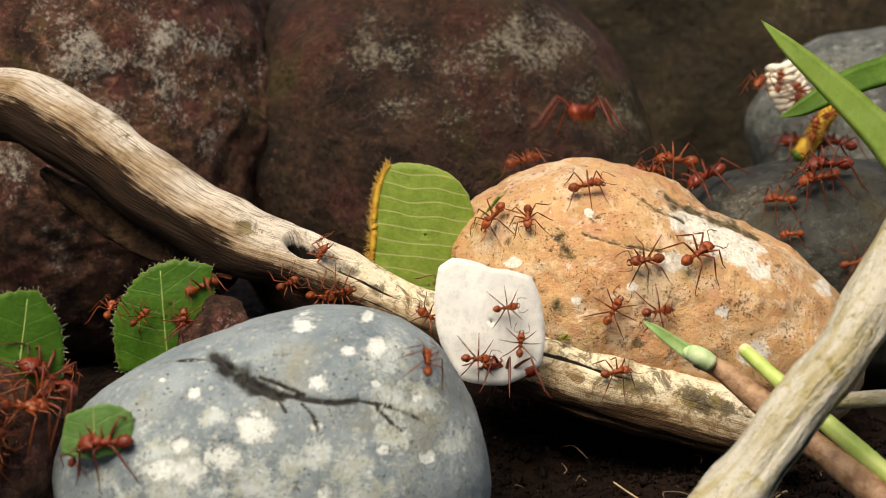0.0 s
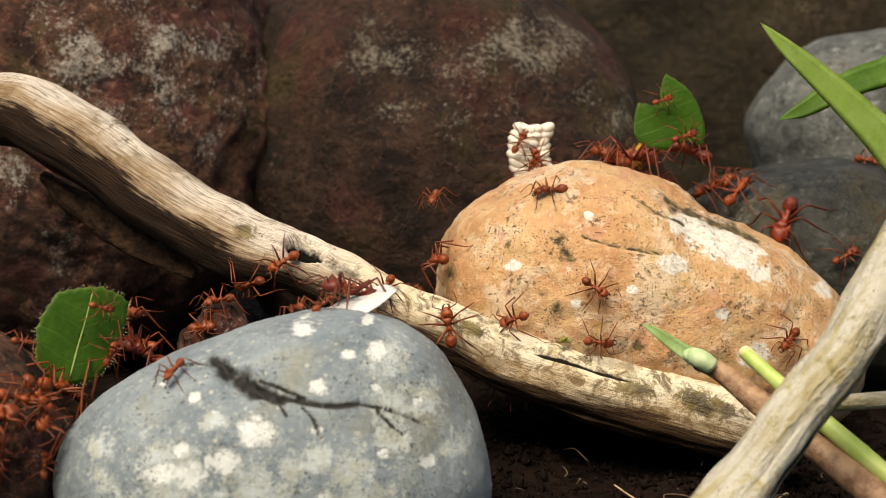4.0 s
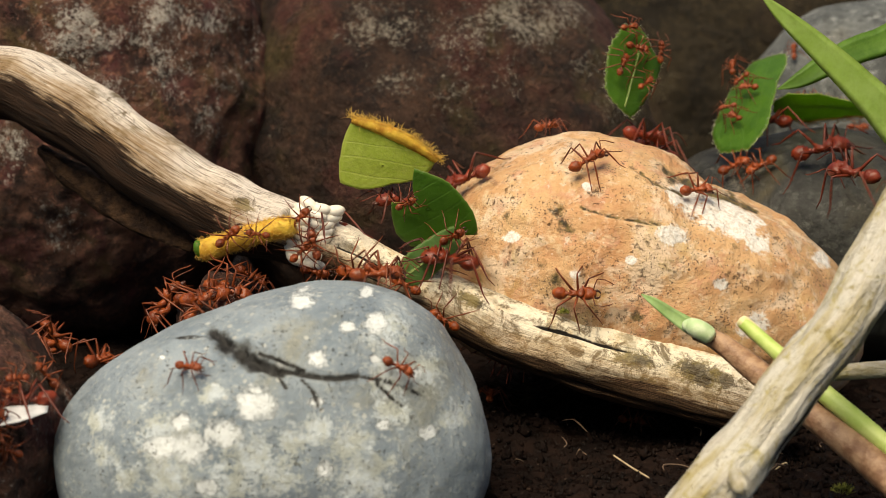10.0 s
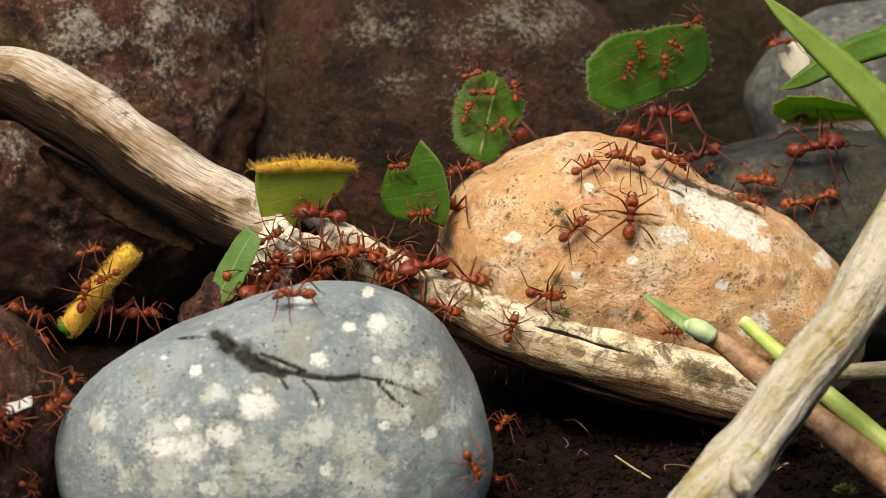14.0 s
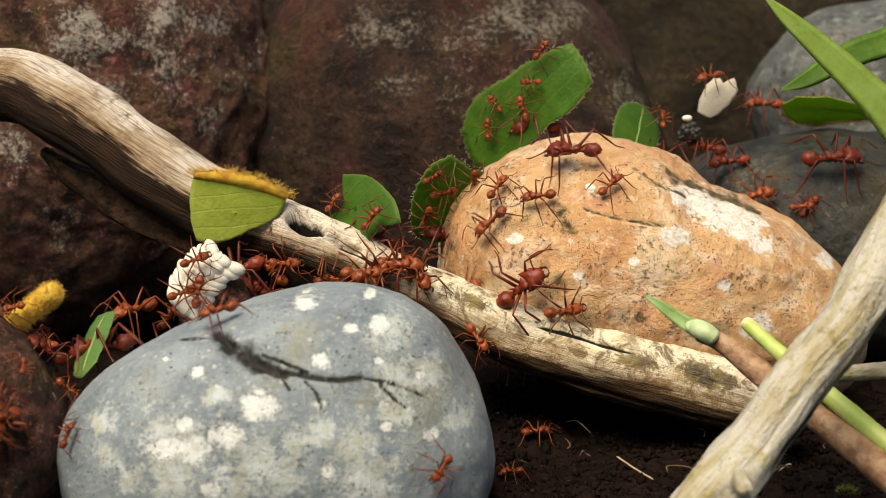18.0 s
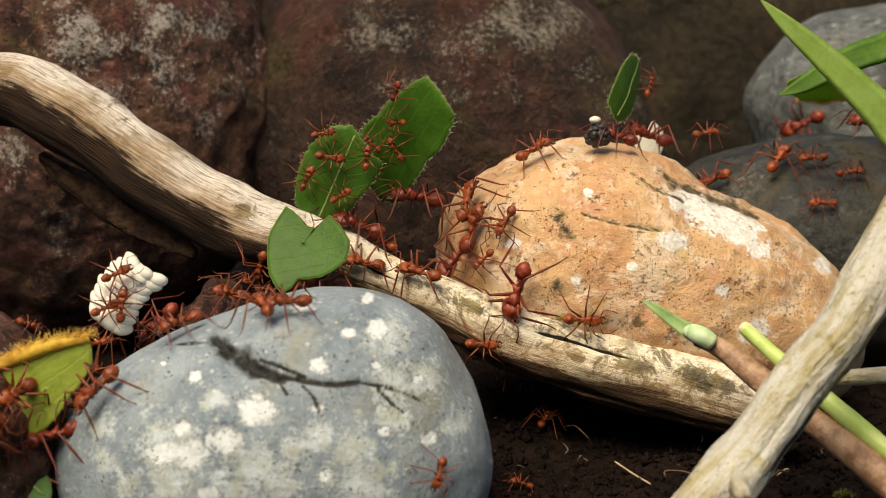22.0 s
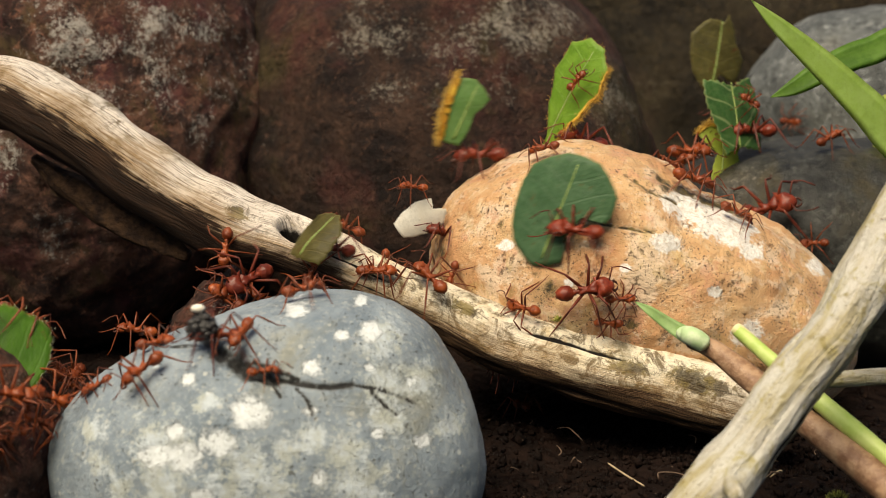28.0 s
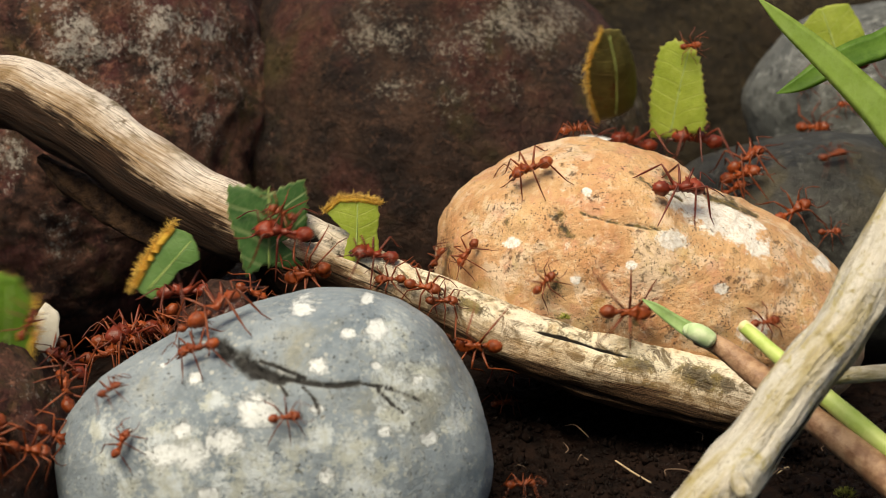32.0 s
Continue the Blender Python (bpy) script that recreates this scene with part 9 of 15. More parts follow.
    march(worker(0.77), [at(0, 33.1, 51, 40.5, -18, 9, -3), at(0.5, 33.5, 51, 40.4, -25, 18, -8), at(1, 37.7, 54.8, 43.5, 25, -3, -1), at(1.5, 40, 56.3, 44.3, 23, -11, 16), at(2, 42.6, 57.8, 45.4, 19, -17, 33), at(2.23, 38.3, 65.9, 39.7, 7, -19, 83), at(2.46, 34, 74.1, 34.1, -1, -11, 133), at(2.69, 29.6, 82.2, 28.4, 0, 0, 180), at(18.48, 29.6, 82.2, 28.4, 0, 0, 180), at(18.74, 32.8, 67.7, 33.2, 15, 5, 132), at(19, 35.9, 53.2, 38, 21, 19, 85), at(19.26, 32.8, 67.7, 33.2, 15, 5, 132), at(19.52, 29.6, 82.2, 28.4, 0, 0, 180), at(24.5, 29.6, 82.2, 28.4, 0, 0, 180), at(24.67, 30.4, 61.7, 31.7, 9, -10, 131), at(24.83, 31.2, 41.2, 35, 23, -10, 80), at(25, 32, 20.6, 38.3, 32, 0, 32), at(26.5, 37.9, 23.5, 36.5, 38, 5, 16), at(28, 43.4, 24.2, 34.8, 13, 33, 0), at(28.5, 44.9, 34.7, 36.3, -12, 14, -50), at(28.75, 46.3, 48.5, 35.5, 7, 20, -83), at(29, 47.7, 62.3, 34.8, 21, 36, -115), at(30, 37.8, 23.6, 36.6, -39, 7, -151), at(30.62, 29.6, 82.2, 28.4, 0, 0, 180), at(32, 29.6, 82.2, 28.4, 0, 0, 180)])
    march(worker(0.58), [at(0, 57.3, 52.2, 31.2, -55, 10, 167), at(1, 54.3, 54.6, 32.4, -54, 15, 161), at(2, 53.7, 54.7, 32.1, -51, 15, 163), at(3.06, 30.6, 82.5, 30, 0, 0, 180), at(6.06, 30.6, 82.5, 30, 0, 0, 180), at(6.37, 37.8, 75.7, 32.6, 9, 7, -130), at(6.69, 45.1, 68.9, 35.2, 20, 4, -80), at(7, 52.4, 62.1, 37.7, 26, -6, -31), at(7.5, 56.3, 58.7, 37.5, 18, -24, 30), at(8, 60.1, 56, 36.6, -2, -32, 79), at(8.5, 64.1, 59.1, 39.5, 18, -24, 43), at(9, 68.8, 64.4, 41.7, 9, 6, 1), at(9.5, 75.1, 84.7, 40.6, 43, -1, -6), at(10, 81.4, 105, 39.4, 78, -3, -16), at(10.23, 86, 93.8, 38.1, 61, 27, -65), at(10.45, 90.7, 82.5, 36.9, 21, 29, -130), at(10.68, 95.3, 71.3, 35.6, 0, 0, 180), at(16.97, 95.3, 71.3, 35.6, 0, 0, 180), at(17.31, 83.1, 64.8, 34.3, 18, 22, -125), at(17.66, 70.9, 58.3, 32.9, 47, 19, -63), at(18, 58.7, 51.9, 31.5, 59, -6, -11), at(19, 59.9, 52.5, 33, 49, -7, -8), at(20, 59.2, 53.8, 34.4, 37, -34, 23), at(20.34, 71.3, 59.7, 34.8, 12, -36, 83), at(20.67, 83.3, 65.5, 35.2, -3, -20, 135), at(21.01, 95.3, 71.3, 35.6, 0, 0, 180), at(32, 95.3, 71.3, 35.6, 0, 0, 180)])
    march(worker(0.69), [at(0, 67, 49.2, 27.4, 72, -11, 0), at(0.3, 77.2, 56.6, 30.2, 51, -38, 57), at(0.6, 87.3, 64, 32.9, 11, -32, 129), at(0.9, 97.5, 71.3, 35.6, 0, 0, 180), at(1.21, 97.5, 71.3, 35.6, 0, 0, 180), at(1.47, 87.4, 69, 37.6, 5, 1, -120), at(1.74, 77.2, 66.6, 39.7, 8, -3, -61), at(2, 67, 64.2, 41.7, 7, -7, -1), at(2.25, 73.5, 84.9, 40.6, 43, -9, -11), at(2.5, 80, 105.5, 39.5, 80, -4, -20), at(3, 82.9, 104.6, 40.3, 75, -4, -12), at(3.75, 77.5, 83.4, 40.6, 41, 10, -26), at(4.5, 72, 62.3, 40.9, 3, 13, -45), at(6, 71.9, 58, 38.9, -5, 29, -88), at(6.25, 84.7, 64.7, 37.2, -9, 14, -135), at(6.51, 97.5, 71.3, 35.6, 0, 0, 180), at(12.57, 97.5, 71.3, 35.6, 0, 0, 180), at(14, 59.1, 75.7, 55.9, -22, 15, -159), at(15.5, 53.3, 71.9, 53.5, -22, 14, -159), at(17, 47.1, 64.4, 51.4, -22, 14, -158), at(18, 44.2, 60.8, 51.2, -22, 14, -158), at(18.5, 40.5, 58, 50.8, -22, 14, -158), at(19, 36.7, 55.6, 50.2, -22, 13, -158), at(19.79, 31.5, 82.4, 29.2, 0, 0, 180), at(30.5, 31.5, 82.4, 29.2, 0, 0, 180), at(30.67, 30.1, 63.7, 33.8, 9, -5, 125), at(30.83, 28.7, 45.1, 38.5, 18, 0, 71), at(31, 27.2, 26.4, 43.1, 20, 10, 17), at(31.5, 29.5, 27.8, 42.8, 21, 9, 10), at(32, 35.7, 53.2, 38.1, -14, 16, -4)])
    march(worker(0.60), [at(0, -2.7, -19.2, 25.6, 30, -37, 98), at(0.28, -4.2, 5.5, 23.6, 6, -24, 144), at(0.56, -5.7, 30.3, 21.7, 0, 0, 180), at(2.5, -5.7, 30.3, 21.7, 0, 0, 180), at(2.67, -7.9, 28.1, 25, -14, -8, -125), at(2.83, -10.1, 25.9, 28.4, -29, -1, -70), at(3, -12.3, 23.6, 31.7, -32, 15, -17), at(3.17, -10.1, 25.9, 28.4, -29, -1, -70), at(3.33, -7.9, 28.1, 25, -14, -8, -125), at(3.5, -5.7, 30.3, 21.7, 0, 0, 180), at(8.31, -5.7, 30.3, 21.7, 0, 0, 180), at(8.65, -6.2, 2.7, 22, 11, -39, 128), at(9, -6.8, -25, 22.4, 64, -43, 42), at(9.5, -6.3, -24.4, 22.9, 64, -5, 28), at(10, -5.8, -23.9, 23.3, 53, 31, 12), at(10.5, -4.4, -23.9, 21.7, 49, 35, 8), at(11, -2.7, -23.4, 20.5, 63, 38, 10), at(11.5, -2, -24, 18.5, 53, 41, 10), at(12, -1.1, -24.1, 16.7, 49, 44, 11), at(12.5, 0.2, -23.6, 15.1, 48, 52, 8), at(13, 1.6, -22.9, 13.4, 41, 57, -2), at(14, 2.5, -22.5, 11.1, 67, 66, 26), at(15.5, 0.1, -24.9, 11.5, -29, 76, -75), at(17, -2, -26.4, 11.8, -73, 47, -137), at(18, -1.3, -26, 11.9, -72, 36, -135), at(19, -1.1, -25.9, 11.8, -65, 55, -125), at(20, -1.1, -25.9, 11.6, -72, 47, -133), at(21, -1.1, -25.9, 11.7, -68, 56, -127), at(22, -1.3, -26, 11.9, -65, 55, -125), at(23, -3.1, -27, 11.2, -79, 16, -144), at(23.25, 0.4, -19.9, 3.9, -41, 2, -159), at(23.5, 3.9, -12.7, -3.5, 0, 0, 180), at(31.46, 3.9, -12.7, -3.5, 0, 0, 180), at(31.64, 6.1, -9.7, -1.7, -1, 0, -120), at(31.82, 8.3, -6.6, 0, -2, 1, -60), at(32, 10.4, -3.5, 1.8, -1, 2, 0)])
    march(worker(0.68), [at(0, -16.5, 21.8, 32.4, 71, -48, -44), at(0.25, -14.8, 22.8, 32.3, 29, -23, -3), at(0.5, -13.1, 23.8, 32.2, 11, 15, 14), at(1, -10.2, 24.3, 30.4, -26, 19, -9), at(1.17, -9.7, 26.4, 28, -27, 3, -66), at(1.33, -9.3, 28.4, 25.5, -14, -6, -123), at(1.5, -8.8, 30.5, 23, 0, 0, 180), at(2.5, -8.8, 30.5, 23, 0, 0, 180), at(3, -7.1, 20.2, 28.5, -29, 9, -140), at(4.5, -9.7, 19.7, 27.8, -37, 72, -132), at(6, -11.2, 18.9, 27.1, 67, 50, -25), at(6.25, -9.7, 3.4, 29, 26, 31, -32), at(6.5, -8.3, -12.1, 30.9, -8, 12, -24), at(6.75, -7.5, 3, 28, 29, 9, -11), at(7, -6.7, 18.1, 25, 64, -2, -4), at(7.5, -5, 20, 27.8, 19, 6, 22), at(8, 0.7, 29.5, 28.6, -18, -49, 37), at(8.5, 2.5, 29.1, 33.5, 44, -44, -23), at(9, 7.6, 25.8, 37.8, 36, -28, -19), at(9.5, 12, 31.7, 41.7, 16, -27, 17), at(10, 16.9, 46.5, 43.9, -8, 2, 34), at(10.22, 20.8, 58.5, 39.3, -5, 4, 82), at(10.44, 24.8, 70.5, 34.7, -2, 3, 131), at(10.65, 28.7, 82.5, 30, 0, 0, 180), at(30.43, 28.7, 82.5, 30, 0, 0, 180), at(30.62, 25.2, 70.7, 34.7, -3, 0, 126), at(30.81, 21.7, 58.9, 39.4, -4, -2, 72), at(31, 18.2, 47.1, 44.1, -3, -5, 19), at(32, 21.5, 47.5, 44.2, -12, -1, 8)])
    march(worker(0.68), [at(0, -14.6, 19.3, 28.5, 109, -15, -17), at(1, -16.4, 19.6, 29.1, 101, 3, -15), at(1.17, -13.6, 23.2, 26.8, 77, 39, -61), at(1.33, -10.8, 26.8, 24.6, 21, 38, -135), at(1.5, -8, 30.4, 22.3, 0, 0, 180), at(7.38, -8, 30.4, 22.3, 0, 0, 180), at(7.59, -11.9, 27, 24.5, 21, 38, -134), at(7.79, -15.9, 23.6, 26.7, 77, 39, -58), at(8, -19.8, 20.2, 28.8, 99, 1, -10), at(8.5, -17.3, 2.4, 29.8, 56, -3, -7), at(9, -14.8, -15.5, 30.8, 13, -5, -1), at(9.5, -16.3, 2.3, 29.4, 63, -3, -11), at(10, -17.8, 20, 27.9, 112, 6, -15), at(10.18, -14.5, 23.4, 26.1, 85, 46, -60), at(10.36, -11.3, 26.9, 24.2, 21, 42, -140), at(10.55, -8, 30.4, 22.3, 0, 0, 180), at(22.5, -8, 30.4, 22.3, 0, 0, 180), at(22.67, -6.4, 26.1, 23.5, 6, -27, 126), at(22.83, -4.8, 21.9, 24.7, 38, -35, 57), at(23, -3.1, 17.6, 26, 58, -14, -4), at(24, -0.6, 17, 25.4, 56, -16, 10), at(24.5, 1.6, 16.8, 25.1, 48, 0, 0), at(24.75, 3.5, 19.9, 25.4, 72, 9, -26), at(25, 5.3, 23, 25.7, 90, 27, -47), at(26.5, 4.4, 24.1, 26.1, 83, 65, -53), at(28, 3.4, 25.2, 26.6, 112, 104, -22), at(28.5, -0.3, 17.3, 25.8, -38, 14, -157), at(29, -2.4, 17.3, 25.6, -63, -17, 158), at(29.5, -3.3, 17.7, 25.9, -34, -52, 115), at(30, -4.1, 18, 26.2, 31, -47, 36), at(30.5, -2, 16.9, 24.7, 79, -39, -7), at(31, -0.1, 16.3, 23.2, 75, -12, -2), at(32, -0.1, 16.5, 23.6, 52, 4, 4)])
    march(worker(0.58), [at(0, -22.1, 20.6, 29.2, 99, -29, -20), at(0.5, -20.8, 20.2, 29.7, 99, -66, -15), at(1, -19.4, 19.8, 30.2, 112, -102, -24), at(1.5, -19.7, 24.1, 34.9, 23, -32, 65), at(2, -19, 22.7, 39, 23, -9, 24), at(2.26, -15.1, 25.2, 33.2, 14, -15, 76), at(2.53, -11.2, 27.8, 27.5, 3, -11, 129), at(2.79, -7.2, 30.3, 21.7, 0, 0, 180), at(20.24, -7.2, 30.3, 21.7, 0, 0, 180), at(21, 6.2, 25.6, 35.2, -47, 34, 168), at(21.5, 6.3, 23.6, 32.1, -48, 36, 171), at(22, 6.7, 21.7, 29.2, -64, 45, 158), at(23, 5.6, 22.7, 27.9, 104, 126, -39), at(23.28, -0.8, 26.5, 24.8, -27, 32, 174), at(23.55, -7.2, 30.3, 21.7, 0, 0, 180), at(31.5, -7.2, 30.3, 21.7, 0, 0, 180), at(31.67, -4.6, 30, 23.7, 28, 2, -132), at(31.83, -2, 29.8, 25.8, 49, -18, -88), at(32, 0.6, 29.5, 27.9, 51, -46, -41)])
    march(worker(0.67), [at(0, -17.3, 20.1, 27.4, 98, 1, -9), at(0.5, -12.6, 19.1, 27.2, 52, 11, -7), at(1, -8.6, 18.5, 25.9, 76, 17, -12), at(1.17, -7.9, 22.5, 25, 49, 41, -68), at(1.33, -7.2, 26.5, 24, 10, 31, -134), at(1.5, -6.5, 30.5, 23, 0, 0, 180), at(10.5, -6.5, 30.5, 23, 0, 0, 180), at(10.75, -7.3, 24.5, 24.3, -3, -36, 124), at(11, -8.2, 18.4, 25.6, 44, -50, 34), at(11.5, -9.1, 18.6, 26.3, 74, -40, 4), at(12, -9.2, 20.2, 28.9, 70, -20, 1), at(13, -8.7, 19.3, 27.1, 38, 7, 5), at(14, -6.8, 18.7, 26.4, 64, -5, -10), at(17, -6.9, 19, 27, 70, -5, -15), at(18, -7, 19.7, 27.9, 66, -3, -6), at(18.5, -6.8, 22.3, 27.4, 18, 7, -4), at(19, -6.5, 25, 26.9, -32, 16, -10), at(20, -5.1, 24.7, 26.3, -15, 18, 3), at(20.5, -4.7, 24.6, 26.2, 9, 21, 71), at(21, -4.3, 24.6, 26.1, 21, 2, 134), at(21.25, -5.7, 24.5, 27.2, -23, -17, 135), at(21.5, -7, 24.5, 28.4, -72, -29, 151), at(21.75, -8.3, 24.3, 29.2, -21, -19, 158), at(22, -9.5, 24.1, 30.1, 30, -17, 171), at(23, -10.8, 24.4, 30.7, 25, 8, 112), at(23.25, -9.6, 24.6, 29.9, 30, -28, 65), at(23.5, -8.3, 24.8, 29, 73, -44, -6), at(23.75, -7.1, 24.8, 27.8, 18, -14, 7), at(24, -5.9, 24.9, 26.6, -30, 15, -8), at(24.5, -3.7, 19, 27.1, 35, -5, 5), at(25, -3.1, 17.6, 25.8, 58, -14, -4), at(26.5, -4.7, 19.2, 27.2, 40, 32, -37), at(28, -6.9, 24.4, 28.3, 24, 73, -85), at(28.5, -6.6, 21.7, 27.7, 60, 30, -25), at(29, -6.4, 18.9, 27, 48, -16, 4), at(29.5, -5.9, 24.2, 27.9, 72, -45, -10), at(30, 1, 30.5, 30.8, -5, -57, 23), at(30.5, 0.8, 30.3, 29.9, -40, -38, 70), at(31, 0.6, 30.2, 28.9, -49, -9, 95), at(31.25, -2.8, 27.6, 27.8, -8, 3, 130), at(31.5, -6.2, 24.9, 26.8, 32, -11, 165), at(31.75, -6.7, 22, 26.8, -19, -3, 169), at(32, -7.2, 19.1, 26.8, -70, 5, 165)])
    march(worker(0.75), [at(0, -33.8, 15.2, 27.4, -16, -12, 17), at(0.25, -31.1, 15.4, 23, -17, -3, 71), at(0.49, -28.5, 15.5, 18.5, -9, 3, 126), at(0.74, -25.8, 15.7, 14, 0, 0, 180), at(1.08, -25.8, 15.7, 14, 0, 0, 180), at(1.54, -26.2, 19.3, 24.9, -4, -22, 131), at(2, -26.5, 22.9, 35.8, 15, -38, 72), at(2.5, -25.7, 22.4, 35.1, -37, -36, 133), at(3, -25, 21.9, 34.4, -63, -4, 171), at(4.5, -22.6, 20.3, 30.2, 116, 139, 12), at(6, -19.3, 21.6, 26.5, -23, 103, -126), at(6.25, -17, 0.7, 28.1, 11, 62, -90), at(6.5, -14.6, -20.2, 29.7, 3, 23, -95), at(7, -12.8, -23.5, 27.7, -5, 35, -99), at(7.27, -19.3, -3.9, 20.9, -9, 17, -141), at(7.54, -25.8, 15.7, 14, 0, 0, 180), at(9.45, -25.8, 15.7, 14, 0, 0, 180), at(9.63, -27.4, 14.3, 17.8, 27, -9, 132), at(9.82, -29, 12.9, 21.6, 52, 4, 86), at(10, -30.5, 11.5, 25.4, 61, 32, 44), at(11, -31.4, 11.1, 26.1, 45, 10, 10), at(12, -30.7, 11.4, 25.5, 48, 32, 30), at(13, -31.1, 10.6, 24.5, 81, 6, 34), at(13.5, -28.1, 13.5, 24.9, 18, 50, 14), at(14, -28.6, 17.9, 25.2, -21, 36, -13), at(14.75, -25.5, 19.6, 26.7, 30, 16, -4), at(15.5, -22.4, 21.3, 28.1, 76, -4, -15), at(17, -20.7, 20.3, 29, 99, 2, -11), at(17.22, -15.7, 23.7, 26.8, 76, 39, -58), at(17.45, -10.7, 27, 24.6, 21, 38, -134), at(17.67, -5.7, 30.4, 22.3, 0, 0, 180), at(22.5, -5.7, 30.4, 22.3, 0, 0, 180), at(22.67, -7.6, 26.6, 23.8, 15, 26, -124), at(22.83, -9.6, 22.7, 25.2, 49, 26, -57), at(23, -11.5, 18.9, 26.6, 63, -1, -1), at(23.17, -9.6, 22.7, 25.2, 49, 26, -57), at(23.33, -7.6, 26.6, 23.8, 15, 26, -124), at(23.5, -5.7, 30.4, 22.3, 0, 0, 180), at(32, -5.7, 30.4, 22.3, 0, 0, 180)])
    march(worker(0.56), [at(0, -46, 7.5, 26.2, 7, -23, 84), at(0.5, -43.7, 9.4, 26, 22, -11, 36), at(1, -41.1, 11.2, 25.8, 20, 13, -21), at(1.5, -37.2, 13.5, 23.3, 26, -30, -14), at(2, -35.8, 10.9, 23.2, 54, -21, 3), at(3, -33.5, 10.5, 24.1, 38, -15, 6), at(3.17, -31.9, 12.2, 20.5, 21, -26, 65), at(3.33, -30.3, 13.9, 17, 3, -19, 126), at(3.5, -28.8, 15.6, 13.4, 0, 0, 180), at(7.5, -28.8, 15.6, 13.4, 0, 0, 180), at(7.67, -25.9, 1.1, 16.6, 7, 19, -127), at(7.83, -23, -13.5, 19.7, 29, 24, -66), at(8, -20.1, -28.1, 22.9, 44, 10, -9), at(8.17, -23, -13.5, 19.7, 29, 24, -66), at(8.33, -25.9, 1.1, 16.6, 7, 19, -127), at(8.5, -28.8, 15.6, 13.4, 0, 0, 180), at(27.5, -28.8, 15.6, 13.4, 0, 0, 180), at(27.67, -29.4, 14.1, 17.4, 24, -3, 128), at(27.83, -30.1, 12.6, 21.4, 41, 15, 79), at(28, -30.7, 11.1, 25.3, 39, 39, 27), at(28.17, -30.1, 12.6, 21.4, 41, 15, 79), at(28.33, -29.4, 14.1, 17.4, 24, -3, 128), at(28.5, -28.8, 15.6, 13.4, 0, 0, 180), at(32, -28.8, 15.6, 13.4, 0, 0, 180)])
    march(worker(0.63), [at(0, -1.6, 16.9, 24.8, 99, -152, -16), at(0.5, -2.5, 17, 24.4, -60, -63, 136), at(1, -3.5, 17.2, 24.1, 34, -66, 36), at(1.25, -2.4, 1.7, 25.5, 29, -41, 71), at(1.5, -1.3, -13.9, 26.8, 40, -19, 97), at(1.75, 1.4, 0.6, 23.1, 40, -45, 61), at(2, 4, 15.1, 19.3, 73, -63, -2), at(2.5, 5.6, 16, 17.9, 43, -31, 35), at(3, 7.7, 14.3, 18, 66, -14, -2), at(3.75, 8, 26.7, 13.5, 28, 4, -8), at(4.5, 8.2, 39.2, 9, -14, 14, -24), at(6, 7.6, 38.1, 2.1, -1, 4, -66), at(7, 7.8, 38, 2, -4, 2, -118), at(7.5, 3.6, -17.4, 17.7, -53, 4, -112), at(8, 1.7, -19.9, 18.4, -57, -27, -132), at(8.5, 3.5, -17.6, 17.7, -27, -51, -171), at(8.75, 5.8, 10, 9.8, -3, -31, 147), at(9, 8, 37.6, 2, 0, -4, 119), at(10, 7.7, 38, 2.1, 3, -3, 82), at(10.5, 7.5, 38, 2.1, 0, -4, 41), at(11, 7.3, 38.1, 2.1, -1, -6, 0), at(11.17, 8.7, 33.9, 5.5, -3, -4, 60), at(11.33, 10.2, 29.7, 8.9, -3, -1, 120), at(11.5, 11.7, 25.6, 12.3, 0, 0, 180), at(23.5, 11.7, 25.6, 12.3, 0, 0, 180), at(23.67, 11.2, 21.8, 15.1, 8, -25, 130), at(23.83, 10.8, 18, 17.8, 36, -32, 68), at(24, 10.3, 14.2, 20.6, 57, -15, 12), at(24.5, 9.9, 15.1, 21.9, 18, -26, 75), at(25, 10.4, 18.2, 24.7, 107, -119, -40), at(26.5, 4.4, 24.8, 31.3, -68, -24, 116), at(27.25, 0.4, 27, 34.7, -50, -6, 146), at(28, -3.5, 29.3, 38.2, -25, 0, 180), at(28.66, -8, 30.5, 23, 0, 0, 180), at(29.29, -8, 30.5, 23, 0, 0, 180), at(29.53, -3.3, 28.6, 26.8, 23, 12, -128), at(29.76, 1.5, 26.7, 30.6, 46, 1, -76), at(30, 6.2, 24.8, 34.3, 53, -23, -28), at(30.24, 1.5, 26.7, 30.6, 46, 1, -76), at(30.47, -3.3, 28.6, 26.8, 23, 12, -128), at(30.71, -8, 30.5, 23, 0, 0, 180), at(32, -8, 30.5, 23, 0, 0, 180)])
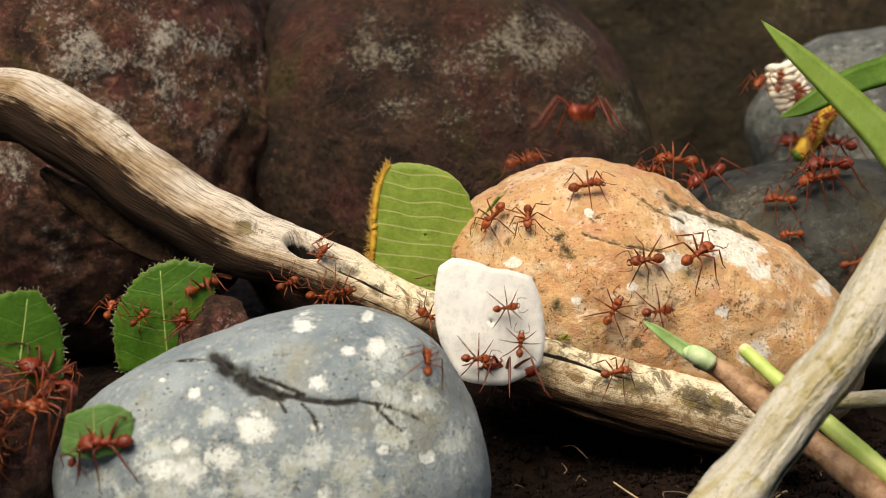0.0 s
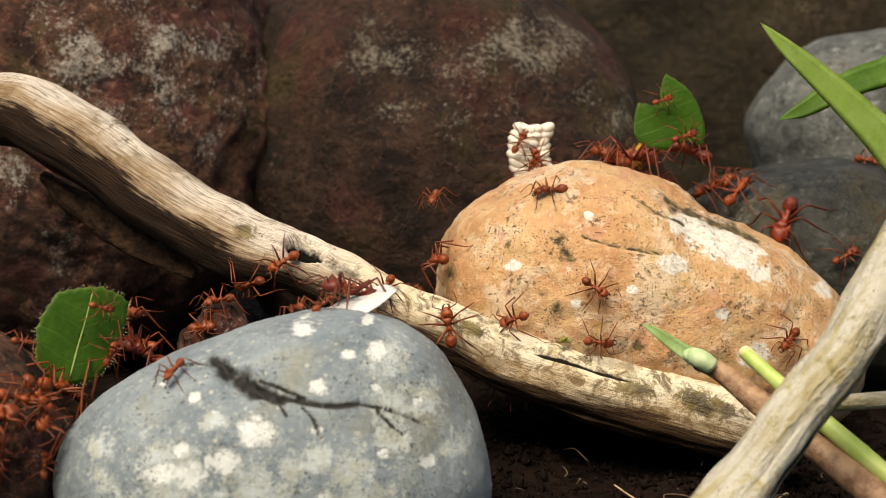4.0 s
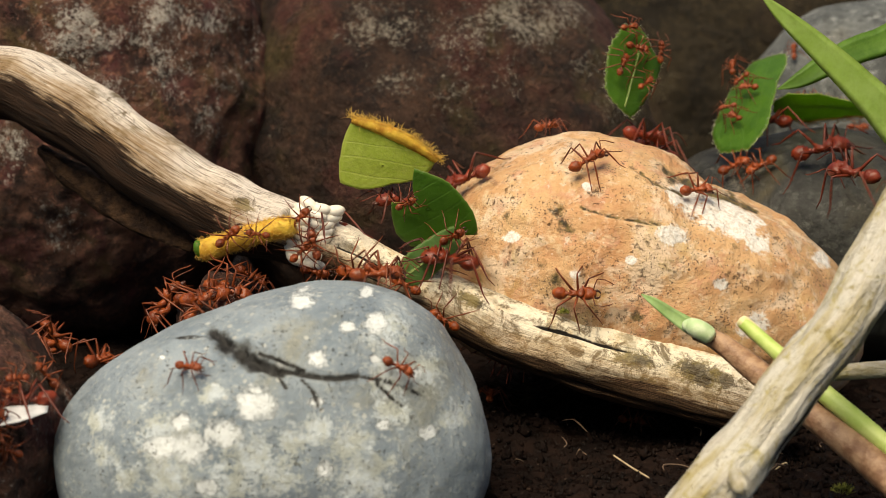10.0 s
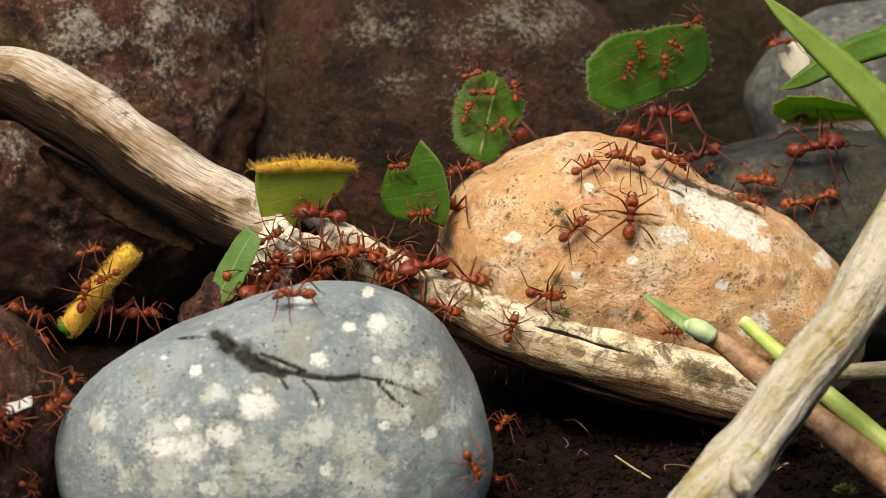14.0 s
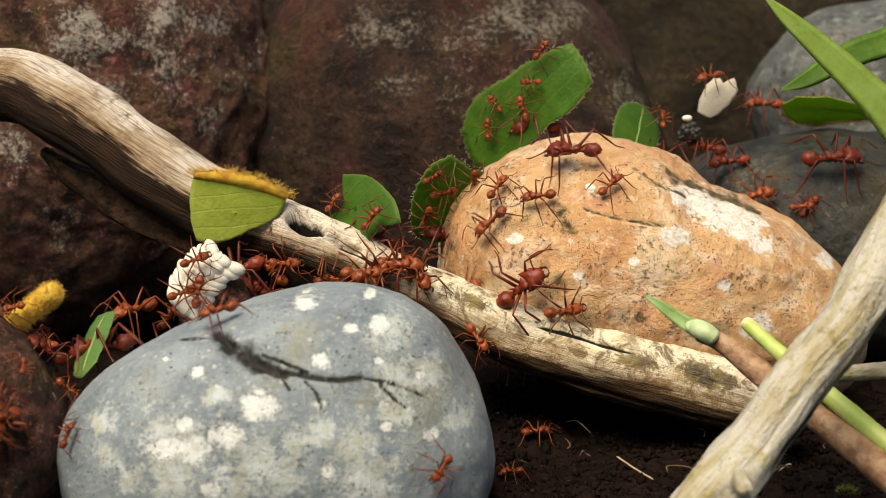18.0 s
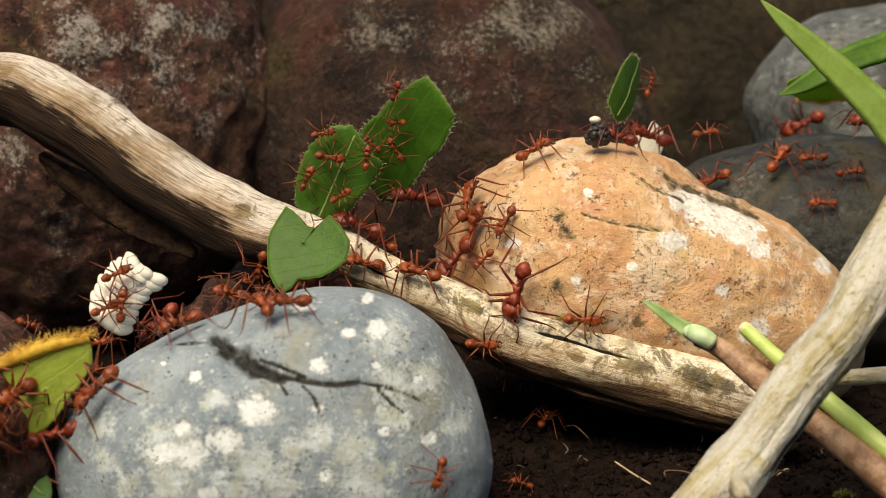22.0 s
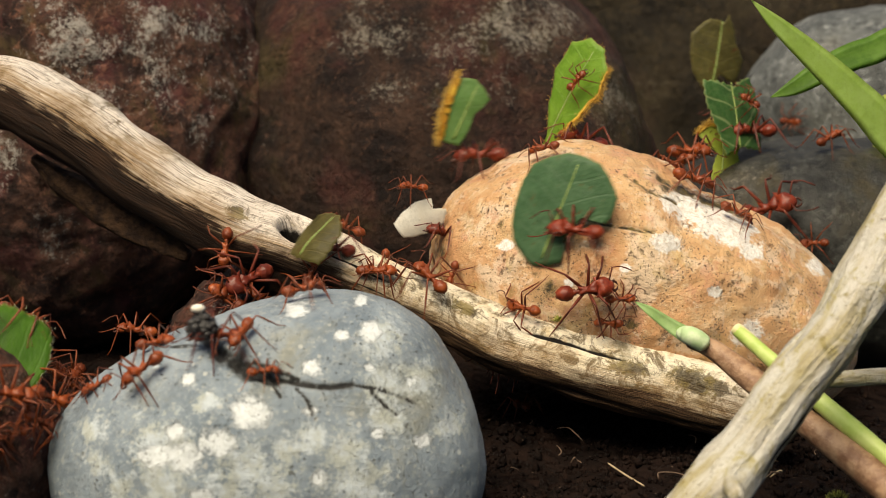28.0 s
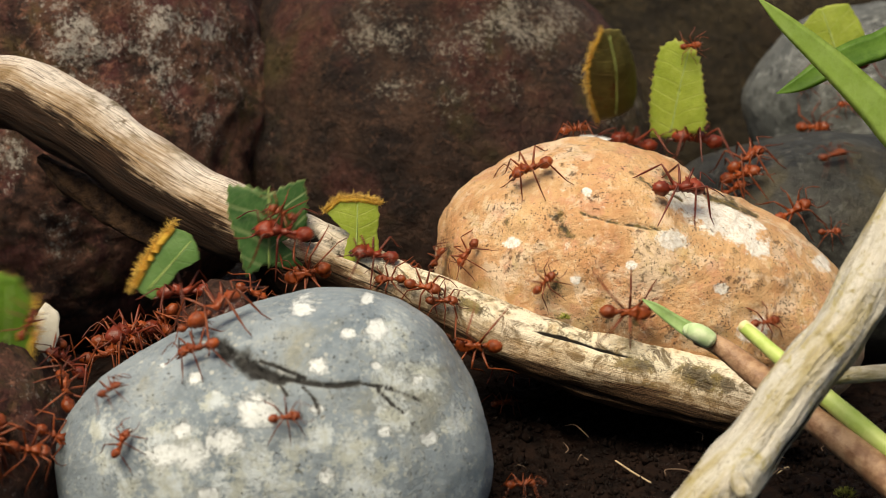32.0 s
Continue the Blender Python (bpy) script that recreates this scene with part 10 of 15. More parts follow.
    march(worker(0.53), [at(0, -43.3, -23.4, 15.5, 1, -61, 45), at(0.25, -48, -12.5, 16.1, -23, -41, 105), at(0.5, -52.7, -1.7, 16.7, -18, -17, 143), at(0.75, -57.4, 9.2, 17.3, 0, 0, 180), at(2.5, -57.4, 9.2, 17.3, 0, 0, 180), at(2.67, -56.5, 4.2, 19.8, 12, 8, 129), at(2.83, -55.6, -0.9, 22.2, 13, 22, 77), at(3, -54.7, -5.9, 24.7, 1, 31, 20), at(4.5, -55.4, -7.1, 25.2, 22, 12, 79), at(6, -56.1, -8.2, 25.8, 18, -13, 129), at(7, -56.4, -6.7, 26, 13, -22, 167), at(8, -56.4, -8.4, 26, 1, -22, 179), at(8.5, -55.1, -6.1, 25, -23, -6, -113), at(9, -54.4, -4.5, 23.6, -31, 20, -61), at(9.25, -55.9, 2.4, 20.5, -21, 1, -120), at(9.5, -57.4, 9.2, 17.3, 0, 0, 180), at(12.5, -57.4, 9.2, 17.3, 0, 0, 180), at(13, -50.3, -0.6, 15.2, 30, -28, 150), at(14, -50.5, -1, 15.5, 38, -6, 98), at(14.25, -53.9, 4.1, 16.4, 18, -10, 140), at(14.5, -57.4, 9.2, 17.3, 0, 0, 180), at(20.3, -57.4, 9.2, 17.3, 0, 0, 180), at(20.54, -52.6, 9.1, 18.1, 8, -9, 121), at(20.77, -47.8, 8.9, 18.9, 19, -7, 60), at(21, -42.9, 8.8, 19.7, 23, 4, 2), at(21.23, -47.8, 8.9, 18.9, 19, -7, 60), at(21.46, -52.6, 9.1, 18.1, 8, -9, 121), at(21.7, -57.4, 9.2, 17.3, 0, 0, 180), at(29.45, -57.4, 9.2, 17.3, 0, 0, 180), at(29.63, -53.3, 8.5, 18.5, 3, -10, 134), at(29.82, -49.3, 7.8, 19.8, 12, -14, 86), at(30, -45.2, 7.1, 21, 21, -11, 38), at(30.5, -37.1, -18, 24, 6, -29, 14), at(31, -33.7, -23.5, 23.3, 33, -16, -11), at(31.5, -32.4, -20.9, 25.3, 23, -16, -7), at(32, -30.6, -17.4, 27.2, 8, -12, -2)])
    march(worker(0.69), [at(0, 55.1, 73.6, 54, -7, 25, -118), at(0.5, 54.2, 71.8, 49.5, -13, 22, -132), at(1, 53.4, 70, 45.2, -18, 18, -148), at(1.5, 54.4, 71.4, 47, -1, 26, -102), at(2, 55.7, 72.7, 49.1, 17, 20, -60), at(2.58, 43.6, 77.5, 38.8, 2, 15, -122), at(3.15, 31.5, 82.2, 28.4, 0, 0, 180), at(24.17, 31.5, 82.2, 28.4, 0, 0, 180), at(24.44, 36.6, 75.2, 33.1, 8, 10, -121), at(24.72, 41.7, 68.2, 37.9, 20, 8, -60), at(25, 46.8, 61.2, 42.6, 25, -4, -2), at(26.5, 56.1, 70.3, 40.3, -1, -9, 0), at(27.25, 63.7, 90.7, 41, 45, -13, -22), at(28, 71.4, 111.1, 41.6, 89, 0, -41), at(28.38, 80.8, 97.9, 39.6, 65, 27, -83), at(28.75, 90.3, 84.6, 37.6, 24, 27, -138), at(29.13, 99.7, 71.3, 35.6, 0, 0, 180), at(32, 99.7, 71.3, 35.6, 0, 0, 180)])
    march(worker(0.78), [at(0, 32.4, 82.5, 30, 0, 0, 180), at(1, 39.6, 15.7, 29, -59, -3, -175), at(1.5, 34.7, 14.9, 28.6, -65, 10, -166), at(2, 30.5, 14.1, 28.2, -71, 26, -161), at(2.39, 31.5, 48.3, 29.1, -36, 10, -166), at(2.78, 32.4, 82.5, 30, 0, 0, 180), at(10.23, 32.4, 82.5, 30, 0, 0, 180), at(11, 12, 44.7, 42.4, 16, 3, -158), at(11.5, 9.7, 44, 41.4, 23, 13, -163), at(12, 6.2, 43.6, 39.4, 6, 21, -169), at(13, 4.4, 40.4, 38.5, 7, 27, -168), at(14, 3.7, 38.5, 37.9, -3, 22, 179), at(17, 0.2, 36, 41.7, -25, 5, -168), at(17.97, -5.7, 30.5, 23, 0, 0, 180), at(27.48, -5.7, 30.5, 23, 0, 0, 180), at(28, -13.7, 24, 32.5, 33, -14, 171), at(28.5, -15.3, 23.9, 33.1, 2, -12, 179), at(29, -18, 23.9, 34.1, -28, -10, -175), at(29.71, -5.7, 30.5, 23, 0, 0, 180), at(32, -5.7, 30.5, 23, 0, 0, 180)])
    march(worker(0.69), [at(0, 104.1, 71.3, 35.6, 0, 0, 180), at(0.5, 77.8, 45.5, 30.2, 25, -26, 117), at(1, 51.5, 19.6, 24.8, 60, -14, 47), at(1.5, 50.1, 18.3, 23.9, 59, 23, 23), at(2, 48.8, 17, 22.9, 31, 54, -20), at(2.5, 48.9, 16.7, 22.3, -34, 60, -98), at(3, 48.9, 16.5, 21.7, -64, 32, -142), at(6, 50.4, 17.7, 22.7, -43, 29, -120), at(6.75, 77.2, 44.5, 29.1, -25, 9, -148), at(7.5, 104.1, 71.3, 35.6, 0, 0, 180), at(21.1, 104.1, 71.3, 35.6, 0, 0, 180), at(22, 62.1, 51.9, 32.5, -48, 3, 176), at(22.5, 60.1, 52, 32.3, -53, 4, 175), at(23, 58.3, 52.2, 32, -53, 9, 169), at(24.07, 104.1, 71.3, 35.6, 0, 0, 180), at(31.21, 104.1, 71.3, 35.6, 0, 0, 180), at(31.47, 91.2, 66.8, 36.7, 3, -13, 125), at(31.74, 78.3, 62.4, 37.8, 16, -18, 67), at(32, 65.4, 57.9, 38.9, 28, -10, 9)])
    march(worker(0.59), [at(0, -8, 30.3, 21.7, 0, 0, 180), at(0.5, -8, 30.3, 21.7, 0, 0, 180), at(0.67, -5, 30.7, 25.3, -21, -2, 138), at(0.83, -2, 31.1, 28.9, -36, -18, 99), at(1, 1, 31.4, 32.6, -37, -39, 57), at(1.5, 1.9, 33.7, 35.3, -29, -35, 44), at(2, 3.2, 36.4, 37.5, -14, -21, 27), at(2.5, 2.8, 35.9, 37, 19, -13, -40), at(3, 2.4, 35.5, 36.5, 27, 19, -96), at(4.5, -3.8, 30.4, 41.6, -7, 24, -106), at(6, -8, 28, 45.5, -18, 18, -134), at(6.85, -8, 30.3, 21.7, 0, 0, 180), at(7.38, -8, 30.3, 21.7, 0, 0, 180), at(7.59, -7.5, 29.5, 27.4, 6, -11, 121), at(7.79, -6.9, 28.7, 33.2, 19, -10, 60), at(8, -6.3, 28, 39, 25, 1, 0), at(8.21, -6.9, 28.7, 33.2, 19, -10, 60), at(8.41, -7.5, 29.5, 27.4, 6, -11, 121), at(8.62, -8, 30.3, 21.7, 0, 0, 180), at(19.5, -8, 30.3, 21.7, 0, 0, 180), at(19.67, -9.4, 26.7, 24, 17, -27, 125), at(19.83, -10.8, 23.1, 26.3, 52, -26, 59), at(20, -12.2, 19.4, 28.7, 66, 2, 5), at(20.17, -10.8, 23.1, 26.3, 52, -26, 59), at(20.33, -9.4, 26.7, 24, 17, -27, 125), at(20.5, -8, 30.3, 21.7, 0, 0, 180), at(22.5, -8, 30.3, 21.7, 0, 0, 180), at(22.67, -10.5, 27.1, 24.9, 16, -19, 123), at(22.83, -12.9, 23.9, 28.2, 42, -15, 62), at(23, -15.4, 20.7, 31.5, 52, 8, 7), at(23.17, -12.9, 23.9, 28.2, 42, -15, 62), at(23.33, -10.5, 27.1, 24.9, 16, -19, 123), at(23.5, -8, 30.3, 21.7, 0, 0, 180), at(29.22, -8, 30.3, 21.7, 0, 0, 180), at(29.48, -3.8, 30.4, 26.8, -14, -8, 129), at(29.74, 0.3, 30.5, 31.9, -17, -24, 79), at(30, 4.5, 30.6, 37, -4, -36, 21), at(30.26, 0.3, 30.5, 31.9, -17, -24, 79), at(30.52, -3.8, 30.4, 26.8, -14, -8, 129), at(30.78, -8, 30.3, 21.7, 0, 0, 180), at(32, -8, 30.3, 21.7, 0, 0, 180)])
    march(worker(1.03), [at(0, 30.6, 82.5, 30, 0, 0, 180), at(1, 53.4, 59.4, 36.8, -26, 23, -177), at(2, 50.6, 62.3, 37, -30, 11, 144), at(2.5, 50.3, 60.6, 35.7, -40, -33, 105), at(3, 50.2, 58.8, 33.9, -21, -38, 66), at(4.5, 51.9, 63, 37.9, 4, -26, 34), at(6, 55.8, 71.1, 40.2, 1, -9, 0), at(6.35, 47.4, 74.9, 36.8, 5, -7, -60), at(6.69, 39, 78.7, 33.4, 4, -2, -120), at(7.04, 30.6, 82.5, 30, 0, 0, 180), at(8.1, 30.6, 82.5, 30, 0, 0, 180), at(8.4, 36.8, 76.4, 34.2, 2, -12, 125), at(8.7, 43, 70.2, 38.3, 14, -16, 67), at(9, 49.2, 64.1, 42.4, 24, -9, 10), at(9.3, 43, 70.2, 38.3, 14, -16, 67), at(9.6, 36.8, 76.4, 34.2, 2, -12, 125), at(9.9, 30.6, 82.5, 30, 0, 0, 180), at(11.87, 30.6, 82.5, 30, 0, 0, 180), at(12.24, 38.9, 73.2, 31.1, 17, 16, -124), at(12.62, 47.3, 63.8, 32.1, 40, 10, -66), at(13, 55.6, 54.4, 33.2, 48, -12, -13), at(14, 52.9, 56.5, 34, 43, 3, -35), at(17, 52.8, 55.5, 32.6, 49, -14, -16), at(18, 52.2, 55.6, 32.3, 57, -14, -20), at(18.5, 52.5, 56.3, 33.3, 33, -39, 16), at(19, 52.9, 57, 34.4, -10, -42, 69), at(19.5, 53.4, 56.8, 34.5, 22, -38, 21), at(20, 53.9, 56.6, 34.6, 40, -17, -14), at(21, 56.9, 56.9, 36.4, 21, -30, 28), at(22, 56.7, 59.3, 37.9, 7, -26, 51), at(23, 57.6, 64.2, 40, 4, -15, 30), at(23.39, 68, 66.6, 38.6, -2, -12, 81), at(23.78, 78.4, 68.9, 37.1, -4, -6, 131), at(24.17, 88.8, 71.3, 35.6, 0, 0, 180), at(29.91, 88.8, 71.3, 35.6, 0, 0, 180), at(30.27, 83.4, 84.2, 38.4, 24, 24, -134), at(30.64, 77.9, 97.1, 41.2, 60, 20, -79), at(31, 72.5, 110.1, 44.1, 79, -8, -36), at(32, 74.5, 108.8, 39.8, 84, -4, -36)])
    march(worker(0.70), [at(0, -56.7, 9.2, 17.3, 0, 0, 180), at(0.5, -56.7, 9.2, 17.3, 0, 0, 180), at(0.67, -55.6, 5.6, 18.8, -16, -3, -123), at(0.83, -54.6, 2, 20.2, -27, 9, -68), at(1, -53.5, -1.6, 21.7, -23, 25, -10), at(2, -52.5, -0.2, 18.9, -2, 39, -1), at(2.5, -51.7, 0.5, 16.5, -8, 42, 3), at(3, -50.3, 1, 14.3, 5, 42, 24), at(4.5, -52.1, -0.3, 18.1, 31, 32, 75), at(6, -53.2, -1.6, 21.2, 44, -6, 112), at(6.25, -54.9, 3.8, 19.3, 21, -10, 147), at(6.5, -56.7, 9.2, 17.3, 0, 0, 180), at(12.5, -56.7, 9.2, 17.3, 0, 0, 180), at(12.67, -56.8, 2.8, 20.4, -7, 0, -121), at(12.83, -56.8, -3.6, 23.6, -11, 5, -61), at(13, -56.9, -10, 26.7, -8, 12, -2), at(14, -55.1, -5.7, 25, -6, 30, 6), at(14.17, -55.6, -0.7, 22.4, 9, 24, 69), at(14.33, -56.2, 4.2, 19.9, 11, 10, 125), at(14.5, -56.7, 9.2, 17.3, 0, 0, 180), at(20.5, -56.7, 9.2, 17.3, 0, 0, 180), at(20.67, -56.3, 2.3, 19.8, 22, 4, 127), at(20.83, -55.9, -4.7, 22.3, 33, 23, 75), at(21, -55.5, -11.6, 24.9, 21, 43, 14), at(21.5, -53.6, -13.9, 23.5, 19, 36, 12), at(22, -52.2, -15.2, 22.2, 36, 36, 23), at(22.5, -51.3, -11.5, 21.1, -15, 55, -13), at(23, -51.6, -1.4, 18.1, -31, 37, -13), at(23.5, -50.9, -0.1, 15.6, -16, 32, 0), at(23.75, -46.3, -10.2, 17.9, 3, -2, 5), at(24, -41.8, -20.4, 20.1, 22, -36, -1), at(24.5, -46.8, -9.9, 18.3, -4, 5, -3), at(25, -51.7, 0.6, 16.5, -40, 40, -29), at(28, -50.9, -1.1, 16.1, -38, 8, -68), at(28.25, -53.8, 4, 16.7, -21, -6, -123), at(28.5, -56.7, 9.2, 17.3, 0, 0, 180), at(29.4, -56.7, 9.2, 17.3, 0, 0, 180), at(30, -39.3, -23.9, 19.3, -30, 41, -174), at(30.5, -39.4, -25.9, 16.4, -55, 26, 160), at(31, -40, -26.5, 13.3, -67, 14, 150), at(31.44, -48.4, -8.7, 15.3, -32, 11, 167), at(31.89, -56.7, 9.2, 17.3, 0, 0, 180), at(32, -56.7, 9.2, 17.3, 0, 0, 180)])
    march(worker(0.50), [at(0, -56, 9.1, 16.7, 0, 0, 180), at(0.5, -56, 9.1, 16.7, 0, 0, 180), at(0.67, -55.8, 3.1, 21.9, 8, -9, 121), at(0.83, -55.7, -2.8, 27.1, 20, -6, 61), at(1, -55.6, -8.8, 32.3, 24, 5, 3), at(1.17, -55.7, -2.8, 27.1, 20, -6, 61), at(1.33, -55.8, 3.1, 21.9, 8, -9, 121), at(1.5, -56, 9.1, 16.7, 0, 0, 180), at(2.31, -56, 9.1, 16.7, 0, 0, 180), at(2.65, -52.9, -4.8, 15.6, 4, -33, 166), at(3, -49.8, -18.8, 14.6, 26, -63, 136), at(6, -50.7, -21.5, 13.3, 54, -58, 92), at(6.5, -51.9, -22, 16.1, 17, -77, 133), at(7, -52.6, -21.2, 18, -42, -44, 171), at(7.56, -56, 9.1, 16.7, 0, 0, 180), at(8.5, -56, 9.1, 16.7, 0, 0, 180), at(9, -53.3, -15.3, 23, -16, -35, -173), at(10, -52.8, -19.4, 20.8, -57, -6, -135), at(10.5, -53.2, -16.6, 22.5, -41, 26, -89), at(11, -53.7, -13.1, 23.8, -26, 28, -54), at(12, -53.5, -5.8, 22.1, -3, 45, -2), at(12.5, -53.5, -13.1, 23.6, -23, 30, -48), at(13, -54.5, -15.1, 24, -28, 16, -88), at(14, -54.5, -15.7, 23.8, -12, 36, -43), at(15.5, -53.2, -16.7, 22.5, 5, 47, -19), at(17, -51.9, -17.2, 20.8, 3, 42, 2), at(17.5, -52.4, -17.5, 21.3, -23, 39, -46), at(18, -53, -17.7, 21.7, -38, 23, -84), at(18.5, -53.3, -19, 21.5, -17, 50, -51), at(19, -53.6, -20.3, 21.2, 35, 55, 12), at(19.17, -54.4, -10.5, 19.7, -13, 51, -78), at(19.33, -55.2, -0.7, 18.2, -19, 22, -133), at(19.5, -56, 9.1, 16.7, 0, 0, 180), at(19.67, -56, 3.5, 19.7, -8, 3, -121), at(19.83, -56, -2.2, 22.7, -10, 11, -62), at(20, -56, -7.8, 25.7, -4, 17, -1), at(21, -56, -7.2, 25.7, 3, 18, 1), at(22, -54.7, -5.6, 24.6, -12, 29, -6), at(23, -55, -5.3, 24.8, -21, 31, -11), at(23.5, -55.6, -2.5, 24.6, -24, 29, -17), at(24, -49.4, 1.6, 26.5, 21, 12, -16), at(24.17, -51.6, 4.1, 23.3, 11, 17, -72), at(24.33, -53.8, 6.6, 20, 1, 11, -127), at(24.5, -56, 9.1, 16.7, 0, 0, 180), at(24.67, -56, 2.7, 19.7, -16, 8, -124), at(24.83, -56, -3.7, 22.7, -19, 25, -67), at(25, -56, -10.2, 25.7, -3, 36, -2), at(25.17, -56, -3.7, 22.7, -19, 25, -67), at(25.33, -56, 2.7, 19.7, -16, 8, -124), at(25.5, -56, 9.1, 16.7, 0, 0, 180), at(32, -56, 9.1, 16.7, 0, 0, 180)])
    march(worker(0.53), [at(0, 28.7, 82.5, 30, 0, 0, 180), at(1.5, 28.7, 82.5, 30, 0, 0, 180), at(1.67, 25, 63.6, 34, 16, 10, -123), at(1.83, 21.2, 44.7, 37.9, 33, 3, -66), at(2, 17.5, 25.8, 41.9, 37, -16, -11), at(2.17, 21.2, 44.7, 37.9, 33, 3, -66), at(2.33, 25, 63.6, 34, 16, 10, -123), at(2.5, 28.7, 82.5, 30, 0, 0, 180), at(5.9, 28.7, 82.5, 30, 0, 0, 180), at(6.27, 37.5, 74, 31.9, -6, -15, 134), at(6.63, 46.4, 65.5, 33.9, 3, -30, 83), at(7, 55.2, 57, 35.8, 21, -32, 27), at(8, 55.6, 58.8, 37.3, 12, -29, 40), at(8.56, 42.1, 70.6, 33.7, -5, -18, 114), at(9.12, 28.7, 82.5, 30, 0, 0, 180), at(9.92, 28.7, 82.5, 30, 0, 0, 180), at(10.28, 37.2, 73, 30.5, 19, 15, -126), at(10.64, 45.8, 63.5, 31, 43, 8, -69), at(11, 54.3, 53.9, 31.4, 51, -15, -18), at(11.36, 45.8, 63.5, 31, 43, 8, -69), at(11.72, 37.2, 73, 30.5, 19, 15, -126), at(12.08, 28.7, 82.5, 30, 0, 0, 180), at(13.33, 28.7, 82.5, 30, 0, 0, 180), at(13.55, 34.5, 77.3, 31.8, 19, 1, -125), at(13.78, 40.2, 72.1, 33.5, 32, -14, -72), at(14, 46, 66.8, 35.2, 26, -32, -15), at(17, 48.5, 60.9, 34.3, 20, -43, 19), at(17.27, 41.9, 68.1, 32.9, -5, -37, 83), at(17.54, 35.3, 75.3, 31.5, -11, -17, 134), at(17.81, 28.7, 82.5, 30, 0, 0, 180), at(18.22, 28.7, 82.5, 30, 0, 0, 180), at(18.48, 35.2, 75.9, 31.8, 20, 3, -125), at(18.74, 41.7, 69.3, 33.6, 33, -12, -72), at(19, 48.2, 62.7, 35.4, 29, -31, -16), at(19.26, 41.7, 69.3, 33.6, 33, -12, -72), at(19.52, 35.2, 75.9, 31.8, 20, 3, -125), at(19.78, 28.7, 82.5, 30, 0, 0, 180), at(21.53, 28.7, 82.5, 30, 0, 0, 180), at(22.02, 34.8, 60.2, 26.7, 12, -35, 140), at(22.51, 40.9, 38, 23.4, 59, -46, 71), at(23, 47.1, 15.7, 20, 90, -20, 17), at(24, 49, 16.4, 21.2, 74, -14, 29), at(24.49, 42.3, 38.5, 24.1, 49, -34, 79), at(24.98, 35.5, 60.5, 27.1, 14, -27, 137), at(25.47, 28.7, 82.5, 30, 0, 0, 180), at(29, 28.7, 82.5, 30, 0, 0, 180), at(29.33, 37.1, 76.6, 33.1, -6, -6, 127), at(29.67, 45.5, 70.7, 36.1, -4, -14, 74), at(30, 53.8, 64.9, 39.2, 3, -18, 19), at(30.5, 53.9, 58, 36, 39, -22, -7), at(31, 54.5, 54.8, 32.9, 51, -6, -24), at(31.5, 58.3, 51.7, 30.7, 66, -3, -15), at(32, 63.4, 49.9, 28.3, 67, -4, -10)])
    march(worker(0.69), [at(0, 97.5, 71.3, 35.6, 0, 0, 180), at(0.86, 97.5, 71.3, 35.6, 0, 0, 180), at(1.24, 84.7, 64.6, 33.8, 12, 26, -133), at(1.62, 71.8, 58, 31.9, 44, 33, -73), at(2, 59, 51.3, 30.1, 66, 13, -20), at(2.5, 62.6, 50, 28.3, 69, -10, -10), at(3, 66.4, 49.2, 26.8, 69, -30, 6), at(4.5, 65.1, 50, 29.8, 57, -28, 9), at(6, 64.8, 51.4, 32.2, 38, -35, 21), at(6.28, 75.7, 58, 33.3, 12, -38, 83), at(6.57, 86.6, 64.7, 34.5, -4, -21, 136), at(6.85, 97.5, 71.3, 35.6, 0, 0, 180), at(19.22, 97.5, 71.3, 35.6, 0, 0, 180), at(20, 65.1, 50.9, 31.5, -51, 6, 173), at(20.5, 64.9, 52.1, 33.1, -40, -27, 140), at(21, 64.7, 53.3, 34.8, -4, -43, 87), at(21.5, 66, 54.2, 35.9, 28, -30, 34), at(22, 67.4, 55.1, 36.9, 37, -3, -2), at(22.5, 68.7, 54.9, 36.7, 23, 27, -45), at(23, 70.1, 54.6, 36.5, -16, 35, -105), at(23.5, 67.6, 52.3, 34.1, -33, 41, -132), at(24, 65.7, 50.7, 31.3, -48, 26, -170), at(24.5, 64.1, 50.4, 30.3, -55, 17, 179), at(25, 61.9, 50.4, 29.1, -70, 3, 171), at(28, 61.8, 50, 27.1, -73, 4, 167), at(28.52, 79.7, 60.7, 31.4, -36, 4, 174), at(29.05, 97.5, 71.3, 35.6, 0, 0, 180), at(30.87, 97.5, 71.3, 35.6, 0, 0, 180), at(31.43, 85.3, 90.8, 42, -27, 25, 178), at(32, 73.1, 110.2, 48.3, -65, 46, 159)])
    march(worker(1.27, big=True), [at(0, 99.7, 71.3, 35.6, 0, 0, 180), at(1.07, 99.7, 71.3, 35.6, 0, 0, 180), at(2, 62, 52.8, 33.8, -46, 14, -174), at(2.5, 59.2, 52.9, 33.3, -36, 31, -162), at(3, 56.9, 53.7, 33.1, -21, 45, -147), at(6, 56.9, 52.7, 31.8, 4, 53, -110), at(6.59, 78.3, 62, 33.7, -8, 27, -150), at(7.18, 99.7, 71.3, 35.6, 0, 0, 180), at(32, 99.7, 71.3, 35.6, 0, 0, 180)])
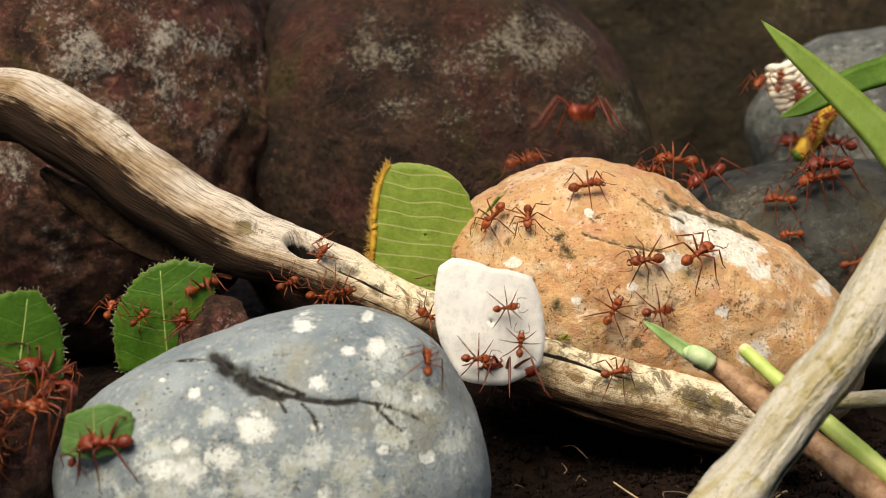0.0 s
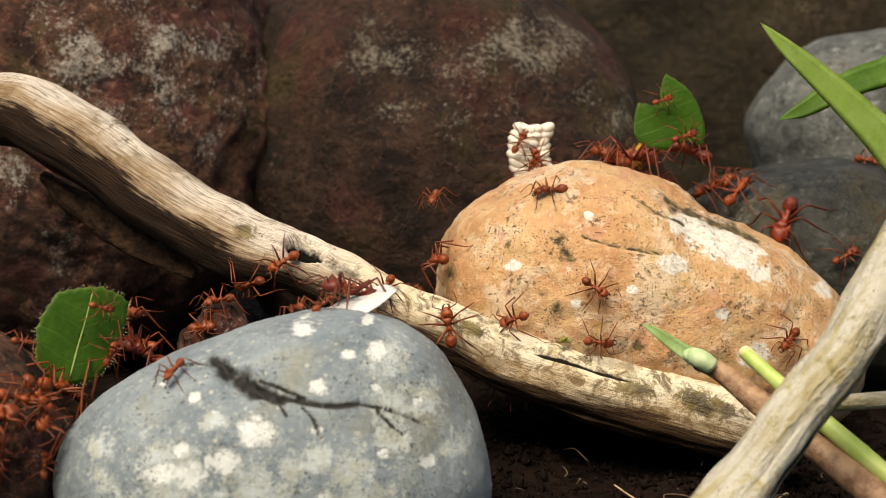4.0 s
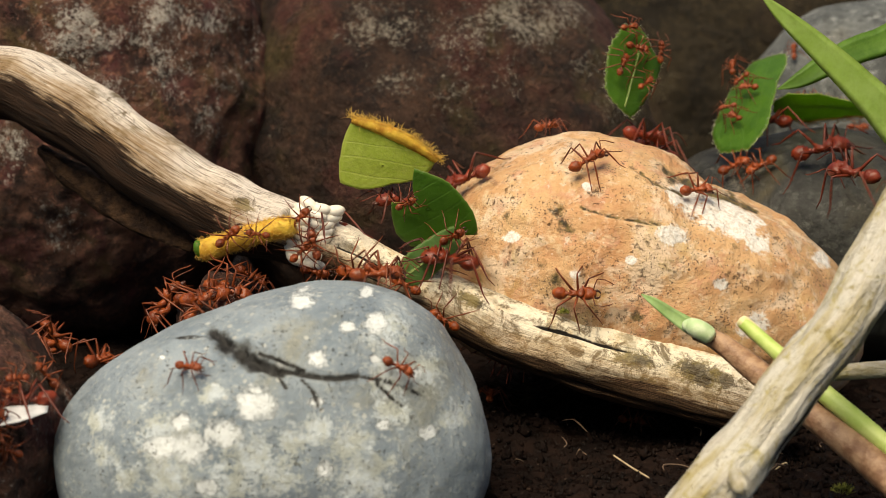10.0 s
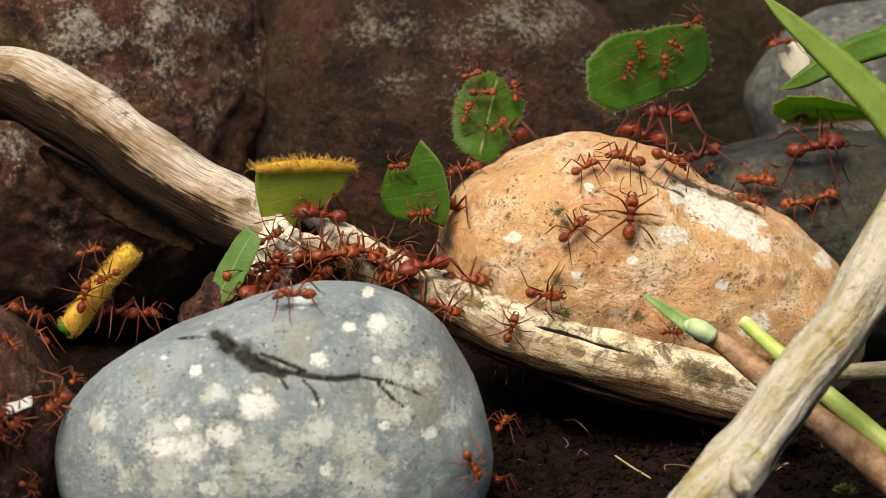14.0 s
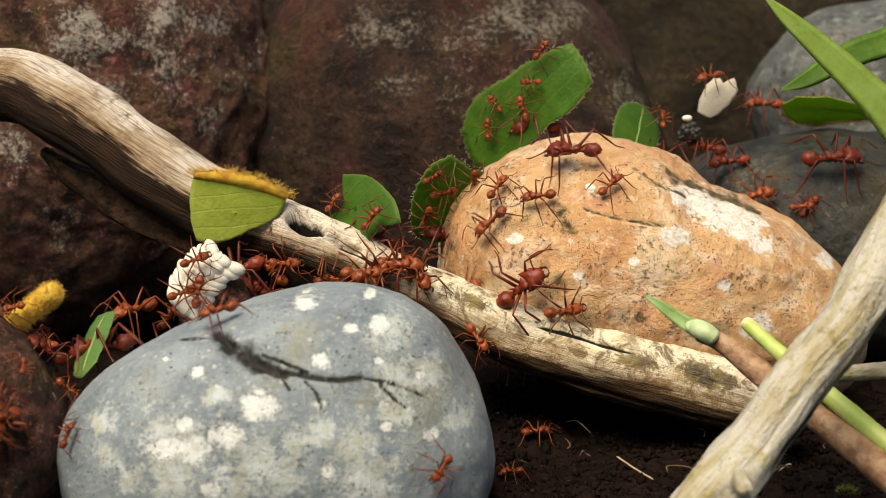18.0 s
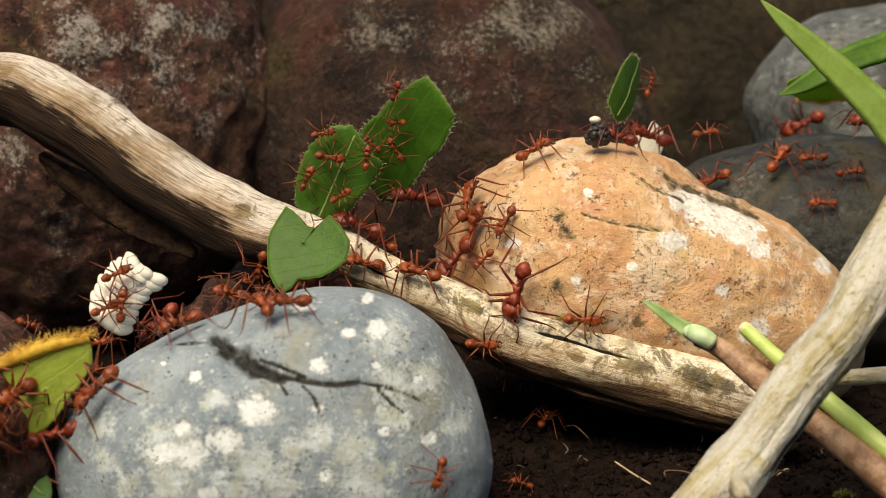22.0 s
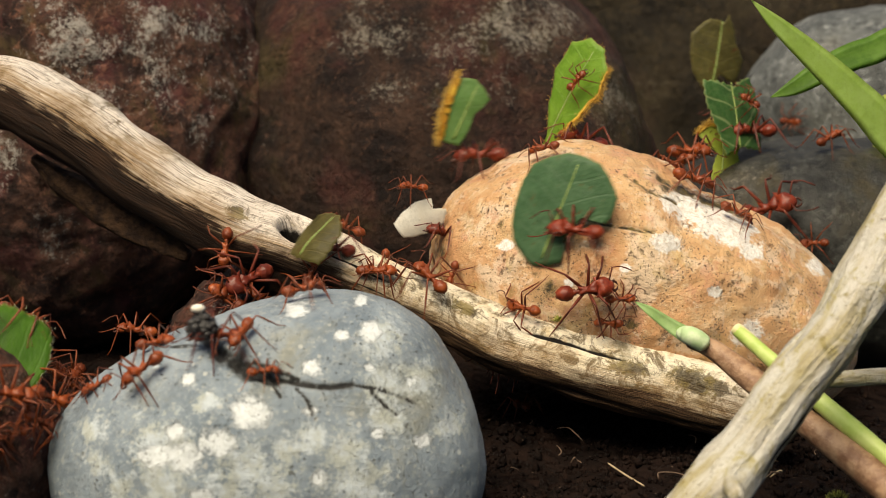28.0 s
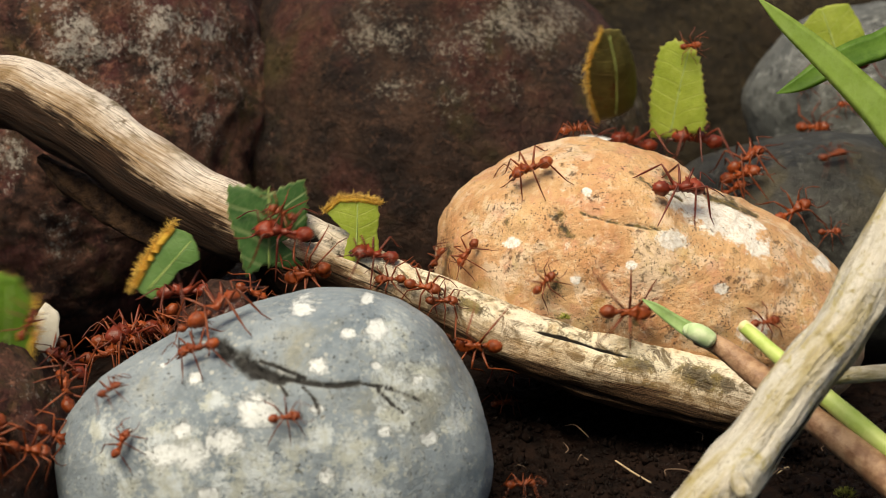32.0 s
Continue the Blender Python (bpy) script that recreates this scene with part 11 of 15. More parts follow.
    march(worker(0.64), [at(0, 13.2, 25.6, 12.3, 0, 0, 180), at(1.5, 13.2, 25.6, 12.3, 0, 0, 180), at(1.67, 15.9, 21.8, 15.6, 12, 34, -138), at(1.83, 18.6, 18.1, 18.8, 57, 45, -70), at(2, 21.3, 14.3, 22.1, 87, 19, -16), at(3, 19.3, 14.6, 23.1, 90, -1, -23), at(4.5, 25.5, 13.8, 22.2, 106, 1, -3), at(6, 31.9, 13, 20.6, 67, 2, 6), at(6.5, 29.4, 13, 21, 76, -54, -4), at(7, 26.7, 13.6, 22.1, 116, -106, -45), at(7.5, 24, 12.5, 18.2, -33, -26, 145), at(8, 21.4, 10.8, 15.5, -55, 7, -173), at(8.5, 23.7, 10.9, 13.3, 120, 124, 16), at(9, 26.3, 11.8, 10.2, 146, 59, 28), at(9.5, 27.7, 20.5, 5.3, 57, 44, -23), at(10, 29.2, 29.2, 0.5, 10, 9, -21), at(11, 28.4, 29, 0.2, 8, -7, 32), at(12, 26.5, 21, 1.6, 4, 20, 1), at(12.27, 22.1, 22.5, 5.2, 12, 13, 63), at(12.53, 17.6, 24.1, 8.7, 10, 3, 121), at(12.8, 13.2, 25.6, 12.3, 0, 0, 180), at(24.41, 13.2, 25.6, 12.3, 0, 0, 180), at(24.61, 16.3, 21.8, 15.7, 19, 36, -129), at(24.8, 19.4, 17.9, 19.1, 68, 36, -54), at(25, 22.6, 14.1, 22.5, 87, 0, -3), at(28, 25, 13.8, 22.5, 102, -4, -18), at(28.21, 21.1, 17.7, 19.1, 80, 35, -62), at(28.42, 17.1, 21.7, 15.7, 25, 37, -134), at(28.64, 13.2, 25.6, 12.3, 0, 0, 180), at(31.44, 13.2, 25.6, 12.3, 0, 0, 180), at(31.63, 13.9, 22.4, 17.2, -8, -32, 139), at(31.81, 14.5, 19.2, 22.1, 20, -58, 75), at(32, 15.2, 16, 26.9, 70, -45, -9)])
    march(worker(0.63), [at(0, 14, 25.5, 11.6, 0, 0, 180), at(1.5, 14, 25.5, 11.6, 0, 0, 180), at(1.67, 12.4, 30, 10.6, -9, -1, -121), at(1.83, 10.8, 34.5, 9.6, -14, 6, -62), at(2, 9.2, 39.1, 8.6, -11, 14, -3), at(2.17, 10.8, 34.5, 9.6, -14, 6, -62), at(2.33, 12.4, 30, 10.6, -9, -1, -121), at(2.5, 14, 25.5, 11.6, 0, 0, 180), at(6.5, 14, 25.5, 11.6, 0, 0, 180), at(6.75, 16.9, 19.9, 17.6, -41, 5, 177), at(7, 19.8, 14.4, 23.5, -83, 7, 171), at(7.25, 16.9, 19.9, 17.6, -41, 5, 177), at(7.5, 14, 25.5, 11.6, 0, 0, 180), at(13.5, 14, 25.5, 11.6, 0, 0, 180), at(13.75, 11.4, 22.7, 7.3, 1, -8, 123), at(14, 8.8, 19.9, 2.9, 8, -12, 64), at(15.5, 10.7, 19.7, 2.7, 15, -12, 34), at(17, 12.5, 19.7, 2.5, 27, 4, 2), at(18, 13.4, 18.2, 2.2, 2, 1, 0), at(19, 13.5, 19.7, 2.4, 27, 7, 4), at(20, 14.8, 20.8, 2.8, 7, -17, 31), at(21, 14.8, 22.8, 3.3, 15, -5, 35), at(22, 15.2, 23.1, 3.6, 10, -12, 66), at(23, 16.4, 39.4, 1.2, 12, 7, 71), at(23.17, 16, 31, 5.1, 28, -36, 54), at(23.33, 15.6, 22.6, 9, 88, -62, -7), at(23.5, 15.2, 14.2, 12.9, 148, -36, -68), at(24, 15.1, 12.4, 16.5, 45, -67, 26), at(24.5, 17, 12.6, 18.9, 39, -34, 30), at(25, 18.8, 15, 21.5, 92, 1, -12), at(26.5, 22.7, 14, 23.4, 84, -3, -15), at(28, 26, 13.8, 25.2, 71, -1, 7), at(28.24, 28.2, 36.7, 26.6, 54, -29, 60), at(28.49, 30.3, 59.5, 27.9, 16, -29, 127), at(28.73, 32.4, 82.4, 29.2, 0, 0, 180), at(29.36, 32.4, 82.4, 29.2, 0, 0, 180), at(29.68, 23.8, 49.8, 29.6, -14, -36, 128), at(30, 15.2, 17.2, 30, 32, -62, 35), at(30.32, 23.8, 49.8, 29.6, -14, -36, 128), at(30.64, 32.4, 82.4, 29.2, 0, 0, 180), at(32, 32.4, 82.4, 29.2, 0, 0, 180)])
    march(worker(0.57), [at(0, -28.8, 15.6, 13.4, 0, 0, 180), at(1.5, -28.8, 15.6, 13.4, 0, 0, 180), at(2, -25.1, -21.7, 27.2, -20, 19, -174), at(2.5, -28.6, -21, 26.5, -11, 13, -160), at(3, -31.8, -19.8, 26, -14, 22, -150), at(4.5, -32.1, -22.5, 24.6, 9, 30, -108), at(6, -32, -25, 23, 30, 27, -70), at(6.5, -29.4, -27.1, 22.3, 49, 12, -28), at(7, -26.9, -28.5, 21.3, 45, -27, 11), at(8, -25.9, -28.5, 21.3, 38, -27, 29), at(8.17, -26.9, -13.8, 18.7, 17, -31, 84), at(8.33, -27.8, 0.9, 16, 1, -19, 135), at(8.5, -28.8, 15.6, 13.4, 0, 0, 180), at(23.09, -28.8, 15.6, 13.4, 0, 0, 180), at(23.39, -24, 0.2, 13.1, 10, 34, -129), at(23.7, -19.3, -15.3, 12.7, 54, 41, -54), at(24, -14.6, -30.7, 12.4, 76, 11, 4), at(24.3, -19.3, -15.3, 12.7, 54, 41, -54), at(24.61, -24, 0.2, 13.1, 10, 34, -129), at(24.91, -28.8, 15.6, 13.4, 0, 0, 180), at(27.5, -28.8, 15.6, 13.4, 0, 0, 180), at(27.67, -25.9, 1.5, 16.9, 2, 5, -120), at(27.83, -23.1, -12.7, 20.3, 7, 5, -60), at(28, -20.3, -26.9, 23.8, 10, 1, 0), at(28.17, -23.1, -12.7, 20.3, 7, 5, -60), at(28.33, -25.9, 1.5, 16.9, 2, 5, -120), at(28.5, -28.8, 15.6, 13.4, 0, 0, 180), at(32, -28.8, 15.6, 13.4, 0, 0, 180)])
    march(worker(0.55), [at(0, -28, 15.8, 14.7, 0, 0, 180), at(0.95, -28, 15.8, 14.7, 0, 0, 180), at(1.3, -32.3, 14.8, 21.2, 8, -9, 121), at(1.65, -36.6, 13.7, 27.7, 20, -8, 61), at(2, -40.9, 12.6, 34.3, 24, 4, 2), at(2.35, -36.6, 13.7, 27.7, 20, -8, 61), at(2.7, -32.3, 14.8, 21.2, 8, -9, 121), at(3.05, -28, 15.8, 14.7, 0, 0, 180), at(8.47, -28, 15.8, 14.7, 0, 0, 180), at(8.74, -29.6, -1.3, 20.7, 1, 10, -144), at(9, -31.1, -18.5, 26.8, 9, 18, -106), at(9.5, -30, -22.8, 25.3, 23, 18, -70), at(10, -29.6, -25.9, 23.5, 38, 4, -25), at(10.5, -27.4, -25, 24.8, 28, -17, 9), at(11, -25.2, -22.7, 26.2, 37, -53, -4), at(11.5, -24.2, -21, 27.8, 4, -22, 50), at(12, -23.3, -17.5, 29.2, -3, -18, 58), at(12.25, -25.7, -0.8, 22, -7, -8, 120), at(12.5, -28, 15.8, 14.7, 0, 0, 180), at(19.03, -28, 15.8, 14.7, 0, 0, 180), at(19.36, -31.1, 15.5, 20.6, 8, -10, 121), at(19.68, -34.2, 15.2, 26.6, 20, -8, 60), at(20, -37.3, 14.8, 32.5, 24, 3, 2), at(20.32, -34.2, 15.2, 26.6, 20, -8, 60), at(20.64, -31.1, 15.5, 20.6, 8, -10, 121), at(20.97, -28, 15.8, 14.7, 0, 0, 180), at(31.5, -28, 15.8, 14.7, 0, 0, 180), at(31.67, -24.8, 0.7, 16.4, 13, -25, 128), at(31.83, -21.7, -14.5, 18.1, 45, -28, 65), at(32, -18.5, -29.7, 19.8, 62, -5, 10)])
    march(worker(0.86), [at(0, -57.4, 9.2, 17.3, 0, 0, 180), at(1.5, -57.4, 9.2, 17.3, 0, 0, 180), at(1.67, -55.3, 5.3, 17.4, -22, 0, -127), at(1.83, -53.2, 1.3, 17.5, -36, 17, -76), at(2, -51.1, -2.6, 17.6, -29, 38, -19), at(3, -51, -17.4, 19.6, -23, 69, -46), at(6, -52.4, -15.7, 22.1, 45, 24, 23), at(7, -51.3, -2.6, 17.9, -5, 43, -4), at(7.5, -51.3, -0.9, 16.7, -15, 34, -1), at(8, -50.9, 0.7, 15.3, -12, 29, 10), at(8.5, -51.5, 0.9, 16, 29, 16, 81), at(9, -52, 1, 16.8, 35, -24, 135), at(9.5, -52.5, -0.2, 18.8, 23, -32, 143), at(10, -53.2, -0.9, 20.8, 24, -35, 160), at(11, -53.3, -1.8, 21.5, 42, -16, 122), at(11.25, -50.8, 0.5, 21, 31, -11, 84), at(11.5, -48.3, 2.8, 20.5, 19, -14, 46), at(12, -45.7, 6.8, 19.6, 23, 4, 2), at(12.5, -43.3, 8.7, 20.3, 23, 4, 2), at(13, -37.5, 11.9, 21.4, 20, -43, -14), at(13.25, -34.1, 13.2, 18.9, 33, -23, -75), at(13.51, -30.7, 14.5, 16.5, 22, -4, -127), at(13.76, -27.3, 15.7, 14, 0, 0, 180), at(19.5, -27.3, 15.7, 14, 0, 0, 180), at(19.67, -28.3, 14.2, 17.6, 29, -6, 134), at(19.83, -29.4, 12.7, 21.2, 54, 10, 90), at(20, -30.5, 11.3, 24.8, 62, 38, 49), at(20.17, -29.4, 12.7, 21.2, 54, 10, 90), at(20.33, -28.3, 14.2, 17.6, 29, -6, 134), at(20.5, -27.3, 15.7, 14, 0, 0, 180), at(27.21, -27.3, 15.7, 14, 0, 0, 180), at(27.6, -28.7, 18.9, 22.7, -19, 36, -154), at(28, -30.1, 22, 31.3, -12, 77, -116), at(28.25, -30, 19.5, 29.3, -7, 45, -67), at(28.5, -30, 16.9, 27.2, -29, 19, -35), at(29, -28.9, 17.3, 25.9, -11, 34, -6), at(29.5, -28.6, 17.5, 25.3, -21, 36, -13), at(30, -28.6, 17.8, 25.2, -21, 36, -13), at(31, -22.4, 21.2, 28.1, -26, 11, -5), at(31.19, -24, 19.4, 23.4, -24, -2, -63), at(31.38, -25.6, 17.6, 18.7, -11, -8, -122), at(31.57, -27.3, 15.7, 14, 0, 0, 180), at(32, -27.3, 15.7, 14, 0, 0, 180)])
    march(worker(0.56), [at(0, -26.5, 15.6, 13.4, 0, 0, 180), at(1.53, -26.5, 15.6, 13.4, 0, 0, 180), at(2.02, -31.6, 19.2, 23.7, 13, -7, 122), at(2.51, -36.7, 22.7, 34, 25, 0, 64), at(3, -41.8, 26.3, 44.3, 26, 15, 7), at(3.49, -36.7, 22.7, 34, 25, 0, 64), at(3.98, -31.6, 19.2, 23.7, 13, -7, 122), at(4.47, -26.5, 15.6, 13.4, 0, 0, 180), at(7.19, -26.5, 15.6, 13.4, 0, 0, 180), at(7.46, -26.4, 0.1, 13.8, 6, -33, 130), at(7.73, -26.3, -15.4, 14.3, 46, -43, 56), at(8, -26.2, -30.8, 14.7, 71, -18, -5), at(8.27, -26.3, -15.4, 14.3, 46, -43, 56), at(8.54, -26.4, 0.1, 13.8, 6, -33, 130), at(8.81, -26.5, 15.6, 13.4, 0, 0, 180), at(10.92, -26.5, 15.6, 13.4, 0, 0, 180), at(11.28, -29.7, 18.3, 20.5, 33, 30, -134), at(11.64, -32.9, 20.9, 27.7, 80, 21, -75), at(12, -36, 23.6, 34.8, 101, -16, -37), at(12.36, -32.9, 20.9, 27.7, 80, 21, -75), at(12.72, -29.7, 18.3, 20.5, 33, 30, -134), at(13.08, -26.5, 15.6, 13.4, 0, 0, 180), at(32, -26.5, 15.6, 13.4, 0, 0, 180)])
    march(worker(0.76), [at(0, -25.8, 15.8, 14.7, 0, 0, 180), at(2.37, -25.8, 15.8, 14.7, 0, 0, 180), at(2.68, -26.5, 18.6, 22.7, -51, 18, 176), at(3, -27.2, 21.3, 30.7, 72, 155, -22), at(4.5, -28.2, 22, 29.6, 54, 169, -28), at(5, -28.8, 20.5, 28.8, 99, 166, 3), at(5.5, -29.4, 18.9, 27.9, -41, -5, -153), at(6, -30, 17.4, 27, -6, -34, -145), at(6.5, -30.6, 12.3, 26.4, -23, -25, -143), at(7, -31, 10.6, 24.4, -83, 8, -136), at(7.25, -28.4, 13.2, 19.5, -42, -5, -157), at(7.5, -25.8, 15.8, 14.7, 0, 0, 180), at(9.42, -25.8, 15.8, 14.7, 0, 0, 180), at(9.61, -26.7, 16.4, 18.2, -20, 2, -125), at(9.81, -27.7, 17, 21.8, -30, 18, -72), at(10, -28.6, 17.6, 25.3, -21, 36, -13), at(10.19, -27.7, 17, 21.8, -30, 18, -72), at(10.39, -26.7, 16.4, 18.2, -20, 2, -125), at(10.58, -25.8, 15.8, 14.7, 0, 0, 180), at(11.27, -25.8, 15.8, 14.7, 0, 0, 180), at(11.51, -28.8, 15.2, 18.3, 10, -3, -121), at(11.76, -31.8, 14.5, 21.9, 12, -13, -63), at(12, -34.9, 13.9, 25.5, 4, -20, -1), at(12.24, -31.8, 14.5, 21.9, 12, -13, -63), at(12.49, -28.8, 15.2, 18.3, 10, -3, -121), at(12.73, -25.8, 15.8, 14.7, 0, 0, 180), at(17.22, -25.8, 15.8, 14.7, 0, 0, 180), at(17.48, -29.7, 14.5, 16.9, 22, -4, -127), at(17.74, -33.7, 13.2, 19, 33, -23, -75), at(18, -37.6, 11.9, 21.2, 20, -43, -14), at(19, -43.4, 8.5, 19.5, 23, 4, 2), at(19.23, -47.6, 8.8, 19, 19, -7, 60), at(19.45, -51.8, 9, 18.5, 8, -9, 121), at(19.68, -56, 9.3, 17.9, 0, 0, 180), at(21.5, -56, 9.3, 17.9, 0, 0, 180), at(21.67, -53.8, 1.3, 17.2, -31, 22, -139), at(21.83, -51.6, -6.6, 16.5, -43, 59, -100), at(22, -49.4, -14.6, 15.8, 55, 73, 41), at(22.17, -51.6, -6.6, 16.5, -43, 59, -100), at(22.33, -53.8, 1.3, 17.2, -31, 22, -139), at(22.5, -56, 9.3, 17.9, 0, 0, 180), at(27.5, -56, 9.3, 17.9, 0, 0, 180), at(27.67, -54.1, 0, 17.4, 30, -9, 137), at(27.83, -52.3, -9.4, 17, 58, 5, 96), at(28, -50.5, -18.7, 16.5, 73, 34, 60), at(28.5, -50.2, -19.5, 15, 51, 61, 25), at(29, -50, -20.3, 13.6, -17, 64, -56), at(30, -50.8, -21.7, 13.1, -63, 16, -106), at(30.5, -51.1, -21.4, 14.4, -49, 53, -83), at(31, -51.4, -21.2, 15.8, 30, 68, 3), at(32, -49.4, -18.2, 13.8, 47, 37, 33)])
    march(worker(0.87), [at(0, 10.9, 25.5, 11.6, 0, 0, 180), at(2.5, 10.9, 25.5, 11.6, 0, 0, 180), at(2.75, 7.1, 20.5, 16, -7, -33, 129), at(3, 3.3, 15.6, 20.5, 30, -55, 49), at(4.5, 1.1, 16.6, 24.2, 115, -116, -35), at(6, 1.4, 27.7, 26.6, -76, -31, 105), at(6.5, 0.6, 29.5, 27.7, -64, 5, 111), at(7, -6.8, 24.4, 28.3, -74, -15, 156), at(7.5, -7.8, 20.7, 29, -43, -12, 173), at(8, -10.6, 19.4, 27.9, -66, -3, -174), at(9, -12, 19.2, 25.7, 70, -174, -17), at(10, -12, 19.1, 27.5, -85, 1, 166), at(11, -14.5, 19.5, 29.2, 65, -173, -14), at(11.25, -11.6, 24.9, 25.8, -57, 1, 171), at(11.5, -8.8, 30.4, 22.3, 0, 0, 180), at(12.5, -8.8, 30.4, 22.3, 0, 0, 180), at(12.67, -5.7, 30.1, 24.2, 25, -2, -129), at(12.83, -2.6, 29.8, 26.2, 40, -23, -81), at(13, 0.6, 29.5, 28.1, 31, -47, -24), at(14, -7.2, 24.5, 28.5, 74, -5, -18), at(14.75, -3.4, 28.2, 29.2, 48, -32, -20), at(15.5, 0.5, 31.9, 29.9, 9, -56, -3), at(17, 5.1, 23.8, 30.9, 67, -46, -26), at(17.2, 0.4, 26, 28.1, 12, -61, 68), at(17.39, -4.2, 28.2, 25.2, -14, -32, 136), at(17.59, -8.8, 30.4, 22.3, 0, 0, 180), at(23.5, -8.8, 30.4, 22.3, 0, 0, 180), at(24, -10.9, 24.4, 30.8, -21, 1, -140), at(24.5, -11.8, 19.6, 28.8, -25, 50, -106), at(25, -12.5, 19.2, 27.4, 82, 58, -22), at(26.5, -10.5, 19.3, 27.3, 61, 29, -14), at(28, -8.6, 19.4, 27.1, 38, 4, 3), at(28.5, -9.9, 19.4, 27.7, 36, 41, -29), at(29, -11.3, 19.4, 28.3, -15, 64, -102), at(29.25, -10, 24.9, 25.3, -20, 29, -145), at(29.5, -8.8, 30.4, 22.3, 0, 0, 180), at(32, -8.8, 30.4, 22.3, 0, 0, 180)])
    march(worker(0.84), [at(0, -58.1, 9.1, 16.7, 0, 0, 180), at(2.26, -58.1, 9.1, 16.7, 0, 0, 180), at(3, -37, 11.6, 22.8, -18, 48, 178), at(3.75, -40.5, 10, 21.5, -22, 13, 155), at(4.5, -43.9, 8.4, 20.1, -13, -20, 134), at(6, -45.7, 6.7, 17.7, 6, -23, 85), at(6.5, -42.6, 9.2, 19.2, 19, -15, 47), at(7, -37.5, 12, 21.6, 20, -43, -14), at(8, -37.7, 12.1, 21.2, -6, -47, 22), at(9, -37.8, 12, 20.7, 28, -54, -19), at(9.24, -34.5, 13.2, 18.2, 43, -28, -81), at(9.48, -31.3, 14.4, 15.8, 28, -4, -129), at(9.72, -28, 15.6, 13.4, 0, 0, 180), at(11.46, -28, 15.6, 13.4, 0, 0, 180), at(11.64, -28.2, 16.3, 17.4, -20, 2, -125), at(11.82, -28.4, 16.9, 21.3, -30, 19, -72), at(12, -28.6, 17.5, 25.3, -21, 36, -13), at(12.5, -26.3, 0.1, 27.2, -2, 13, 31), at(13, -24.1, -17.3, 29.1, -4, -17, 67), at(13.5, -26.7, -2.2, 27.4, 23, 0, 40), at(14, -29.4, 13, 25.8, 41, 26, 21), at(17, -30.2, 12, 25.8, 59, 32, 17), at(17.25, -29.9, 14.7, 26.2, 17, 36, -2), at(17.5, -29.6, 17.4, 26.6, -24, 29, -18), at(18, -26.3, 21.4, 29.8, -38, 6, -5), at(19, -28.8, 17.4, 25.8, -41, 8, -61), at(19.5, -28.7, 17.5, 25.5, -28, -31, -114), at(20, -28.6, 17.5, 25.3, 21, -36, 167), at(21, -28.5, 17.4, 25, 27, -50, 158), at(22, -31, 10.9, 25.5, -47, -14, -146), at(22.25, -32.4, 10.7, 24.7, -49, 9, -179), at(22.5, -33.8, 10.6, 23.8, -64, 28, 143), at(23, -37.5, 12, 21.6, -20, 43, 166), at(24, -37.6, 11.9, 21.2, -20, 43, 166), at(25, -43.3, 8.5, 20, -23, 6, -155), at(28, -42, 9.2, 20.4, -23, -4, -179), at(29, -42.8, 8.5, 19.8, -24, 1, -167), at(29.5, -40.2, 10.2, 20.5, -40, -12, 132), at(30, -37.6, 11.9, 21.2, -36, -32, 68), at(30.5, -37.3, 11.7, 22, -5, -48, 26), at(31, -37, 11.6, 22.8, 33, -41, -23), at(32, -37.8, 12.1, 20.7, 59, 0, -59)])
    march(worker(0.50), [at(0, -57.4, 9.3, 17.9, 0, 0, 180), at(2.02, -57.4, 9.3, 17.9, 0, 0, 180), at(2.34, -53, -1.7, 15.8, 25, 24, -134), at(2.67, -48.6, -12.8, 13.7, 61, 20, -80), at(3, -44.2, -23.8, 11.6, 80, -8, -38), at(3.33, -48.6, -12.8, 13.7, 61, 20, -80), at(3.66, -53, -1.7, 15.8, 25, 24, -134), at(3.98, -57.4, 9.3, 17.9, 0, 0, 180), at(6.43, -57.4, 9.3, 17.9, 0, 0, 180), at(7, -47.3, 5.8, 29.4, -24, 1, -166), at(7.5, -48.5, 3.4, 26.2, -24, 5, -157), at(8, -53.4, -0.7, 21.2, 16, -35, -170), at(8.5, -52.5, -1.9, 19.8, 11, -47, -177), at(9, -50.3, -13.1, 19.2, -24, -61, -159), at(9.5, -51.2, -20.2, 16.7, -63, -40, -136), at(10, -52.7, -23.9, 13.2, -66, -24, -160), at(10.5, -52.6, -23.8, 13.2, 137, -121, -1), at(11, -52.5, -23.7, 13.1, 49, -66, 88), at(12, -51.2, -21.6, 14.8, 69, -3, 64), at(13, -49.9, -18.6, 14.9, 58, -36, 94), at(13.25, -53.7, -4.6, 16.4, 19, -28, 146), at(13.51, -57.4, 9.3, 17.9, 0, 0, 180), at(23.2, -57.4, 9.3, 17.9, 0, 0, 180), at(23.46, -53, -1.7, 16, 18, 24, -139), at(23.73, -48.6, -12.7, 14.2, 51, 28, -88), at(24, -44.2, -23.7, 12.3, 74, 8, -43), at(24.27, -48.6, -12.7, 14.2, 51, 28, -88), at(24.54, -53, -1.7, 16, 18, 24, -139), at(24.8, -57.4, 9.3, 17.9, 0, 0, 180), at(29.5, -57.4, 9.3, 17.9, 0, 0, 180), at(30, -52.6, -4.1, 21.3, 9, -43, 168), at(30.5, -57.4, 9.3, 17.9, 0, 0, 180), at(32, -57.4, 9.3, 17.9, 0, 0, 180)])
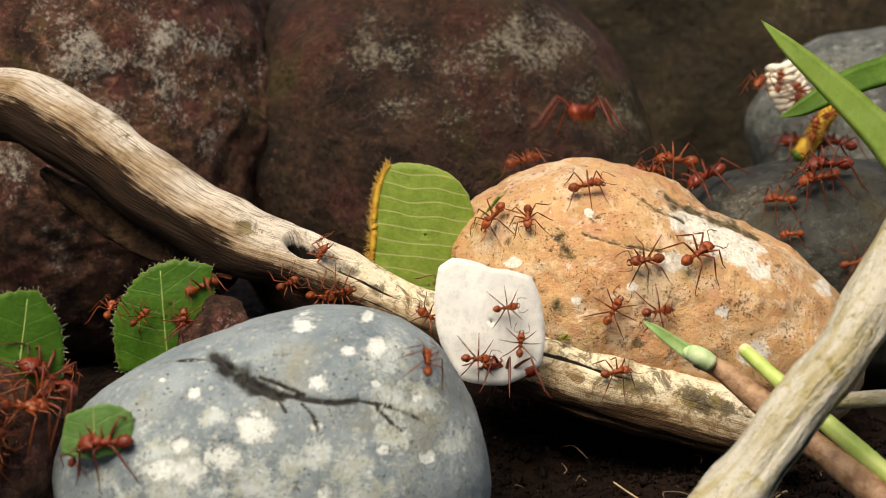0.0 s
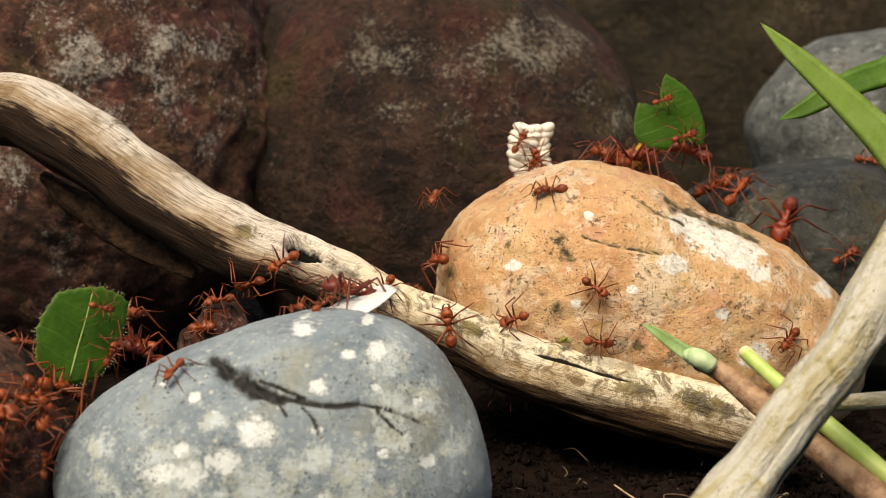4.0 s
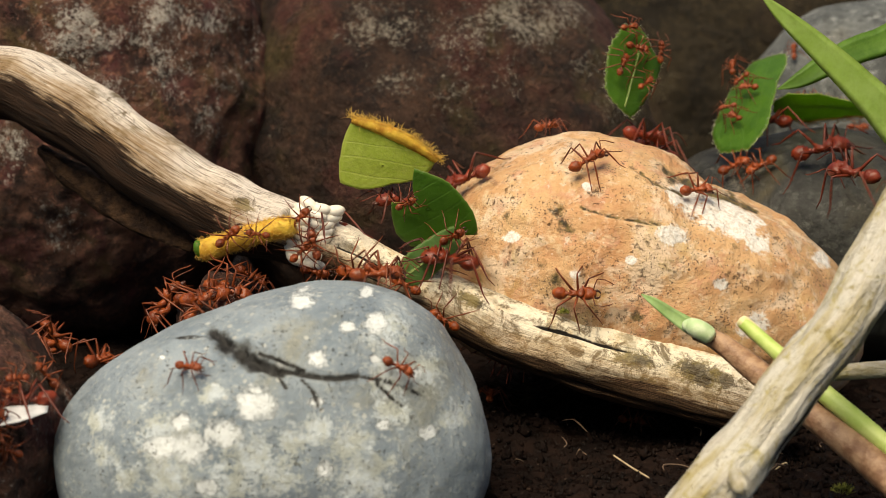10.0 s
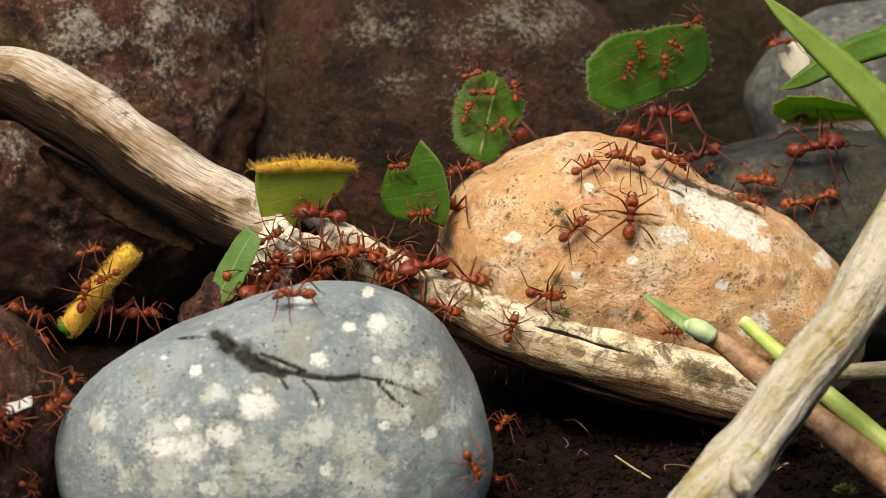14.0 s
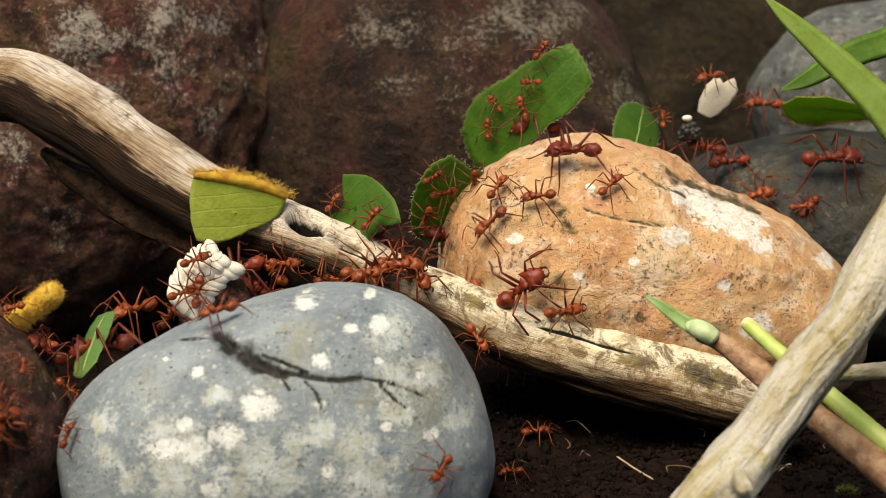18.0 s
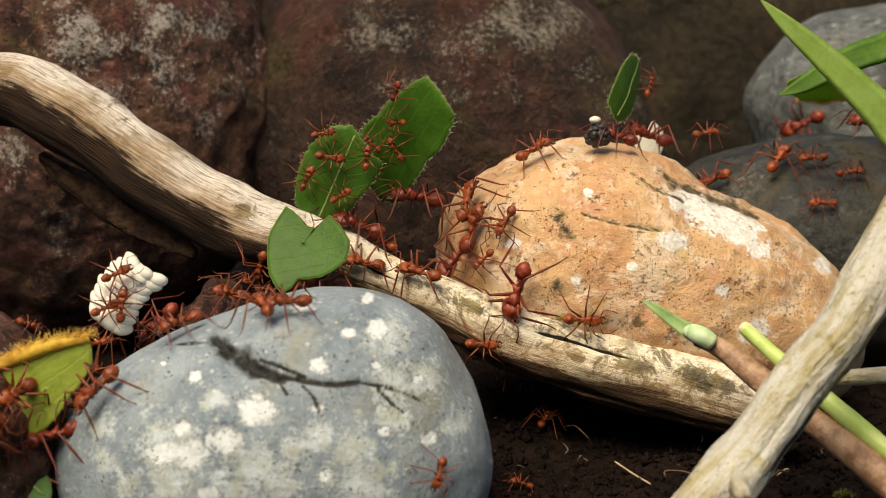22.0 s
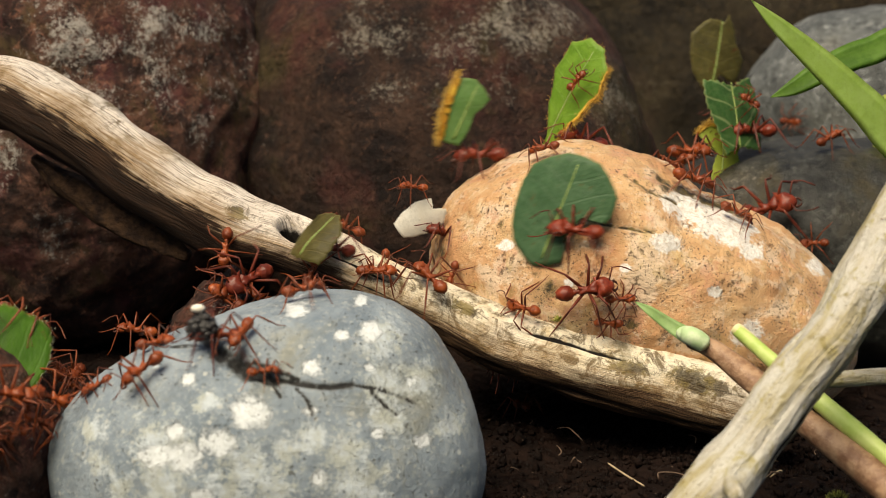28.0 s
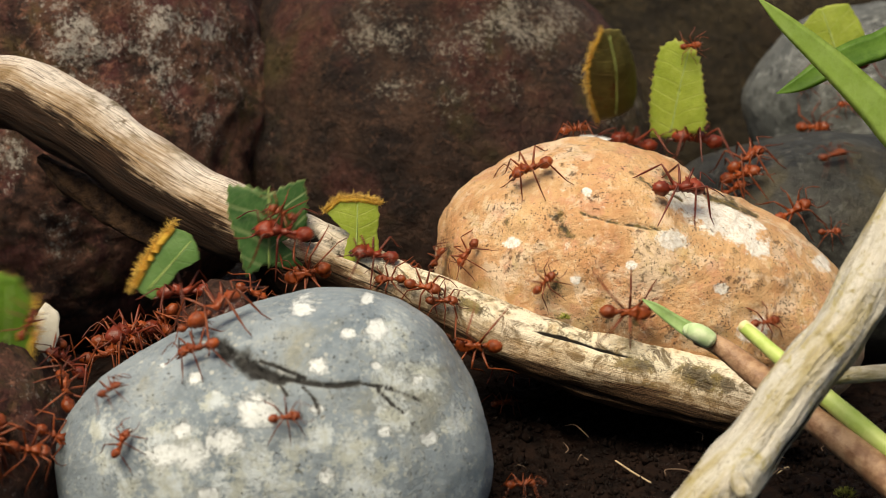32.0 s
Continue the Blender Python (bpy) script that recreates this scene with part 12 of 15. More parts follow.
    march(worker(1.32, big=True), [at(0, -26.5, 15.7, 14, 0, 0, 180), at(5.5, -26.5, 15.7, 14, 0, 0, 180), at(6, -25.1, -23.7, 25.7, -21, -9, 144), at(6.5, -26.5, 15.7, 14, 0, 0, 180), at(19.3, -26.5, 15.7, 14, 0, 0, 180), at(19.53, -29, 3.2, 17.4, 11, 6, -126), at(19.77, -31.5, -9.3, 20.8, 23, 1, -72), at(20, -33.9, -21.8, 24.2, 26, -11, -19), at(20.23, -31.5, -9.3, 20.8, 23, 1, -72), at(20.47, -29, 3.2, 17.4, 11, 6, -126), at(20.7, -26.5, 15.7, 14, 0, 0, 180), at(32, -26.5, 15.7, 14, 0, 0, 180)])
    march(worker(0.81), [at(0, 106.3, 71.3, 35.6, 0, 0, 180), at(5.05, 106.3, 71.3, 35.6, 0, 0, 180), at(5.37, 95.3, 84, 37.2, 29, 24, -133), at(5.68, 84.4, 96.8, 38.8, 68, 16, -79), at(6, 73.5, 109.5, 40.3, 87, -16, -39), at(7, 75.4, 108.1, 41.7, 82, -4, -29), at(7.3, 85.7, 95.8, 39.7, 62, 25, -74), at(7.59, 96, 83.6, 37.6, 23, 27, -133), at(7.89, 106.3, 71.3, 35.6, 0, 0, 180), at(32, 106.3, 71.3, 35.6, 0, 0, 180)])
    march(worker(0.58), [at(0, 88.8, 71.3, 35.6, 0, 0, 180), at(4.75, 88.8, 71.3, 35.6, 0, 0, 180), at(5.16, 81.8, 86.2, 39.8, -22, -22, 136), at(5.58, 74.9, 101.1, 44.1, -21, -53, 87), at(6, 67.9, 116, 48.3, 36, -62, -11), at(7, 68.5, 114.5, 47.1, -6, -74, 41), at(7.5, 69.2, 113.7, 46.9, 63, -50, -29), at(8, 69.9, 112.9, 46.6, 75, -14, -43), at(9, 70.9, 112.1, 47.8, 70, -16, -37), at(9.5, 71.1, 113.2, 50.5, 34, -48, 1), at(10, 71.1, 115.5, 52.9, -32, -43, 78), at(10.5, 75.9, 110.9, 53, 13, -44, 36), at(11, 81.1, 108.7, 53.4, 52, -10, -13), at(12, 82.4, 108.5, 53.9, 54, -7, -10), at(13, 83.4, 108, 53.5, 54, -8, -11), at(13.32, 85.2, 95.8, 47.5, 44, 16, -64), at(13.65, 87, 83.6, 41.6, 17, 20, -125), at(13.97, 88.8, 71.3, 35.6, 0, 0, 180), at(23.2, 88.8, 71.3, 35.6, 0, 0, 180), at(23.46, 81.7, 68.6, 37.6, 2, 3, -120), at(23.73, 74.5, 65.9, 39.6, 6, 3, -60), at(24, 67.4, 63.2, 41.6, 8, -1, 0), at(24.5, 68.4, 58.4, 39.7, 30, -2, -2), at(25, 69.2, 55.3, 37.1, 35, 0, 0), at(25.21, 75.7, 60.6, 36.6, 26, 15, -59), at(25.41, 82.3, 66, 36.1, 9, 15, -121), at(25.62, 88.8, 71.3, 35.6, 0, 0, 180), at(29.43, 88.8, 71.3, 35.6, 0, 0, 180), at(29.62, 87.5, 82.3, 36.9, 19, 31, -128), at(29.81, 86.3, 93.2, 38.2, 61, 30, -59), at(30, 85, 104.1, 39.5, 78, -1, -8), at(30.5, 84.7, 104.2, 40, 70, 50, -26), at(31, 84.4, 104.3, 40.6, -45, 68, -149), at(31.5, 81.3, 105.2, 42.4, 108, 142, -3), at(32, 79.5, 105.9, 44.5, -81, 2, 158)])
    march(worker(0.78), [at(0, -58.1, 9.2, 17.3, 0, 0, 180), at(6.46, -58.1, 9.2, 17.3, 0, 0, 180), at(7, -50.4, -18.1, 16.6, 34, -62, 138), at(7.54, -58.1, 9.2, 17.3, 0, 0, 180), at(12.37, -58.1, 9.2, 17.3, 0, 0, 180), at(12.58, -53.5, 8.7, 18.1, 8, -9, 121), at(12.79, -48.9, 8.2, 18.8, 19, -7, 61), at(13, -44.3, 7.8, 19.6, 23, 4, 2), at(14, -42.3, 9.6, 21.5, 24, 4, 2), at(15.5, -32.2, 10.6, 25.3, 60, 1, 1), at(16.25, -27.9, 16, 26.8, 19, 8, 0), at(17, -23.5, 21.5, 28.4, -23, 13, -5), at(17.5, -23.1, 21.4, 28.3, 27, 3, -6), at(18, -22.8, 21.3, 28.2, 77, -3, -15), at(19, -20.5, 21.2, 27.4, 130, 13, -14), at(19.5, -15.9, 19.6, 27.5, 101, 4, -18), at(20, -11.5, 19, 27.1, 78, -2, -9), at(20.5, -13.1, 19.2, 27.5, 46, 38, -41), at(21, -14.6, 19.3, 27.9, -20, 41, -107), at(21.5, -20.4, 20.3, 28.8, 63, 110, -36), at(22, -26.3, 21.6, 29.5, 38, 124, -60), at(22.5, -27.4, 21.6, 30, 78, 166, -23), at(23, -28.5, 21.6, 30.4, 93, -143, -14), at(23.5, -28.4, 21.6, 30.7, 100, -101, -22), at(24, -27.3, 21.5, 33.4, 27, -45, 53), at(24.5, -25.5, 20.8, 30.8, 101, -21, -17), at(24.75, -24.5, 21.2, 29.6, 38, -6, -4), at(25, -23.6, 21.5, 28.4, -22, 11, -10), at(25.75, -22.8, 1.7, 28.9, -6, 4, -39), at(26.5, -22.1, -18.1, 29.4, 12, 5, -69), at(28, -23, -22.7, 27.3, 2, 28, -111), at(28.5, -23.2, -24.1, 26.1, -11, 46, -158), at(29, -24.7, -26, 24.4, -31, -10, 162), at(29.5, -28, 15.7, 14, 0, 0, 180), at(32, -28, 15.7, 14, 0, 0, 180)])
    march(worker(0.87), [at(0, -7.2, 30.3, 21.7, 0, 0, 180), at(7.5, -7.2, 30.3, 21.7, 0, 0, 180), at(7.67, -9.7, 26.7, 24, 13, -13, 122), at(7.83, -12.1, 23, 26.3, 31, -8, 63), at(8, -14.5, 19.4, 28.6, 37, 10, 7), at(8.5, -12.5, 20, 29.5, 65, 1, 3), at(9, -10.9, 19.7, 28.5, 51, 8, 9), at(9.17, -9.7, 23.2, 26.2, 41, -15, 63), at(9.33, -8.5, 26.7, 23.9, 16, -19, 124), at(9.5, -7.2, 30.3, 21.7, 0, 0, 180), at(13.5, -7.2, 30.3, 21.7, 0, 0, 180), at(14, -11.5, 20, 29.2, -53, -5, -173), at(17, -15.7, 19.6, 28.6, 79, -178, -12), at(18, -15.6, 20.1, 26.4, 71, -172, -23), at(19, -15.3, 19.5, 27.2, -97, -2, 163), at(20, -16.2, 19.6, 27.7, -99, -3, 164), at(21, -16.9, 19.8, 27.8, -98, -5, 166), at(21.25, -19, 20.5, 27.6, -34, -6, 165), at(21.5, -21, 21.2, 27.5, 29, -5, 163), at(22, -21.7, -19.1, 29.3, -11, -5, 112), at(22.5, -25.1, -0.8, 27.1, 12, -24, 137), at(23, -28.5, 17.4, 24.9, 27, -50, 158), at(23.25, -29.7, 14.1, 25.1, -26, -45, -158), at(23.5, -30.9, 10.8, 25.3, -58, -20, -136), at(24, -31.1, 10.6, 25.1, -77, 16, -150), at(24.5, -29.1, -18.8, 27.1, -15, 13, -159), at(25, -29.8, -22.9, 25.3, -19, 23, -162), at(26.5, -32.3, -23.1, 24.2, -16, 27, -157), at(28, -34.5, -23.1, 23.1, -18, 36, -155), at(28.74, -57.4, 9.1, 16.7, 0, 0, 180), at(30.5, -57.4, 9.1, 16.7, 0, 0, 180), at(30.67, -55.7, -1.4, 16.7, -16, 23, -130), at(30.83, -54, -11.8, 16.7, -4, 48, -71), at(31, -52.3, -22.3, 16.7, 37, 47, 13), at(31.5, -52.3, -22.6, 15.8, 72, 28, 40), at(32, -51.5, -22.4, 13.5, 60, 19, 40)])
    march(worker(1.02), [at(0, -6.5, 30.5, 23, 0, 0, 180), at(7.5, -6.5, 30.5, 23, 0, 0, 180), at(7.67, -3, 28.6, 24.3, 31, 21, -138), at(7.83, 0.4, 26.6, 25.6, 69, 13, -90), at(8, 3.8, 24.7, 26.9, 90, -17, -54), at(8.5, 2.4, 21.3, 26.4, 55, -13, -22), at(9, 0.9, 17.9, 25.9, 27, 6, 3), at(9.17, -1.5, 22.1, 25, 23, -7, 61), at(9.33, -4, 26.3, 24, 9, -10, 121), at(9.5, -6.5, 30.5, 23, 0, 0, 180), at(32, -6.5, 30.5, 23, 0, 0, 180)])
    march(worker(1.26, big=True), [at(0, 14, 25.5, 11.6, 0, 0, 180), at(7.5, 14, 25.5, 11.6, 0, 0, 180), at(7.67, 13.7, 21.7, 14.6, 3, -32, 131), at(7.83, 13.5, 17.9, 17.7, 41, -46, 59), at(8, 13.2, 14.1, 20.7, 69, -23, -6), at(8.17, 13.5, 17.9, 17.7, 41, -46, 59), at(8.33, 13.7, 21.7, 14.6, 3, -32, 131), at(8.5, 14, 25.5, 11.6, 0, 0, 180), at(16.41, 14, 25.5, 11.6, 0, 0, 180), at(16.61, 12.7, 23.2, 16.5, 21, 24, -129), at(16.8, 11.5, 20.9, 21.4, 55, 20, -69), at(17, 10.2, 18.6, 26.3, 70, -8, -21), at(18, 12.3, 17.3, 25.4, 79, -38, -23), at(18.5, 13, 17, 25.7, 86, 2, -29), at(19, 13.7, 16.8, 25.9, 91, 42, -32), at(20, 14.8, 16.1, 25.4, 84, 19, -32), at(21, 15.2, 15.9, 25.7, 79, 7, -22), at(21.5, 13.7, 16.6, 25.7, 84, 55, -31), at(22, 12.3, 17.3, 25.7, 101, 104, -24), at(22.5, 12.7, 17.2, 26.4, 67, 65, -54), at(23, 13, 17.1, 27.1, 73, 28, -45), at(23.5, 16.5, 16.4, 29.2, 59, -8, -16), at(24, 20.3, 15.8, 31.5, 55, -31, 4), at(24.5, 21.8, 17.5, 35.7, 55, -25, 4), at(25, 23, 20.7, 39.5, 40, -19, 19), at(25.17, 26.1, 41.2, 36, 22, -28, 75), at(25.33, 29.3, 61.8, 32.6, 3, -19, 131), at(25.5, 32.4, 82.4, 29.2, 0, 0, 180), at(32, 32.4, 82.4, 29.2, 0, 0, 180)])
    march(worker(1.04), [at(0, -58.8, 9.1, 16.7, 0, 0, 180), at(7.5, -58.8, 9.1, 16.7, 0, 0, 180), at(7.67, -57.6, 4.3, 19.4, -18, 0, -124), at(7.83, -56.3, -0.5, 22.1, -28, 14, -70), at(8, -55.1, -5.2, 24.9, -21, 31, -11), at(8.17, -56.3, -0.5, 22.1, -28, 14, -70), at(8.33, -57.6, 4.3, 19.4, -18, 0, -124), at(8.5, -58.8, 9.1, 16.7, 0, 0, 180), at(10.5, -58.8, 9.1, 16.7, 0, 0, 180), at(10.67, -55.2, 7, 17.2, 8, -9, 121), at(10.83, -51.6, 5, 17.7, 19, -7, 61), at(11, -48, 3, 18.2, 23, 5, 2), at(12, -52.6, 0.3, 18.6, -26, 33, -15), at(12.17, -54.7, 3.2, 18, -32, 14, -72), at(12.33, -56.7, 6.2, 17.3, -19, -1, -125), at(12.5, -58.8, 9.1, 16.7, 0, 0, 180), at(19.33, -58.8, 9.1, 16.7, 0, 0, 180), at(19.55, -54.3, -1.4, 15.6, 29, 6, -126), at(19.78, -49.7, -11.9, 14.6, 52, -14, -75), at(20, -45.1, -22.4, 13.5, 50, -44, -22), at(20.5, -43.4, -22.5, 16.6, 6, -53, 29), at(20.75, -46.9, -10.8, 15.5, 16, -34, 85), at(21, -50.3, 0.9, 14.3, 39, -28, 135), at(21.5, -45.6, -10.5, 17, 4, -2, -176), at(22, -40.8, -21.9, 19.7, -3, 40, -139), at(23, -41.1, -23.6, 17.9, 39, 39, -75), at(23.5, -44.6, -21.6, 15.8, -11, 53, -155), at(23.75, -48, -21.6, 15.5, -34, 23, -152), at(24, -51.4, -21.7, 15.1, -57, -4, -137), at(24.58, -58.8, 9.1, 16.7, 0, 0, 180), at(27.5, -58.8, 9.1, 16.7, 0, 0, 180), at(27.67, -57.6, 4, 19.5, -14, 1, -125), at(27.83, -56.3, -1.1, 22.3, -22, 13, -72), at(28, -55.1, -6.1, 25, -16, 27, -15), at(28.17, -56.3, -1.1, 22.3, -22, 13, -72), at(28.33, -57.6, 4, 19.5, -14, 1, -125), at(28.5, -58.8, 9.1, 16.7, 0, 0, 180), at(30.46, -58.8, 9.1, 16.7, 0, 0, 180), at(30.64, -54.4, 8.4, 17.6, -2, 10, -134), at(30.82, -50, 7.6, 18.6, 5, 18, -87), at(31, -45.7, 6.9, 19.5, 15, 18, -38), at(32, -45, 7.3, 18.8, 24, 3, 5)])
    march(worker(1.04), [at(0, -8, 30.5, 23, 0, 0, 180), at(8.46, -8, 30.5, 23, 0, 0, 180), at(8.64, -3.2, 27.6, 24.2, 28, 26, -133), at(8.82, 1.7, 24.6, 25.3, 70, 20, -76), at(9, 6.5, 21.7, 26.5, 89, -13, -34), at(9.18, 1.7, 24.6, 25.3, 70, 20, -76), at(9.36, -3.2, 27.6, 24.2, 28, 26, -133), at(9.54, -8, 30.5, 23, 0, 0, 180), at(32, -8, 30.5, 23, 0, 0, 180)])
    march(worker(0.95), [at(0, 12.4, 25.5, 11.6, 0, 0, 180), at(8.36, 12.4, 25.5, 11.6, 0, 0, 180), at(8.57, 15.3, 21.7, 16.4, -9, -30, 138), at(8.79, 18.2, 18, 21.2, 15, -56, 76), at(9, 21.1, 14.3, 26, 64, -46, -7), at(10, 19.6, 14.5, 24.4, 67, -2, -18), at(11, 21.1, 14.3, 22.6, 90, 0, -12), at(11.5, 20.6, 14.4, 23.3, 84, -35, -4), at(12, 20, 14.4, 24.1, 59, -68, 23), at(12.5, 21.7, 14.3, 25.8, 56, -72, 35), at(13, 22.3, 14.4, 28.4, 45, -76, 46), at(13.5, 24.2, 15.2, 31.3, 25, -70, 71), at(14, 26.5, 17.2, 35.5, 20, -75, 70), at(14.25, 28.5, 49.8, 32.4, -18, -38, 145), at(14.5, 30.6, 82.4, 29.2, 0, 0, 180), at(16.81, 30.6, 82.4, 29.2, 0, 0, 180), at(18, 55.8, 73.3, 45, -25, 4, 178), at(18.5, 55.3, 71.3, 40.1, -1, 8, 180), at(19, 53, 63.6, 38.5, -15, 17, 176), at(20, 51.1, 62.7, 37.4, -21, 20, 173), at(21, 51, 61.4, 36.8, -26, 21, 170), at(21.5, 49.1, 61.9, 35.7, -33, 28, 163), at(22, 47, 62.6, 34.2, -30, 32, 163), at(22.25, 47.6, 61.3, 33.8, -40, 5, 136), at(22.5, 48.1, 60.1, 33.3, -37, -24, 111), at(23, 42.5, 30.5, 36.4, 20, -15, 86), at(24, 53.2, 55.1, 32.2, 2, -52, 59), at(24.5, 41.9, 68.7, 30.7, -16, -25, 127), at(25, 30.6, 82.4, 29.2, 0, 0, 180), at(30.5, 30.6, 82.4, 29.2, 0, 0, 180), at(31, 18.2, 25.6, 42, -26, 18, -175), at(31.5, 15.1, 25.9, 41.1, -30, 17, -171), at(32, 13.7, 25.9, 40.6, -28, 23, -170)])
    march(worker(0.50), [at(0, 13.2, 25.3, 10.9, 0, 0, 180), at(8.35, 13.2, 25.3, 10.9, 0, 0, 180), at(8.57, 17.1, 21.6, 14.6, 22, 36, -135), at(8.78, 21.1, 17.8, 18.3, 73, 37, -65), at(9, 25, 14, 21.9, 97, 2, -19), at(9.22, 21.1, 17.8, 18.3, 73, 37, -65), at(9.43, 17.1, 21.6, 14.6, 22, 36, -135), at(9.65, 13.2, 25.3, 10.9, 0, 0, 180), at(10.5, 13.2, 25.3, 10.9, 0, 0, 180), at(10.75, 11, 31.4, 6.4, 5, -4, 136), at(11, 8.7, 37.5, 1.9, 12, -3, 91), at(11.5, 8.6, 30.3, 2.4, 6, -6, 137), at(12, 8.5, 23.1, 3, 0, -3, -178), at(12.5, 8.6, 18.5, 2.2, -11, 23, -143), at(13, 8.8, 14.2, 1.5, 1, 22, -111), at(13.5, 8.1, 6.1, 1.3, 0, 9, -110), at(14, 7.5, -2.3, 1.5, -3, -10, -107), at(17, 8.7, 2, 1.1, 10, -9, -157), at(18, 9.1, 3.8, 1, -6, 4, -159), at(19, 9.6, 2.8, 0.8, -3, -6, 170), at(20, 9.9, -2.5, 1.8, -7, 9, 157), at(21, 10.4, 1.3, 0.7, 14, -5, 179), at(22, 10.4, 2, 0.6, -11, -14, -177), at(23, 12.5, 5.8, -0.2, 3, -6, 180), at(23.64, 3.3, -12.7, -3.5, 0, 0, 180), at(32, 3.3, -12.7, -3.5, 0, 0, 180)])
    march(worker(0.92), [at(0, -5.7, 30.5, 23, 0, 0, 180), at(8.05, -5.7, 30.5, 23, 0, 0, 180), at(8.37, -2.1, 33.7, 28.3, 9, -4, -121), at(8.68, 1.5, 36.8, 33.6, 10, -13, -62), at(9, 5, 40, 38.9, 2, -19, -1), at(9.32, 1.5, 36.8, 33.6, 10, -13, -62), at(9.63, -2.1, 33.7, 28.3, 9, -4, -121), at(9.95, -5.7, 30.5, 23, 0, 0, 180), at(12.5, -5.7, 30.5, 23, 0, 0, 180), at(12.67, -8.9, 26.9, 25.3, 13, -18, 123), at(12.83, -12, 23.4, 27.6, 36, -16, 60), at(13, -15.2, 19.8, 30, 45, 4, 4), at(14, -18.2, 19.9, 29, 70, -1, -3), at(17, -17.3, 19.7, 28.5, 93, 1, -15), at(17.5, -14.5, 19.5, 28.1, 44, 6, 6), at(18, -11.7, 18.9, 26.7, 63, -1, -1), at(18.17, -9.7, 22.8, 25.5, 49, 26, -57), at(18.33, -7.7, 26.6, 24.3, 15, 26, -124), at(18.5, -5.7, 30.5, 23, 0, 0, 180), at(32, -5.7, 30.5, 23, 0, 0, 180)])
    march(worker(1.18, big=True), [at(0, 28.7, 82.4, 29.2, 0, 0, 180), at(9.48, 28.7, 82.4, 29.2, 0, 0, 180), at(9.65, 30, 71.8, 33.1, 4, 8, 129), at(9.83, 31.3, 61.3, 37, 0, 16, 76), at(10, 32.6, 50.7, 40.8, -9, 18, 22), at(10.5, 39.3, 55.4, 40.9, 25, -6, 4), at(11, 47.4, 69.3, 36.8, 21, -18, -33), at(12, 42.9, 57.3, 38.3, 25, -3, -2), at(12.5, 42.9, 57.4, 38.9, 18, 17, -51), at(13, 42.9, 57.5, 39.4, -3, 25, -107), at(13.5, 38.1, 54.9, 41.1, -20, 16, -152), at(14, 31.9, 50.7, 41.1, 24, -6, 166), at(14.5, 28.7, 82.4, 29.2, 0, 0, 180), at(18.44, 28.7, 82.4, 29.2, 0, 0, 180), at(18.63, 26.4, 70.8, 34.2, -1, 5, 128), at(18.81, 24.1, 59.3, 39.1, -5, 7, 76), at(19, 21.8, 47.8, 44.1, -10, 5, 24), at(20, 23.3, 48.1, 44.1, -12, 6, 14), at(21, 24.2, 48.3, 44, -14, -1, 0), at(21.18, 25.7, 59.6, 39.1, -11, 6, 60), at(21.35, 27.2, 71, 34.2, -4, 6, 120), at(21.53, 28.7, 82.4, 29.2, 0, 0, 180), at(22.42, 28.7, 82.4, 29.2, 0, 0, 180), at(22.61, 31.7, 73.3, 33.8, 8, 10, -121), at(22.81, 34.7, 64.1, 38.4, 20, 8, -60), at(23, 37.7, 55, 42.9, 25, -3, -1), at(23.19, 34.7, 64.1, 38.4, 20, 8, -60), at(23.39, 31.7, 73.3, 33.8, 8, 10, -121), at(23.58, 28.7, 82.4, 29.2, 0, 0, 180), at(24.47, 28.7, 82.4, 29.2, 0, 0, 180), at(24.64, 24.1, 60.9, 30.3, 5, -26, 129), at(24.82, 19.5, 39.4, 31.5, 33, -36, 65), at(25, 14.9, 17.9, 32.6, 55, -18, 5), at(26.5, 19.2, 15.4, 29.4, 64, -26, -19), at(28, 21.1, 14.3, 26.1, 69, -9, 3), at(28.5, 20.9, 14.8, 29.8, 52, -50, 9), at(29, 19, 17.1, 33.1, -29, -46, 91), at(29.25, 23.9, 49.7, 31.2, -23, -17, 136), at(29.5, 28.7, 82.4, 29.2, 0, 0, 180), at(29.67, 27.9, 62, 32.9, 10, -10, 121), at(29.83, 27.1, 41.7, 36.6, 23, -6, 61), at(30, 26.3, 21.4, 40.3, 27, 7, 3), at(31, 30.3, 22.2, 39.3, 27, 7, -357), at(32, 33.5, 20.8, 37.5, 27, 7, -337)])
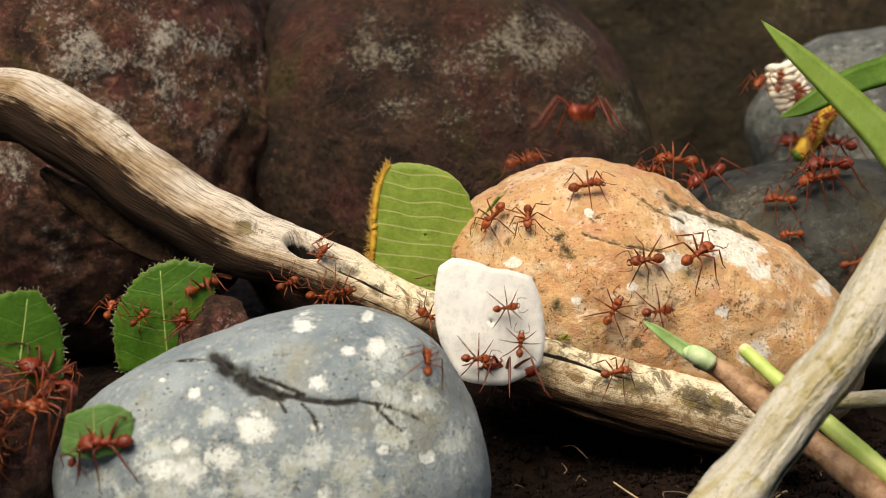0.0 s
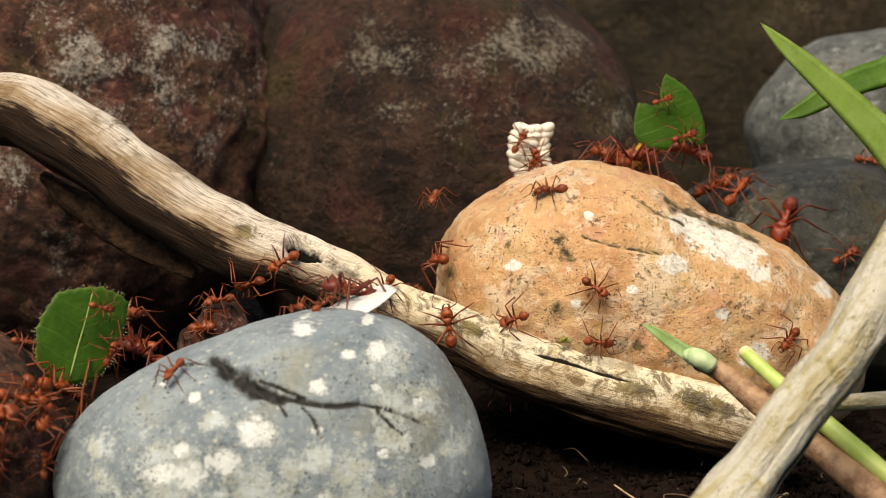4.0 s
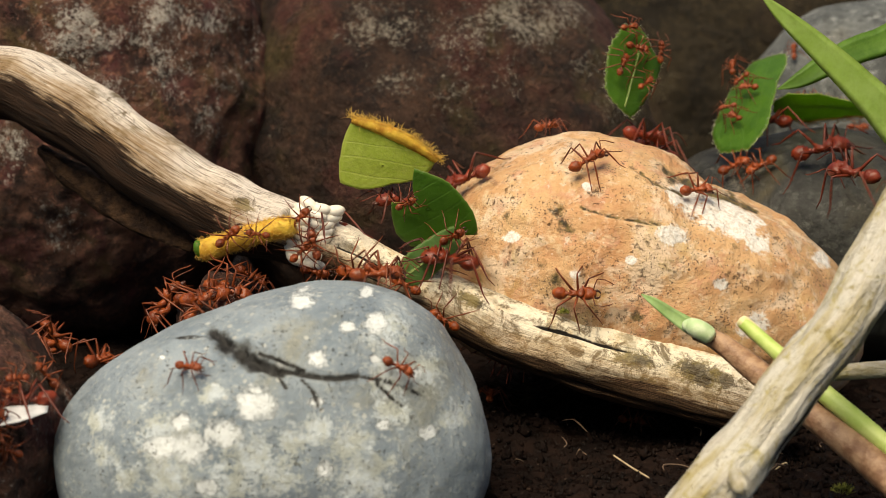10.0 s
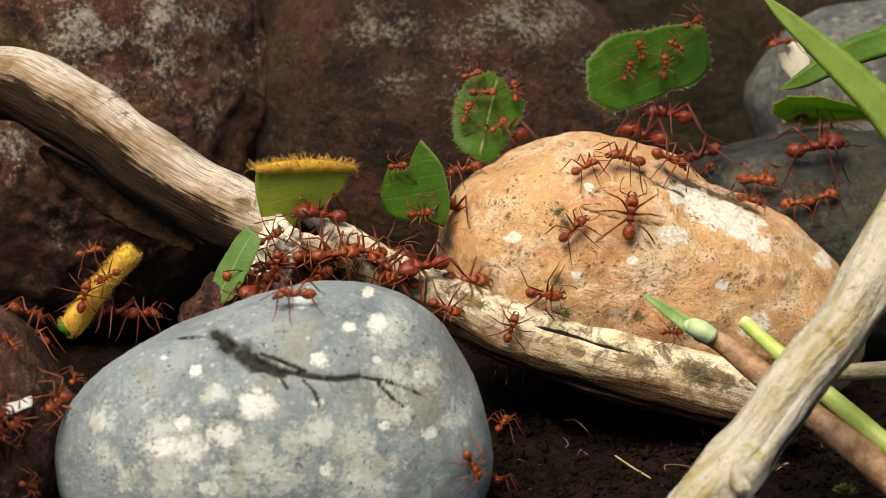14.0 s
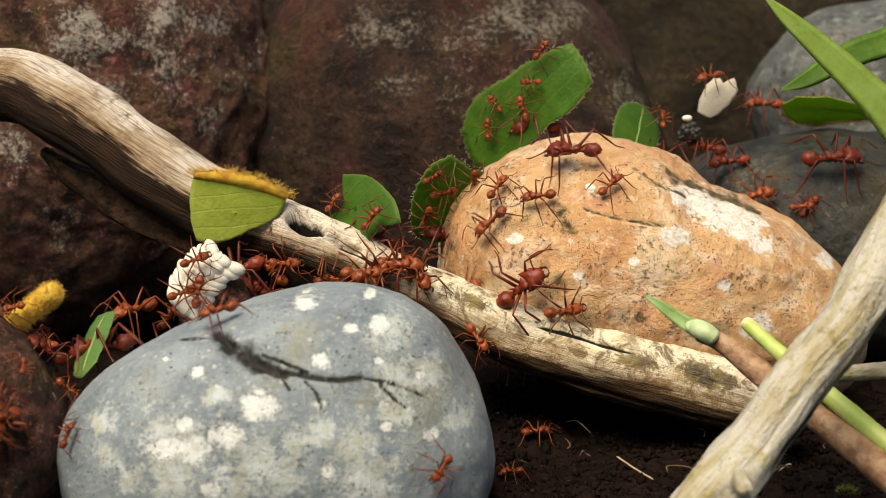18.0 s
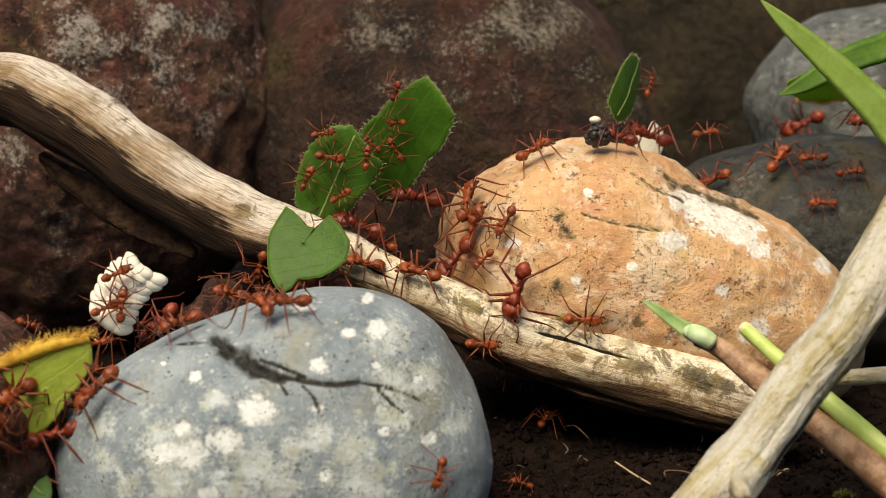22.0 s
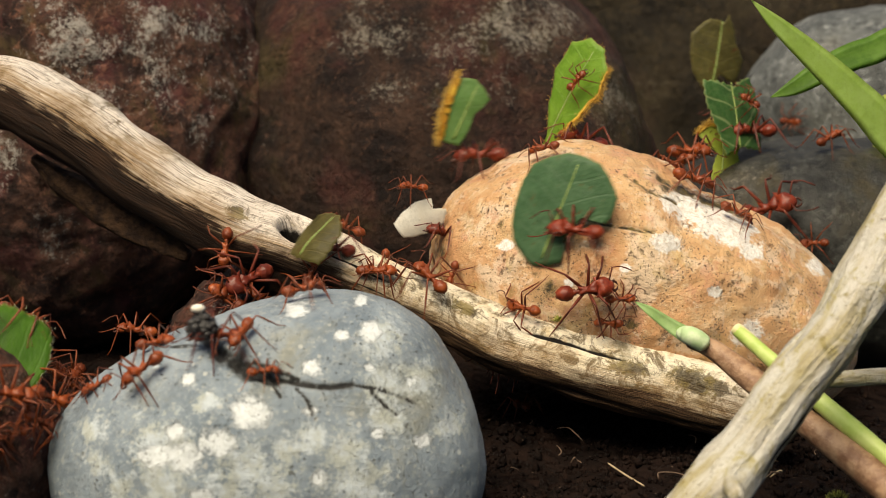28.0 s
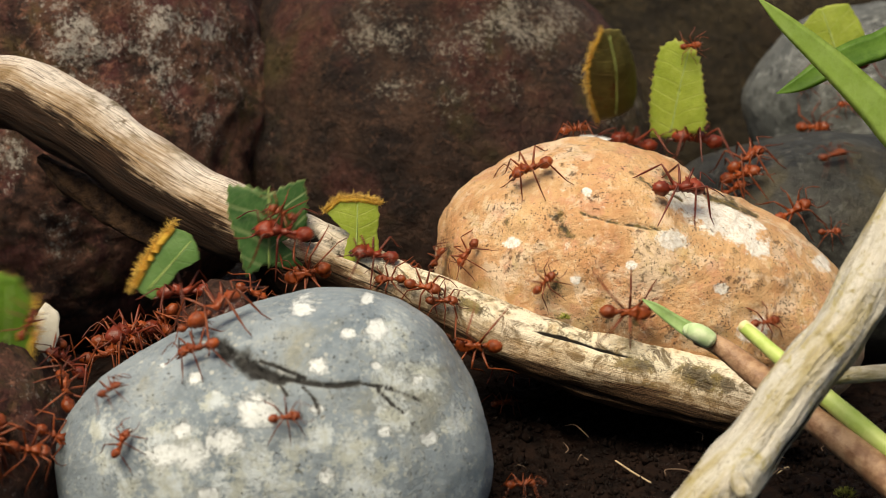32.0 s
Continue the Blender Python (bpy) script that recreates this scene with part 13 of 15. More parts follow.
    march(worker(0.83), [at(0, 11.7, 25.3, 10.9, 0, 0, 180), at(11.5, 11.7, 25.3, 10.9, 0, 0, 180), at(11.67, 10.1, 22, 14.9, 13, -21, 123), at(11.83, 8.6, 18.6, 18.9, 39, -20, 59), at(12, 7.1, 15.3, 22.8, 51, 2, 2), at(12.5, 8.4, 15.2, 22.4, 31, 9, 6), at(13, 11.3, 17.7, 24, 79, -6, -29), at(13.5, 13.5, 16.7, 24.2, 72, -12, -31), at(14, 15.2, 16, 24.9, 90, 0, -21), at(17, 16.4, 15.4, 22.6, 92, -21, -27), at(18, 17.3, 15.2, 22.5, 79, -11, -7), at(19, 17.5, 15.1, 22.5, 80, -21, -6), at(20, 18.8, 14.9, 22.6, 88, -21, -15), at(21, 20.1, 14.5, 22.4, 90, 0, -10), at(22, 20.3, 14.5, 22.4, 91, 0, -11), at(22.5, 20.8, 14.4, 22.3, 90, 53, -14), at(23, 21.3, 14.3, 22.2, 101, 106, -5), at(23.5, 18.7, 14.9, 22.7, 92, 148, -15), at(24, 16.4, 15.3, 22.9, -78, -7, 158), at(25, 13.6, 16.5, 23, 104, 145, -14), at(28, 13.6, 16.5, 23.7, -82, -6, 139), at(29, 12.3, 17.4, 23.8, 104, 158, -7), at(30, 9.6, 18.7, 25, -79, 15, 152), at(31, 7.1, 21, 26.8, -89, 0, 128), at(31.29, -0.5, 25.6, 24.2, -45, 11, 154), at(31.58, -8, 30.3, 21.7, 0, 0, 180), at(32, -8, 30.3, 21.7, 0, 0, 180)])
    march(worker(0.52), [at(0, -67.6, -16.9, 19.2, 0, 0, 180), at(11.16, -67.6, -16.9, 19.2, 0, 0, 180), at(11.44, -62.3, -19.3, 16, 31, -17, 139), at(11.72, -57.1, -21.8, 12.8, 66, -8, 94), at(12, -51.8, -24.2, 9.6, 87, 21, 60), at(12.5, -51.3, -23.3, 9.9, 93, -22, 65), at(13, -50.8, -22.5, 10.1, 100, -65, 66), at(13.5, -51.2, -23, 9.5, 88, -20, 73), at(14, -51.6, -23.6, 8.8, 82, 25, 72), at(15.5, -50.3, -21.4, 10.7, 75, -39, 70), at(17, -49.2, -19.1, 12.3, 36, -59, 121), at(17.5, -47.2, -20.4, 13.4, 26, -57, 69), at(18, -45.1, -21.8, 14.6, 16, -60, 16), at(18.33, -46.5, -19.5, 14.6, 1, -14, 5), at(18.67, -47.9, -17.2, 14.6, -24, 26, -19), at(19, -49.3, -15, 14.6, -78, 42, -72), at(19.18, -52, -6.9, 15.7, -62, 12, -103), at(19.36, -54.7, 1.2, 16.8, -33, -5, -140), at(19.54, -57.4, 9.3, 17.9, 0, 0, 180), at(31.42, -57.4, 9.3, 17.9, 0, 0, 180), at(31.61, -51.5, -1.1, 18.9, 19, 5, -125), at(31.81, -45.6, -11.4, 19.8, 34, -7, -71), at(32, -39.7, -21.8, 20.7, 33, -26, -16)])
    march(worker(0.50), [at(0, 31.5, 82.4, 29.2, 0, 0, 180), at(12, 31.5, 82.4, 29.2, 0, 0, 180), at(12.33, 31.7, 59.3, 26.4, 19, -29, 127), at(12.67, 32, 36.1, 23.6, 57, -28, 60), at(13, 32.3, 13, 20.7, 74, 3, 9), at(14, 32.2, 13, 20, 93, 0, 8), at(14.34, 25.9, 17.2, 17.2, 72, -37, 57), at(14.68, 19.5, 21.3, 14.4, 20, -37, 131), at(15.02, 13.2, 25.5, 11.6, 0, 0, 180), at(29.34, 13.2, 25.5, 11.6, 0, 0, 180), at(29.67, 18.8, 19.6, 17.3, -46, -12, 166), at(30, 24.5, 13.8, 23, 88, -149, -15), at(30.33, 18.8, 19.6, 17.3, -46, -12, 166), at(30.66, 13.2, 25.5, 11.6, 0, 0, 180), at(32, 13.2, 25.5, 11.6, 0, 0, 180)])
    march(worker(0.54), [at(0, -56, 9.1, 16.7, 0, 0, 180), at(13.24, -56, 9.1, 16.7, 0, 0, 180), at(13.49, -53.4, 7.8, 21.6, 4, -10, 129), at(13.75, -50.7, 6.5, 26.6, 15, -12, 77), at(14, -48.1, 5.1, 31.6, 24, -6, 25), at(14.25, -50.7, 6.5, 26.6, 15, -12, 77), at(14.51, -53.4, 7.8, 21.6, 4, -10, 129), at(14.76, -56, 9.1, 16.7, 0, 0, 180), at(17.5, -56, 9.1, 16.7, 0, 0, 180), at(17.67, -53.9, 2.8, 16.7, -21, 10, -127), at(17.83, -51.8, -3.4, 16.6, -27, 32, -73), at(18, -49.7, -9.6, 16.6, -4, 48, -3), at(18.5, -50.1, -5.1, 16, 26, 35, 56), at(19, -50.5, -0.6, 15.5, 31, 9, 96), at(19.25, -53.2, 4.3, 16.1, 17, -1, 138), at(19.5, -56, 9.1, 16.7, 0, 0, 180), at(20.29, -56, 9.1, 16.7, 0, 0, 180), at(21, -44, 8.9, 24.5, -21, 12, -142), at(21.71, -56, 9.1, 16.7, 0, 0, 180), at(27.96, -56, 9.1, 16.7, 0, 0, 180), at(28.48, -47.1, -9.5, 14.1, -24, -38, 137), at(29, -38.2, -28.1, 11.6, 24, -76, 44), at(29.5, -39.5, -27, 13.3, -42, -63, 101), at(30, -40.7, -25.5, 14.9, -53, -35, 119), at(31, -42.3, -24, 15.9, 31, -58, 16), at(31.5, -40.2, -25.5, 15.9, 26, -61, 17), at(32, -37.6, -27.3, 16, 29, -53, 33)])
    march(worker(0.50), [at(0, 28.7, 82.5, 30, 0, 0, 180), at(17.77, 28.7, 82.5, 30, 0, 0, 180), at(18.18, 32.5, 59.8, 26.9, 22, -27, 131), at(18.59, 36.4, 37, 23.9, 60, -24, 71), at(19, 40.2, 14.2, 20.8, 78, 5, 24), at(20, 40.2, 14.4, 20, 95, -1, 17), at(21, 40.3, 14.4, 20.2, 91, 0, 21), at(21.42, 36.5, 37.1, 23.4, 69, -33, 67), at(21.84, 32.6, 59.8, 26.7, 22, -33, 134), at(22.26, 28.7, 82.5, 30, 0, 0, 180), at(24.5, 28.7, 82.5, 30, 0, 0, 180), at(24.67, 24.2, 62.2, 32.5, 15, 16, -123), at(24.83, 19.6, 41.9, 35.1, 38, 12, -63), at(25, 15.1, 21.5, 37.6, 46, -8, -9), at(25.17, 19.6, 41.9, 35.1, 38, 12, -63), at(25.33, 24.2, 62.2, 32.5, 15, 16, -123), at(25.5, 28.7, 82.5, 30, 0, 0, 180), at(30.05, 28.7, 82.5, 30, 0, 0, 180), at(30.37, 30.5, 59.5, 27.6, 5, -26, 132), at(30.68, 32.4, 36.4, 25.3, 32, -37, 70), at(31, 34.2, 13.3, 22.9, 57, -22, 11), at(31.32, 32.4, 36.4, 25.3, 32, -37, 70), at(31.63, 30.5, 59.5, 27.6, 5, -26, 132), at(31.95, 28.7, 82.5, 30, 0, 0, 180), at(32, 28.7, 82.5, 30, 0, 0, 180)])
    march(worker(0.84), [at(0, -28, 15.7, 14, 0, 0, 180), at(19.48, -28, 15.7, 14, 0, 0, 180), at(19.66, -29.7, 13.9, 17.3, 15, -16, 123), at(19.83, -31.3, 12.1, 20.5, 37, -12, 63), at(20, -33, 10.4, 23.7, 45, 9, 9), at(20.17, -31.3, 12.1, 20.5, 37, -12, 63), at(20.34, -29.7, 13.9, 17.3, 15, -16, 123), at(20.52, -28, 15.7, 14, 0, 0, 180), at(22.5, -28, 15.7, 14, 0, 0, 180), at(22.75, -24, -4, 20.8, -10, -13, 137), at(23, -19.9, -23.7, 27.6, -7, -29, 92), at(23.5, -18.4, -20.4, 29.5, 10, -17, 51), at(24, -19.3, 20.9, 27, -18, 12, -4), at(24.5, -18.8, 20.6, 27.2, 36, 5, -4), at(25, -18.4, 20.3, 27.4, 89, 0, -9), at(26.5, -18, 20, 28, 93, 53, -9), at(28, -17.6, 19.8, 28.5, 83, 106, -21), at(28.25, -16.6, 0.9, 29.4, -25, 46, -144), at(28.5, -15.5, -18.1, 30.3, -5, 9, -143), at(29, -15.8, -22.2, 28.7, -26, -1, -180), at(29.5, -15, -20.1, 29.7, -19, -9, 140), at(30, -13.9, -17.3, 30.6, -7, -6, 109), at(30.5, -15.9, 1.4, 29.1, -50, -15, 141), at(31, -18, 20.2, 27.6, -91, 0, 171), at(32, -18.6, 20, 28.6, -95, -2, 167)])
    march(worker(1.42, big=True), [at(0, 30.6, 82.2, 28.4, 0, 0, 180), at(23.37, 30.6, 82.2, 28.4, 0, 0, 180), at(23.58, 32.5, 60.9, 30, 6, -13, 131), at(23.79, 34.4, 39.5, 31.7, 21, -16, 78), at(24, 36.3, 18.1, 33.3, 32, -7, 27), at(24.21, 34.4, 39.5, 31.7, 21, -16, 78), at(24.42, 32.5, 60.9, 30, 6, -13, 131), at(24.63, 30.6, 82.2, 28.4, 0, 0, 180), at(26.92, 30.6, 82.2, 28.4, 0, 0, 180), at(27.28, 38.9, 72.5, 29.3, 20, 16, -126), at(27.64, 47.2, 62.7, 30.2, 44, 9, -70), at(28, 55.6, 52.9, 31.1, 53, -15, -19), at(28.36, 47.2, 62.7, 30.2, 44, 9, -70), at(28.72, 38.9, 72.5, 29.3, 20, 16, -126), at(29.08, 30.6, 82.2, 28.4, 0, 0, 180), at(32, 30.6, 82.2, 28.4, 0, 0, 180)])
    march(worker(1.04), [at(0, 31.5, 82.5, 30, 0, 0, 180), at(23.07, 31.5, 82.5, 30, 0, 0, 180), at(23.38, 23.3, 69.4, 33.3, 11, -4, -122), at(23.69, 15.1, 56.4, 36.6, 13, -16, -63), at(24, 7, 43.3, 39.9, 4, -23, -2), at(24.31, 15.1, 56.4, 36.6, 13, -16, -63), at(24.62, 23.3, 69.4, 33.3, 11, -4, -122), at(24.93, 31.5, 82.5, 30, 0, 0, 180), at(28.5, 31.5, 82.5, 30, 0, 0, 180), at(28.75, 29.9, 50, 32.9, -16, 25, -148), at(29, 28.3, 17.4, 35.7, -15, 54, -111), at(29.5, 26.2, 15.5, 32.2, -26, 59, -125), at(30, 24.6, 14.7, 29.2, -31, 51, -125), at(30.5, 19.7, 14.9, 27.4, 106, 150, 4), at(31, 15.5, 15.8, 25.4, -81, -8, 158), at(31.5, 9.8, 15.4, 22.2, -39, -7, -176), at(31.75, 7.8, 15.1, 20.8, -71, 1, 170), at(32, 5.9, 14.7, 19.3, -105, 1, 154)])
    march(worker(1.07), [at(0, -25.8, 15.7, 14, 0, 0, 180), at(28.23, -25.8, 15.7, 14, 0, 0, 180), at(28.49, -20.4, 1.5, 16.4, 12, -24, 133), at(28.74, -15, -12.7, 18.8, 41, -29, 75), at(29, -9.5, -26.9, 21.2, 62, -10, 23), at(29.26, -15, -12.7, 18.8, 41, -29, 75), at(29.51, -20.4, 1.5, 16.4, 12, -24, 133), at(29.77, -25.8, 15.7, 14, 0, 0, 180), at(30.5, -25.8, 15.7, 14, 0, 0, 180), at(30.67, -26.8, 15.4, 18, 26, -10, 131), at(30.83, -27.8, 15, 22, 51, 3, 83), at(31, -28.8, 14.7, 25.9, 59, 29, 39), at(31.17, -27.8, 15, 22, 51, 3, 83), at(31.33, -26.8, 15.4, 18, 26, -10, 131), at(31.5, -25.8, 15.7, 14, 0, 0, 180), at(32, -25.8, 15.7, 14, 0, 0, 180)])
    march(worker(1.15, big=True), [at(0, 10.9, 25.3, 10.9, 0, 0, 180), at(29.5, 10.9, 25.3, 10.9, 0, 0, 180), at(29.75, 13.5, 32.5, 6.1, 8, 0, 125), at(30, 16.1, 39.7, 1.3, 12, 7, 70), at(31, 13.9, 39.5, 7.7, 19, 1, 106), at(31.25, 12.4, 32.4, 9.3, 10, -3, 143), at(31.5, 10.9, 25.3, 10.9, 0, 0, 180), at(32, 10.9, 25.3, 10.9, 0, 0, 180)])
    march(worker(0.75), [at(0, -28, 15.8, 14.7, 0, 0, 180), at(29.37, -28, 15.8, 14.7, 0, 0, 180), at(29.58, -30.4, 15.3, 18.1, 25, -5, -129), at(29.79, -32.8, 14.7, 21.5, 37, -28, -80), at(30, -35.1, 14.1, 24.9, 22, -51, -18), at(30.5, -29.6, -17.1, 27.5, 15, 0, -58), at(31, -28.3, -21.8, 26.3, 9, 19, -99), at(31.5, -28.6, -22.5, 25.9, -8, 25, -137), at(32, -28.9, -23.1, 25.5, -25, 19, -175)])
    march(worker(0.50), [at(0, -69.1, -16.9, 19.2, 0, 0, 180), at(29.12, -69.1, -16.9, 19.2, 0, 0, 180), at(29.56, -60.5, -20.7, 14.2, 22, -36, 142), at(30, -51.9, -24.4, 9.3, 76, -43, 76), at(30.44, -60.5, -20.7, 14.2, 22, -36, 142), at(30.88, -69.1, -16.9, 19.2, 0, 0, 180), at(32, -69.1, -16.9, 19.2, 0, 0, 180)])
    march(worker(1.06), [at(0, 13.2, 25.3, 10.9, 0, 0, 180), at(30.35, 13.2, 25.3, 10.9, 0, 0, 180), at(30.68, 16.1, 20.7, 5.9, -2, -10, 129), at(31, 19, 16, 1, 4, -18, 77), at(31.32, 16.1, 20.7, 5.9, -2, -10, 129), at(31.65, 13.2, 25.3, 10.9, 0, 0, 180), at(32, 13.2, 25.3, 10.9, 0, 0, 180)])
    march(worker(1.07), [at(0, 14, 25.6, 12.3, 0, 0, 180), at(31.22, 14, 25.6, 12.3, 0, 0, 180), at(31.48, 18, 21.6, 16, 19, 34, -129), at(31.74, 22.1, 17.5, 19.7, 66, 34, -56), at(32, 26.2, 13.5, 23.4, 84, 0, -5)])
    march(worker(0.79), [at(0, -58.8, 9.2, 17.3, 0, 0, 180), at(31.5, -58.8, 9.2, 17.3, 0, 0, 180), at(32, -53.4, -1.2, 21.4, 23, -14, 160)])
    march(worker(0.94), [at(0, 8.5, 81.4, 23.9, 0, 0, 90), at(0.01, 8.5, 81.4, 23.9, 0, 0, 90), at(0.91, -2.7, 41.5, 27.7, 0, 0, 90), at(1.26, -23.6, 25, 25.7, -14, -2, 153), at(1.61, -44.4, 8.5, 23.6, -22, 10, -145), at(2.7, -52.6, 0.3, 18.6, -39, -33, -102), at(3.6, -50.9, -16.1, 19.6, -48, 14, -85), at(4.3, -50.7, -19.2, 16.9, -61, -3, -114), at(5.19, -57.9, -24.9, 18.1, -58, -24, -164), at(32, -57.9, -24.9, 18.1, -58, -24, -164)])
    march(worker(0.68), [at(0, 11.8, 81.4, 23.9, 0, 0, 90), at(0.16, -2.5, 41.5, 27.7, 0, 0, 90), at(0.86, -14.3, 20.2, 30.2, -16, -27, 156), at(1.2, -14.4, 19.9, 29.2, -63, 1, 169), at(1.55, -14.6, 19.5, 28.2, 69, 150, -23), at(2.17, -18.7, 20, 28.6, 85, -171, -13), at(2.78, -24.5, 18.7, 27.9, -44, 3, 174), at(3.39, -30.4, 17.4, 27.2, 8, 5, -173), at(3.77, -31.5, 11.7, 26.7, -21, 12, -148), at(4.66, -31.7, 16.9, 27.2, 4, 12, -174), at(6.22, -42.4, 9.9, 22.6, -23, 5, -159), at(6.9, -44.5, 7.5, 18.3, -21, 11, -142), at(7.34, -48.7, 3.8, 19, -31, 2, -99), at(7.78, -52.9, 0, 19.6, -45, 2, -55), at(8.62, -52.6, 0.1, 18.7, -31, -35, -104), at(9.46, -52.2, 0.2, 17.8, 19, -40, 179), at(10.36, -51.6, -18.5, 19.3, -60, -40, -141), at(11.79, -51.6, -18.5, 19.2, -67, 4, -119), at(12.59, -52.6, -22.5, 16.7, -42, 44, -102), at(13.75, -52.1, -22.2, 16.6, -55, 19, -110), at(14.83, -55.2, -25.3, 14.6, -39, 30, -107), at(15.57, -55.3, -25, 15, -49, 20, -128), at(32, -55.3, -25, 15, -49, 20, -128)])
    march(worker(1.03), [at(0, -51.3, -17.6, 19.8, 47, -16, 87), at(0.03, -51.3, -17.6, 19.8, 47, -16, 87), at(0.99, -52.6, 0.3, 18.6, 27, 32, 71), at(2.11, -45, 7.9, 23.7, 14, -20, 66), at(3.85, -44.9, 8.2, 24.1, 21, -12, 40), at(5.11, -36.6, 13.5, 23.9, 15, -30, 10), at(6.9, -31.3, 11.4, 26.3, 52, 6, 28), at(7.33, -27.3, 16.4, 27.3, 16, 15, 14), at(7.76, -23.4, 21.4, 28.3, -22, 14, -2), at(8.49, -15.9, -14.8, 30.9, 9, -6, 4), at(9.22, -11.3, -16.2, 30.8, 15, 6, 3), at(10.72, -6.8, 18.2, 25.1, 47, -3, 10), at(11.6, -2.1, 16.8, 24.3, 50, -1, -1), at(12.67, 4.9, 15.9, 24.1, 60, 22, -20), at(13.81, 5, 15.9, 24, 60, 20, -17), at(14.16, 0, 28.7, 25.8, 35, -6, 34), at(14.51, -5.1, 41.5, 27.7, 0, 0, 90), at(15.41, 9.8, 81.4, 23.9, 0, 0, 90), at(32, 9.8, 81.4, 23.9, 0, 0, 90)])
    march(worker(0.78), [at(0, -52.6, -0.2, 18.9, 30, 26, 54), at(0.29, -52.6, -0.2, 18.9, 30, 26, 54), at(0.82, -45.6, 7.1, 20.3, 19, -15, 48), at(2.37, -44.9, 7.4, 20.3, 19, -14, 46), at(3.35, -36.6, 12.1, 23.7, -14, -24, 30), at(3.55, -35.2, 11.2, 23.5, 30, -30, -12), at(3.76, -33.7, 10.4, 23.2, 66, -11, -46), at(4.28, -31.7, 13.9, 24.9, 22, 3, -20), at(4.79, -29.7, 17.4, 26.6, -18, 30, -9), at(5.93, -29.5, 17.4, 26.4, -1, 37, 22), at(6.24, -24.7, 18.6, 28.3, 43, -6, 22), at(6.56, -19.9, 19.9, 30.2, 100, -35, -14), at(8.29, -19.4, 20.1, 28.8, 92, -28, -11), at(8.95, -14.7, 7, 29.7, 41, -11, -3), at(9.61, -10.1, -6.1, 30.6, -7, 7, -11), at(10.67, -4.7, 17.7, 24.5, 51, 11, -15), at(11.49, -0.2, 16.4, 23.4, 76, 18, -12), at(11.95, 3.2, 16.2, 24.2, 62, 14, -17), at(12.3, -0.8, 28.8, 25.9, 35, -9, 35), at(12.65, -4.9, 41.5, 27.7, 0, 0, 90), at(13.55, 11.4, 81.4, 23.9, 0, 0, 90), at(32, 11.4, 81.4, 23.9, 0, 0, 90)])
    march(worker(1.02), [at(0, -52.3, -20.1, 19.1, 43, 12, 37), at(0.83, -52.3, -20.1, 19.1, 43, 12, 37), at(1.53, -52.2, -19.7, 19.3, 54, 17, 62), at(2.35, -50.8, -16.5, 19.5, 47, -10, 89), at(3.03, -50.5, -15, 19.1, 53, -18, 95), at(3.46, -51.6, -1.8, 18.1, 24, 24, 62), at(4.63, -45.7, 7, 20, 21, -11, 36), at(6.22, -37.5, 12.2, 21.6, -11, -43, 25), at(7.57, -33.8, 11.7, 23, 20, -18, 27), at(8.93, -30.2, 11.3, 24.3, 50, 3, 41), at(9.53, -31, 10.9, 25.5, 35, 36, 7), at(10.63, -29.2, 12.1, 24.4, 87, -8, 14), at(12.03, -22.7, -3, 27.3, 48, -4, 10), at(13.43, -16.2, -18, 30.3, 9, -4, 5), at(14.06, -15.2, 19.5, 28.4, 53, -3, 8), at(15.1, -8.2, 18.4, 25.6, 71, 1, -7), at(15.86, -2.4, 17.4, 25.9, 63, -18, -4), at(16.98, 5.2, 15.8, 23.9, 57, 30, -23), at(17.33, 1.7, 28.7, 25.8, 36, -1, 30), at(17.68, -1.9, 41.5, 27.7, 0, 0, 90), at(18.58, 7.4, 81.4, 23.9, 0, 0, 90), at(32, 7.4, 81.4, 23.9, 0, 0, 90)])
    march(worker(0.89), [at(0, 10.4, 81.4, 23.9, 0, 0, 90), at(0.27, -2.4, 41.5, 27.7, 0, 0, 90), at(0.62, 2.7, 30.9, 27.2, -38, -9, 110), at(0.97, 7.7, 20.2, 26.6, -77, -3, 132), at(2.72, -3.3, 17.9, 26.4, -42, -40, 132), at(2.99, -1.1, 23.7, 28.3, -38, -45, 93), at(3.26, 1.1, 29.4, 30.1, -31, -46, 52), at(3.73, 1.1, 29.6, 30.1, -54, -12, 90), at(4.2, 1.1, 29.7, 30.2, -53, 27, 117), at(4.73, -6.9, 24.6, 29.1, -46, 19, 160), at(5.25, -14.8, 19.4, 28.1, -45, 10, -161), at(5.6, -14.5, 20.3, 30.6, -65, -2, -179), at(6.81, -13.7, 20.4, 30.6, -52, 12, -162), at(7.87, -21.1, 18.9, 28, -23, -16, -164), at(8.93, -28.6, 17.4, 25.3, 15, -39, 177), at(9.34, -32.3, 14.4, 24.6, -17, -5, -168), at(9.76, -36, 11.3, 23.8, -43, 32, -172), at(10.11, -37.7, 12.2, 21.1, 4, 47, -160), at(10.85, -43.7, 8.2, 19.9, -21, -11, 164), at(12.68, -50.9, -0.1, 15.7, -8, -33, -143), at(13.16, -50, -16.4, 16.2, -41, -45, -137), at(14.08, -49.9, -15.8, 16.1, -55, 6, -107), at(14.72, -52.2, -22.2, 16.7, -49, -34, -148), at(15.84, -52.1, -22, 16.8, -57, -4, -125), at(16.8, -57.7, -26.3, 16.1, -58, -13, -158), at(32, -57.7, -26.3, 16.1, -58, -13, -158)])
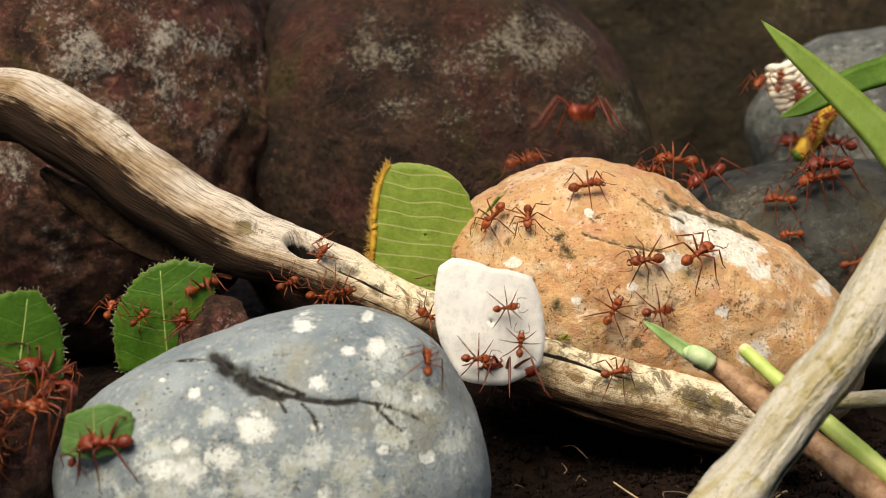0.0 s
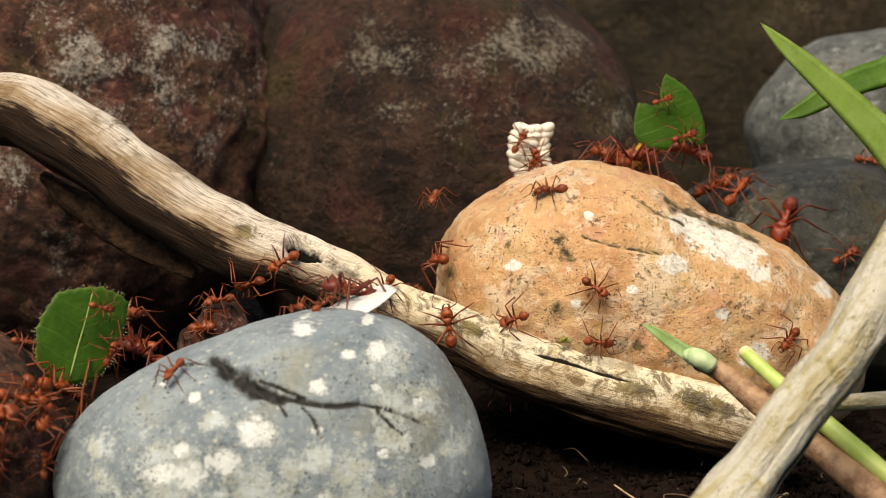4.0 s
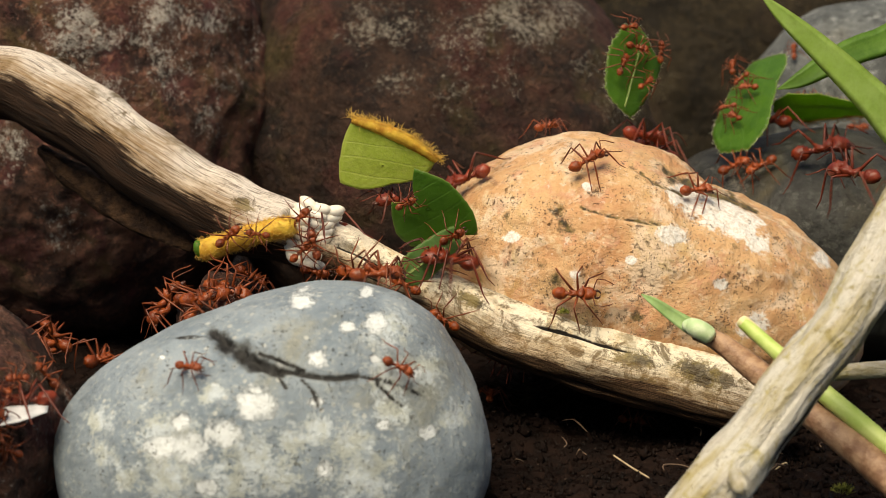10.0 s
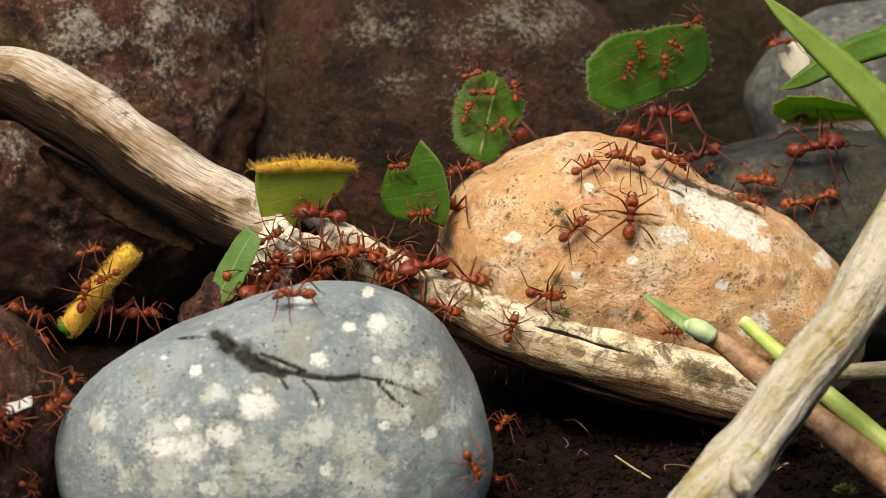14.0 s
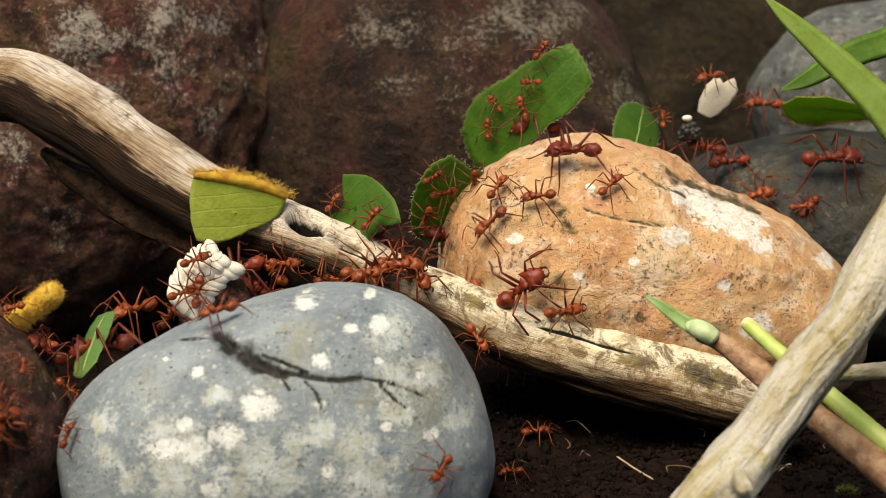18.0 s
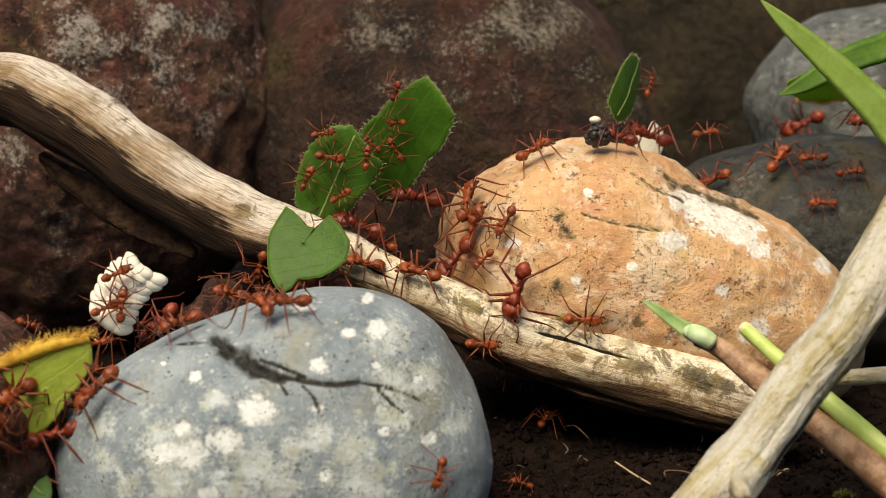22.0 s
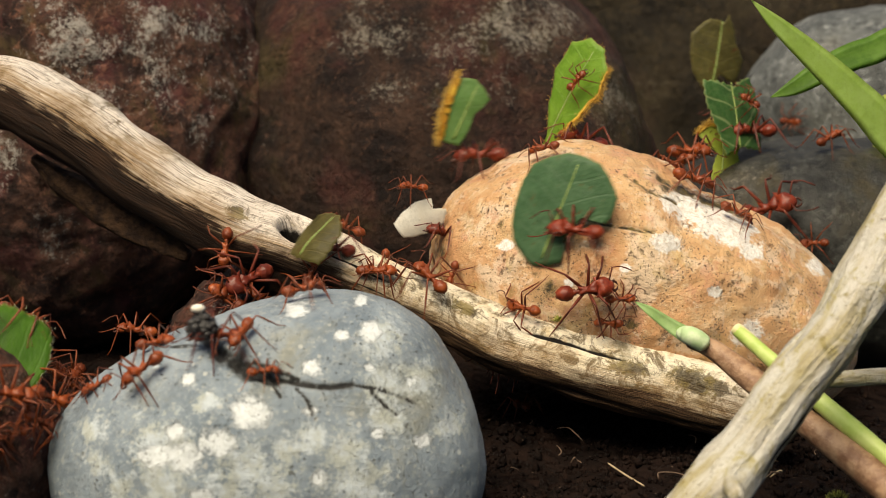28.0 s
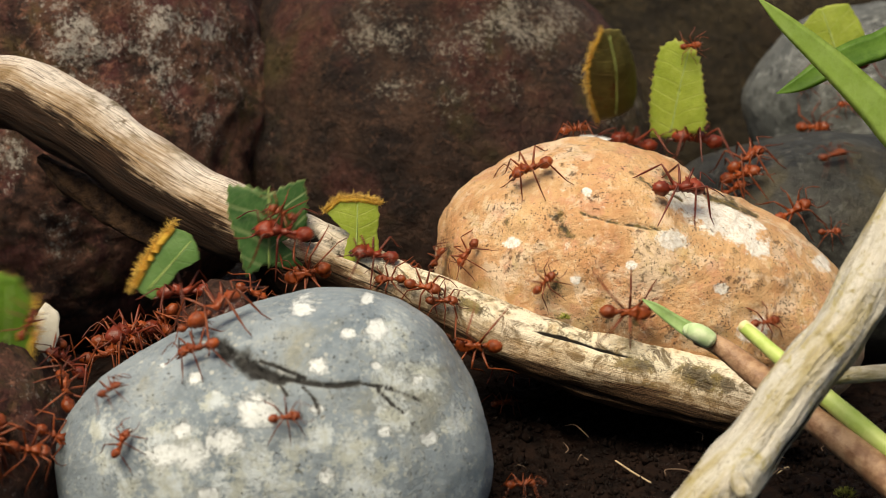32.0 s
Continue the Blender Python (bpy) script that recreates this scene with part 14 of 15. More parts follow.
    march(worker(0.83), [at(0, -56.1, -24.3, 18.1, 68, -32, 39), at(2.99, -56.1, -24.3, 18.1, 68, -32, 39), at(3.65, -54.1, -21.8, 20.3, 58, 12, 53), at(4.72, -52.1, -16.7, 21.1, 12, 32, 10), at(5.45, -52, -16.4, 21.1, 37, -3, 71), at(6.34, -47.8, 3.6, 18.6, 12, -21, 71), at(7.37, -47.4, 3.9, 18.2, 20, -12, 42), at(7.74, -45.9, 6.4, 18.8, 17, -17, 56), at(8.86, -45.4, 6.4, 17.2, 23, -7, 28), at(9.5, -37.8, 12, 20.3, 31, -53, -22), at(10.96, -26.9, -17.6, 28.1, 14, -15, 10), at(12.25, -26.6, -17.8, 28.1, 11, -22, 18), at(12.86, -27.5, -0.3, 26.4, 21, 7, 47), at(13.47, -28.3, 17.2, 24.6, 47, 26, 85), at(13.96, -20.8, 21.1, 27.5, -20, 22, 20), at(14.6, -20.6, 21.1, 27.4, -23, 19, 12), at(15.15, -16.6, 20.1, 27.3, 15, 6, 12), at(15.69, -12.7, 19.1, 27.2, 53, -4, 5), at(16.76, -3.7, 18.6, 26.8, 29, -19, 21), at(17.11, -1.8, 17.8, 26.4, 25, 20, -33), at(17.79, 4.5, 15.6, 22.9, 70, 13, -17), at(18.14, 0.2, 28.6, 25.3, 38, -12, 34), at(18.49, -4, 41.5, 27.7, 0, 0, 90), at(19.39, 11.9, 81.4, 23.9, 0, 0, 90), at(32, 11.9, 81.4, 23.9, 0, 0, 90)])
    march(worker(0.98), [at(0, -56.8, -23.9, 19.5, 59, 11, 15), at(4.11, -56.8, -23.9, 19.5, 59, 11, 15), at(5.12, -51.5, -18.4, 19.2, 54, 49, 31), at(5.9, -51.3, -18.1, 19, 71, 35, 50), at(6.29, -50.6, -17.1, 17.2, 53, 43, 42), at(6.91, -50.4, -17.1, 16.8, 63, 4, 78), at(7.53, -50.2, -17.1, 16.4, 47, -34, 114), at(7.89, -50.8, -8.8, 16.4, 45, 2, 93), at(8.25, -51.3, -0.5, 16.5, 27, 35, 66), at(9.57, -50.6, 0, 15.3, 34, 28, 80), at(10.41, -43.3, 8.2, 17.6, 17, -17, 55), at(10.6, -40.5, 10.1, 18.9, 9, -37, 30), at(10.79, -37.8, 12, 20.3, 14, -58, -2), at(11.59, -27.9, -19.1, 27.3, 14, -17, 36), at(12.27, -28.6, 17.6, 25.3, 1, 41, 22), at(13.74, -28.6, 17.6, 25.3, 38, 17, 89), at(14.03, -24.4, 19.1, 26.7, 39, -33, 57), at(14.31, -20.2, 20.6, 28.1, 107, -63, -29), at(15.4, -20, 20.5, 28.2, 94, -3, -14), at(16.3, -10.8, 19.5, 28.2, 45, 10, 12), at(16.89, -8.5, 22.2, 27.5, 8, 16, 3), at(17.47, -6.2, 24.9, 26.7, -31, 15, -8), at(17.77, -4.7, 21.3, 26.4, 7, 22, -31), at(18.07, -3.3, 17.8, 26.1, 45, 41, -46), at(18.42, -1.2, 16.5, 23.9, 30, 44, -46), at(19.82, -0.8, 16.7, 24.4, 63, 52, -28), at(20.05, -1.4, 25, 25.5, 56, 21, 10), at(20.29, -2, 33.2, 26.6, 31, 0, 48), at(20.52, -2.7, 41.5, 27.7, 0, 0, 90), at(21.42, 8.2, 81.4, 23.9, 0, 0, 90), at(32, 8.2, 81.4, 23.9, 0, 0, 90)])
    march(worker(0.73), [at(0, 11.4, 81.4, 23.9, 0, 0, 90), at(7.07, 11.4, 81.4, 23.9, 0, 0, 90), at(7.97, -4.8, 41.5, 27.7, 0, 0, 90), at(8.32, -0.1, 28.7, 25.9, -28, -17, 125), at(8.67, 4.7, 15.9, 24, -62, -13, 165), at(9.4, 0.5, 16.8, 24.8, -75, -17, 168), at(10.68, -8.4, 18.5, 26, -70, -36, 160), at(11.84, -8, 18.7, 26.1, -40, -22, 156), at(12.81, -14.3, -18.4, 30.4, -8, 12, -162), at(13.29, -18.1, -18.7, 30, -13, 5, 177), at(15, -18, -18.7, 30, -12, 8, -172), at(15.7, -22.6, -19.1, 29, -15, 13, 168), at(17.42, -22.4, -19, 29.1, -15, 10, 165), at(18.05, -28.5, -17.4, 27.8, -8, 16, -154), at(19.14, -37.8, 12.1, 20.8, -19, 57, -172), at(20.52, -45.9, 6.2, 17.8, -24, 2, -164), at(21.25, -51.6, -1.8, 18.1, -16, -30, -135), at(21.46, -51.3, -9.6, 18.6, -48, 10, -104), at(21.68, -51, -17.5, 19, -65, 58, -90), at(22.66, -50.9, -17.3, 19, -75, 27, -105), at(22.88, -52, -19.4, 18.6, -71, -7, -127), at(23.1, -53, -21.5, 18.1, -51, -36, -159), at(23.81, -56.8, -24.4, 18.4, -71, -5, -172), at(32, -56.8, -24.4, 18.4, -71, -5, -172)])
    march(worker(0.85), [at(0, 10.7, 81.4, 23.9, 0, 0, 90), at(11.34, 10.7, 81.4, 23.9, 0, 0, 90), at(12.24, -1.5, 41.5, 27.7, 0, 0, 90), at(12.59, 0.8, 28.8, 25.9, -30, -15, 127), at(12.94, 3.2, 16.2, 24.2, -63, -7, 167), at(13.46, -0.7, 17.2, 25.7, -55, -7, 174), at(14.17, -7.9, 18.5, 25.8, -67, -12, 171), at(14.81, -11.8, -18.3, 30.5, -15, -1, 174), at(15.9, -11.7, -18.2, 30.5, -15, 4, -157), at(17.28, -21.3, 21, 27.8, 28, -9, 169), at(18.27, -28.6, 17.5, 25.3, 20, -37, 169), at(19.34, -36.1, 14.1, 24.1, -10, 7, 165), at(21.31, -35.5, 14.5, 24.5, -2, 32, -144), at(21.81, -31.9, -17.2, 26.8, 5, 21, -150), at(23.5, -44.4, 7.5, 17.9, -17, 16, -126), at(24.25, -52.1, -0.3, 18, -13, -42, -135), at(24.99, -51, -8.1, 17.2, -41, -9, -97), at(25.72, -50, -15.9, 16.3, -47, 31, -74), at(26.2, -52.1, -19.3, 17.6, -60, 16, -115), at(26.68, -54.2, -22.8, 18.9, -59, -4, -151), at(27.25, -55.1, -24.9, 15, -52, 8, -143), at(28.62, -55.2, -24.7, 15.3, -25, 36, -104), at(32, -55.2, -24.7, 15.3, -25, 36, -104)])
    march(worker(0.62), [at(0, 11.8, 81.4, 23.9, 0, 0, 90), at(13.49, 11.8, 81.4, 23.9, 0, 0, 90), at(14.39, -4.9, 41.5, 27.7, 0, 0, 90), at(14.74, 0.5, 28.2, 24.8, -31, -12, 131), at(15.09, 5.9, 14.9, 21.8, -63, -1, 173), at(16.33, -2, 17.2, 25.6, -68, -14, 163), at(16.84, -5.7, -17.3, 29.2, -28, -11, -150), at(17.43, -10.5, 1.2, 28, -63, -1, -173), at(18.01, -15.3, 19.8, 26.7, -99, -6, 163), at(18.37, -18.2, 20.5, 27.1, -36, -5, 170), at(18.72, -21.1, 21.2, 27.5, 27, -11, 174), at(20.05, -20.8, 21.2, 27.5, 29, -5, 163), at(20.87, -28.6, 17.6, 25.3, 29, -31, 153), at(21.76, -28.6, 17.6, 25.3, -23, -35, -125), at(22.89, -31.1, 13.9, 24.3, -38, 2, -160), at(24.03, -33.6, 10.3, 23.3, -74, 21, 153), at(24.94, -37.8, 12, 20.5, -30, 54, 159), at(25.95, -44.2, 7.3, 17.3, -22, -8, 173), at(27.34, -43.5, 7.7, 17.6, -18, 15, -130), at(28.16, -41.2, -20.8, 20.3, -23, 32, -173), at(28.47, -46.2, -11.2, 18.5, -29, 4, -141), at(28.77, -51.1, -1.5, 16.6, -49, -17, -106), at(29.77, -52.3, -22.1, 16.9, -43, 10, -106), at(30.72, -57.2, -25.9, 16.2, -53, 2, -135), at(31.84, -57.8, -26.3, 16.1, -59, -4, -153), at(32, -57.8, -26.3, 16.1, -59, -4, -153)])
    march(worker(0.81), [at(0, -57.5, -26.7, 14.9, 40, -48, 62), at(16.32, -57.5, -26.7, 14.9, 40, -48, 62), at(16.85, -56, -24.2, 18.3, 49, -57, 55), at(18.46, -55.5, -23.9, 18.4, 72, 1, 26), at(20.32, -50.3, -16.3, 18.1, 79, -32, 68), at(20.72, -50.5, -7.5, 16.4, 47, 10, 56), at(21.12, -50.7, 1.3, 14.7, -4, 35, 17), at(22.37, -45.5, 7.1, 20.4, 18, -15, 50), at(23.38, -37.7, 12.2, 21.2, 11, -46, -1), at(25.21, -32, 11.2, 26.1, 58, -6, -9), at(26.31, -31.5, 11.2, 26.3, 37, -29, 22), at(26.66, -30.2, 14.3, 26, 15, 8, 16), at(27, -28.8, 17.4, 25.8, -17, 38, -7), at(28.19, -14.4, -15.9, 30.8, 10, -8, 11), at(29.06, -11, 18.9, 26.9, 75, -2, -4), at(29.92, -4.1, 17.8, 25.9, 44, 20, -29), at(31.29, -4.5, 17.8, 25.9, 47, -8, -4), at(31.72, -2.6, 17.1, 25.3, 49, 12, -13), at(32, -2.6, 17.1, 25.3, 49, 12, -13)])
    march(worker(0.86), [at(0, -56.8, -26.1, 15.4, 57, -19, 47), at(17.62, -56.8, -26.1, 15.4, 57, -19, 47), at(18.28, -52.5, -22.3, 16.9, 45, -22, 58), at(19.42, -52.5, -22.3, 17, 49, 8, 31), at(20.05, -51.1, -17.5, 17.3, 50, -4, 64), at(20.67, -49.8, -12.6, 17.6, 44, -14, 99), at(21.02, -51.2, -1, 16.5, 46, -8, 112), at(21.36, -51.2, -0.8, 16.5, 43, 18, 87), at(21.71, -51.2, -0.7, 16.4, 27, 39, 53), at(22.68, -42.6, 8.9, 18.1, 22, -9, 32), at(24.05, -35.8, -19.8, 24.2, -3, -28, 38), at(24.41, -37.8, 12, 20.5, 18, -57, -7), at(25.63, -37.8, 12, 20.5, 18, -57, -6), at(26.37, -34.1, 11.5, 22.4, 49, -23, 8), at(27.11, -30.5, 11, 24.3, 85, 0, 36), at(27.52, -29.2, 14, 24, 38, 30, 23), at(27.93, -27.9, 16.9, 23.7, -26, 37, -14), at(28.86, -22.5, 18.7, 25.1, 40, 1, 3), at(29.78, -17.2, 20.5, 26.6, 105, -29, -22), at(29.96, -14.9, 2.3, 28.8, 57, -9, -22), at(30.13, -12.7, -15.9, 31, 10, 5, -36), at(30.55, -9.3, 1.2, 28.4, 41, -2, -20), at(30.96, -5.8, 18.3, 25.9, 70, -15, -10), at(31.31, -3.5, 29.9, 26.8, 31, -24, 44), at(31.66, -1.2, 41.5, 27.7, 0, 0, 90), at(32, 8.7, 81.4, 23.9, 0, 0, 90)])
    march(worker(0.91), [at(0, 12.1, 81.4, 23.9, 0, 0, 90), at(18.42, 12.1, 81.4, 23.9, 0, 0, 90), at(19.32, -4.6, 41.5, 27.7, 0, 0, 90), at(19.67, 0, 28.6, 25.6, -33, -8, 134), at(20.02, 4.5, 15.8, 23.6, -62, 9, 176), at(20.78, -0.4, 16.4, 23.4, -76, -8, 171), at(21.43, -8, 18.4, 25.7, -67, 3, 177), at(21.98, -11.9, 19.3, 27.7, -33, -7, -164), at(23.06, -20.3, 21.1, 27.3, 29, -9, 171), at(23.5, -28.6, 17.6, 25.3, 15, -39, 176), at(23.94, -30.3, 13.8, 24.6, -24, 1, -173), at(24.38, -32, 10.1, 23.9, 114, 141, -12), at(25.18, -37.8, 12, 20.3, -32, 53, 156), at(25.43, -41.7, 9.3, 20.1, -17, 35, -162), at(25.68, -45.6, 6.6, 19.8, -19, 15, -132), at(26.07, -43.4, 1, 15, 36, 19, -154), at(26.47, -47, -8, 16.7, -21, 10, -133), at(26.86, -50.7, -16.9, 18.3, -78, 21, -114), at(27.48, -53.2, -21.5, 19.1, -58, 22, -112), at(28.33, -56.8, -26.1, 15.5, -54, 30, -125), at(32, -56.8, -26.1, 15.5, -54, 30, -125)])
    march(worker(0.98), [at(0, 12.1, 81.4, 23.9, 0, 0, 90), at(19.34, 12.1, 81.4, 23.9, 0, 0, 90), at(20.24, -2.1, 41.5, 27.7, 0, 0, 90), at(20.94, 1.9, 16.8, 25.1, -18, -46, 113), at(21.29, 0.2, 17.5, 25.9, -13, -22, 144), at(22.59, -6.4, 18.8, 26.8, -66, -8, 161), at(23.68, -14.2, 19.5, 28, 73, -169, -9), at(24.73, -16.5, 1.2, 29.1, -58, 5, 178), at(25.79, -18.8, -17.1, 30.2, -6, 10, -165), at(27.19, -28.8, 12.5, 25.1, -42, -14, -178), at(27.66, -30.6, 11.4, 25.3, -58, -39, -142), at(28.56, -31.2, 11.1, 25.5, -45, -7, -165), at(29.47, -31.8, 10.9, 25.7, -46, 28, 177), at(30.65, -37.7, 12.2, 21.1, -22, 54, 161), at(32, -37.7, 12.2, 21.1, -22, 54, 161)])
    march(worker(0.75), [at(0, -56.9, -26.1, 15.6, 52, -4, 36), at(22.31, -56.9, -26.1, 15.6, 52, -4, 36), at(23.92, -50.1, -19.3, 14.9, 57, -16, 81), at(24.73, -51.2, -2.3, 17.4, 47, 2, 111), at(24.95, -51.6, -0.6, 17.1, 29, -27, 57), at(25.18, -52, 1.1, 16.8, 53, -56, -19), at(25.8, -44.6, 7.3, 18.6, 18, -16, 52), at(27.37, -43.7, 7.7, 19, 24, 2, 6), at(28.19, -31.6, -19.4, 26.2, 27, -10, -9), at(29.54, -27.1, -11.8, 28.5, -8, -16, 27), at(29.81, -27.8, 2.8, 26.8, -9, 19, 8), at(30.09, -28.5, 17.3, 25.1, -28, 50, -22), at(31.56, -28.1, 14.2, 25, 34, 34, 23), at(32, -28.1, 14.2, 25, 34, 34, 23)])
    march(worker(0.63), [at(0, -58, -25.9, 17, 43, -3, 29), at(23.02, -58, -25.9, 17, 43, -3, 29), at(24.98, -53.4, -21.6, 19.2, 52, 37, 30), at(26.43, -53.1, -21.1, 19.3, 58, -9, 69), at(27.43, -51.6, -3, 18.8, 43, 7, 94), at(27.65, -51.4, -2, 17.7, 21, 39, 46), at(27.86, -51.2, -0.9, 16.6, -28, 39, -26), at(28.61, -44.1, -10.5, 20, -1, 11, -22), at(29.37, -37, -20, 23.4, 25, -15, -30), at(30.21, -36.7, -20.4, 23.4, 15, -28, 7), at(30.56, -19.7, 10.5, 25.6, 2, -16, 51), at(30.91, -2.7, 41.5, 27.7, 0, 0, 90), at(31.81, 11.5, 81.4, 23.9, 0, 0, 90), at(32, 11.5, 81.4, 23.9, 0, 0, 90)])
    march(worker(1.01), [at(0, -56.7, -25.4, 16.3, 52, 21, 22), at(24.53, -56.7, -25.4, 16.3, 52, 21, 22), at(25.62, -52.7, -22.3, 17.1, 39, 8, 25), at(26.28, -52.6, -22.3, 17.1, 39, 7, 27), at(28.26, -49.6, -13.1, 17.1, 52, 33, 41), at(29.16, -49.6, -13.2, 16.9, 63, -3, 72), at(29.53, -50.1, -5.9, 15.8, 35, 25, 48), at(29.91, -50.7, 1.4, 14.7, -9, 34, 7), at(31.04, -44.4, 7.4, 16.8, 21, -11, 38), at(31.74, -2.5, 41.5, 27.7, 0, 0, 90), at(32, 8.8, 81.4, 23.9, 0, 0, 90)])
    march(worker(0.66), [at(0, 10.9, 81.4, 23.9, 0, 0, 90), at(23.78, 10.9, 81.4, 23.9, 0, 0, 90), at(24.68, -4.6, 41.5, 27.7, 0, 0, 90), at(25.03, 1.4, 31.3, 26.3, -43, -6, 113), at(25.38, 7.4, 21, 24.8, -85, 5, 135), at(25.56, 4.4, 19.2, 25.2, -53, 10, 171), at(25.74, 1.4, 17.3, 25.5, -24, -5, -156), at(27.31, -9.5, 19.6, 27.6, -35, 21, -127), at(28.49, -9, 19.6, 27.5, -35, -16, 179), at(28.67, -10.7, 19.5, 28, -69, -4, 178), at(28.84, -12.4, 19.4, 28.5, 76, 175, -10), at(29.19, -15.2, 1.5, 29.4, -54, 15, -177), at(29.55, -17.9, -16.3, 30.4, -3, 11, -161), at(30.2, -28.3, 17.3, 24.6, -6, -52, -155), at(30.46, -30, 13.6, 24.3, -28, -12, -160), at(30.72, -31.7, 10, 24.1, -56, 22, 180), at(31.07, -35, 10.8, 22.7, -75, 32, -162), at(32, -35, 10.8, 22.7, -75, 32, -162)])
    march(worker(1.04), [at(0, 8.2, 81.4, 23.9, 0, 0, 90), at(25.57, 8.2, 81.4, 23.9, 0, 0, 90), at(26.47, -1.4, 41.5, 27.7, 0, 0, 90), at(26.82, 2.3, 28.9, 25.7, -16, -15, 128), at(27.17, 6, 16.4, 23.7, -38, -16, 171), at(28.26, -2.5, 17.9, 26.4, -13, -22, 126), at(29.83, -2.9, 17.5, 25.8, -61, 10, 173), at(30.24, -6, 18.1, 25, -44, -5, 177), at(30.71, -10.9, 19.1, 25.7, -78, -15, 168), at(31.19, -15.8, 20.2, 26.4, 67, -151, -14), at(31.63, -19.1, 20.1, 28.5, 85, 163, -15), at(32, -19.1, 20.1, 28.5, 85, 163, -15)])
    march(worker(0.97), [at(0, -56.4, -25.7, 15.5, 62, -15, 59), at(27.64, -56.4, -25.7, 15.5, 62, -15, 59), at(28.58, -53.7, -22.5, 18.1, 62, -29, 74), at(30.19, -50.2, -14.1, 18, 56, -60, 112), at(30.69, -48.5, -4.6, 17.7, 37, -36, 91), at(31.19, -46.8, 4.9, 17.4, 13, -20, 67), at(31.95, -46.5, 5.3, 17.5, 23, -5, 23), at(32, -46.5, 5.3, 17.5, 23, -5, 23)])
    march(worker(0.94), [at(0, -56, -24.4, 17.7, 62, 7, 21), at(29.7, -56, -24.4, 17.7, 62, 7, 21), at(30.83, -51.8, -20.7, 17.4, 52, 0, 56), at(31.3, -50.8, -16.6, 17.6, 52, -21, 85), at(31.77, -49.9, -12.5, 17.8, 40, -40, 120), at(32, -49.9, -12.5, 17.8, 40, -40, 120)])
    march(worker(1.02), [at(0, 38.1, 54.7, 41.5, -25, 1, 174), at(1.33, 38.1, 54.7, 41.5, -25, 1, 174), at(2.36, 38.9, 54.8, 41.5, -25, 3, 179), at(3.83, 27.1, 49.5, 42.6, 13, -15, 162), at(5.61, 16, 46.4, 43.7, 5, 15, 166), at(6.07, 11.4, 44.4, 42.3, 13, 10, 175), at(6.95, 11.7, 44.4, 42.4, 15, 11, -162), at(8.19, 2.2, 35.9, 36.3, 20, 24, -125), at(8.62, 2, 31.5, 32.2, -4, 55, -152), at(9.05, 1.7, 27.2, 28.1, -73, 61, 135), at(10.66, 1.7, 27.3, 27, 5, 76, -145), at(11.24, -5.7, 18.2, 25.9, 126, 124, 15), at(12.49, -5.4, 18.2, 25.8, -72, 24, 169), at(12.88, -8.6, 19.1, 26.7, -74, 20, 167), at(14, -8.2, 19.1, 26.8, -41, -28, 151), at(14.75, -13, 19.3, 27.9, -94, 10, 165), at(15.37, -20.9, 18.5, 26.7, -43, -10, -172), at(15.98, -28.7, 17.6, 25.4, 8, -41, -172), at(16.29, -29.8, 14.2, 25.4, -29, -16, -133), at(16.6, -31, 10.7, 25.3, -44, 22, -113), at(17.08, -35.2, 11.4, 24, -27, 15, -166), at(18.13, -44.1, 8.4, 21.4, -20, 12, -139), at(18.86, -45.9, 6.2, 17.5, -19, 14, -134), at(20.06, -51.2, -16.1, 20.2, -41, -39, -148), at(20.96, -53.7, -21.6, 19.8, -50, -41, -160), at(21.77, -53.6, -21.4, 19.8, -61, -5, -128), at(22.57, -53.4, -21.2, 19.9, -51, 31, -98), at(23.4, -55.1, -24.7, 15.2, -38, 39, -111), at(32, -55.1, -24.7, 15.2, -38, 39, -111)])
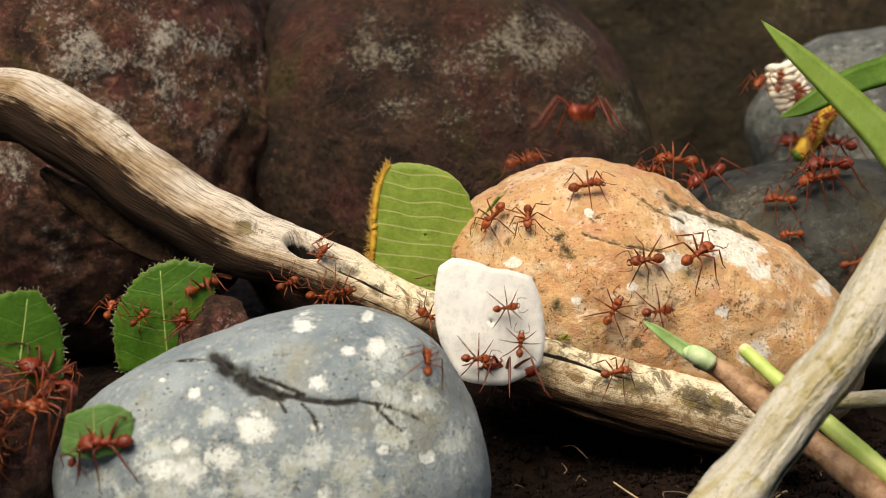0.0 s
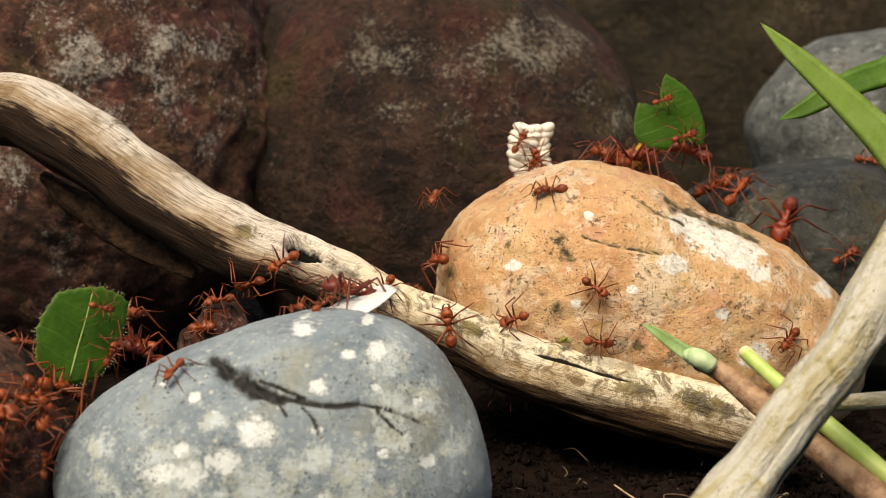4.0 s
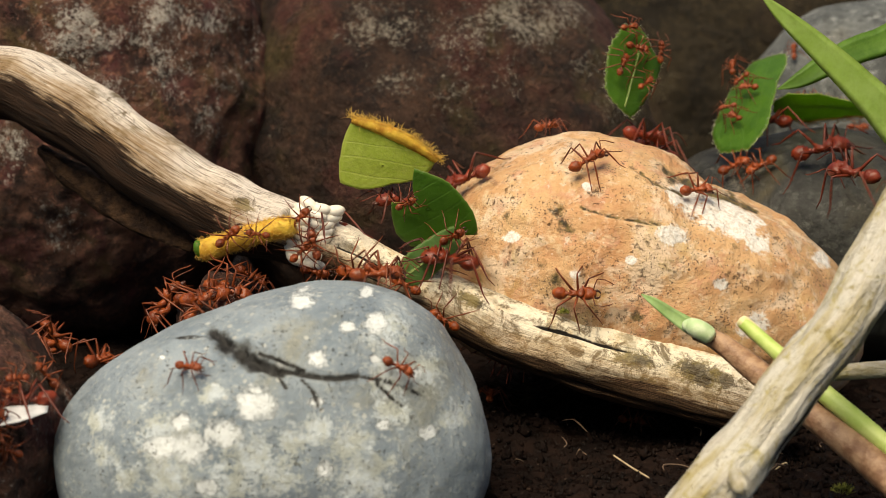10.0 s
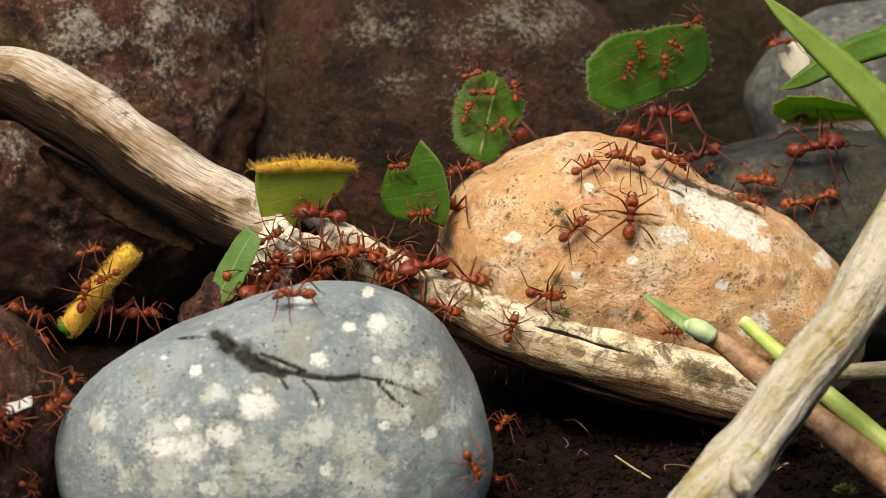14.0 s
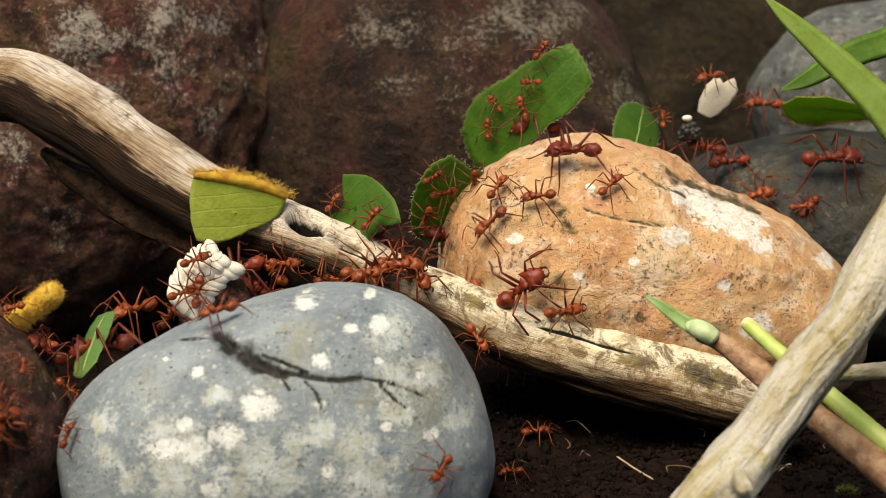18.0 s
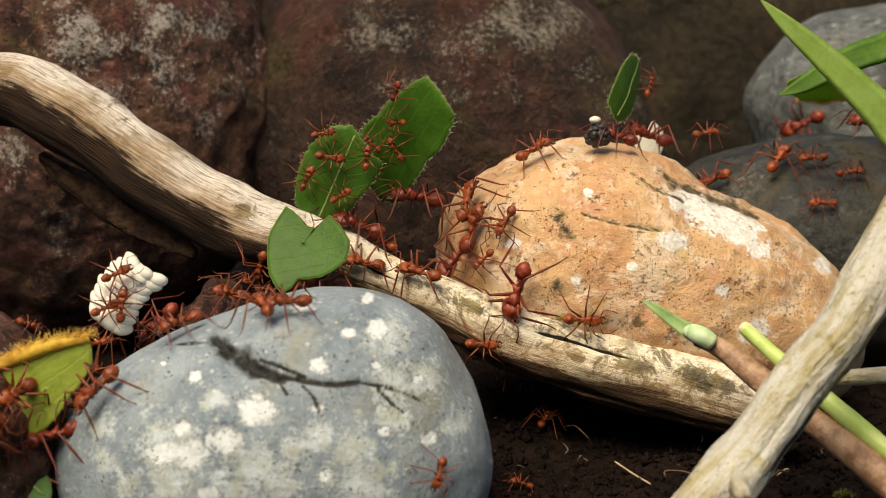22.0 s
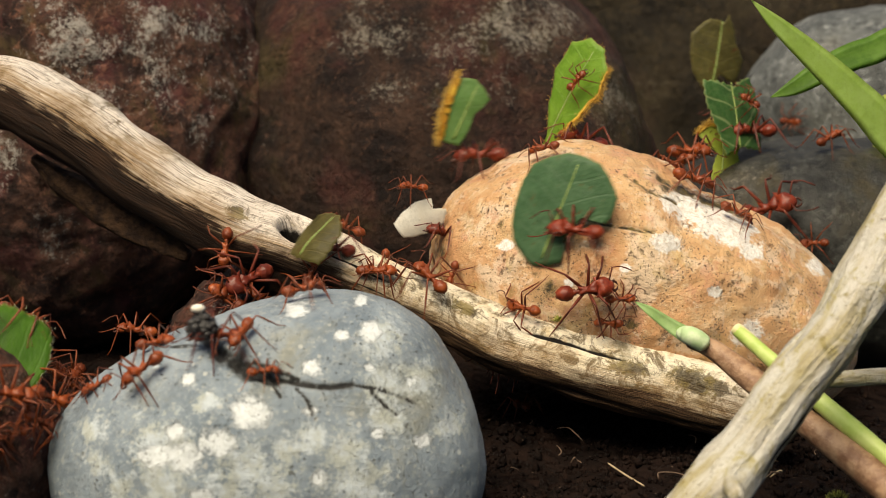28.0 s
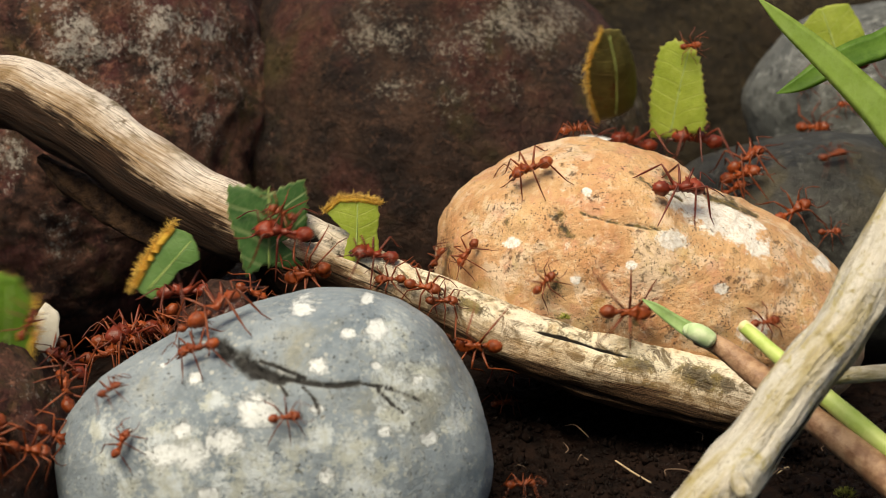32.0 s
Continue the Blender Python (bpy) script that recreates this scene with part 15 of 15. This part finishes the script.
    march(worker(1.15, big=True), [at(0, 64.7, 60, 40.1, -24, 8, 180), at(0.46, 64.7, 60, 40.1, -24, 8, 180), at(2.18, 51.8, 67.2, 43.2, -25, 5, 180), at(2.79, 43.3, 57.4, 41.9, -18, 18, -146), at(3.35, 34.7, 51.9, 39.2, 20, -15, 168), at(6.45, 19.3, 47, 44.2, 16, 1, 164), at(7.96, 7.3, 43.8, 40.1, -7, 17, 154), at(9.57, 7.2, 43.8, 40.1, 5, 18, -168), at(10.24, 4.4, 28.4, 35.9, -50, 30, 144), at(11.87, 4.4, 28.2, 35.9, -26, 52, 180), at(12.92, 0.5, 31, 28.8, 32, 37, -120), at(13.77, -1.5, 17.9, 26.4, -24, 9, -149), at(15, -10.4, 18.7, 26.3, -67, 1, 179), at(15.73, -9.3, 19.8, 28.2, -39, -31, 156), at(16, -12.5, 19.8, 27.6, -79, -25, 163), at(16.26, -15.8, 19.8, 27.1, 64, -164, -16), at(16.55, -17.9, 20.3, 27.4, -69, -11, 167), at(16.84, -20, 20.7, 27.7, -22, -9, 174), at(17.12, -22.1, 21.2, 28, 25, -13, 179), at(17.81, -27.1, 16.2, 27, -13, 9, -165), at(18.5, -32.1, 11.2, 26, -50, 36, -167), at(19.54, -31.9, 11.2, 26.1, -58, 14, 171), at(19.89, -35.1, 14.4, 25.2, 12, 47, -144), at(20.62, -37.8, 12, 20.3, -30, 54, 159), at(22.02, -37.8, 12, 20.3, -23, 56, 168), at(23.62, -48.4, 2.5, 20.2, -19, 14, -133), at(24.32, -50.9, -0.3, 15.8, -30, -16, -93), at(26.11, -50.9, -0.1, 15.7, -30, -16, -93), at(27.06, -51.8, -21.4, 16.7, -60, 3, -111), at(28.11, -57.7, -26.2, 16.3, -62, 2, -139), at(32, -57.7, -26.2, 16.3, -62, 2, -139)])
    march(worker(1.08), [at(0, -56.7, -24.2, 18.7, 51, 0, 13), at(0.4, -56.7, -24.2, 18.7, 51, 0, 13), at(2.67, -52.5, -20, 19.4, 49, 7, 39), at(4.63, -52.1, 0, 17.9, 34, 29, 81), at(5.35, -47.7, 4.5, 21.2, 17, -17, 55), at(6.49, -41.9, 10.3, 22.5, 19, -15, 47), at(7.22, -37, 11.6, 22.8, 15, -49, 3), at(8.65, -33, 10.9, 25.6, 22, -1, 1), at(9.94, -32.4, 10.5, 24.9, 68, -11, -5), at(10.92, -22.5, -20.1, 28.7, 12, -19, 10), at(11.67, -22.2, -20.4, 28.7, 9, -21, 19), at(12.64, -23.6, 21.5, 28.4, -15, 19, 14), at(13.33, -20.8, 21, 27.7, 38, -18, 13), at(14.03, -17.9, 20.5, 26.9, 109, -36, -25), at(15.84, -17.9, 20.4, 27, 124, 1, -15), at(16.69, -13, 19.9, 27.3, 81, 3, -9), at(17.53, -8.1, 19.4, 27.5, 37, 9, -5), at(18.57, -4.8, 18.4, 26.5, 62, -11, -8), at(20.49, 3.5, 24.9, 27.8, 66, -67, -28), at(22.9, 6.9, 25.8, 37, 21, -53, 24), at(23.87, 9.5, 28.4, 40.2, 2, -32, 29), at(25.85, 22.9, 26.8, 43.3, 16, 5, 7), at(26.54, 26.6, 24.7, 42.4, 27, -11, 2), at(28.46, 46.9, 67.8, 36.2, 18, -25, -20), at(29.87, 52.3, 61, 37.2, 15, -25, 17), at(32, 52.3, 61, 37.2, 15, -25, 17)])
    march(worker(1.07), [at(0, -56.7, -23.9, 19.5, 56, -18, 29), at(3.22, -56.7, -23.9, 19.5, 56, -18, 29), at(5.17, -51.2, -16.1, 20.2, 52, 17, 55), at(5.69, -51.7, -1.4, 18.1, 47, 1, 121), at(6.15, -50, 0.8, 19.5, 33, 3, 74), at(6.61, -48.3, 3, 20.8, 23, -7, 28), at(7.7, -48.1, 3.3, 20.2, 22, -9, 34), at(8.56, -37.8, 12.1, 20.7, 50, -36, -33), at(9.44, -37.1, 12.7, 22.7, 12, -49, -6), at(11.02, -37.4, 12.6, 22, -14, -42, 41), at(11.45, -34.5, 11.1, 23.9, 52, -30, -1), at(12.32, -33.1, 10.4, 23.9, 47, 19, 5), at(13.14, -30.5, 13.7, 23.7, 50, 19, 49), at(13.97, -27.8, 16.9, 23.5, 51, 17, 92), at(15.04, -21, 18.3, 26.2, 80, 0, 40), at(16.11, -14.1, 19.6, 28.8, 111, 13, -12), at(16.61, -10.5, 19.4, 27.5, 119, 20, -7), at(18.21, -10, 19.3, 27.5, 64, -16, 16), at(18.64, -7.3, 22, 26.8, 26, 2, 10), at(19.08, -4.6, 24.6, 26.1, -16, 13, -7), at(19.46, 0, 24.2, 26.4, 18, -22, -7), at(19.84, 4.5, 23.8, 26.6, 69, -49, -36), at(22.1, 5.2, 27.3, 36.4, -19, -42, 66), at(23.25, 13.3, 27.2, 41.3, 21, -16, 13), at(24.27, 19.6, 27.9, 43.6, 25, 2, 16), at(26.38, 29, 26.4, 42.6, 2, 16, -37), at(27.29, 41.9, 55.9, 39.6, 25, 5, -19), at(28.34, 42.5, 56.1, 39.6, 25, 2, -13), at(29.33, 51.2, 59.6, 35.5, 46, -12, -32), at(30.34, 51.4, 59.2, 35.3, 44, -14, -29), at(32, 51.4, 59.2, 35.3, 44, -14, -29)])
    march(worker(0.84), [at(0, 61.7, -18.2, 48.4, -46, -23, 170), at(6.93, 61.7, -18.2, 48.4, -46, -23, 170), at(8.11, 73.1, 58, 38.8, -21, -15, 142), at(8.78, 64.6, 61, 40.5, -19, 8, -174), at(10.06, 53.7, 58.4, 36.2, -27, 30, -172), at(11.39, 45.5, 68.8, 35.4, -17, 25, 162), at(11.88, 35.7, 46.1, 38.5, -18, -5, 141), at(12.36, 25.9, 23.4, 41.6, -7, -34, 116), at(13.35, 26, 23.4, 41.6, -24, -23, 159), at(14.34, 26.1, 23.5, 41.7, -30, -6, -166), at(15.46, 16.2, 26.2, 41.5, -37, 19, -160), at(16.03, 10.7, 26.7, 40.2, 0, 32, -133), at(17.23, 11.2, 26.7, 40.3, -18, 25, -152), at(17.89, 8.2, 23.3, 34.4, -45, 42, 179), at(18.45, 5.1, 23.5, 29.7, -35, 57, -176), at(19.48, -4.4, 18.6, 26.9, -13, 3, -139), at(19.75, -7.7, 19, 27.3, -63, 12, -168), at(20.02, -11, 19.4, 27.7, 69, -176, -13), at(20.43, -12.4, 19.1, 26.6, 81, 164, -20), at(21.21, -15.6, -0.2, 28.2, -54, 17, 176), at(21.99, -18.8, -19.4, 29.7, -12, 7, -172), at(23.89, -31.4, 10.6, 25.5, -44, -1, 171), at(25.1, -32.7, 10.6, 24.9, -76, 4, 161), at(25.59, -34.7, 11.3, 24.1, -30, 30, -178), at(26.07, -36.8, 12.1, 23.4, 28, 29, -140), at(26.42, -37.6, 11.9, 21.2, 23, 42, -134), at(27.2, -45.6, 5.6, 17.4, -23, 4, -158), at(27.71, -48.4, 2.1, 17, -37, 0, -123), at(28.22, -51.1, -1.4, 16.5, -51, 4, -88), at(28.88, -51.4, -18.9, 18.1, -53, 21, -106), at(30.03, -56.3, -25.7, 15.2, -65, -7, -132), at(32, -56.3, -25.7, 15.2, -65, -7, -132)])
    march(worker(1.15, big=True), [at(0, 60.6, -19.1, 47.2, -56, -8, -176), at(8.26, 60.6, -19.1, 47.2, -56, -8, -176), at(9.1, 55.4, -18.6, 45.5, -35, 9, 125), at(10.96, 61.3, 55.6, 36.7, -35, -11, 148), at(11.67, 53.9, 60.2, 37.4, -24, 2, 148), at(12.32, 54.2, 60, 37.5, -21, 20, 179), at(13.4, 45.7, 69.8, 35.7, 4, 30, -156), at(14.41, 45.9, 69.1, 35.8, -25, 24, 149), at(15.84, 26.2, 23.2, 41.4, -31, -14, 160), at(16.57, 26.4, 23.2, 41.4, -30, -5, -174), at(18.22, 17.5, 26.4, 42.3, -33, 8, 160), at(20.12, 6.6, 43.7, 39.6, 11, 21, -157), at(20.79, 7.4, 33.2, 39.5, -7, 22, -175), at(21.39, 5.3, 26, 34.6, -10, 61, -156), at(21.99, 3.7, 24.7, 28.6, 109, 129, -32), at(23, -4.8, 18.4, 26.6, -62, 11, 172), at(23.35, -7.8, 19.8, 27.8, -30, 13, -149), at(24.42, -6.9, 19.6, 27.5, -65, 1, 172), at(25.41, -19.3, 20.1, 28.8, -95, -3, 168), at(25.82, -23, 21.2, 28.6, 82, 161, -17), at(27.18, -22.1, 20.5, 29.3, 82, 164, -18), at(27.79, -26.1, 16.5, 27.7, -70, 21, -160), at(28.4, -30.1, 12.4, 26.1, -46, 9, -124), at(28.67, -32, 11.5, 24.6, -46, 17, -166), at(28.94, -34, 10.6, 23.1, -54, 23, 150), at(30.22, -34.6, 10.9, 23.3, -55, 10, -175), at(31.66, -43.4, 8.7, 19.5, -22, 9, -147), at(32, -43.4, 8.7, 19.5, -22, 9, -147)])
    march(worker(0.71), [at(0, 61.6, -18.8, 46, -95, 13, -134), at(19.25, 61.6, -18.8, 46, -95, 13, -134), at(19.99, 67.6, 18.3, 41.5, -69, -9, -159), at(20.73, 73.6, 55.3, 37.1, -35, -15, 169), at(21.5, 66.3, 58, 39.1, -29, 3, 174), at(23.69, 53.9, 58.7, 36.6, -34, 15, 167), at(25.09, 37, 27.8, 38.6, -26, -2, -167), at(25.86, 28.9, 24.6, 41.9, -23, -23, 156), at(27.62, 16.6, 30.4, 43.7, -35, -4, 125), at(28.23, 16.9, 29.8, 43.7, -5, 25, -174), at(29.21, 10.6, 26.5, 40, -16, 26, -155), at(29.97, 5.8, 26, 35.3, -2, 61, -127), at(30.74, 4.9, 23.6, 29.5, 137, 121, -9), at(32, 4.9, 23.6, 29.5, 137, 121, -9)])
    march(worker(0.65), [at(0, -57.5, -26, 16.4, 62, 6, 36), at(24.09, -57.5, -26, 16.4, 62, 6, 36), at(25.23, -52.2, -22.2, 16.8, 53, 26, 40), at(25.85, -52.4, -21.7, 17.3, 39, 18, 44), at(27.51, -51, -2.9, 17.5, 20, 39, 52), at(28.14, -51, -2.8, 17.4, 46, 17, 93), at(28.77, -50.9, -2.7, 17.2, 51, -14, 123), at(29.25, -48.7, 1, 17.1, 38, -5, 78), at(29.72, -46.5, 4.7, 17, 22, -9, 32), at(30.32, -44.9, 7.3, 19.5, 20, -13, 43), at(32, -44.9, 7.3, 19.5, 20, -13, 43)])
    march(worker(1.12), [at(0, -57, -26.2, 15.5, 43, -43, 54), at(24.9, -57, -26.2, 15.5, 43, -43, 54), at(25.7, -53.7, -22.1, 18.9, 63, -45, 70), at(27.68, -54, -22.1, 19.6, 54, 10, 37), at(28.54, -50.6, -16.4, 19.2, 40, 29, 50), at(29.47, -46.4, 4.8, 15.9, 19, -14, 47), at(30.33, -43.2, 8.7, 20.8, 22, -9, 33), at(31.76, -27.1, -17.3, 28.1, 2, -19, 34), at(32, -27.1, -17.3, 28.1, 2, -19, 34)])
    march(worker(0.65), [at(0, -56.5, -25.6, 15.8, 48, 5, 38), at(27.34, -56.5, -25.6, 15.8, 48, 5, 38), at(27.68, -53.9, -22.9, 16.5, 59, -19, 62), at(28.01, -51.3, -20.2, 17.2, 58, -45, 88), at(28.88, -51.4, -3.4, 18.3, 44, 1, 100), at(30.1, -50.6, -12.7, 19.8, 37, -48, 121), at(30.35, -49.3, -4.9, 19.2, 33, -29, 86), at(30.6, -48, 2.8, 18.6, 18, -16, 53), at(31.75, -43.4, 8.9, 21.2, 24, -3, 18), at(32, -43.4, 8.9, 21.2, 24, -3, 18)])
    march(worker(0.79), [at(0, 56.2, 56.4, 35.7, -38, 5, 160), at(1.46, 56.2, 56.4, 35.7, -38, 5, 160), at(2.54, 48.2, 67.3, 37, -24, 18, 141), at(2.99, 42.9, 57.2, 42.2, -16, -20, 122), at(3.69, 43.1, 72.8, 32.4, 0, 0, 90), at(4.59, 35.6, 83.6, 24.6, 0, 0, 90), at(32, 35.6, 83.6, 24.6, 0, 0, 90)])
    march(worker(1.05), [at(0, 62.7, 58.1, 38.5, -31, 17, -176), at(0.7, 62.7, 58.1, 38.5, -31, 17, -176), at(1.62, 63.2, 57.7, 38.4, -10, 32, -128), at(2.05, 57.2, 55.7, 35.5, -9, 41, -132), at(3.19, 57.6, 55.7, 35.7, -33, 23, -175), at(3.99, 47.4, 65.9, 36.1, -30, 28, 150), at(5.65, 47.6, 65.6, 36.2, -25, 30, 158), at(6.17, 35.9, 53.2, 38, 16, -15, 170), at(6.52, 38.1, 63, 35.2, 11, -4, 130), at(6.87, 40.4, 72.8, 32.4, 0, 0, 90), at(7.77, 36.5, 83.6, 24.6, 0, 0, 90), at(32, 36.5, 83.6, 24.6, 0, 0, 90)])
    march(worker(0.80), [at(0, 36.3, 83.6, 24.6, 0, 0, 90), at(2.24, 36.3, 83.6, 24.6, 0, 0, 90), at(3.14, 40.8, 72.8, 32.4, 0, 0, 90), at(3.49, 44.3, 71.7, 34.8, 1, -15, 39), at(3.84, 47.7, 70.7, 37.2, 15, -22, -16), at(4.52, 51.5, 62.6, 37.5, 27, 9, -63), at(6.38, 51.7, 61.6, 37.2, 22, -17, -7), at(7.31, 59, 58.7, 38.2, 22, -18, 16), at(8.15, 68.4, 55.6, 37.4, 33, -17, 23), at(9.03, 77.3, 59.7, 39.2, 27, 11, -1), at(9.96, 59.5, -20.1, 44.6, 62, 55, -7), at(10.84, 59.3, -20.1, 44.9, 76, 55, 16), at(32, 59.3, -20.1, 44.9, 76, 55, 16)])
    march(worker(0.81), [at(0, 40.4, 83.6, 24.6, 0, 0, 90), at(8.44, 40.4, 83.6, 24.6, 0, 0, 90), at(9.34, 42.1, 72.8, 32.4, 0, 0, 90), at(9.69, 39.4, 48.2, 34.8, 22, -4, 58), at(10.04, 36.7, 23.7, 37.2, 42, 4, 26), at(11.52, 50.3, 59.3, 34.3, 29, -38, -1), at(12.96, 55.4, 56, 34.9, 42, 7, -36), at(13.53, 58.7, 52.1, 31.9, 54, -1, -17), at(15.67, 71.5, 55, 36.8, 29, -23, 30), at(16.76, 71.8, 54.9, 36.7, 36, -6, 4), at(18.67, 59.5, -20.3, 43.6, 68, 27, 6), at(32, 59.5, -20.3, 43.6, 68, 27, 6)])
    march(worker(0.65), [at(0, 39.8, 83.6, 24.6, 0, 0, 90), at(11.1, 39.8, 83.6, 24.6, 0, 0, 90), at(12, 42.8, 72.8, 32.4, 0, 0, 90), at(12.35, 38.9, 47, 34.6, 25, 14, 51), at(12.7, 35, 21.3, 36.8, 37, 41, 14), at(13.96, 44.5, 27.4, 35.1, 10, 24, 11), at(14.52, 57.6, 52.4, 31.8, 51, -17, -8), at(16.51, 57.6, 52.4, 31.8, 53, -7, -17), at(16.86, 56.4, 52.4, 30.9, 65, -8, -18), at(17.48, 56.8, 52.3, 30.9, 49, -50, 12), at(19.28, 71, 55.2, 36.9, 37, -2, 3), at(20.17, 57.7, -21.3, 42.1, 41, 36, -37), at(32, 57.7, -21.3, 42.1, 41, 36, -37)])
    march(worker(0.65), [at(0, 61.1, -19.1, 46.4, -82, 10, -142), at(21.57, 61.1, -19.1, 46.4, -82, 10, -142), at(22.99, 69.7, 53.6, 35.5, -43, 12, -164), at(23.93, 63.3, 52.4, 33.4, -46, 15, -172), at(24.31, 59.6, 53.1, 33.6, -42, 9, 172), at(25.16, 43.5, 25.1, 35.2, -21, -11, -159), at(26.17, 44.1, 26.4, 35.2, -16, -27, -166), at(26.54, 45.8, 45.1, 35.2, -24, -5, 162), at(26.9, 47.4, 63.8, 35.2, -42, 9, 127), at(27.6, 40, 72.8, 32.4, 0, 0, 90), at(28.5, 38.5, 83.6, 24.6, 0, 0, 90), at(32, 38.5, 83.6, 24.6, 0, 0, 90)])
    march(worker(0.64), [at(0, 56.2, -20.6, 44.6, -27, 32, 175), at(22.63, 56.2, -20.6, 44.6, -27, 32, 175), at(23.39, 68.2, 54.1, 36.1, -38, 5, -175), at(24.56, 61.1, 51.8, 32.3, -50, 12, -179), at(25.41, 54.5, 59.4, 37.3, -20, 23, -170), at(26.26, 55.2, 59.4, 37.5, -29, -4, 139), at(26.65, 52.4, 60.3, 36.6, -29, 20, 165), at(27.04, 49.6, 61.3, 35.7, -14, 40, -161), at(27.48, 45.7, 66.3, 34.7, -38, 15, 136), at(28.18, 41, 72.8, 32.4, 0, 0, 90), at(29.08, 39.5, 83.6, 24.6, 0, 0, 90), at(32, 39.5, 83.6, 24.6, 0, 0, 90)])
    march(worker(0.98), [at(0, 38.9, 83.6, 24.6, 0, 0, 90), at(26.4, 38.9, 83.6, 24.6, 0, 0, 90), at(27.3, 41.3, 72.8, 32.4, 0, 0, 90), at(27.65, 39.5, 51, 35.5, 14, 9, 48), at(28, 37.7, 29.1, 38.6, 19, 25, 7), at(28.94, 52.4, 56.5, 33.6, 47, -16, -17), at(30.72, 52, 56.5, 33.3, 49, -3, -28), at(31.31, 57.9, 51.8, 30.9, 56, -28, 0), at(32, 57.9, 51.8, 30.9, 56, -28, 0)])
    for ant, rows in todo:
        walk(ant, rows)
        if ant.scale[0] > 0.69:
            stepping(ant, rows)


motions()
